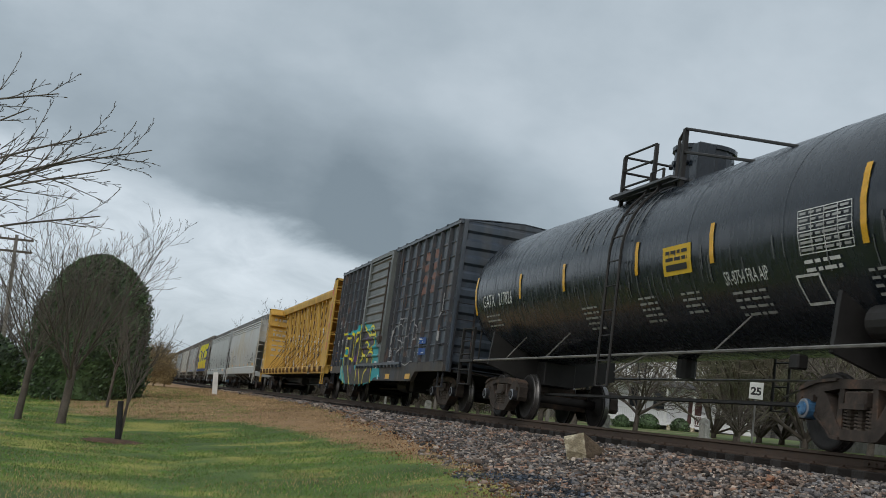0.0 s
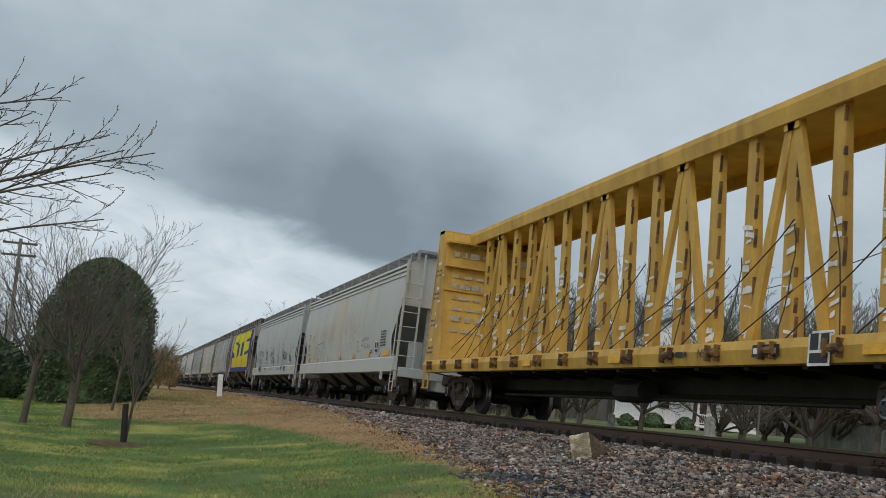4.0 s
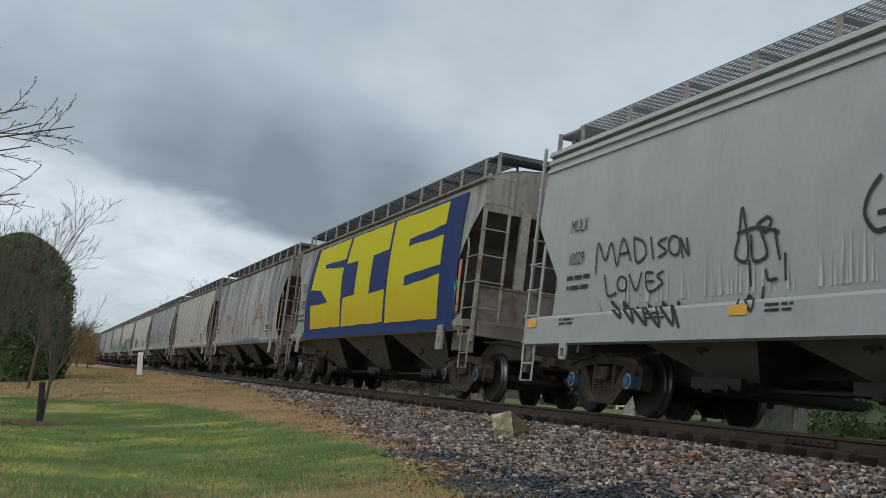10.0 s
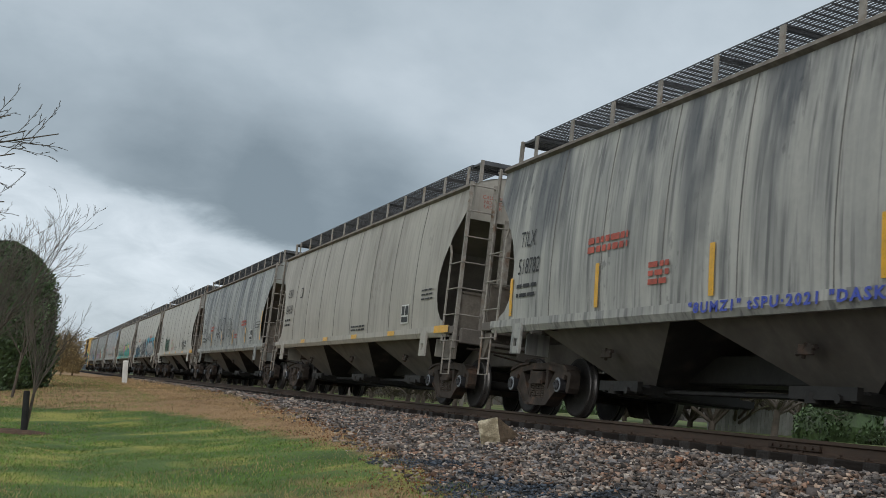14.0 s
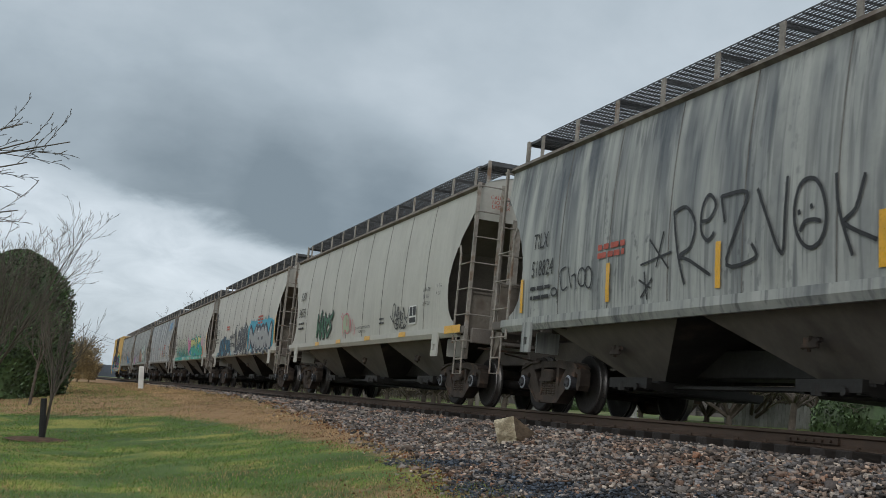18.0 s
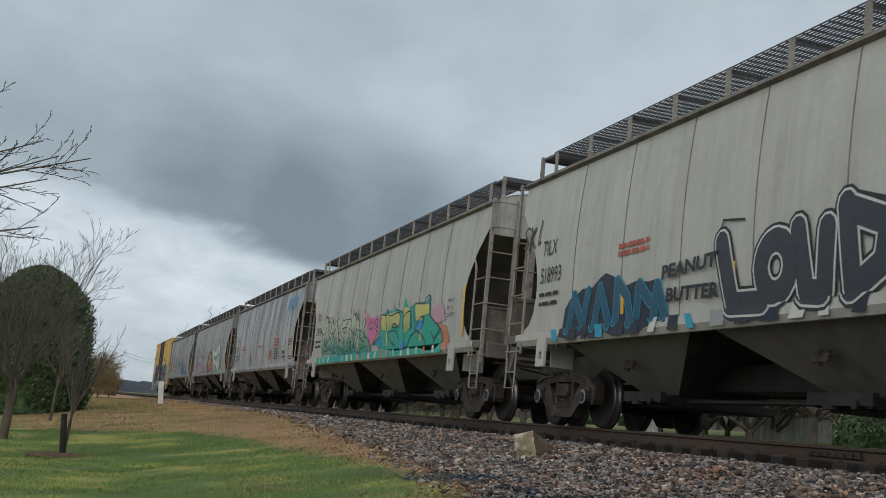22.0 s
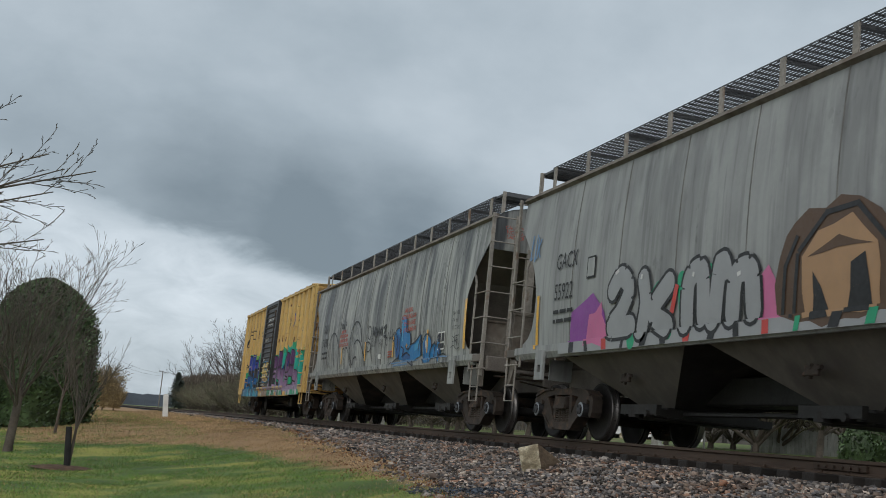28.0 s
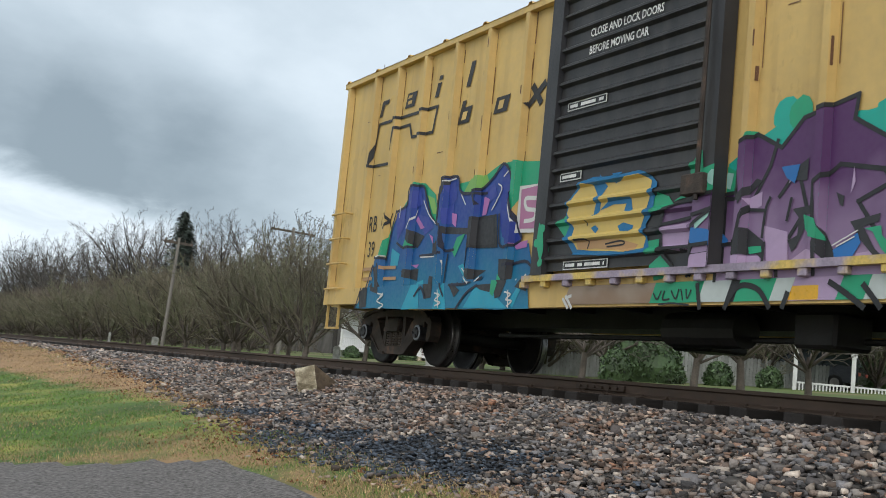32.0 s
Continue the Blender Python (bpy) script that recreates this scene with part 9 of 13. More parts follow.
p.strokes([[(-2.32, 2.52), (-2.45, 2.22), (-2.73, 1.84), (-3.25, 1.55)], [(-2.32, 2.52), (-2.9, 2.34), (-3.11, 2.37)], [(-2.89, 1.93), (-3.37, 1.95)], [(-3.27, 2.21), (-3.41, 2.4), (-3.72, 2.4), (-3.87, 2.62), (-4.0, 2.3), (-4.2, 1.88), (-4.59, 1.54)], [(-3.63, 1.46), (-3.57, 1.74), (-3.82, 1.89), (-4.17, 1.7)], [(-4.28, 2.75), (-4.46, 2.39), (-4.59, 1.99), (-4.73, 1.54)], [(-4.36, 2.74), (-4.96, 2.41)], [(-4.74, 1.97), (-5.01, 2.09)], [(-4.76, 1.97), (-5.06, 1.75)]], 0.36, P_TEALDEEP, 2)
p.strokes([[(-2.32, 2.52), (-2.45, 2.22), (-2.73, 1.84), (-3.25, 1.55)], [(-2.32, 2.52), (-2.9, 2.34), (-3.11, 2.37)], [(-2.89, 1.93), (-3.37, 1.95)], [(-3.27, 2.21), (-3.41, 2.4), (-3.72, 2.4), (-3.87, 2.62), (-4.0, 2.3), (-4.2, 1.88), (-4.59, 1.54)], [(-3.63, 1.46), (-3.57, 1.74), (-3.82, 1.89), (-4.17, 1.7)], [(-4.28, 2.75), (-4.46, 2.39), (-4.59, 1.99), (-4.73, 1.54)], [(-4.36, 2.74), (-4.96, 2.41)], [(-4.74, 1.97), (-5.01, 2.09)], [(-4.76, 1.97), (-5.06, 1.75)]], 0.27, P_CHALK, 3)
p.strokes([[(-4.19, 2.29), (-4.27, 2.13), (-4.19, 2.07)], [(-3.49, 1.97), (-3.63, 2.01)]], 0.1, P_RED, 2)
p.done("graffiti", "chalk-white letters edged in deep green")
p = Piece(K)
p.bar(6.0, 1.28, 12.8, 0.17, P_SILVER, 1)
r0 = random.Random(6)
for k in range(22):
    p.bar(5.6 - k * 0.58, 1.285, r0.uniform(0.08, 0.2), 0.16, r0.choice((P_BLACK, P_GREEN, P_RED, P_BLACK)), 2, r0.uniform(-0.5, 0.5))
p.done("graffiti", "silver paint over the sill")
Piece(K).bar(5.15, 2.4, 0.3, 0.34, M_BLACK, 1).bar(5.12, 2.43, 0.24, 0.28, G_C13, 2).done("stencil_panel", "small outlined stencil")
Piece(K).scrawl(7.6, 3.0, 0.5, 0.5, P_FADEBLUE, 150, 0.04, 3).done("graffiti", "faded blue scrawl")
reflector(K, 7.0, 1.85, 0.1, 0.9)
reflector(K, -7.25, 2.08, 0.13, 1.0)

# dark hopper with blue graffiti
K = "c14"
mark(K, "TILX", "518986", 6.4, 2.62, 0.26, gap=0.42)
p = Piece(K)
p.strokes([[(5.39, 1.54), (5.4, 2.0), (5.27, 2.42), (4.85, 2.57), (4.4, 2.4), (3.95, 1.97), (3.78, 1.48)], [(4.78, 2.3), (4.63, 1.71), (4.5, 1.54)], [(2.26, 1.54), (2.59, 1.82), (2.61, 2.4), (2.29, 2.69), (1.91, 2.72), (1.51, 2.54), (1.34, 2.29), (1.29, 2.13)], [(2.13, 2.11), (1.84, 2.21), (1.47, 2.13), (1.11, 1.89), (0.9, 1.69), (0.85, 1.51)], [(2.19, 1.55), (2.11, 1.71), (1.85, 1.75), (1.77, 1.64)]], 0.045, P_BLACK, 1)
p.strokes([[(0.35, 2.17), (0.45, 2.16), (0.56, 2.21), (0.62, 2.31), (0.63, 2.42), (0.56, 2.49), (0.46, 2.5), (0.36, 2.45), (0.29, 2.35), (0.29, 2.25), (0.35, 2.17)], [(0.98, 2.1), (0.78, 2.08), (0.5, 2.09), (0.28, 1.99), (-0.02, 1.52)], [(0.61, 1.86), (0.46, 1.83), (0.28, 1.88), (0.23, 1.95)], [(0.5, 2.08), (0.58, 1.86)], [(3.32, 1.58), (3.25, 2.0), (2.99, 2.04), (2.76, 1.84), (2.5, 1.53)], [(3.53, 2.03), (3.35, 2.05)], [(4.07, 2.64), (3.99, 2.81), (3.87, 2.64)], [(3.72, 2.65), (3.79, 2.65), (3.85, 2.71), (3.82, 2.77), (3.75, 2.76), (3.69, 2.7), (3.72, 2.65)], [(3.67, 2.77), (3.55, 2.62), (3.5, 2.75)], [(3.33, 2.81), (3.43, 2.78), (3.31, 2.7)]], 0.035, P_BLACK, 1)
p.done("graffiti", "black hand-drawn arcs and rings")
p = Piece(K)
p.strokes([[(0.09, 2.23), (0.13, 2.46), (0.0, 2.27), (-0.13, 2.43), (-0.2, 2.19)], [(-0.25, 2.29), (-0.36, 2.31), (-0.3, 2.38), (-0.24, 2.31), (-0.37, 2.22)], [(-0.58, 2.21), (-0.54, 2.4), (-0.66, 2.25), (-0.78, 2.42), (-0.84, 2.21)], [(-0.96, 2.37), (-1.2, 2.42), (-1.04, 2.17), (-1.24, 2.16)]], 0.065, P_BLACK, 1)
p.strokes([[(0.13, 1.94), (0.17, 2.15), (0.05, 2.16), (0.08, 2.05), (-0.02, 1.94)], [(-0.06, 2.14), (-0.11, 1.93)], [(-0.19, 1.94), (-0.21, 2.12), (-0.32, 2.08), (-0.23, 2.03)], [(-0.56, 2.1), (-0.65, 1.89)], [(-0.74, 2.11), (-0.75, 1.91)], [(-0.59, 2.0), (-0.75, 2.01)], [(-0.88, 1.92), (-0.92, 2.1), (-1.03, 1.9)], [(-1.24, 1.89), (-1.21, 2.11), (-1.36, 2.1), (-1.24, 2.02), (-1.41, 1.9)]], 0.022, P_BLACK, 1)
p.done("graffiti", "black hand-sprayed words")
P_AZURE = spray("azure_spray", (0.014, 0.19, 0.46))
P_BLUE3 = spray("deep_azure_spray", (0.012, 0.10, 0.30))
P_CYANL = spray("light_azure_spray", (0.05, 0.31, 0.56))
p = Piece(K)
p.ragged([(-2.07, 2.1), (-2.25, 2.24), (-2.48, 2.29), (-2.66, 2.21), (-2.64, 2.52), (-2.83, 2.54), (-3.07, 2.48), (-3.2, 2.15), (-3.43, 2.11), (-3.51, 1.94), (-3.48, 1.83), (-3.88, 1.9), (-4.32, 2.03), (-4.35, 1.55), (-3.82, 1.47), (-2.91, 1.48), (-2.3, 1.54), (-2.16, 1.83)], P_AZURE, 501, 1, 0.012, 0.35)
p.ragged([(-4.47, 1.82), (-4.62, 1.97), (-4.81, 2.0), (-5.04, 1.9), (-5.14, 1.69), (-5.21, 1.78), (-5.4, 1.78), (-5.47, 1.68), (-5.55, 1.81), (-5.66, 1.94), (-5.73, 1.83), (-5.78, 1.59), (-5.74, 1.35), (-5.65, 1.46), (-5.21, 1.46), (-5.1, 1.38), (-4.7, 1.37), (-4.51, 1.55)], P_AZURE, 502, 1, 0.012, 0.35)
p.ragged([(-2.76, 1.78), (-3.45, 1.62), (-3.55, 1.49), (-2.88, 1.49)], P_BLUE3, 503, 2, 0.03, 0.15)
p.ragged([(-2.14, 2.03), (-2.42, 2.15), (-2.6, 1.91), (-2.55, 1.57), (-2.3, 1.59)], P_BLUE3, 504, 2, 0.03, 0.15)
p.ragged([(-4.53, 1.78), (-4.62, 1.9), (-4.67, 1.64), (-4.7, 1.43)], P_BLUE3, 505, 2, 0.02, 0.15)
p.ragged([(-5.59, 1.6), (-5.73, 1.7), (-5.73, 1.55), (-5.71, 1.42)], P_BLUE3, 506, 2, 0.02, 0.15)
p.ragged([(-2.68, 2.36), (-2.79, 2.46), (-2.87, 1.96), (-2.75, 1.9)], P_CYANL, 507, 2, 0.02, 0.15)
p.ragged([(-3.83, 1.81), (-4.16, 1.9), (-4.16, 1.74), (-3.88, 1.66)], P_CYANL, 508, 2, 0.02, 0.15)
p.ragged([(-3.1, 1.82), (-3.19, 1.88), (-3.31, 1.83), (-3.21, 1.77)], P_TAN, 509, 3, 0.004, 1)
p.ragged([(-4.67, 1.85), (-4.75, 1.88), (-4.84, 1.75), (-4.78, 1.65), (-4.7, 1.73)], P_WASHGREY, 510, 3, 0.004, 1)
p.strokes([[(-2.09, 1.87), (-2.1, 2.11), (-2.28, 2.25), (-2.53, 2.27), (-2.67, 2.13)], [(-2.69, 2.09), (-2.66, 2.28), (-2.64, 2.52)], [(-3.07, 2.48), (-3.15, 2.16), (-3.39, 2.13), (-3.51, 1.97), (-3.48, 1.8), (-3.27, 1.74), (-3.12, 1.82)], [(-3.48, 1.83), (-3.88, 1.88), (-4.32, 2.03), (-4.27, 1.84)], [(-4.7, 1.37), (-4.51, 1.58), (-4.45, 1.79), (-4.62, 1.97), (-4.83, 2.0), (-5.08, 1.89), (-5.15, 1.71), (-5.03, 1.58), (-5.04, 1.38)], [(-5.14, 1.69), (-5.3, 1.77), (-5.43, 1.78), (-5.35, 1.49)], [(-5.49, 1.73), (-5.64, 1.95), (-5.73, 1.83), (-5.76, 1.61), (-5.71, 1.5), (-5.61, 1.56), (-5.73, 1.34)], [(-3.49, 1.44), (-3.9, 1.34), (-3.8, 1.45)], [(-2.84, 1.59), (-3.2, 1.66), (-3.51, 1.58)]], 0.035, P_NAVY, 4)
p.strokes([[(-2.23, 2.17), (-2.44, 1.92), (-2.29, 1.7)], [(-2.58, 2.14), (-2.61, 1.68), (-2.42, 1.56)], [(-1.86, 1.42), (-2.3, 1.54), (-2.61, 1.55)], [(-2.75, 1.82), (-2.98, 1.74), (-2.88, 1.63)], [(-4.23, 1.91), (-4.17, 1.67)], [(-4.34, 1.96), (-4.36, 1.56)]], 0.035, P_NAVY, 4)
p.strokes([[(-1.49, 2.23), (-1.62, 1.98)], [(-1.68, 2.26), (-1.63, 2.07), (-1.77, 2.11)], [(-1.83, 2.29), (-1.9, 1.97)], [(-2.06, 2.21), (-1.9, 2.09), (-2.07, 1.97)]], 0.03, P_BLACK, 2)
p.strokes([[(-6.56, 1.87), (-6.89, 1.7), (-6.64, 1.84), (-6.99, 1.87)], [(-6.68, 1.93), (-6.74, 1.66)], [(-6.54, 1.75), (-6.94, 1.79)], [(-6.81, 1.89), (-6.89, 1.6), (-7.02, 1.75)], [(-6.47, 1.64), (-6.64, 1.67), (-6.85, 1.59), (-7.02, 1.63)]], 0.014, P_BLACK, 2)
p.strokes([[(-0.19, 1.4), (-0.33, 1.31), (-0.39, 1.4)], [(-0.48, 1.35), (-0.61, 1.29), (-0.63, 1.38)], [(-0.72, 1.31), (-0.82, 1.38), (-0.99, 1.31)], [(-5.71, 1.51), (-5.96, 1.54), (-6.1, 1.51)], [(-5.92, 1.44), (-5.92, 1.34), (-6.14, 1.35), (-6.14, 1.44)]], 0.02, P_BLACK, 2)
p.strokes([[(-2.06, 1.44), (-3.14, 1.45), (-4.21, 1.46)], [(-2.23, 1.38), (-3.43, 1.39)], [(-4.69, 1.45), (-5.71, 1.48), (-6.34, 1.46)]], 0.035, P_FADEBLUE, 2)
p.ragged([(-0.57, 1.72), (-0.84, 1.72), (-0.87, 1.6), (-0.6, 1.6)], M_WHITE, 511, 2, 0.001, 2)
p.strokes([[(-1.54, 1.68), (-1.88, 1.69)], [(-1.54, 1.62), (-1.85, 1.63)], [(-1.54, 1.74), (-1.93, 1.75)]], 0.035, M_REDTXT, 2)
p.done("graffiti", "bright blue graffiti with navy lines and small tags")
warning(K, -3.1, 2.62, 0.10)
warning(K, 3.55, 2.5, 0.085)
sign_box(K, -5.8, 1.62, 0.48, 0.38)
for y in (3.6, 0.82, -1.98, -4.8):
    reflector(K, y, 1.85, 0.11, 0.5)
reflector(K, -7.28, 2.08, 0.13, 1.0)
dimensions(K, -6.5, 2.3, ("EXW 10-8", "EW   8-6", "CU FT 5161"))

# caution panel above each near end ladder
for k in ("c6", "c7", "c9", "c10", "c12", "c14"):
    car = CARS[k][0]
    cu = bpy.data.curves.new("caution", "FONT")
    cu.body, cu.size, cu.align_x, cu.space_line = "CAUTION\nNO SIDE\nLADDER", 0.10, "CENTER", 0.9
    tmp = bpy.data.objects.new("caution", cu)
    me = bpy.data.meshes.new_from_object(tmp)
    bpy.data.objects.remove(tmp)
    me.materials.clear()
    me.materials.append(M_REDTXT)
    again("caution_text", me, car, Matrix.Translation((-1.08, -8.29, 3.90)) @ Matrix.Rotation(math.pi / 2, 4, "X"), "small red caution stencil")

# mustard boxcar
K = "railbox"
p = Piece(K)
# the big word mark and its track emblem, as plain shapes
for y, w, h, z in ((6.38, 0.10, 0.24, 3.73), (6.30, 0.2, 0.07, 3.91), (5.52, 0.30, 0.22, 3.73), (4.60, 0.11, 0.20, 3.74), (4.52, 0.10, 0.06, 3.98), (3.72, 0.11, 0.34, 3.73), (3.86, 0.30, 0.22, 3.23), (3.86, 0.10, 0.32, 3.23), (2.94, 0.32, 0.21, 3.23)):
    p.bar(y, z, w, h, P_BLACK, 1, 0.3)
for y, z, h in ((5.43, 3.78, 0.05), (5.43, 3.87, 0.04), (3.76, 3.28, 0.11), (2.84, 3.28, 0.11)):
    p.bar(y, z, 0.12, h, M_RBYELLOW, 2, 0.3)
p.ribbon([(2.10, 3.22), (1.80, 3.43)], 0.09, P_BLACK, 1).ribbon([(2.04, 3.43), (1.86, 3.22)], 0.09, P_BLACK, 1)
p.ribbon([(6.48, 2.97), (6.34, 3.62), (4.48, 3.60), (4.56, 3.24), (5.20, 3.26), (5.30, 3.46), (5.70, 3.46), (5.80, 2.95), (6.48, 2.97)], 0.045, P_BLACK, 1)
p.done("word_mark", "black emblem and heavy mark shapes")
p = Piece(K).text("RB  OX", 6.35, 1.93, 0.25, M_BLACK, 1, 0, 0.7).text("39", 6.3, 1.55, 0.24, M_BLACK, 1, 0, 0.7)
p.done("car_mark", "black stencilled car lettering")
p = Piece(K)
p.text("next", -3.53, 3.48, 0.11, M_BLACK, 1, 0.004, 1.35, 0.25).text("load", -3.55, 3.33, 0.11, M_BLACK, 1, 0.004, 1.35, 0.25)
p.text("any", -5.30, 3.53, 0.11, M_BLACK, 1, 0.004, 1.35, 0.25).text("road", -5.25, 3.36, 0.11, M_BLACK, 1, 0.004, 1.45, 0.25).done("slogan", "black italic slogan")
p = Piece(K)
P_STRONGB = spray("emblem_blue", (0.03, 0.10, 0.34))
P_SALM2 = spray("emblem_salmon", (0.62, 0.24, 0.14))
p.strokes([[(-4.9, 3.74), (-4.77, 3.62), (-4.67, 3.53), (-4.57, 3.4), (-4.4, 3.26)], [(-4.41, 3.73), (-4.55, 3.64), (-4.67, 3.53), (-4.78, 3.39), (-4.94, 3.24)]], 0.07, P_STRONGB, 2)
p.poly([(-4.41, 3.66), (-4.62, 3.53), (-4.44, 3.42)], P_SALM2, 1).poly([(-4.75, 3.51), (-4.93, 3.62), (-4.95, 3.29)], P_SALM2, 1)
p.done("emblem", "salmon and blue crossing-tracks emblem")
p = Piece(K)
p.text("CLOSE AND LOCK DOORS", 0.80, 3.75, 0.092, M_WHITE, 2, 0.003, 0.78).text("BEFORE MOVING CAR", 0.80, 3.549, 0.092, M_WHITE, 2, 0.003, 0.78).done("door_text", "white door notice")
p = Piece(K)
for y, z, w in ((1.12, 2.945, 0.72), (1.15, 2.137, 0.4), (0.95, 1.135, 0.8)):
    p.bar(y, z, w, 0.096, M_WHITE, 2).bar(y - 0.015, z + 0.012, w - 0.03, 0.072, P_BLACK, 3).lines(y - 0.05, z + 0.03, w - 0.1, 1, M_WHITE, 0.1, 0.036, 4, int(w * 50))
p.done("door_text", "small framed white notices")
# blue piece
P_PERI = spray("periwinkle_spray", (0.035, 0.06, 0.32))
P_LIME2 = spray("leaf_green_spray", (0.20, 0.42, 0.10))
P_BLUE2 = spray("royal_blue_spray", (0.012, 0.035, 0.26))
P_PALEPINK2 = spray("mauve_spray", (0.42, 0.16, 0.42))
P_PINK2 = spray("dusty_pink_spray", (0.42, 0.17, 0.30))
P_SEA = spray("sea_blue_spray", (0.008, 0.15, 0.34))
P_TAN2 = spray("orange_tan_spray", (0.50, 0.29, 0.13))
P_TAN3 = spray("beige_sill_paint", (0.26, 0.17, 0.11), (0.32, 0.24, 0.18), 0.7, 0.95)
P_BRIGHT2 = spray("strong_blue_spray", (0.02, 0.15, 0.42))
p = Piece(K)
p.ragged([(5.76, 1.52), (5.53, 1.97), (4.85, 2.53), (4.6, 2.53), (4.26, 2.31), (4.1, 1.87), (3.77, 2.38), (3.6, 2.42), (3.05, 2.43), (2.66, 2.55), (2.33, 2.54), (1.7, 2.47), (1.66, 2.16), (2.13, 2.1), (2.23, 1.59), (5.25, 1.54)], P_GREEN, 401, 1, 0.02, 0.25)
p.ragged([(3.48, 2.29), (3.34, 2.44), (2.94, 2.45), (2.87, 2.34), (3.08, 2.25)], P_LIME2, 402, 2, 0.012, 0.35)
p.ragged([(4.52, 2.34), (4.29, 2.26), (4.14, 2.04), (4.3, 2.04)], P_LIME2, 403, 2, 0.012, 0.35)
p.ragged([(6.36, 0.76), (6.24, 0.9), (6.02, 1.41), (6.0, 1.53), (5.6, 1.47), (5.51, 1.89), (5.36, 2.17), (5.09, 2.25), (5.07, 2.47), (4.93, 2.49), (4.62, 2.47), (4.49, 2.28), (4.31, 2.02), (4.14, 1.92), (4.17, 2.26), (4.18, 2.42), (4.02, 2.5), (3.67, 2.5), (3.59, 2.32), (3.44, 2.25), (3.02, 2.26), (2.74, 2.41), (2.55, 2.54), (2.39, 2.42), (2.29, 2.29), (2.22, 2.04), (2.09, 1.76), (1.98, 1.58), (2.03, 1.48), (1.82, 1.5), (1.72, 1.23), (1.6, 0.71)], P_SKY, 404, 3, 0.01, 0.35)
p.ragged([(2.53, 1.79), (2.53, 2.11), (2.54, 2.49), (2.39, 2.42), (2.29, 2.29), (2.22, 2.04), (2.09, 1.76), (1.98, 1.58), (2.15, 1.48), (2.42, 1.61)], P_BLUE2, 405, 4, 0.012, 0.35)
p.ragged([(4.18, 1.92), (4.17, 2.26), (4.18, 2.42), (4.01, 2.49), (3.84, 2.48), (3.96, 2.28), (4.08, 2.07)], P_CHAR, 406, 4, 0.012, 0.35)
p.ragged([(5.07, 1.69), (4.94, 1.89), (4.47, 1.75), (4.63, 1.6)], P_CHAR, 407, 4, 0.012, 0.35)
p.ragged([(3.92, 1.85), (3.28, 1.79), (3.27, 1.7), (3.91, 1.76)], P_CHAR, 408, 4, 0.012, 0.35)
p.ragged([(4.2, 1.64), (3.96, 1.64), (3.92, 1.46), (4.18, 1.49)], P_CHAR, 409, 4, 0.012, 0.35)
p.ragged([(4.23, 1.18), (3.97, 1.17), (3.96, 0.88), (4.14, 0.88), (4.24, 1.06)], P_CHAR, 410, 4, 0.012, 0.35)
p.ragged([(3.3, 1.26), (2.73, 1.22), (3.05, 1.1)], P_CHAR, 411, 4, 0.012, 0.35)
p.ragged([(2.47, 1.34), (2.12, 1.3), (2.14, 1.04), (2.24, 0.87), (2.36, 0.84), (2.43, 1.02)], P_CHAR, 412, 4, 0.012, 0.35)
p.ragged([(2.86, 1.02), (2.45, 1.04), (2.48, 0.93), (2.71, 0.97)], P_CHAR, 413, 4, 0.012, 0.35)
p.ragged([(1.93, 0.98), (1.72, 1.14), (1.67, 0.92)], P_CHAR, 414, 4, 0.012, 0.35)
p.ragged([(5.09, 1.3), (4.55, 1.31), (4.55, 1.13), (4.9, 1.19)], P_CHAR, 415, 4, 0.012, 0.35)
p.ragged([(6.02, 1.39), (5.72, 1.43), (5.61, 0.97), (5.87, 1.01)], P_CHAR, 416, 4, 0.012, 0.35)
p.ragged([(3.51, 1.04), (3.42, 1.08), (3.23, 0.96), (3.36, 0.89)], P_CHAR, 417, 4, 0.012, 0.35)
p.ragged([(6.26, 0.99), (6.0, 1.15), (5.97, 0.77), (6.2, 0.76)], P_CHAR, 418, 4, 0.012, 0.35)
p.ragged([(5.11, 1.62), (5.02, 1.8), (4.91, 1.76), (4.72, 1.59), (4.99, 1.6)], P_GREEN, 419, 5, 0.012, 0.35)
p.ragged([(2.48, 1.16), (2.33, 1.05), (2.39, 0.87), (2.48, 0.91)], P_GREEN, 420, 5, 0.012, 0.35)
p.ragged([(3.64, 1.5), (3.54, 1.68), (3.34, 1.72), (3.43, 1.58), (3.56, 1.42)], P_GREEN, 421, 5, 0.012, 0.35)
p.ragged([(4.82, 0.74), (4.54, 1.11), (4.37, 1.15), (4.31, 0.73)], P_CYAN, 422, 4, 0.012, 0.35)
p.ragged([(3.1, 0.74), (2.84, 0.99), (2.4, 0.9), (2.06, 0.73)], P_CYAN, 423, 4, 0.012, 0.35)
p.ragged([(3.9, 0.73), (3.8, 1.01), (3.65, 1.08), (3.55, 0.73)], P_CYAN, 424, 4, 0.012, 0.35)
p.ragged([(2.04, 0.8), (1.83, 1.03), (1.75, 1.0), (1.94, 0.72)], P_CYAN, 425, 4, 0.012, 0.35)
p.ragged([(3.46, 1.29), (3.33, 1.33), (3.22, 1.22), (3.05, 1.07), (3.19, 1.07)], P_CYAN, 426, 4, 0.012, 0.35)
p.ragged([(5.45, 1.63), (5.16, 1.55), (5.21, 1.37), (5.43, 1.37)], P_CYAN, 427, 4, 0.012, 0.35)
p.ragged([(3.75, 2.03), (3.6, 1.98), (3.61, 1.82), (3.71, 1.87)], P_PALEPINK2, 428, 5, 0.012, 0.35)
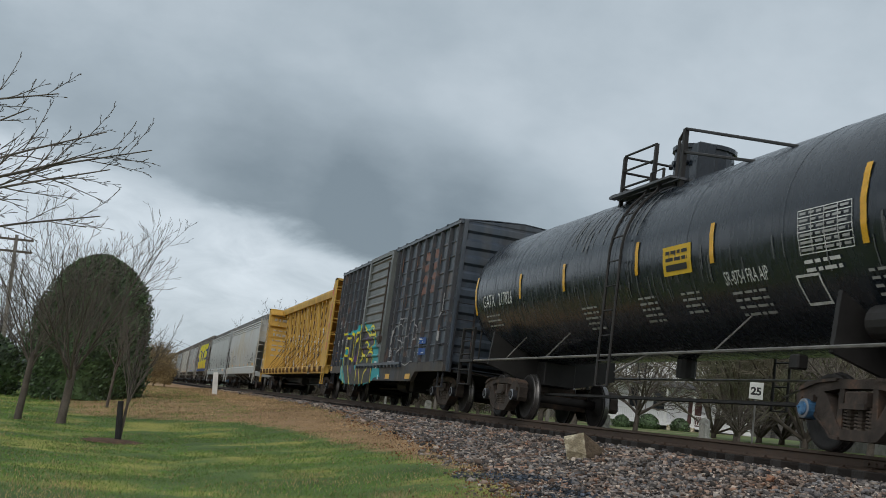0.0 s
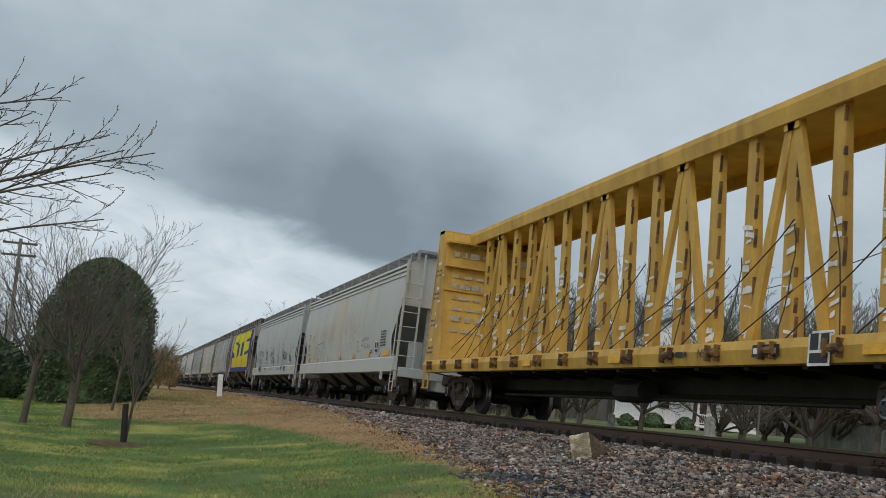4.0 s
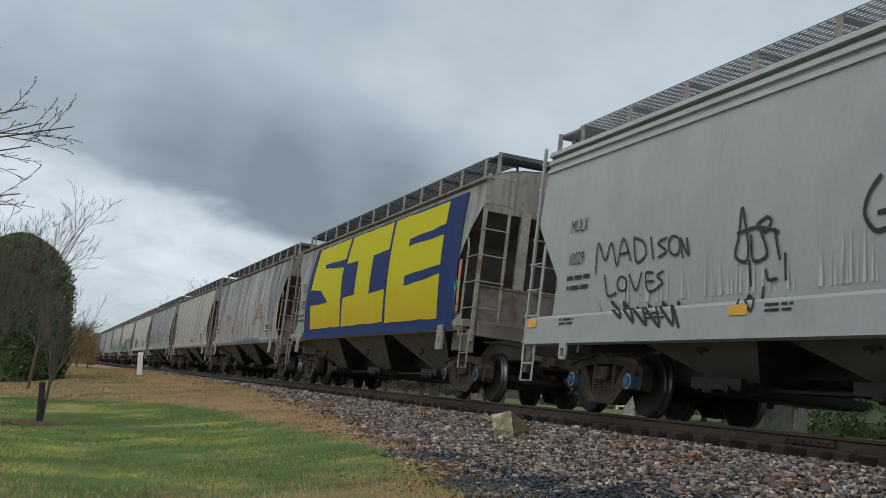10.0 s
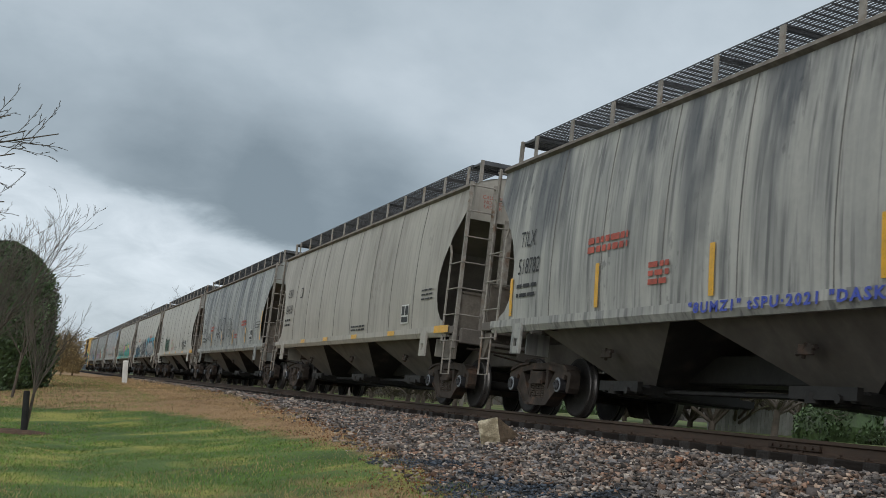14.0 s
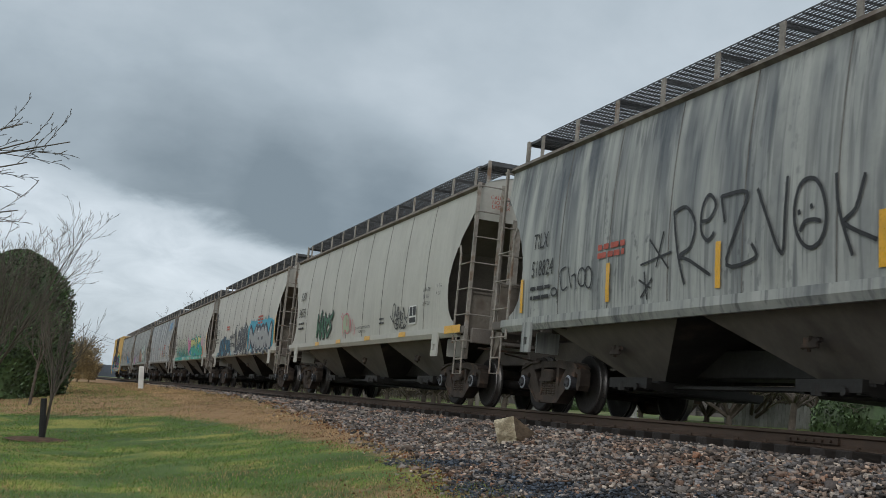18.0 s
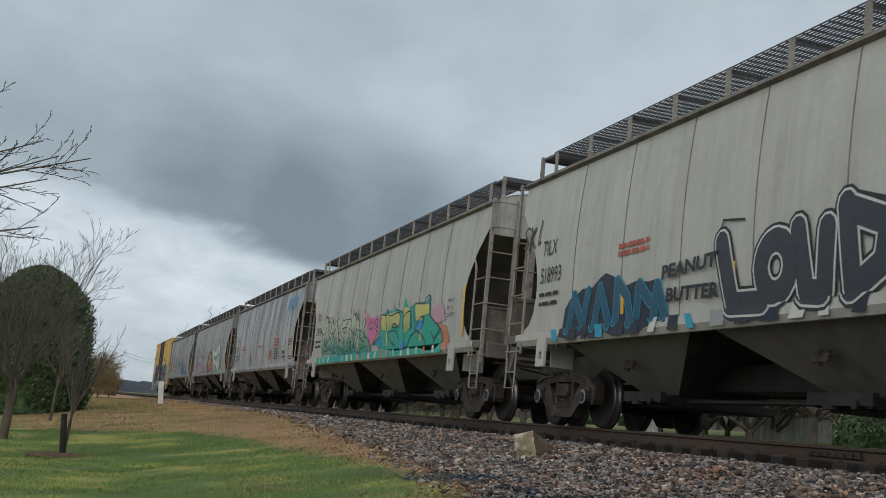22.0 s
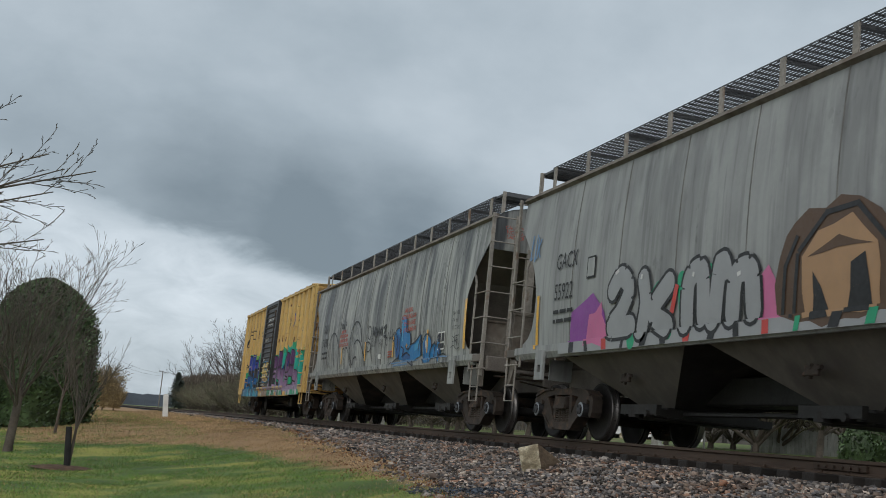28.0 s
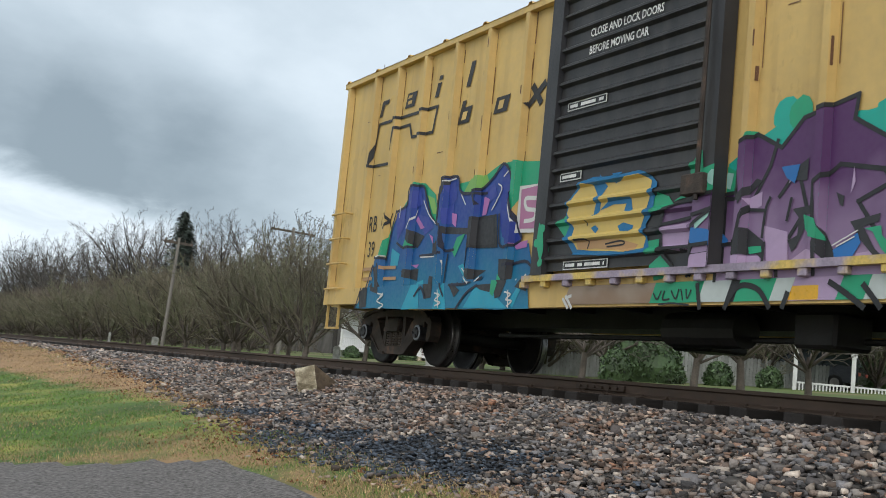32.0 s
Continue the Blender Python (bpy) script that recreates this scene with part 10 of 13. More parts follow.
p.ragged([(2.93, 2.17), (2.81, 2.13), (2.85, 1.93), (2.94, 1.92)], P_PALEPINK2, 429, 5, 0.012, 0.35)
p.ragged([(4.72, 2.06), (4.49, 1.88), (4.59, 1.85), (4.75, 2.0)], P_PALEPINK2, 430, 5, 0.012, 0.35)
p.ragged([(4.32, 1.77), (4.2, 1.72), (4.19, 1.62)], P_PALEPINK2, 431, 5, 0.012, 0.35)
p.ragged([(2.16, 1.51), (1.85, 1.53), (1.86, 1.45), (2.08, 1.43)], P_PALEPINK2, 432, 5, 0.012, 0.35)
p.ragged([(4.77, 1.36), (4.55, 1.36), (4.59, 1.3)], P_PALEPINK2, 433, 5, 0.012, 0.35)
p.ragged([(5.39, 2.14), (5.12, 2.22), (5.12, 1.94), (5.3, 1.75)], P_PERI, 434, 4, 0.012, 0.35)
p.ragged([(4.94, 2.38), (4.71, 2.43), (4.62, 2.22), (4.86, 2.15)], P_PERI, 435, 4, 0.012, 0.35)
p.ragged([(3.93, 2.39), (3.73, 2.43), (3.64, 2.2), (3.8, 2.13)], P_PERI, 436, 4, 0.012, 0.35)
p.ragged([(2.98, 2.22), (2.73, 2.33), (2.62, 2.15), (2.84, 2.06)], P_PERI, 437, 4, 0.012, 0.35)
p.ragged([(4.75, 2.08), (4.4, 2.01), (4.21, 1.86), (4.47, 1.78)], P_PERI, 438, 4, 0.012, 0.35)
p.ragged([(3.94, 2.09), (3.72, 2.13), (3.67, 1.87), (3.9, 1.88)], P_PERI, 439, 4, 0.012, 0.35)
p.ragged([(3.25, 1.91), (2.6, 1.91), (2.51, 1.49), (3.16, 1.51)], P_BLACK, 440, 6, 0.004, 1.0)
p.ragged([(3.17, 1.86), (2.66, 1.87), (2.59, 1.53), (3.09, 1.54)], P_CHAR, 441, 7, 0.004, 1.0)
p.strokes([[(5.39, 2.17), (5.09, 2.25), (5.07, 2.47), (4.93, 2.49), (4.62, 2.47), (4.51, 2.29), (4.33, 2.04), (4.1, 1.88), (3.94, 1.87), (3.92, 1.75)], [(4.14, 1.92), (4.16, 2.3), (4.02, 2.49), (3.67, 2.5), (3.59, 2.32), (3.44, 2.25), (3.04, 2.26), (2.74, 2.4), (2.55, 2.54), (2.37, 2.41), (2.24, 2.08), (2.09, 1.72), (1.98, 1.58)], [(4.54, 1.48), (3.9, 1.49)], [(3.74, 1.46), (3.77, 1.09), (3.63, 0.9)], [(3.13, 1.51), (3.17, 1.22), (3.29, 1.07)], [(2.54, 1.9), (2.48, 1.54), (2.3, 1.48), (2.18, 1.48), (2.0, 1.54)], [(3.05, 2.07), (3.1, 2.2), (2.87, 2.2)], [(3.51, 1.04), (3.07, 1.05), (2.81, 1.13)], [(3.27, 0.73), (3.05, 0.92), (2.79, 1.02)]], 0.035, P_NAVY, 6)
p.strokes([[(4.45, 0.91), (4.28, 1.03), (4.14, 0.88)], [(5.29, 1.71), (5.05, 1.62), (4.71, 1.62)], [(6.0, 1.53), (5.6, 1.49)], [(6.34, 0.76), (6.02, 1.41)], [(2.24, 1.25), (1.87, 1.29), (1.73, 1.23)], [(3.91, 1.76), (3.86, 1.53), (3.6, 1.52)], [(5.4, 2.19), (5.51, 1.87), (5.58, 1.47)]], 0.035, P_NAVY, 6)
p.strokes([[(4.57, 2.26), (4.38, 2.05), (4.17, 1.91)], [(4.72, 2.14), (4.88, 1.88)], [(3.94, 2.46), (3.7, 2.48)], [(3.52, 2.24), (3.39, 2.1)], [(2.61, 2.29), (2.52, 2.21), (2.72, 1.97)], [(2.27, 2.05), (2.15, 1.78)], [(3.33, 1.26), (3.03, 1.05)], [(4.5, 1.46), (4.01, 1.45)], [(2.41, 2.43), (2.5, 2.37)], [(5.61, 1.53), (5.96, 1.54)], [(1.9, 1.06), (1.81, 1.13)], [(5.28, 2.24), (5.28, 2.08)], [(3.88, 1.39), (3.84, 1.2)], [(2.88, 1.13), (3.01, 1.07)]], 0.018, P_WHITE, 7)
p.strokes([[(5.59, 0.97), (5.42, 0.94), (5.59, 0.86), (5.37, 0.8), (5.52, 0.75)], [(5.54, 0.89), (5.41, 0.97)], [(3.85, 0.94), (3.72, 0.91), (3.84, 0.85), (3.68, 0.81), (3.83, 0.77)], [(3.79, 0.98), (3.73, 0.75)], [(2.12, 0.92), (1.99, 0.89), (2.08, 0.83), (1.95, 0.81), (2.05, 0.75)], [(2.05, 0.94), (2.02, 0.73)]], 0.02, P_WHITE, 7)
p.strokes([[(6.35, 1.36), (6.05, 1.36)], [(5.65, 1.36), (5.26, 1.35)], [(6.31, 1.21), (6.02, 1.21)], [(5.61, 1.2), (5.22, 1.19)]], 0.05, P_TAN, 6)
p.ragged([(2.12, 2.21), (1.65, 2.2), (1.62, 1.62), (2.13, 1.64)], P_WHITE, 442, 5, 0.006, 1)
p.ragged([(2.07, 2.17), (1.71, 2.18), (1.68, 1.67), (2.05, 1.68)], P_PINK2, 443, 6, 0.006, 1)
p.strokes([[(1.74, 2.03), (1.96, 2.04), (1.92, 1.92), (1.73, 1.88), (1.75, 1.78), (1.94, 1.77)]], 0.05, P_WHITE, 7)
p.done("graffiti", "deep blue to turquoise angular graffiti with black outlines")
# cream piece on the door
p = Piece(K)
p.ragged([(1.14, 1.66), (0.98, 1.73), (0.8, 1.63), (0.71, 1.49), (0.94, 1.46)], P_GREEN, 444, 1, 0.02, 0.2)
p.ragged([(-0.42, 1.77), (-0.59, 1.83), (-0.76, 1.8), (-0.83, 1.72), (-0.73, 1.66), (-0.52, 1.65)], P_GREEN, 445, 1, 0.02, 0.2)
p.ragged([(-0.43, 1.36), (-0.65, 1.38), (-0.63, 1.26), (-0.47, 1.25)], P_GREEN, 446, 1, 0.02, 0.2)
p.ragged([(-0.81, 1.74), (-0.92, 1.79), (-1.08, 1.86), (-1.04, 2.03), (-1.12, 2.17), (-1.24, 2.18), (-1.3, 1.99), (-1.41, 2.01), (-1.52, 1.97), (-1.58, 1.78), (-1.13, 1.77)], P_GREEN, 447, 1, 0.02, 0.2)
p.ragged([(-1.31, 1.93), (-1.39, 2.0), (-1.52, 1.96), (-1.5, 1.82), (-1.37, 1.84)], P_PALETEAL, 448, 2, 0.02, 0.2)
p.ragged([(-0.5, 1.14), (-0.7, 1.23), (-0.94, 1.04), (-0.56, 0.98)], P_GREEN, 449, 1, 0.02, 0.2)
p.ragged([(1.34, 1.2), (1.24, 1.39), (1.29, 1.59), (1.39, 1.66), (1.41, 1.47)], P_GREEN, 450, 1, 0.03, 0.2, 0.05)
p.ragged([(0.99, 1.77), (0.93, 1.94), (0.74, 2.08), (0.52, 2.14), (0.27, 2.09), (0.03, 2.11), (-0.25, 2.11), (-0.43, 2.07), (-0.54, 1.97), (-0.51, 1.64), (-0.42, 1.53), (-0.51, 1.3), (-0.46, 1.24), (0.3, 1.24), (0.78, 1.3), (0.95, 1.5), (0.88, 1.62)], P_SEA, 451, 2, 0.02, 0.25)
p.ragged([(0.96, 1.76), (0.88, 1.93), (0.69, 2.06), (0.51, 2.04), (0.41, 1.92), (0.33, 2.04), (0.06, 2.01), (-0.09, 2.07), (-0.3, 2.07), (-0.46, 1.99), (-0.46, 1.81), (-0.4, 1.62), (-0.36, 1.5), (-0.46, 1.41), (-0.42, 1.3), (-0.17, 1.27), (0.72, 1.36), (0.82, 1.49), (0.8, 1.59)], P_CREAM, 452, 3, 0.015, 0.25)
p.ragged([(0.75, 1.46), (-0.06, 1.41), (-0.34, 1.36), (-0.26, 1.27), (0.7, 1.36)], P_TAN2, 453, 4, 0.015, 0.25)
p.ragged([(0.4, 2.14), (0.24, 2.0), (0.33, 1.92), (0.35, 1.74), (0.45, 1.69), (0.42, 1.92)], P_SEA, 454, 4, 0.01, 0.25)
p.ragged([(0.35, 1.74), (0.17, 1.86), (-0.17, 1.85), (-0.22, 1.68), (-0.06, 1.71), (-0.09, 1.78), (0.11, 1.8)], P_SEA, 455, 4, 0.01, 0.25)
p.ragged([(0.48, 1.56), (0.41, 1.59), (0.34, 1.55), (0.39, 1.5)], P_SEA, 456, 4, 0.01, 0.1)
p.ragged([(0.02, 1.55), (-0.07, 1.59), (-0.24, 1.54), (-0.2, 1.49), (-0.03, 1.5)], P_SEA, 457, 4, 0.01, 0.2)
p.ragged([(0.19, 2.13), (0.03, 2.12), (0.04, 2.04), (0.11, 2.01)], P_SEA, 458, 4, 0.01, 0.2)
p.strokes([[(0.73, 1.45), (0.5, 1.44), (0.51, 1.35)], [(0.2, 1.38), (-0.06, 1.4), (-0.1, 1.36), (0.17, 1.35)], [(0.55, 1.65), (0.55, 1.6)]], 0.018, P_BLACK, 5)
p.done("graffiti", "cream bubble letters with a blue edge on the door")
# purple piece
p = Piece(K)
r0 = random.Random(18)
P_LAV = spray("lavender_spray", (0.42, 0.30, 0.46))
p.poly([(-1.44, 2.05), (-1.71, 2.2), (-2.18, 2.40), (-3.01, 2.31), (-3.56, 2.35), (-4.06, 2.45), (-5.0, 2.55), (-5.48, 2.43), (-5.8, 2.3), (-5.95, 2.05), (-6.71, 2.05), (-7.35, 2.3), (-7.4, 1.2), (-6.5, 0.95), (-2.0, 0.95), (-1.44, 1.2)], P_TEAL, 1)
for y, z in ((-1.75, 2.22), (-2.1, 2.42), (-2.3, 2.4), (-3.2, 2.3), (-3.4, 2.42), (-3.9, 2.45), (-4.2, 2.46), (-4.45, 2.4), (-5.25, 2.52), (-5.6, 2.42), (-5.85, 2.25), (-6.6, 2.1), (-7.0, 2.2)):
    p.disc(y, z, r0.uniform(0.08, 0.16), r0.choice((P_TEAL, P_GREEN)), 1, 12, r0)
p.drips(-3.25, -3.6, 1.9, P_TEAL, 5, 4, 2)
OUT = [(-1.44, 0.95), (-1.44, 1.72), (-1.66, 1.70), (-1.58, 2.20), (-1.8, 2.28), (-2.1, 2.12), (-2.34, 2.35), (-2.92, 2.46), (-2.89, 2.26), (-3.24, 2.05), (-3.35, 1.62), (-3.53, 1.77), (-3.6, 2.08), (-3.86, 2.31), (-4.19, 2.37), (-4.48, 2.2), (-4.89, 2.58), (-5.01, 2.41), (-5.64, 2.19), (-5.53, 1.95), (-5.25, 1.82), (-5.63, 1.80), (-5.56, 1.61), (-5.72, 1.42), (-5.78, 1.67), (-6.28, 1.55), (-6.26, 1.4), (-6.51, 1.23), (-6.9, 0.95)]
p.poly(OUT, P_PURPLE, 3)
for q in (OUT[:-1], [(-1.6, 1.0), (-1.71, 1.54), (-1.98, 1.97), (-2.05, 2.19)], [(-2.11, 1.68), (-2.31, 1.91), (-2.43, 1.55), (-2.17, 1.21), (-2.2, 0.97)], [(-2.61, 0.97), (-2.54, 1.75), (-2.77, 1.89), (-3.21, 1.8), (-3.3, 1.69), (-2.97, 1.56), (-3.35, 1.05)],
          [(-3.59, 1.71), (-3.67, 2.0), (-3.9, 2.09), (-3.98, 1.96), (-3.83, 1.69), (-3.59, 1.71)], [(-3.61, 1.51), (-4.38, 1.31), (-4.76, 1.42)], [(-4.17, 1.61), (-4.44, 1.31), (-4.45, 0.97)], [(-4.52, 1.03), (-4.66, 1.7), (-4.74, 1.78)],
          [(-4.92, 1.48), (-5.13, 1.82), (-5.61, 1.61), (-5.32, 1.37), (-4.92, 1.48)], [(-5.15, 1.19), (-5.67, 1.44), (-6.3, 0.98)], [(-4.3, 1.53), (-4.53, 1.81), (-4.69, 2.15), (-4.86, 2.02)], [(-4.8, 1.67), (-4.91, 2.01), (-5.03, 2.23)]):
    p.ribbon(q, 0.04, P_BLACK, 4)
for m, q in ((P_GREEN, [(-3.68, 1.48), (-3.96, 1.39), (-4.0, 1.27), (-3.77, 1.26)]), (P_TEAL, [(-3.80, 1.73), (-3.82, 1.95), (-3.92, 1.95), (-3.93, 1.72)]), (P_GREEN, [(-4.99, 1.31), (-5.17, 1.4), (-5.42, 1.23), (-5.11, 1.13)]), (P_BRIGHT2, [(-5.59, 1.33), (-5.77, 1.35), (-5.87, 1.15), (-5.57, 1.14)])):
    cy, cz = sum(a for a, _ in q) / 4, sum(b for _, b in q) / 4
    p.poly([(cy + (a - cy) * 1.3, cz + (b - cz) * 1.3) for a, b in q], P_BLACK, 5).poly(q, m, 6)
for k in range(16):
    y, z = r0.uniform(-6.2, -1.7), r0.uniform(1.0, 1.9)
    p.poly([(y, z), (y - 0.02, z + r0.uniform(0.15, 0.3)), (y - r0.uniform(0.03, 0.08), z + r0.uniform(0.0, 0.1))], r0.choice((P_LAV, P_PURPLE, P_BLUE)), 5)
p.done("graffiti", "purple to lavender wildstyle graffiti with black outline")
p = Piece(K)
p.ragged([(-2.27, 1.56), (-2.49, 1.58), (-2.5, 1.49), (-2.41, 1.49), (-2.41, 1.36), (-2.34, 1.21), (-2.28, 1.18), (-2.24, 1.28), (-2.35, 1.33), (-2.36, 1.47)], P_CHAR, 465, 5, 0.008, 0.35)
p.ragged([(-2.59, 1.45), (-2.67, 1.28), (-2.75, 1.16), (-2.75, 1.08), (-2.66, 1.09), (-2.55, 1.26), (-2.61, 1.28)], P_CHAR, 466, 5, 0.008, 0.35)
p.ragged([(-1.67, 1.42), (-1.74, 1.42), (-1.95, 1.3), (-1.96, 1.12), (-1.88, 1.19), (-1.63, 1.19)], P_CHAR, 467, 5, 0.008, 0.35)
p.ragged([(-2.91, 1.4), (-3.2, 1.45), (-3.19, 1.38), (-3.04, 1.35), (-3.16, 1.16), (-3.29, 1.06), (-3.2, 1.06), (-2.99, 1.26)], P_CHAR, 468, 5, 0.008, 0.35)
p.ragged([(-1.65, 1.73), (-1.82, 1.87), (-1.9, 1.85), (-1.73, 1.72), (-1.68, 1.64)], P_CHAR, 469, 5, 0.008, 0.35)
p.ragged([(-2.32, 1.94), (-2.42, 1.98), (-2.42, 1.79), (-2.29, 1.8)], P_CHAR, 470, 5, 0.008, 0.35)
p.ragged([(-2.75, 1.65), (-2.82, 1.62), (-2.82, 1.53), (-2.78, 1.55)], P_CHAR, 471, 5, 0.008, 0.35)
p.ragged([(-2.41, 1.49), (-2.6, 1.44), (-2.67, 1.26), (-2.49, 1.3), (-2.42, 1.37)], P_GREEN, 472, 6, 0.008, 0.35)
p.ragged([(-3.05, 1.34), (-3.21, 1.35), (-3.23, 1.27), (-3.29, 1.2), (-3.29, 1.09), (-3.22, 1.16), (-3.13, 1.3)], P_GREEN, 473, 6, 0.008, 0.35)
p.ragged([(-1.77, 1.26), (-1.94, 1.26), (-1.95, 1.2), (-1.79, 1.19)], P_GREEN, 474, 6, 0.008, 0.35)
p.ragged([(-2.75, 1.18), (-2.99, 1.3), (-3.02, 1.21), (-2.92, 1.07), (-2.78, 1.08)], P_BRIGHT2, 475, 6, 0.008, 0.35)
p.ragged([(-2.12, 1.94), (-2.34, 1.94), (-2.29, 1.77), (-2.19, 1.83)], P_BRIGHT2, 476, 6, 0.008, 0.35)
p.ragged([(-1.64, 1.16), (-1.9, 1.18), (-1.96, 1.06), (-1.65, 1.05)], P_LAV, 477, 4, 0.02, 0.2)
p.ragged([(-2.29, 1.09), (-2.43, 1.22), (-2.56, 1.19), (-2.66, 1.02), (-2.32, 1.04)], P_LAV, 478, 4, 0.02, 0.2)
p.ragged([(-1.96, 1.42), (-2.23, 1.36), (-2.26, 1.06), (-2.01, 1.07)], P_LAV, 479, 4, 0.02, 0.2)
p.ragged([(-2.97, 1.12), (-3.11, 1.14), (-3.17, 1.03), (-2.95, 1.03)], P_LAV, 480, 4, 0.02, 0.2)
p.ragged([(-1.73, 1.69), (-1.9, 1.76), (-1.91, 1.62), (-1.77, 1.59)], P_LAV, 481, 4, 0.02, 0.2)
p.strokes([[(-1.94, 1.33), (-1.96, 1.57), (-2.01, 1.68)], [(-1.77, 1.59), (-1.95, 1.57)], [(-2.22, 1.46), (-2.26, 1.65)], [(-1.96, 1.12), (-1.97, 1.28)]], 0.03, P_BLACK, 7)
p.strokes([[(-2.74, 1.21), (-2.99, 1.32)], [(-2.78, 1.2), (-2.96, 1.27)]], 0.012, P_WHITE, 8)
p.done("graffiti", "dark, green and blue inner shapes of the purple letters")
p = Piece(K)
p.ragged([(-0.68, 1.58), (-0.73, 1.67), (-1.28, 1.76), (-1.65, 1.78), (-1.7, 1.22), (-1.23, 1.2), (-0.68, 1.29), (-0.69, 1.45)], P_PURPLE, 459, 2, 0.015, 0.3)
p.ragged([(-0.69, 1.48), (-1.09, 1.52), (-1.13, 1.26), (-0.69, 1.29)], P_LAV, 460, 3, 0.015, 0.3)
p.ragged([(-1.1, 1.18), (-1.7, 1.23), (-1.72, 1.07), (-1.14, 1.06)], P_LAV, 461, 2, 0.015, 0.3)
p.ragged([(-1.16, 1.46), (-1.41, 1.42), (-1.52, 1.34), (-1.47, 1.27), (-1.17, 1.26)], P_BRIGHT2, 462, 4, 0.01, 0.3)
p.ragged([(-0.86, 1.11), (-1.05, 1.29), (-1.23, 1.27), (-1.1, 0.99)], P_CHAR, 463, 3, 0.01, 0.3)
p.ragged([(-1.2, 1.51), (-1.43, 1.6), (-1.4, 1.54), (-1.24, 1.42)], P_PALETEAL, 464, 5, 0.01, 0.3)
p.strokes([[(-0.71, 1.28), (-0.68, 1.46), (-0.73, 1.66), (-1.28, 1.75), (-1.65, 1.77)], [(-0.68, 1.52), (-1.11, 1.56), (-1.43, 1.61)], [(-1.18, 1.26), (-1.16, 1.45), (-1.46, 1.61)], [(-0.68, 1.28), (-1.22, 1.28), (-1.63, 1.3)], [(-0.68, 1.25), (-0.97, 1.03)], [(-1.07, 1.0), (-1.2, 1.26)]], 0.035, P_BLACK, 6)
p.done("graffiti", "purple letter and green paint on the door")
# paint carried down over the sill under the door and the purple piece
p = Piece(K)
p.bar(-3.2, 0.76, 3.6, 0.19, P_LAV, 1)
r0 = random.Random(19)
for k in range(12):
    y, w = -3.3 - k * 0.32, r0.uniform(0.12, 0.4)
    p.poly([(y, 0.765), (y - w, 0.765), (y - w * r0.uniform(0.3, 1.3), 0.95 - r0.uniform(0, 0.07)), (y - w * r0.uniform(-0.3, 0.4), 0.95)], r0.choice((P_GREEN, P_CHALK, P_BLACK, P_GREEN)), 1)
p.poly([(0.91, 0.755), (-0.54, 0.755), (-0.62, 0.955), (0.83, 0.955)], P_TAN3, 2)
p.poly([(-0.54, 0.755), (-1.23, 0.755), (-1.31, 0.955), (-0.62, 0.955)], P_GREEN, 2)
p.poly([(-1.23, 0.755), (-1.63, 0.755), (-1.71, 0.955), (-1.31, 0.955)], P_CHALK, 2)
p.poly([(-1.59, 0.755), (-1.70, 0.755), (-1.78, 0.955), (-1.67, 0.955)], P_BLACK, 2)
p.poly([(-1.70, 0.755), (-2.13, 0.755), (-2.21, 0.955), (-1.78, 0.955)], P_GREEN, 2)
p.poly([(-2.13, 0.755), (-2.34, 0.755), (-2.42, 0.955), (-2.21, 0.955)], P_CHALK, 2)
p.poly([(-2.34, 0.755), (-2.85, 0.755), (-2.93, 0.955), (-2.42, 0.955)], P_LAV, 2)
p.poly([(-2.85, 0.755), (-3.13, 0.755), (-3.21, 0.955), (-2.93, 0.955)], P_GREEN, 2)
p.poly([(-3.13, 0.755), (-3.34, 0.755), (-3.42, 0.955), (-3.21, 0.955)], P_CHALK, 2)
p.strokes([[(0.76, 0.72), (0.88, 0.85)], [(0.83, 0.72), (0.93, 0.82)], [(0.88, 0.83), (0.78, 0.85)]], 0.035, P_WHITE, 3)
p.strokes([[(-0.6, 0.85), (-0.66, 0.79), (-0.71, 0.87)], [(-0.76, 0.87), (-0.74, 0.79), (-0.84, 0.79)], [(-0.86, 0.87), (-0.93, 0.79), (-0.97, 0.88)], [(-1.0, 0.88), (-1.03, 0.78)], [(-1.07, 0.88), (-1.09, 0.79), (-1.14, 0.87)], [(-0.69, 0.74), (-0.87, 0.75), (-1.12, 0.73)]], 0.018, P_BLACK, 4)
p.strokes([[(-1.6, 0.7), (-1.7, 0.85), (-1.83, 0.9), (-2.01, 0.85), (-2.14, 0.7)], [(-1.22, 0.92), (-1.27, 0.7)], [(-2.34, 0.82), (-2.29, 0.7)], [(-2.79, 0.9), (-2.97, 0.8), (-3.14, 0.69)], [(-3.13, 0.87), (-3.3, 0.69)]], 0.05, P_BLACK, 4)
p.done("graffiti", "mixed paint carried down over the sill")
p = Piece(K)
p.strokes([[(-6.01, 2.29), (-6.09, 2.35), (-6.09, 2.2), (-6.18, 2.36), (-6.23, 2.21), (-6.31, 2.35), (-6.38, 2.22), (-6.46, 2.34), (-6.45, 2.23), (-6.57, 2.25)], [(-6.05, 2.17), (-6.31, 2.19), (-6.56, 2.18)], [(-6.13, 2.08), (-6.19, 2.13), (-6.22, 1.94), (-6.29, 2.08), (-6.38, 1.98), (-6.47, 2.07), (-6.43, 1.92), (-6.53, 1.99)]], 0.02, P_BLACK, 4)
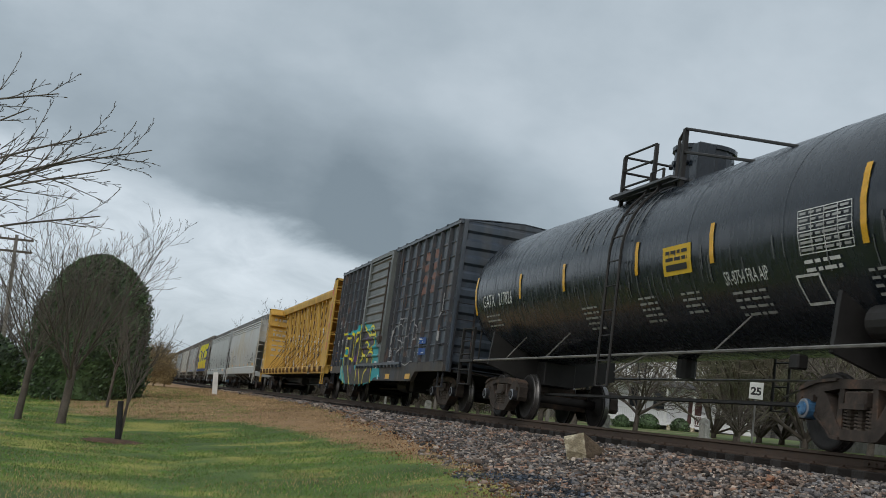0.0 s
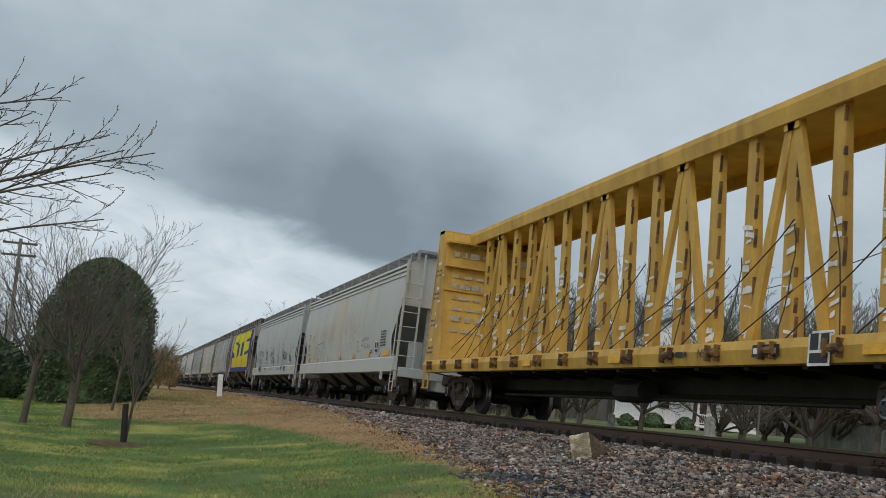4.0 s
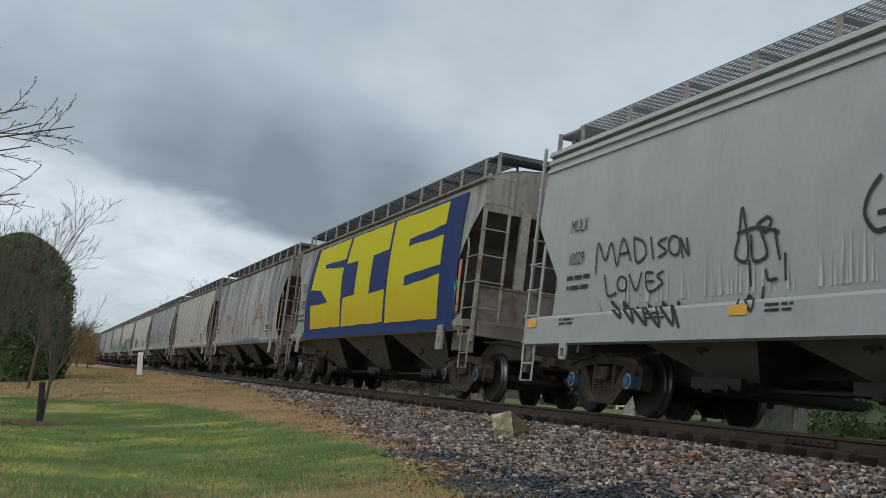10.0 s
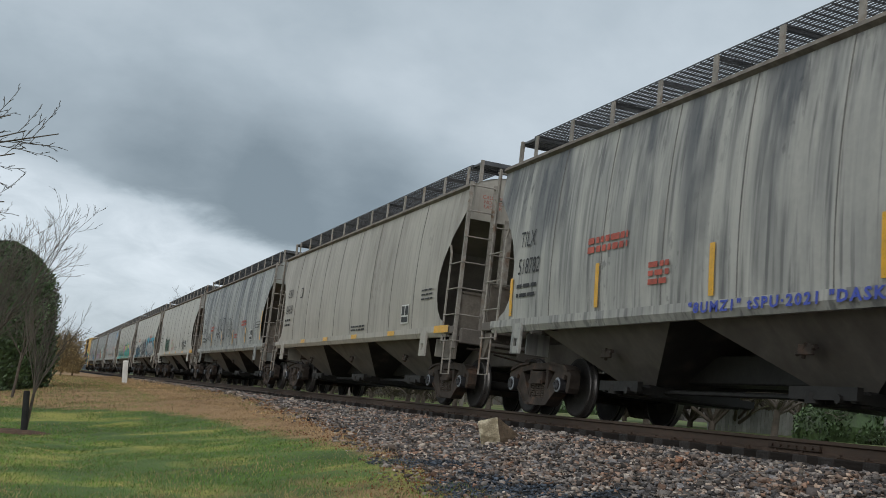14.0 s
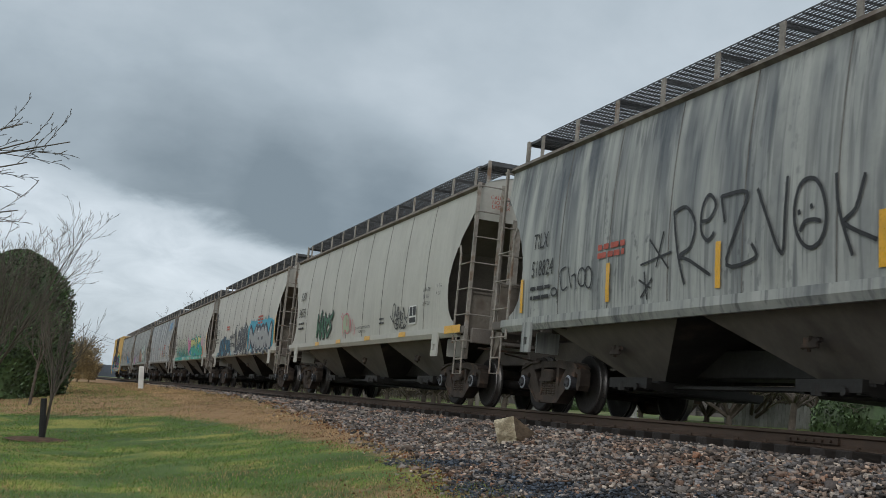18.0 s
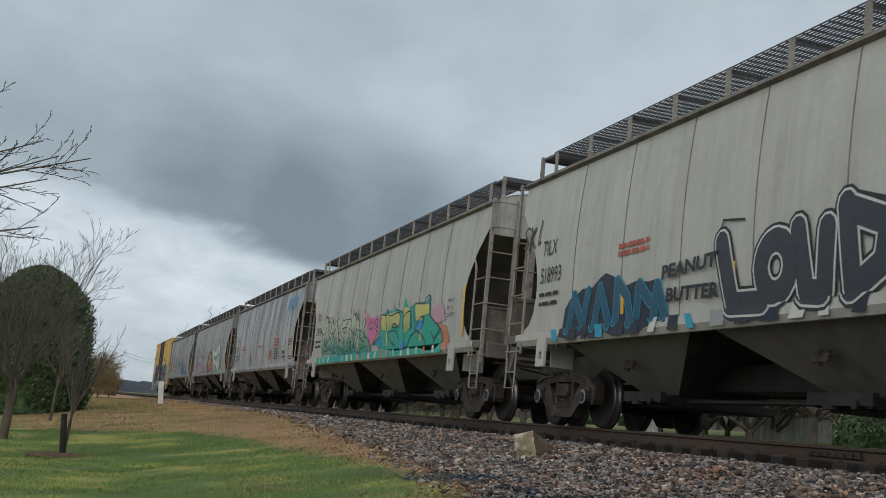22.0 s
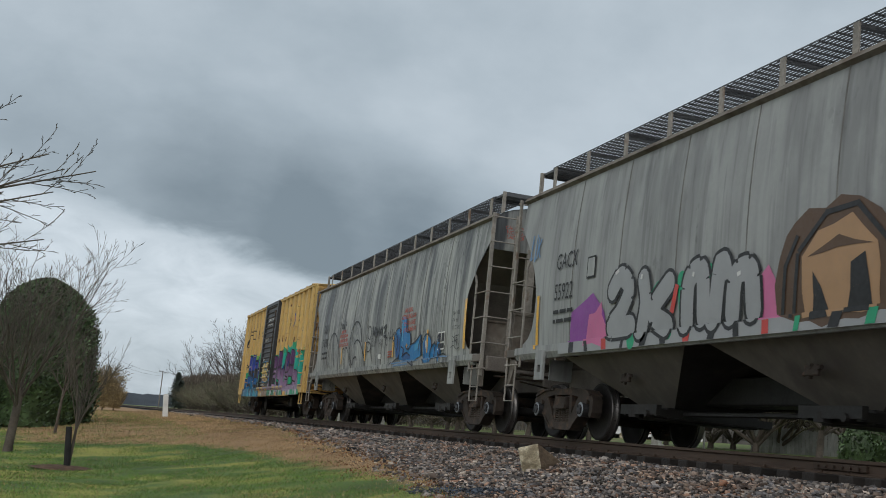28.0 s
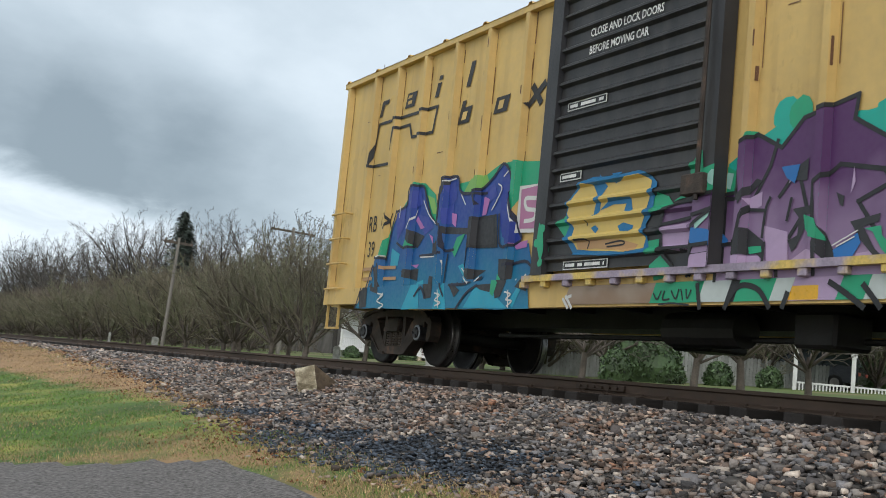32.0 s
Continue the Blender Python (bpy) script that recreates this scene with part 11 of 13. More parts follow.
p.strokes([[(-6.88, 2.26), (-7.02, 2.29), (-6.94, 2.18), (-7.09, 2.1), (-7.16, 2.26), (-7.22, 2.12), (-7.31, 2.26), (-7.38, 2.12), (-7.47, 2.25)], [(-6.91, 2.08), (-7.15, 2.12), (-7.49, 2.09)], [(-6.91, 1.78), (-6.99, 1.8), (-6.96, 1.68), (-7.08, 1.8), (-7.14, 1.68), (-7.24, 1.78), (-7.3, 1.67), (-7.42, 1.75)], [(-6.93, 1.63), (-7.19, 1.64), (-7.46, 1.59)], [(-6.42, 1.62), (-6.47, 1.5)], [(-6.54, 1.63), (-6.62, 1.55), (-6.51, 1.5)]], 0.02, P_BLACK, 4)
p.cloud(-6.2, 1.75, 0.4, 0.2, P_ORANGE, 221, 3, 2).cloud(-5.95, 2.15, 0.3, 0.2, P_ORANGE, 222, 3, 2).done("graffiti", "small black tags on teal")
Piece(K).bar(-7.0, 1.02, 0.6, 0.38, P_TAN, 3).text("XCF20", -7.05, 1.06, 0.13, M_BLACK, 4, 0, 0.9).done("stencil_panel", "tan plate with black stencil")
for y in (5.2, 2.5, -2.42, -4.4, 0.18):
    reflector(K, y, 0.82, 0.5, 0.12)
p = Piece(K)
M_RUSTSHADE = spray("rust_and_edge_shade", (0.12, 0.05, 0.02))
r0 = random.Random(12)
for k in range(46):
    y = r0.choice(RB_POSTS) + r0.uniform(-0.12, 0.12)
    z = r0.uniform(1.2, 4.2)
    p.bar(y, z, r0.uniform(0.008, 0.022), r0.uniform(0.05, 0.28), M_RUSTSHADE, 0)
for k in range(20):
    y = r0.uniform(-7.2, -1.9) if r0.random() < 0.7 else r0.uniform(2, 7)
    p.bar(y, r0.uniform(2.6, 4.1), r0.uniform(0.05, 0.2), r0.uniform(0.008, 0.014), M_RUSTSHADE, 0, r0.uniform(-1, 1))
# broken dark lines down each post's shadow side: painted edge shade with rust
for q in RB_POSTS:
    z = 1.2
    while z < 4.2:
        h = r0.uniform(0.1, 0.6)
        if r0.random() < 0.75:
            p.bar(q - 0.095, z, r0.uniform(0.008, 0.018), h, M_RUSTSHADE, 0)
        z += h + r0.uniform(0.02, 0.2)
p.done("rust_marks", "rust scrapes and runs, and dark shade lines along the posts")

# ---- ballast, ties, grass ----
def scatter_stones(name, pts, sizes, material, label, seed, flat=(0.38, 0.75)):
    """Crushed stone: split blocks with eight uneven corners, lying as they fell."""
    r = np.random.RandomState(seed)
    base = np.array([(-1, -1, -1), (1, -1, -1), (1, 1, -1), (-1, 1, -1), (-1, -1, 1), (1, -1, 1), (1, 1, 1), (-1, 1, 1)]) * 0.68
    tri = np.array([(0, 2, 1), (0, 3, 2), (4, 5, 6), (4, 6, 7), (0, 1, 5), (0, 5, 4), (1, 2, 6), (1, 6, 5), (2, 3, 7), (2, 7, 6), (3, 0, 4), (3, 4, 7)])
    n = len(pts)
    v = np.repeat(base[None], n, 0) * r.uniform(0.5, 1.35, (n, 8, 1)) + r.uniform(-0.16, 0.16, (n, 8, 3))
    v *= np.stack([r.uniform(0.85, 1.5, n), r.uniform(0.65, 1.1, n), r.uniform(*flat, n)], 1)[:, None, :]
    a, b = r.uniform(0, math.tau, n), r.normal(0, 0.62, n)
    ca, sa2, cb, sb = np.cos(a), np.sin(a), np.cos(b), np.sin(b)
    z0 = np.zeros(n)
    rot = np.stack([np.stack([ca, -sa2 * cb, sa2 * sb], 1), np.stack([sa2, ca * cb, -ca * sb], 1), np.stack([z0, sb, cb], 1)], 1)
    v = np.einsum("nij,nkj->nki", rot, v) * sizes[:, None, None] + pts[:, None, :]
    f = (tri[None] + (np.arange(n) * 8)[:, None, None]).reshape(-1, 3)
    return tagged(raw(name, v.reshape(-1, 3), f, material, None, "stuff"), label, "gravel")


def darkness(x, y):
    """How thickly the dark chippings lie, 0 to 1."""
    k = 0.0
    for cx, cy, along, across, slope in ((4.80, 9.5, 2.6, 0.62, -0.08), (4.98, 14.1, 1.5, 0.28, -0.26), (5.0, 12.0, 0.7, 0.10, -0.1), (4.6, 11.7, 0.5, 0.12, -0.1)):
        u, w = y - cy, x - cx - slope * (y - cy)
        k = max(k, 1.35 - (u / along) ** 2 - (w / across) ** 2 + 1.1 * noise.noise((x * 1.7, y * 1.7, 7)) + 0.5 * noise.noise((x * 6, y * 6, 3)))
    return min(max(k, 0.0), 1.0)


def dark_patch(x, y):
    return darkness(x, y) > 0.45


def build_stones():
    r = random.Random(21)
    pts, sz, dp, ds = [], [], [], []
    for y0, y1, step, s0, s1 in ((3.2, 6.2, 0.052, 0.022, 0.043), (6.2, 14, 0.040, 0.018, 0.037), (14, 24, 0.047, 0.020, 0.042), (24, 40, 0.060, 0.026, 0.05), (40, 85, 0.12, 0.045, 0.08)):
        y = y0
        while y < y1:
            xt = toe(y) - 0.05 + 0.16 * noise.noise((y * 0.9, 3, 1)) + 0.1 * noise.noise((y * 3.1, 5, 1))
            x = xt - r.random() * 0.5
            while x < 7.46:
                px, py = x + r.uniform(-1, 1) * step * 0.5, y + r.uniform(-1, 1) * step * 0.5
                if px > xt or r.random() < 0.22:
                    q = (px, py, ground_z(px, py) + r.uniform(-0.012, 0.036) + 0.02 * abs(noise.noise((px * 2.3, py * 2.3, 0))))
                    if r.random() < darkness(px, py) * 0.97:
                        dp.append(q)
                        ds.append(r.uniform(s0, s1) * 0.8)
                    else:
                        pts.append(q)
                        sz.append(r.uniform(s0, s1) * (1.6 if r.random() < 0.07 else 1))
                x += step
            y += step
    # spilled stones and the dark chippings that reach out onto the grass
    for _ in range(9000):
        px, py = r.uniform(3.9, 5.4), r.uniform(7.0, 15.8)
        if r.random() < darkness(px, py) and px < toe(py) + 0.1:
            dp.append((px, py, ground_z(px, py) + r.uniform(0, 0.012)))
            ds.append(r.uniform(0.014, 0.03))
    for _ in range(900):
        py = r.uniform(7, 32)
        px = toe(py) - abs(r.gauss(0, 0.35))
        pts.append((px, py, ground_z(px, py) + 0.005))
        sz.append(r.uniform(0.014, 0.036))
    scatter_stones("ballast_stones", np.array(pts), np.array(sz), M_STONE, "mixed grey and pinkish crushed ballast stones", 1)
    scatter_stones("dark_chippings", np.array(dp), np.array(ds), M_DARK_STONE, "patch of dark blue-grey chippings on the slope", 2, (0.25, 0.5))


build_stones()


def blades(name, spots, material, label, seed, h0=0.014, h1=0.04, w=0.0048):
    r = np.random.RandomState(seed)
    p = np.array(spots)
    n = len(p)
    a = r.uniform(0, math.tau, n)
    far = np.clip(p[:, 1] / 18, 0.8, 4.5)
    ww = w * far * r.uniform(0.7, 1.3, n)
    hh = r.uniform(h0, h1, n) * np.clip(p[:, 1] / 30, 1, 2.2)
    dx, dy = np.cos(a) * ww, np.sin(a) * ww
    lean = r.normal(0, 0.5, (n, 2)) * hh[:, None]
    v = np.empty((n, 3, 3))
    v[:, 0] = p - np.stack([dx, dy, np.zeros(n)], 1)
    v[:, 1] = p + np.stack([dx, dy, np.zeros(n)], 1)
    v[:, 2] = p + np.stack([lean[:, 0], lean[:, 1], hh], 1)
    return tagged(raw(name, v.reshape(-1, 3), np.arange(n * 3).reshape(-1, 3), material, None, "stuff"), label, "grass")


M_BLADE = mat("green_blades", (0.125, 0.222, 0.038), 0.75, vary=0.3, scale=0.5, fine=3, spread=0.6, island=True)
M_DRYBLADE = mat("straw_blades", (0.40, 0.280, 0.150), 0.85, vary=0.45, scale=0.5, fine=3, spread=0.6, island=True)
M_REDLEAF = mat("rusty_fallen_leaves", (0.20, 0.075, 0.03), 0.85, vary=0.3, scale=1, fine=5, spread=0.5, island=True)


def build_grass():
    r = random.Random(31)
    green, dry, leaf = [], [], []
    n = 0
    while n < 330000:
        u = r.random()
        y = 6.2 * (100 / 6.2) ** u
        x = r.uniform(max(-0.16 * y - 1.0, 3.3 - 2.2 * max(y - 6.2, 0)), min(toe(y) + 0.1, 0.36 * y if y > 12 else 0.85 * y))
        n += 1
        if on_asphalt(x, y):
            continue
        k = min(dryness(x, y), 0.62 if y > 33 and x < 4.0 else 1.0) + 0.10 * min(max((21 - y) / 5, 0), 1) + 0.45 * noise.noise((x * 0.9, y * 0.9, 5)) + 0.25 * noise.noise((x * 0.25, y * 0.6, 2)) + r.uniform(-0.5, 0.46)
        z = ground_z(x, y)
        if k < 0.5:
            green.append((x, y, z))
            if r.random() < 0.08:
                dry.append((x, y, z))
        elif r.random() < 0.75:
            dry.append((x, y, z))
    for _ in range(5000):
        y = 8.5 * (34 / 8.5) ** r.random()
        x = toe(y) - abs(r.gauss(0.15, 0.5)) + 0.25
        if not on_asphalt(x, y) and not dark_patch(x, y) and noise.noise((x * 1.3, y * 0.7, 9)) > -0.1:
            leaf.append((x, y, ground_z(x, y) + 0.01))
    blades("lawn_blades", green, M_BLADE, "short mown green grass", 3)
    blades("dry_blades", dry, M_DRYBLADE, "dead straw-coloured grass", 4, 0.018, 0.052, 0.0048)
    blades("fallen_leaves", leaf, M_REDLEAF, "rust-brown fallen leaves along the ballast edge", 5, 0.01, 0.03, 0.02)


build_grass()


def build_ties():
    track = thing("crossties", "dark creosoted wooden ties under the rails", "ties", kind="structure")
    bm = bmesh.new()
    box(bm, TRACK_X - 1.32, TRACK_X + 1.3, -0.115, 0.115, -0.36, -0.172, 0.012)
    me = mesh_of(bm, "tie", M_TIE)
    bm = bmesh.new()
    for s in (-1, 1):
        box(bm, TRACK_X + s * 0.7535 - 0.18, TRACK_X + s * 0.7535 + 0.18, -0.1, 0.1, -0.171, -0.158)
        for q in (-0.09, 0.09):
            box(bm, TRACK_X + s * 0.7535 + q - 0.012, TRACK_X + s * 0.7535 + q + 0.012, -0.06, -0.035, -0.16, -0.13)
    plate = mesh_of(bm, "tie_plate", M_RAIL)
    r = random.Random(4)
    for k in range(150):
        y = 4.0 + k * 0.53
        t = again("tie", me, track, pose(r.uniform(-0.05, 0.05), y + r.uniform(-0.03, 0.03), 0, 0, 0, r.uniform(-0.6, 0.6)))
        if y < 40:
            again("tie_plate", plate, t, Matrix.Identity(4))
    bm = bmesh.new()
    for k in range(150, 420):
        y = 4.0 + k * 0.53
        box(bm, TRACK_X - 1.3, TRACK_X + 1.3, y - 0.11, y + 0.11, -0.36, -0.172)
    part("far_ties", bm, M_TIE, track)["kind"] = "stuff"


build_ties()


# ---- trees ----
def grow(r, p, d, length, rad, level, deep, out, kids, angle, up, wob=0.16, shrink=(0.45, 0.7), low=0.28):
    """Branches as polylines of (point, radius), each with twigs of its own."""
    n = 5 if level == 0 else 4 if level < deep else 3
    pts = [(p.copy(), rad)]
    q, v = p.copy(), d.normalized()
    for i in range(n):
        v = (v + Vector((r.gauss(0, wob), r.gauss(0, wob), r.gauss(0, wob) + up * (0.10 if level else 0.03)))).normalized()
        q = q + v * (length / n)
        pts.append((q.copy(), rad * (1 - 0.82 * (i + 1) / n) + 0.002))
    out.append((level, pts))
    if level >= deep:
        return
    for k in range(kids[level]):
        f = (low if level == 0 else 0.15) + (1 - low if level == 0 else 0.85) * (k + r.random() * 0.7) / kids[level]
        i = min(int(f * n), n - 1)
        base = pts[i][0].lerp(pts[i + 1][0], f * n - i)
        rr = (pts[i][1] + (pts[i + 1][1] - pts[i][1]) * (f * n - i)) * 0.62
        ax = v.orthogonal().normalized()
        side = Matrix.Rotation(k * 2.4 + r.uniform(-0.5, 0.5), 3, pts[i + 1][0] - pts[i][0] if (pts[i + 1][0] - pts[i][0]).length else v) @ ax
        a = angle[level] * r.uniform(0.75, 1.25)
        dd = (pts[i + 1][0] - pts[i][0]).normalized()
        nd = dd * math.cos(a) + side * math.sin(a) + Vector((0, 0, up * 0.25))
        grow(r, base, nd, length * r.uniform(*shrink) * (1.1 - 0.45 * f), rr, level + 1, deep, out, kids, angle, up, wob, shrink, low)


def tubes(branches, sides_of, thin=1.0):
    vs, fs = [], []
    for level, pts in branches:
        k = sides_of(level)
        start = len(vs)
        for i, (p, rad) in enumerate(pts):
            d = (pts[min(i + 1, len(pts) - 1)][0] - pts[max(i - 1, 0)][0]).normalized()
            a = d.orthogonal().normalized()
            b = d.cross(a)
            for j in range(k):
                w = j / k * math.tau
                vs.append(p + (a * math.cos(w) + b * math.sin(w)) * max(rad * thin, 0.002))
        for i in range(len(pts) - 1):
            for j in range(k):
                a0, a1 = start + i * k + j, start + i * k + (j + 1) % k
                fs.append((a0, a1, a1 + k, a0 + k))
    return [tuple(v) for v in vs], fs


def at_ground(x, y, turn=0, scale=None):
    return pose(x, y, ground_z(x, y), 0, 0, turn)


def vase_tree(name, label, at, height, trunk_h, rad, limbs, spread, seed, kids=(0, 9, 6, 3), deep=4, up=0.55, min_r=0.005, twig=None, bark=None, group="", angle=0.5, wob=0.10, shrink=(0.36, 0.6), lean=0.05, limb=(0.38, 0.6)):
    """A short trunk that forks into a fan of upswept limbs, each with fine twigs."""
    r = random.Random(seed)
    out = []
    top = Vector((lean * trunk_h, 0, trunk_h))
    out.append((0, [(Vector((0, 0, -0.1)), rad * 1.25), (Vector((0, 0, 0.1)), rad), (top * 0.6, rad * 0.9), (top, rad * 0.8), (top + Vector((0.02, 0.02, 0.25)), rad * 0.3)]))
    for k in range(limbs):
        a = k * 2.4 + r.uniform(-0.4, 0.4)
        tilt = spread * (0.12 + 0.88 * math.sqrt((k + 0.5) / limbs))
        d = Vector((math.cos(a) * math.sin(tilt), math.sin(a) * math.sin(tilt), math.cos(tilt)))
        ln = (height - trunk_h) / max(math.cos(tilt * 0.75), 0.45) * r.uniform(0.8, 1.0) * (1 - 0.25 * (tilt / spread) ** 3)
        grow(r, top * r.uniform(0.72, 1.0), d, ln, rad * r.uniform(*limb), 1, deep, out, kids, (0, angle, angle, angle), up, wob, shrink)
    out = [(l, [(p, max(q, min_r)) for p, q in pts]) for l, pts in out]
    t = thing(name, label, "tree", group, at=at)
    v, f = tubes([b for b in out if b[0] == 0], lambda l: 10)
    raw("trunk", v, f, bark or M_BARK, t, "", True)
    v, f = tubes([b for b in out if b[0] == 1], lambda l: 6)
    raw("branchwork", v, f, bark or M_BARK, t, "", True)
    v, f = tubes([b for b in out if b[0] > 1], lambda l: 4 if l == 2 else 3)
    o = raw("crown", v, f, twig or M_TWIG, t)
    o["label"] = "bare winter twigs"
    return t


vase_tree("bare_tree", "young bare tree with a wide fan of upswept branches", at_ground(-1.42, 31.8), 5.7, 1.4, 0.12, 13, 0.74, 7, limb=(0.17, 0.30), kids=(0, 9, 4, 2), up=0.34, min_r=0.0045)
vase_tree("bare_tree", "slimmer young bare tree with a straight grey trunk", at_ground(-2.52, 32.0), 4.8, 1.6, 0.095, 10, 0.72, 12, limb=(0.17, 0.30), kids=(0, 8, 4, 2), up=0.30, min_r=0.0045)
vase_tree("sapling", "thin bare sapling standing in a dark guard", at_ground(0.11, 26.25), 3.1, 0.95, 0.035, 7, 0.26, 15, kids=(0, 7, 4), deep=3, up=0.4, min_r=0.004, angle=0.38)
vase_tree("sapling", "slim bare sapling trunk beside the evergreen bush", at_ground(-0.42, 40.5), 3.8, 1.5, 0.05, 6, 0.5, 18, kids=(0, 6, 4), deep=3, up=0.4, min_r=0.005)


def near_tree():
    """The big tree beside the view, whose long limbs reach in from the left."""
    r = random.Random(44)
    out = []
    x0, y0 = -6.3, 21.5
    zb = ground_z(x0, y0)
    trunk = [(Vector((x0, y0, zb - 0.1)), 0.24), (Vector((x0 + 0.1, y0, zb + 2)), 0.2), (Vector((x0, y0 + 0.1, zb + 4)), 0.17), (Vector((x0 + 0.2, y0, zb + 5.4)), 0.09), (Vector((x0 - 0.4, y0, zb + 6.4)), 0.03)]
    out.append((0, trunk))
    for z, tx, tz, dy in ((0.7, -1.5, 2.75, -0.5), (1.2, -0.9, 3.25, 0.5), (1.45, -0.25, 3.85, 0.0), (1.9, -1.1, 3.95, 0.6), (2.3, -2.1, 4.2, -0.6), (3.2, -2.2, 4.95, 0.3), (1.0, -1.2, 2.9, 0.9), (1.6, -0.8, 3.6, -0.8)):
        d = Vector((tx - x0, dy, tz - z))
        grow(r, Vector((x0, y0, z)), d, d.length * 1.02, 0.045, 1, 4, out, (0, 12, 5, 3), (0, 0.55, 0.5, 0.5), 0.22, 0.07, (0.16, 0.30))
    for k in range(5):
        grow(r, Vector((x0, y0, zb + 3.0 + 0.5 * k)), Vector((-1, r.uniform(-0.4, 0.4), 0.5)), 3.0, 0.06, 2, 3, out, (0, 6, 6, 4), (0, 0.5, 0.5, 0.5), 0.3, 0.10, (0.25, 0.42))
    out = [(l, [(p, max(q, 0.0055)) for p, q in pts]) for l, pts in out]
    t = thing("bare_tree", "large bare tree with long arching limbs and fine twigs", "tree")
    v, f = tubes([b for b in out if b[0] == 0], lambda l: 10)
    raw("trunk", v, f, M_BARK, t, "", True)
    v, f = tubes([b for b in out if b[0] == 1], lambda l: 6)
    raw("branchwork", v, f, M_TWIG, t, "", True)
    v, f = tubes([b for b in out if b[0] > 1], lambda l: 4 if l == 2 else 3)
    raw("crown", v, f, M_TWIG, t)


near_tree()


def leafy(name, label, at, rx, ry, rz, n, leaf, material, seed, rough=0.22, category="bush", core=None, shape=1.0, stems=None):
    """A dense bush: leaf sprays over an uneven dome, a dark inner mass, and stems at the foot."""
    r = random.Random(seed)
    t = thing(name, label, category, at=at)
    vs, fs = [], []
    for i in range(n):
        a = r.uniform(0, math.tau)
        u = r.random()
        zz = u ** 0.85
        prof = math.sqrt(max(1 - (max(zz - 0.30, 0) / 0.70) ** 2, 0)) if zz > 0.30 else 0.86 + 0.14 * zz / 0.30
        bump = 1 + rough * noise.noise((math.cos(a) * 2.2, math.sin(a) * 2.2, zz * 3.5 + seed))
        d = r.uniform(0.86, 1.0) if r.random() < 0.85 else r.uniform(0.97, 1.07)
        c = Vector((rx * prof * bump * d * math.cos(a), ry * prof * bump * d * math.sin(a), rz * zz * (1 + 0.06 * noise.noise((c0 := math.cos(a * 3), zz, 1)))))
        nrm = Vector((r.gauss(0, 1), r.gauss(0, 1), r.gauss(0.3, 1))).normalized()
        s1 = nrm.orthogonal().normalized() * leaf * r.uniform(0.6, 1.3)
        s2 = nrm.cross(s1).normalized() * leaf * 0.5
        k = len(vs)
        vs += [tuple(c - s1), tuple(c + s2), tuple(c + s1), tuple(c - s2)]
        fs.append((k, k + 1, k + 2, k + 3))
    raw("foliage", vs, fs, material, t)
    bm = bmesh.new()
    rows = []
    for zz in (0.03, 0.1, 0.3, 0.5, 0.7, 0.85, 0.95):
        prof = math.sqrt(max(1 - (max(zz - 0.30, 0) / 0.70) ** 2, 0)) if zz > 0.30 else 0.86 + 0.14 * zz / 0.30
        rows.append([(0.88 * rx * prof * math.cos(a) * (1 + 0.1 * noise.noise((math.cos(a), math.sin(a), zz))), 0.88 * ry * prof * math.sin(a), rz * zz) for a in np.linspace(0, math.tau, 20, endpoint=False)])
    loft(bm, rows, close=True, caps=True)
    part("inner_foliage", bm, material, t)
    return t


leafy("evergreen_bush", "large rounded dark evergreen bush on the lawn", pose(-1.45, 46, -1.45), 2.35, 2.3, 5.75, 26000, 0.08, M_LEAF, 3)
leafy("evergreen_bush", "dark evergreen shrub behind the trees", pose(-6.2, 50, -1.6), 2.2, 2.2, 2.6, 4000, 0.11, M_LEAF, 5)
M_GOLDTWIG = mat("golden_brown_twigs", (0.19, 0.145, 0.085), 0.95, vary=0.3, scale=0.6)
for x, y, h, seed, spread in ((2.1, 88, 3.5, 71, 0.42), (3.1, 94, 2.1, 72, 0.5), (1.5, 82, 3.0, 73, 0.4)):
    g = vase_tree("golden_shrub", "wispy shrub with sparse golden autumn leaves", at_ground(x, y), h, 0.3, 0.07, 14, spread, seed, kids=(0, 9, 6), deep=3, up=0.2, min_r=0.012, twig=M_GOLDTWIG, bark=M_GOLDTWIG)
    r0 = random.Random(seed)
    vs, fs = [], []
    for i in range(2600):
        a, zz, q = r0.uniform(0, math.tau), r0.uniform(0.15, 0.95), r0.uniform(0.2, 1) ** 0.6
        c = Vector((q * h * 0.5 * (0.4 + 0.6 * zz) * math.cos(a), q * h * 0.6 * (0.4 + 0.6 * zz) * math.sin(a), zz * h * (1 - 0.2 * q)))
        n0 = Vector((r0.gauss(0, 1), r0.gauss(0, 1), r0.gauss(0, 1))).normalized()
        s1 = n0.orthogonal() * 0.045
        s2 = n0.cross(s1).normalized() * 0.03
        k = len(vs)
        vs += [tuple(c - s1), tuple(c + s2), tuple(c + s1), tuple(c - s2)]
        fs.append((k, k + 1, k + 2, k + 3))
    raw("leaves", vs, fs, M_GOLDLEAF, g)

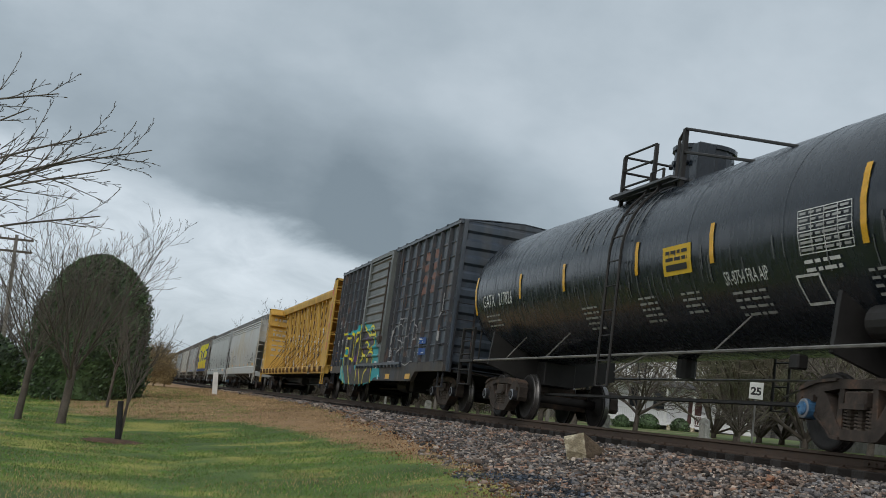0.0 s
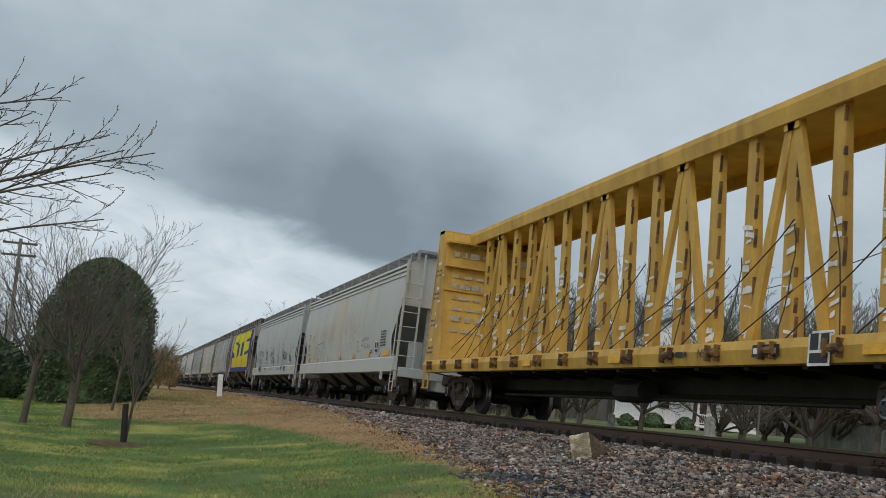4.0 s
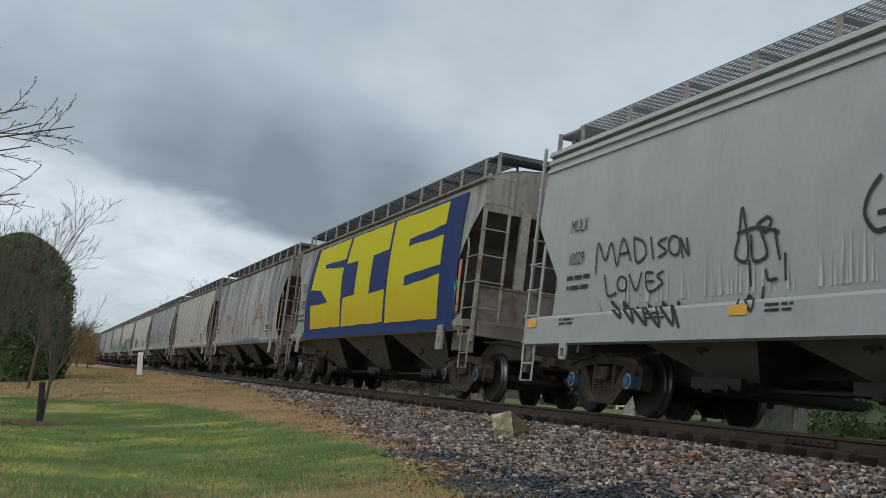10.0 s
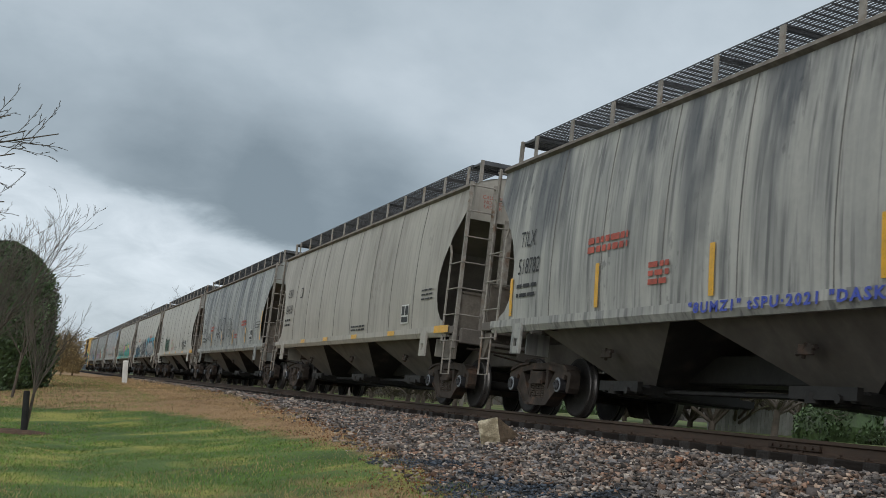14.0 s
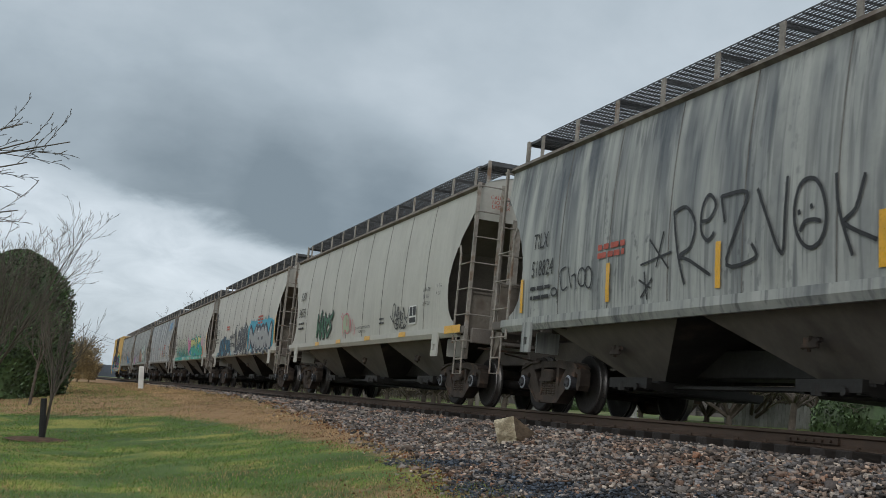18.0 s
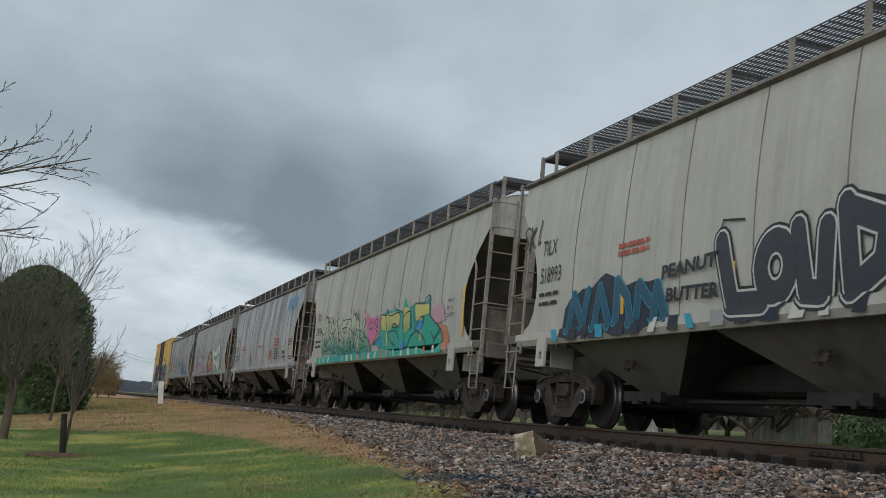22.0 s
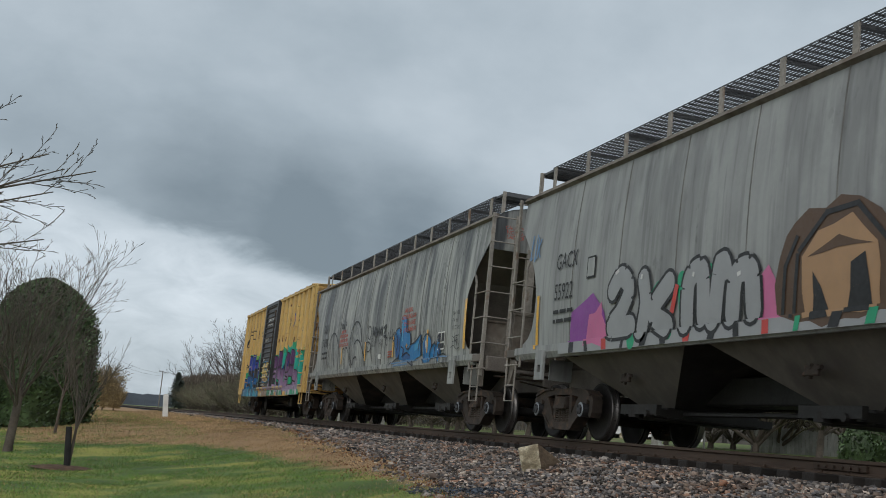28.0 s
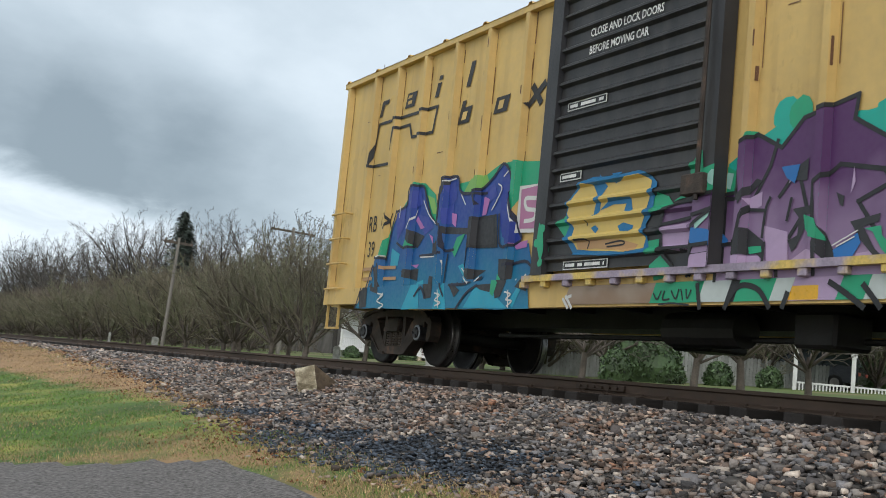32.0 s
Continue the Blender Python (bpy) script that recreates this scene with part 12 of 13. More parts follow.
# row of small orchard trees beyond the track
ROW = "orchard row beyond the track"
ORCH = "bare fan-shaped orchard tree with dense brown twigs"
protos = [vase_tree("orchard_tree", ORCH, pose(x, y, ground_z(x, y)), h, 0.55, 0.125, 12, 1.02, 51 + k, kids=(0, 10, 6, 3), up=0.45, wob=0.17, twig=M_CRABTWIG, min_r=0.008, group=ROW, angle=0.45) for k, (x, y, h) in enumerate(((18.4, 45.0, 4.9), (18.6, 49.6, 5.2), (18.2, 53.8, 4.6)))]
rr = random.Random(8)
for k in range(31):
    y = 58.0 + k * 4.3 + rr.uniform(-0.6, 0.6)
    x = 18.4 + rr.uniform(-0.6, 0.6)
    c = copy_thing(protos[k % 3], pose(x, y, ground_z(x, y), 0, 0, rr.uniform(0, 360)))
    low = 1.0 - 0.26 * min(max((y - 62) / 30, 0), 1)
    c.scale = (rr.uniform(0.92, 1.08), 1.0, low * rr.uniform(0.86, 1.08))
    if k % 2 == 0:
        x, y = 23.5 + rr.uniform(-1, 1), y + rr.uniform(-1, 1)
        c = copy_thing(protos[(k + 1) % 3], pose(x, y, ground_z(x, y), 0, 0, rr.uniform(0, 360)))
        c.scale = (1.0, 1.0, low)
# open, low spreading trees before the fence and the houses
wide = [vase_tree("yard_tree", "low spreading bare tree in the yard beyond the track", pose(x, y, ground_z(x, y)), h, 0.9, 0.11, 9, 1.25, 57 + k, kids=(0, 8, 5, 3), up=0.22, twig=M_TWIG, min_r=0.008, group="bare yard trees") for k, (x, y, h) in enumerate(((20.6, 28.2, 3.6), (20.5, 43.5, 4.2)))]
for k, (x, y, s) in enumerate(((21.5, 24.2, 1.0), (24.0, 25.0, 1.15), (27.0, 25.2, 1.0), (26.5, 35.0, 1.0), (29.5, 38.0, 1.0), (33, 45, 1.1), (19.5, 33.5, 0.45))):
    c = copy_thing(wide[k % 2], pose(x, y, ground_z(x, y), 0, 0, rr.uniform(0, 360)))
    c.scale = (s, s, s)
# tall trees behind
M_FARTBARK = mat("far_grey_bark", (0.06, 0.054, 0.050), 0.95, vary=0.3, scale=0.6)
tall = [vase_tree("tall_tree", "tall bare deciduous tree behind the orchard row", pose(46, 150 + 14 * k, 1.5), 18.5, 4.0, 0.36, 9, 0.95, 61 + k, kids=(0, 8, 6, 4), up=0.30, twig=M_FARTWIG, bark=M_FARTBARK, min_r=0.015, group="tall trees beyond the track", wob=0.14, angle=0.62, shrink=(0.32, 0.48)) for k in range(3)]
for k in range(22):
    y = 98 + k * 11.6 + rr.uniform(-3, 3)
    x = 44 + rr.uniform(-4, 7) + (8 if k % 3 == 2 else 0)
    s = rr.uniform(0.80, 1.0) * (0.88 + 0.55 * max(y - 100, 0) / 230)
    c = copy_thing(tall[k % 3], pose(x, y, ground_z(x, y), 0, 0, rr.uniform(0, 360)))
    c.scale = (s, s, s)
for x, y, s in ((62, 74, 0.7), (70, 66, 0.75), (78, 60, 0.7), (72, 52, 0.8), (66, 44, 0.7), (80, 44, 0.8), (60, 36, 0.6), (74, 34, 0.7), (58, 88, 0.75), (52, 84, 0.6)):
    c = copy_thing(tall[int(x) % 3], pose(x, y, ground_z(x, y), 0, 0, x * 31))
    c.scale = (s, s, s)
    tagged(c, "bare deciduous tree behind the houses", "tree", "trees behind the houses")
for x, y, s in ((46, 452, 1.35), (43, 300, 1.1), (47, 215, 1.0)):
    c = copy_thing(tall[int(y) % 3], pose(x, y, ground_z(x, y), 0, 0, y * 17))
    c.scale = (s, s, s)
# brush between the row and the tall trees
for k in range(34):
    x, y = 29 + rr.uniform(-3, 6), 88 + k * 6.5 + rr.uniform(-3, 3)
    c = copy_thing(protos[k % 3], pose(x, y, ground_z(x, y) - 0.2, 0, 0, rr.uniform(0, 360)))
    c.scale = (1.1, 1.1, 0.78 if y > 75 else 1.0)
# dense bare brush that fills the ground between the orchard and the tall trees
def thicket():
    r = np.random.RandomState(77)
    n = 60000
    y = 90 + 302 * r.random(n) ** 1.15
    x = 31 + 7 * r.random(n)
    crest = np.array([8.3 + 1.0 * noise.noise((q * 0.05, 3, 0)) + 0.9 * noise.noise((q * 0.22, 5, 0)) for q in y]) * (1 + 0.25 * np.clip((y - 250) / 80, 0, 1)) - 1.2 * np.abs(x - 34.5) / 3.5
    z = 0.3 + crest * r.random(n) ** 0.8
    ln, w = r.uniform(0.7, 1.7, n), r.uniform(0.02, 0.05, n) * np.clip(y / 130, 0.7, 2.0)
    a, tilt = r.uniform(0, math.tau, n), r.normal(0, 0.35, n)
    p = np.stack([x, y, z], 1)
    o = np.stack([w * np.cos(a), w * np.sin(a), np.zeros(n)], 1)
    tip = np.stack([ln * np.sin(tilt) * np.cos(a + 1), ln * np.sin(tilt) * np.sin(a + 1), ln * np.cos(tilt)], 1)
    v = np.stack([p - o, p + o, p + tip], 1)
    tagged(raw("thicket", v.reshape(-1, 3), np.arange(n * 3).reshape(-1, 3), M_THICKET, None, "stuff"), "dense bare brown brush behind the orchard row", "brush")


M_THICKET = mat("brown_brush_twigs", (0.125, 0.102, 0.082), 0.95, vary=0.4, scale=0.12, fine=1.5, spread=0.45, island=True)
thicket()
# thickets behind the yards
for k in range(26):
    az = radians(29 + k * 1.05)
    d = 56 + rr.uniform(-6, 14)
    x, y = d * math.sin(az), d * math.cos(az)
    c = copy_thing(protos[k % 3], pose(x, y, ground_z(x, y) - 0.3, 0, 0, rr.uniform(0, 360)))
    c.scale = (1.3, 1.3, 1.2)
    tagged(c, "tangled bare thicket tree behind the yards", "tree", "thicket behind the yards")
# bare trees on the camera's side, far off
for x, y, s in ((-11, 74, 0.42), (-14, 82, 0.45), (-9.5, 92, 0.4), (-18, 100, 0.55), (-24, 110, 0.6), (-7, 130, 0.4), (-13, 150, 0.5)):
    c = copy_thing(tall[int(abs(x)) % 3], pose(x, y, ground_z(x, y), 0, 0, x * 40))
    c.scale = (s, s, s)
    tagged(c, "bare deciduous tree beyond the lawn", "tree", "far trees beyond the lawn")


def fir(at, height, seed, label):
    r = random.Random(seed)
    t = thing("fir_tree", label, "tree", at=at)
    bm = bmesh.new()
    rod(bm, (0, 0, -0.2), (0, 0, height * 0.97), 0.22, 8, 0.02)
    part("trunk", bm, M_BARK, t)
    vs, fs = [], []
    for i in range(7000):
        z = height * (0.10 + 0.9 * r.random() ** 0.9)
        k = 1 - z / height
        a = r.uniform(0, math.tau)
        tier = 0.62 + 0.38 * math.sin(z * 4.6 + 2.5 * math.sin(a * 3 + z))
        d = height * 0.31 * k ** 0.62 * tier * r.uniform(0.3, 1.0)
        c = Vector((d * math.cos(a), d * math.sin(a), z - d * 0.25))
        o = Vector((math.cos(a), math.sin(a), -0.35)).normalized() * r.uniform(0.3, 0.6)
        w = Vector((-math.sin(a), math.cos(a), r.uniform(-0.3, 0.3))) * 0.14
        q = len(vs)
        vs += [tuple(c - w), tuple(c + w), tuple(c + o)]
        fs.append((q, q + 1, q + 2))
    raw("needles", vs, fs, M_FIR, t)
    return t


fir(pose(39.0, 140, 1.2), 16.6, 2, "tall dark fir among the bare trees")
fir(pose(40.6, 143, 1.2), 15.0, 3, "tall dark fir among the bare trees")
fir(pose(24.0, 290, 0.3), 9.2, 4, "dark fir far along the line")
fir(pose(25.6, 296, 0.3), 7.4, 5, "dark fir far along the line")


# ---- far distance ----
def ridge(name, y0, pts, seed, label):
    bm = bmesh.new()
    a, b = [], []
    n = 900
    for i in range(n + 1):
        az = -40 + 110 * i / n
        h = float(np.interp(az, [p[0] for p in pts], [p[1] for p in pts])) * (1 + 0.14 * noise.noise((az * 0.5, seed, 0)) + 0.09 * noise.noise((az * 3.1, seed, 1)) + 0.05 * noise.noise((az * 9.7, seed, 1)))
        x, y = y0 * math.sin(radians(az)), y0 * math.cos(radians(az))
        a.append((x, y, -8))
        b.append((x * 1.06, y * 1.06, h))
    loft(bm, [a, b])
    tagged(part(name, bm, M_HILL), label, "hill", kind="structure")


M_WOODS = mat("bare_woods", (0.14, 0.128, 0.118), 1.0, vary=0.45, scale=0.15, fine=1.2, stretch=(1, 1, 0.25))


def woods():
    """The wood that closes the view behind the houses."""
    bm = bmesh.new()
    a, b = [], []
    for i in range(241):
        deg = 9 + 76 * i / 240
        az = radians(deg)
        far = 118 if deg > 28.3 else 56 / math.sin(az)
        h = 9.0 + 2.5 * noise.noise((i * 0.11, 1, 0)) + 1.5 * noise.noise((i * 0.5, 2, 0)) + 0.8 * noise.noise((i * 1.7, 4, 0))
        a.append((far * math.sin(az), far * math.cos(az), 0.0))
        b.append((far * 1.03 * math.sin(az), far * 1.03 * math.cos(az), h))
    loft(bm, [a, b])
    tagged(part("backdrop_woods", bm, M_WOODS), "bare brown woods behind the houses", "woods", kind="structure")


woods()
ridge("backdrop_ridge", 1500, ((-40, 20), (0, 17), (3, 19), (8, 25), (14, 24), (30, 34), (70, 40)), 3, "low wooded ridge on the horizon")

# ---- things beside the track ----
M_ROCKSIDE = mat("shade_brown_limestone", (0.17, 0.125, 0.085), 0.95, vary=0.35, scale=5, fine=30, bump=1.0)


def build_rock():
    """A split block: a pale broken face, a ridge on top and a darker sloping side."""
    bm = bmesh.new()
    pts = ((-0.28, 0.0, 0.15), (-0.04, -0.06, 0.23), (0.02, -0.10, -0.03), (-0.22, -0.04, -0.02), (0.28, 0.22, 0.02), (0.27, 0.20, -0.22), (-0.12, 0.30, 0.16), (-0.05, 0.30, -0.20), (-0.2, 0.02, -0.16), (0.04, -0.02, -0.2))
    vs = [bm.verts.new(p) for p in pts]
    bmesh.ops.convex_hull(bm, input=vs)
    bmesh.ops.delete(bm, geom=[v for v in bm.verts if not v.link_faces], context="VERTS")
    bmesh.ops.subdivide_edges(bm, edges=bm.edges[:], cuts=4, use_grid_fill=True)
    for p in bm.verts:
        p.co += noise.noise_vector(p.co * 7.0) * 0.006 + noise.noise_vector(p.co * 21) * 0.004
    bm.normal_update()
    # faces towards the track take a darker stone: shade put into the colour
    for f in bm.faces:
        f.material_index = 1 if f.normal.x > 0.35 and f.normal.z < 0.75 else 0
    ob = part("rock", bm, [M_ROCK, M_ROCKSIDE])
    ob.matrix_world = pose(6.30, 14.9, ground_z(6.30, 14.9) + 0.13, 0, 0, -23) @ Matrix.Scale(1.12, 4)
    tagged(ob, "pale split block of limestone on the ballast slope", "rock")


build_rock()


M_GRAVE = mat("weathered_grey_stone", (0.30, 0.30, 0.28), 0.9, vary=0.35, scale=5, fine=30, bump=0.5)


def build_posts():
    x, y = 0.08, 26.2
    z = ground_z(x, y)
    post = thing("post", "short charred dark wooden post in a ring of mulch", "post", at=pose(x, y, z, 0, -5, 0))
    bm = bmesh.new()
    rod(bm, (0, 0, -0.1), (0, 0, 0.9), 0.075, 10, 0.068)
    part("shaft", bm, M_POST, post)
    bm = bmesh.new()
    rows = []
    for q, h in ((0.05, 0.06), (0.35, 0.05), (0.6, 0.02), (0.78, -0.02)):
        rows.append([(q * math.cos(a) * (1 + 0.15 * noise.noise((math.cos(a) * 2, math.sin(a) * 2, q))), q * math.sin(a), h) for a in np.linspace(0, math.tau, 24, endpoint=False)])
    loft(bm, rows, close=True)
    ob = part("mulch_ring", bm, M_MULCH)
    ob.matrix_world = pose(x, y, z + 0.01)
    tagged(ob, "ring of brown mulch round the post", "mulch")
    x, y = 4.95, 65
    wp = thing("marker_post", "white painted concrete marker post beside the track", "post", at=pose(x, y, ground_z(x, y) - 0.05, 0, -5, 0))
    bm = bmesh.new()
    box(bm, -0.14, 0.14, -0.1, 0.1, 0, 1.28, 0.02)
    part("shaft", bm, M_PAINTW, wp)
    bm = bmesh.new()
    prism(bm, [(-0.14, 1.28), (0.14, 1.28), (0.09, 1.34), (-0.09, 1.34)], -0.09, 0.09, "y")
    part("cap", bm, M_PAINTW, wp)
    # speed sign on the far side
    x, y = 15.2, 25.5
    s = thing("speed_sign", "small white railway speed sign on a thin post", "sign", at=pose(x, y, ground_z(x, y), 0, 0, -30))
    bm = bmesh.new()
    rod(bm, (0, 0.03, -0.2), (0, 0.03, 1.75), 0.025, 8)
    part("pole", bm, M_WORNSTEEL, s)
    bm = bmesh.new()
    box(bm, -0.17, 0.17, -0.01, 0.01, 1.36, 1.78, 0.005)
    part("plate", bm, M_PAINTW, s)
    cu = bpy.data.curves.new("digits", "FONT")
    cu.body, cu.size, cu.align_x, cu.offset = "25", 0.26, "CENTER", 0.010
    tmp = bpy.data.objects.new("digits", cu)
    me = bpy.data.meshes.new_from_object(tmp)
    bpy.data.objects.remove(tmp)
    me.materials.clear()
    me.materials.append(M_BLACK)
    again("digits", me, s, Matrix.Translation((0, -0.014, 1.47)) @ Matrix.Rotation(math.pi / 2, 4, "X"))
    for x, y, w, h, t in ((20.6, 50.5, 0.16, 0.9, 3), (21.0, 47.6, 0.15, 0.65, -2), (16.5, 62.0, 0.17, 0.6, 0), (17.2, 76.0, 0.14, 0.7, 4), (21.5, 39.5, 0.2, 0.8, -3), (21.0, 38.6, 0.16, 0.6, 5)):
        bm = bmesh.new()
        prism(bm, [(-w, -0.2), (w, -0.2), (w, h * 0.85), (w * 0.6, h * 0.97), (0, h), (-w * 0.6, h * 0.97), (-w, h * 0.85)], -0.07, 0.07, "y")
        box(bm, -w - 0.06, w + 0.06, -0.12, 0.12, -0.2, 0.08, 0.015)
        ob = part("marker_stone", bm, M_GRAVE)
        ob.matrix_world = pose(x, y, ground_z(x, y), 0, t, 20 * t)
        tagged(ob, "weathered grey upright stone in the grass", "marker")


build_posts()


M_POLE = mat("weathered_pole_wood", (0.22, 0.20, 0.18), 0.9, vary=0.25, scale=2, fine=20, stretch=(1, 1, 0.15))


def utility_pole(x, y, h, lean, arm, label, arms=1):
    p = thing("utility_pole", label, "utility pole", at=pose(x, y, ground_z(x, y), 0, lean, 0))
    bm = bmesh.new()
    rod(bm, (0, 0, -0.5), (0, 0, h), 0.014 * h + 0.02, 10, 0.011 * h + 0.012)
    part("pole", bm, M_POLE, p)
    for k in range(arms):
        bm = bmesh.new()
        z = h - 0.3 - k * 0.8
        box(bm, -arm, arm, -0.06, 0.06, z - 0.07, z + 0.07)
        for q in (-0.9, -0.45, 0.45, 0.9):
            rod(bm, (q * arm, 0, z + 0.07), (q * arm, 0, z + 0.22), 0.035, 6)
        part("crossarm", bm, M_BARK, p)
    return p


utility_pole(16.8, 61.6, 6.1, 2, 0.8, "leaning weathered utility pole before the orchard")
utility_pole(28, 157.6, 8.6, 5, 1.2, "leaning weathered utility pole behind the orchard")
utility_pole(28, 73.4, 8.8, 1, 1.6, "weathered utility pole behind the orchard")
utility_pole(-7.9, 79.6, 9.6, -3, 1.1, "wooden utility pole beyond the lawn", 2)
utility_pole(20.8, 300, 9.4, 0, 1.0, "distant utility pole by the line")


def wires():
    M_WIRE = mat("dark_wire", (0.03, 0.03, 0.03), 0.6)
    for k, (a, b) in enumerate((((-7.9, 79.6, 7.4), (20.8, 300, 9.0)), ((-7.2, 79.6, 6.6), (20.5, 300, 8.4)), ((17.0, 61.6, 4.9), (28.7, 157.6, 8.5)), ((28, 73.4, 8.9), (30, 40, 9.3)))):
        bm = bmesh.new()
        a, b = Vector(a), Vector(b)
        pts = [a.lerp(b, i / 20) - Vector((0, 0, 1.4 * 4 * (i / 20) * (1 - i / 20))) for i in range(21)]
        pipe(bm, pts, 0.022, 4)
        tagged(part("overhead_wire", bm, M_WIRE), "thin dark overhead wire sagging between poles", "wire")


wires()


def house():
    """White clapboard house with a columned porch, seen under the passing cars."""
    M_CLAP = mat("white_clapboard", (0.80, 0.80, 0.80), 0.7, vary=0.08, scale=1, fine=6)
    M_ROOF = mat("grey_shingles", (0.10, 0.10, 0.105), 0.9, vary=0.25, scale=1, fine=8)
    M_GLASS = mat("dark_window_glass", (0.02, 0.024, 0.03), 0.08, vary=0.1)
    M_DOOR = mat("dark_door_paint", (0.09, 0.03, 0.025), 0.5)
    h = thing("house", "white clapboard house with a columned front porch", "house", at=pose(40.5, 78.5, 1.35, 0, 0, -28))
    bm = bmesh.new()
    box(bm, -5.2, 5.2, 0, 8, -0.5, 5.8)
    prism(bm, [(-5.2, 5.8), (5.2, 5.8), (0, 9)], 0.05, 7.95, "y")
    part("wall", bm, M_CLAP, h)
    for k in range(24):
        bm = bmesh.new()
        box(bm, -5.23, 5.23, -0.03, 0.0, 0.2 + k * 0.23, 0.2 + k * 0.23 + 0.2)
        part("clapboard", bm, M_CLAP, h)
    bm = bmesh.new()
    for s in (-1, 1):
        prism(bm, [(s * 5.7, 5.45), (s * 5.7, 5.65), (0, 9.25), (0, 9.05)], -0.4, 8.4, "y")
    part("roof", bm, M_ROOF, h)
    for x, z in ((-3.4, 1.2), (-1.6, 1.2), (3.2, 1.2), (-3.2, 3.9), (0, 3.9), (3.2, 3.9)):
        w = new("window")
        w.parent = h
        w.matrix_local = pose(x, -0.04, z)
        bm = bmesh.new()
        for a in (-0.5, 0.42):
            box(bm, a, a + 0.08, -0.04, 0.02, -0.05, 1.55)
        for b in (-0.05, 0.72, 1.47):
            box(bm, -0.5, 0.5, -0.035, 0.02, b, b + 0.08)
        part("frame", bm, M_PAINTW, w)
        bm = bmesh.new()
        box(bm, -0.42, 0.42, -0.01, 0.015, 0.0, 1.5)
        part("pane", bm, M_GLASS, w)
    bm = bmesh.new()
    box(bm, 0.6, 1.6, -0.06, 0.0, 0.25, 2.35)
    part("door", bm, M_DOOR, h)
    bm = bmesh.new()
    box(bm, -5.2, 5.2, -2.2, -0.04, 0.05, 0.25)
    part("porch_floor", bm, M_CLAP, h)
    bm = bmesh.new()
    prism(bm, [(-2.4, 2.85), (0.0, 3.4), (0.0, 3.5), (-2.5, 2.95)], -5.4, 5.4)
    part("porch_roof", bm, M_ROOF, h)
    for k in range(6):
        x = -5.0 + k * 2.0
        bm = bmesh.new()
        rod(bm, (x, -2.05, 0.25), (x, -2.05, 2.8), 0.11, 10, 0.09)
        box(bm, x - 0.16, x + 0.16, -2.2, -1.9, 0.25, 0.4)
        box(bm, x - 0.16, x + 0.16, -2.2, -1.9, 2.68, 2.85)
        part("porch_column", bm, M_PAINTW, h)
        if k < 5 and k != 2:
            bm = bmesh.new()
            box(bm, x + 0.1, x + 1.9, -2.09, -2.01, 0.98, 1.05)
            box(bm, x + 0.1, x + 1.9, -2.08, -2.02, 0.35, 0.4)
            for j in range(13):
                box(bm, x + 0.15 + j * 0.14, x + 0.19 + j * 0.14, -2.07, -2.03, 0.4, 0.98)
            part("porch_railing", bm, M_PAINTW, h)
    bm = bmesh.new()
    box(bm, -0.8, 1.2, -3.0, -2.2, -0.4, 0.12)
    part("porch_steps", bm, M_ROCK, h)


house()


def shrub(x, y, r, h, seed):
    leafy("round_shrub", "clipped round evergreen shrub", pose(x, y, ground_z(x, y) - 0.05), r, r, h, 700, 0.09, M_LEAF, seed, 0.15)


for k, (x, y, r, h) in enumerate(((36.2, 74.8, 0.8, 1.1), (38.4, 74.2, 0.7, 0.95), (34.0, 74.5, 0.6, 0.9), (25.6, 33.0, 0.65, 1.2), (30.2, 35.4, 0.6, 1.0), (32.0, 34.6, 0.6, 1.0), (34.2, 34.0, 0.55, 0.9))):
    shrub(x, y, r, h, 20 + k)
for k, (x, y, r, h) in enumerate(((28.2, 34.6, 1.5, 2.2), (36.5, 40, 2.2, 2.6), (44, 44, 2.6, 3.2), (47, 38, 2.2, 3.0))):
    leafy("evergreen_bush", "dark spreading evergreen shrub by the fence", pose(x, y, ground_z(x, y) - 0.1), r, r, h, 2500, 0.10, M_LEAF, 40 + k, 0.35)


def fence(x, y, turn, n, h, label):
    M_BOARD = mat("weathered_grey_boards", (0.25, 0.255, 0.24), 0.9, vary=0.2, scale=2, fine=20, spread=0.2)
    f = thing("board_fence", label, "fence", at=pose(x, y, ground_z(x, y) - 0.1, 0, 0, turn))
    bm = bmesh.new()
    prism(bm, [(-0.07, 0), (0.07, 0), (0.07, h), (0.03, h + 0.06), (-0.03, h + 0.06), (-0.07, h)], -0.012, 0.012, "y")
    me = mesh_of(bm, "board", M_BOARD)
    for k in range(n):
        again("board", me, f, pose(k * 0.155, 0, 0))
    for z in (0.4, h - 0.35):
        bm = bmesh.new()
        box(bm, -0.1, n * 0.155, 0.014, 0.06, z, z + 0.09)
        part("rail", bm, M_BOARD, f)


fence(28.0, 43.0, -20, 40, 1.2, "weathered grey board fence behind the line")
fence(30.2, 38.2, -28, 60, 1.5, "weathered grey board fence behind the line")


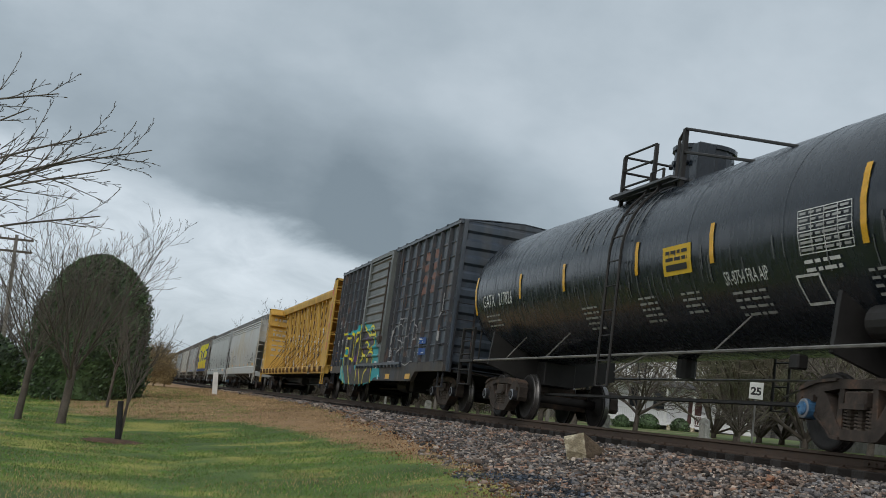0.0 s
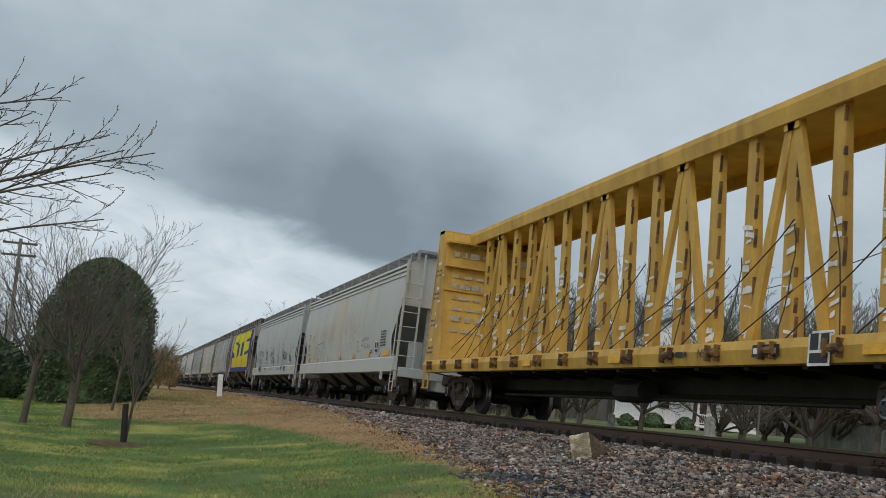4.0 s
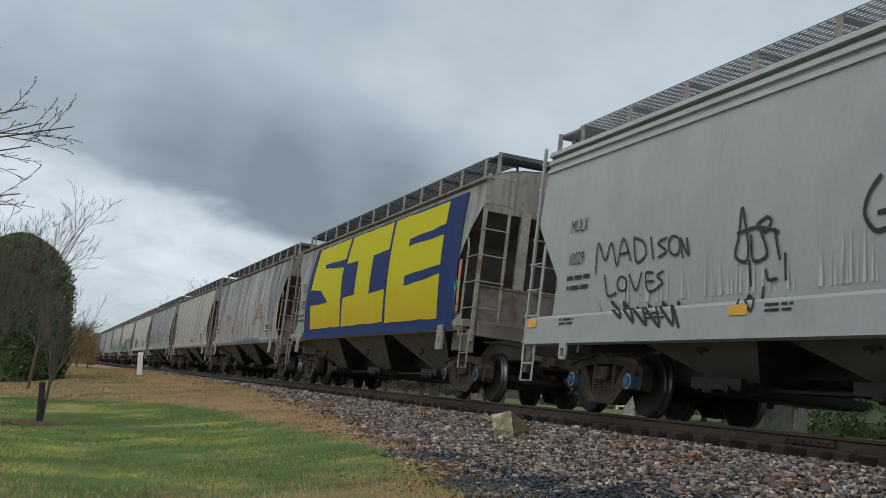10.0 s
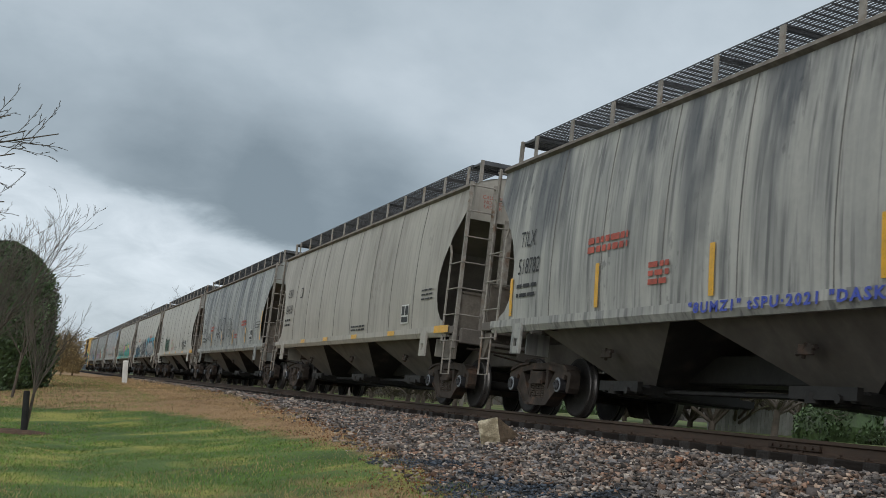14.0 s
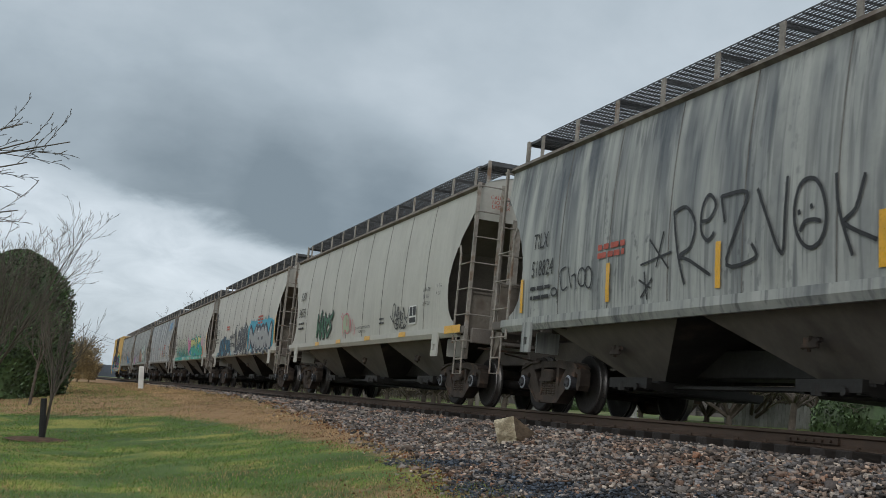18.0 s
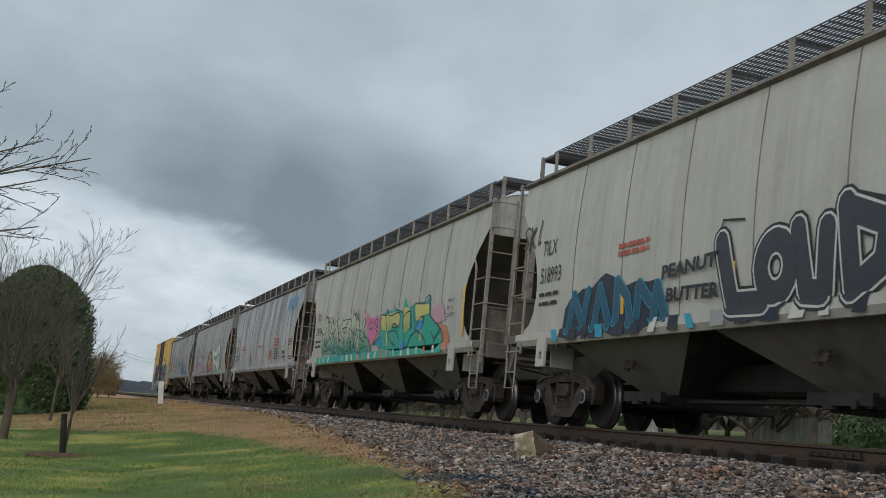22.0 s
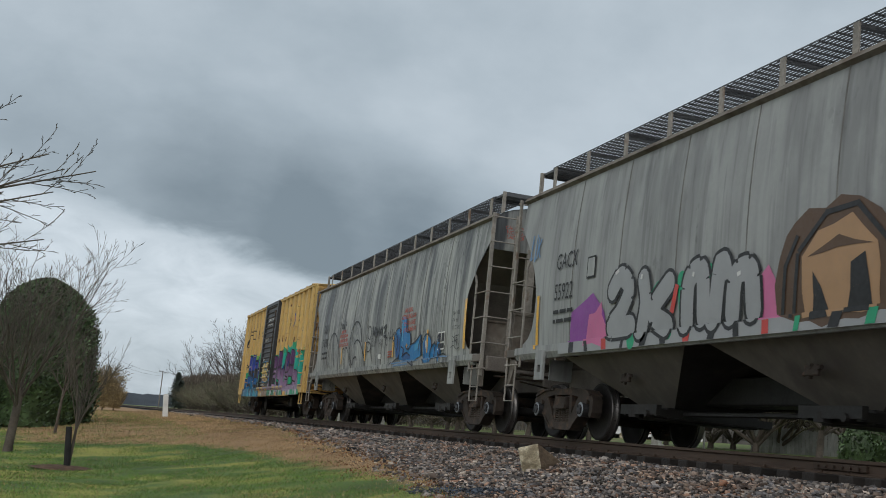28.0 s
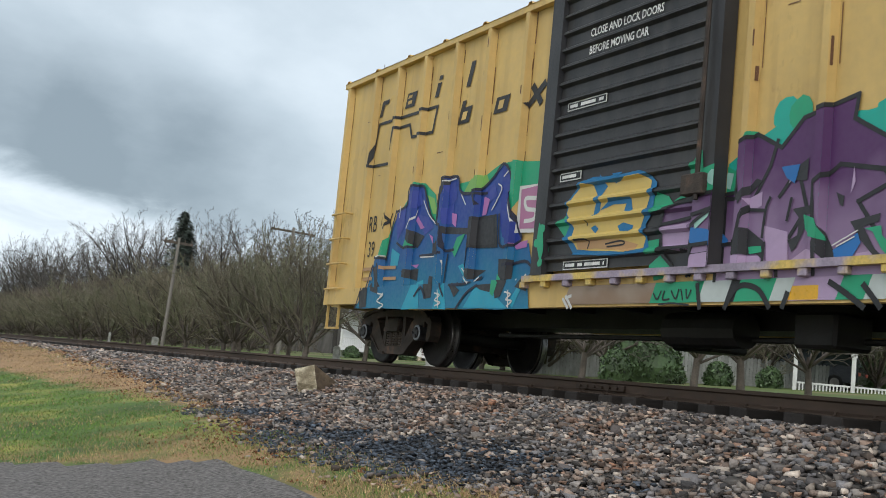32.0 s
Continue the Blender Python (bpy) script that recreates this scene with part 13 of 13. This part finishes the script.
def carport():
    """White open porch with brackets and picket rails."""
    c = thing("porch", "white open porch with bracketed posts and picket rails", "porch", at=pose(34.6, 32.9, 0.58, 0, 0, -46))
    for x in (-0.1, 2.1, 4.3):
        bm = bmesh.new()
        box(bm, x - 0.08, x + 0.08, -0.08, 0.08, -0.1, 2.35, 0.01)
        box(bm, x - 0.12, x + 0.12, -0.12, 0.12, 0, 0.2)
        part("post", bm, M_PAINTW, c)
        for s in (-1, 1):
            bm = bmesh.new()
            pts = [(x + s * 0.08 + s * 0.5 * (1 - math.cos(a)), 0, 1.75 + 0.5 * math.sin(a)) for a in np.linspace(0, 1.5, 6)]
            pipe(bm, pts, 0.035, 5)
            part("bracket", bm, M_PAINTW, c)
    bm = bmesh.new()
    box(bm, -0.4, 4.6, -0.15, 0.15, 2.35, 2.6)
    part("beam", bm, M_PAINTW, c)
    bm = bmesh.new()
    prism(bm, [(-0.5, 2.55), (3.5, 3.3), (3.5, 3.4), (-0.5, 2.68)], -0.7, 4.9)
    part("roof", bm, mat("porch_roofing", (0.12, 0.115, 0.11), 0.9, vary=0.2, scale=2), c)
    for x in (0.0, 2.2):
        bm = bmesh.new()
        box(bm, x, x + 2.0, -0.03, 0.03, 0.55, 0.62)
        box(bm, x, x + 2.0, -0.03, 0.03, 0.1, 0.15)
        for k in range(15):
            box(bm, x + 0.06 + k * 0.13, x + 0.11 + k * 0.13, -0.02, 0.02, 0.1, 0.58)
        part("picket_rail", bm, M_PAINTW, c)


carport()


def parked_car(x, y, turn):
    M_BODY = mat("dark_blue_car_paint", (0.02, 0.024, 0.032), 0.25, 0.3, vary=0.1)
    M_GL = mat("car_glass", (0.06, 0.075, 0.085), 0.05, vary=0.1)
    M_TYRE = mat("tyre_rubber", (0.02, 0.02, 0.02), 0.9, vary=0.2)
    c = thing("parked_car", "dark estate car parked behind the porch", "car", at=pose(x, y, ground_z(x, y), 0, 0, turn))
    bm = bmesh.new()
    prism(bm, [(-2.3, 0.35), (2.3, 0.35), (2.35, 0.75), (2.1, 0.98), (1.2, 1.05), (-2.2, 1.08), (-2.35, 0.8)], -0.88, 0.88, "y")
    bmesh.ops.bevel(bm, geom=bm.edges[:], offset=0.05, segments=2, affect="EDGES")
    part("body", bm, M_BODY, c)
    bm = bmesh.new()
    loft(bm, [[(-2.15, -0.82, 1.06), (1.15, -0.82, 1.04), (1.15, 0.82, 1.04), (-2.15, 0.82, 1.06)], [(-1.9, -0.66, 1.62), (0.35, -0.66, 1.64), (0.35, 0.66, 1.64), (-1.9, 0.66, 1.62)]], close=True, caps=True)
    part("cabin_glass", bm, M_GL, c)
    bm = bmesh.new()
    box(bm, -1.92, 0.38, -0.68, 0.68, 1.6, 1.68, 0.03)
    for s in (-1, 1):
        for a, b in ((-2.1, -1.88), (-0.9, -0.85), (0.1, 0.1), (1.1, 0.36)):
            rod(bm, (a, s * 0.81, 1.06), (b, s * 0.67, 1.62), 0.035, 5)
    part("roof", bm, M_BODY, c)
    for s in (-1, 1):
        for q in (-1.4, 1.4):
            w = new("wheel")
            w.parent = c
            w.matrix_local = pose(q, s * 0.8, 0.33)
            bm = bmesh.new()
            rod(bm, (0, -0.1, 0), (0, 0.1, 0), 0.33, 18)
            part("tyre", bm, M_TYRE, w)
            bm = bmesh.new()
            rod(bm, (0, -0.115, 0), (0, 0.115, 0), 0.2, 12)
            part("rim", bm, M_WORNSTEEL, w)
        for q in (2.3, -2.32):
            bm = bmesh.new()
            box(bm, q - 0.05, q + 0.05, s * 0.65 - 0.15, s * 0.65 + 0.15, 0.68, 0.82, 0.02)
            part("headlight" if q > 0 else "tail_light", bm, M_PAINTW if q > 0 else M_REDTXT, c)


parked_car(38.0, 35.6, 118)


def far_road():
    bm = bmesh.new()
    loft(bm, [[(x, 57.5 + 0.02 * x, ground_z(x, 57.5) + 0.03), (x, 62.5 + 0.02 * x, ground_z(x, 62.5) + 0.03)] for x in np.linspace(-70, -4.8, 24)])
    tagged(part("road", bm, M_ASPHALT), "grey asphalt lane beyond the lawn", "road", kind="structure")


far_road()


def cottage(x, y, turn, w, d, h, wall, label):
    c = thing("house", label, "house", at=pose(x, y, ground_z(x, y), 0, 0, turn))
    bm = bmesh.new()
    box(bm, -w, w, -d, d, -0.5, h)
    prism(bm, [(-d, h), (d, h), (0, h + d * 0.7)], -w + 0.02, w - 0.02)
    part("wall", bm, wall, c)
    bm = bmesh.new()
    for s in (-1, 1):
        prism(bm, [(s * (d + 0.4), h - 0.25), (s * (d + 0.4), h - 0.1), (0, h + d * 0.7 + 0.15), (0, h + d * 0.7)], -w - 0.3, w + 0.3)
    part("roof", bm, M_TRUCK, c)
    for k in range(3):
        wn = new("window")
        wn.parent = c
        wn.matrix_local = pose(-w * 0.6 + k * w * 0.6, -d - 0.02, 1.0)
        bm = bmesh.new()
        box(bm, -0.45, 0.45, -0.03, 0.02, 0, 1.2)
        part("frame", bm, M_PAINTW, wn)
        bm = bmesh.new()
        box(bm, -0.38, 0.38, -0.05, -0.02, 0.07, 1.13)
        part("pane", bm, M_BLACKSTEEL, wn)


cottage(60, 330, 10, 8, 5, 4, M_PAINTW, "distant pale house by the line")


# ---- what moves ----
def motions():
    for car, mid in ROLLING:
        walk(car, [(t, pose(TRACK_X, mid - SPEED * (t - 25), 0)) for t in (0, 8, 16, 24, 32)])
    # every axle rolls on the rails, a little under 75 degrees from row to row
    step = 2 / FPS
    spin = math.degrees(SPEED * step / 0.457)
    for car, wheel, y in WHEELSETS:
        walk(wheel, [(k * step, pose(0, y, 0.457, spin * k + 17 * y)) for k in range(int(32 / step) + 1)])


motions()
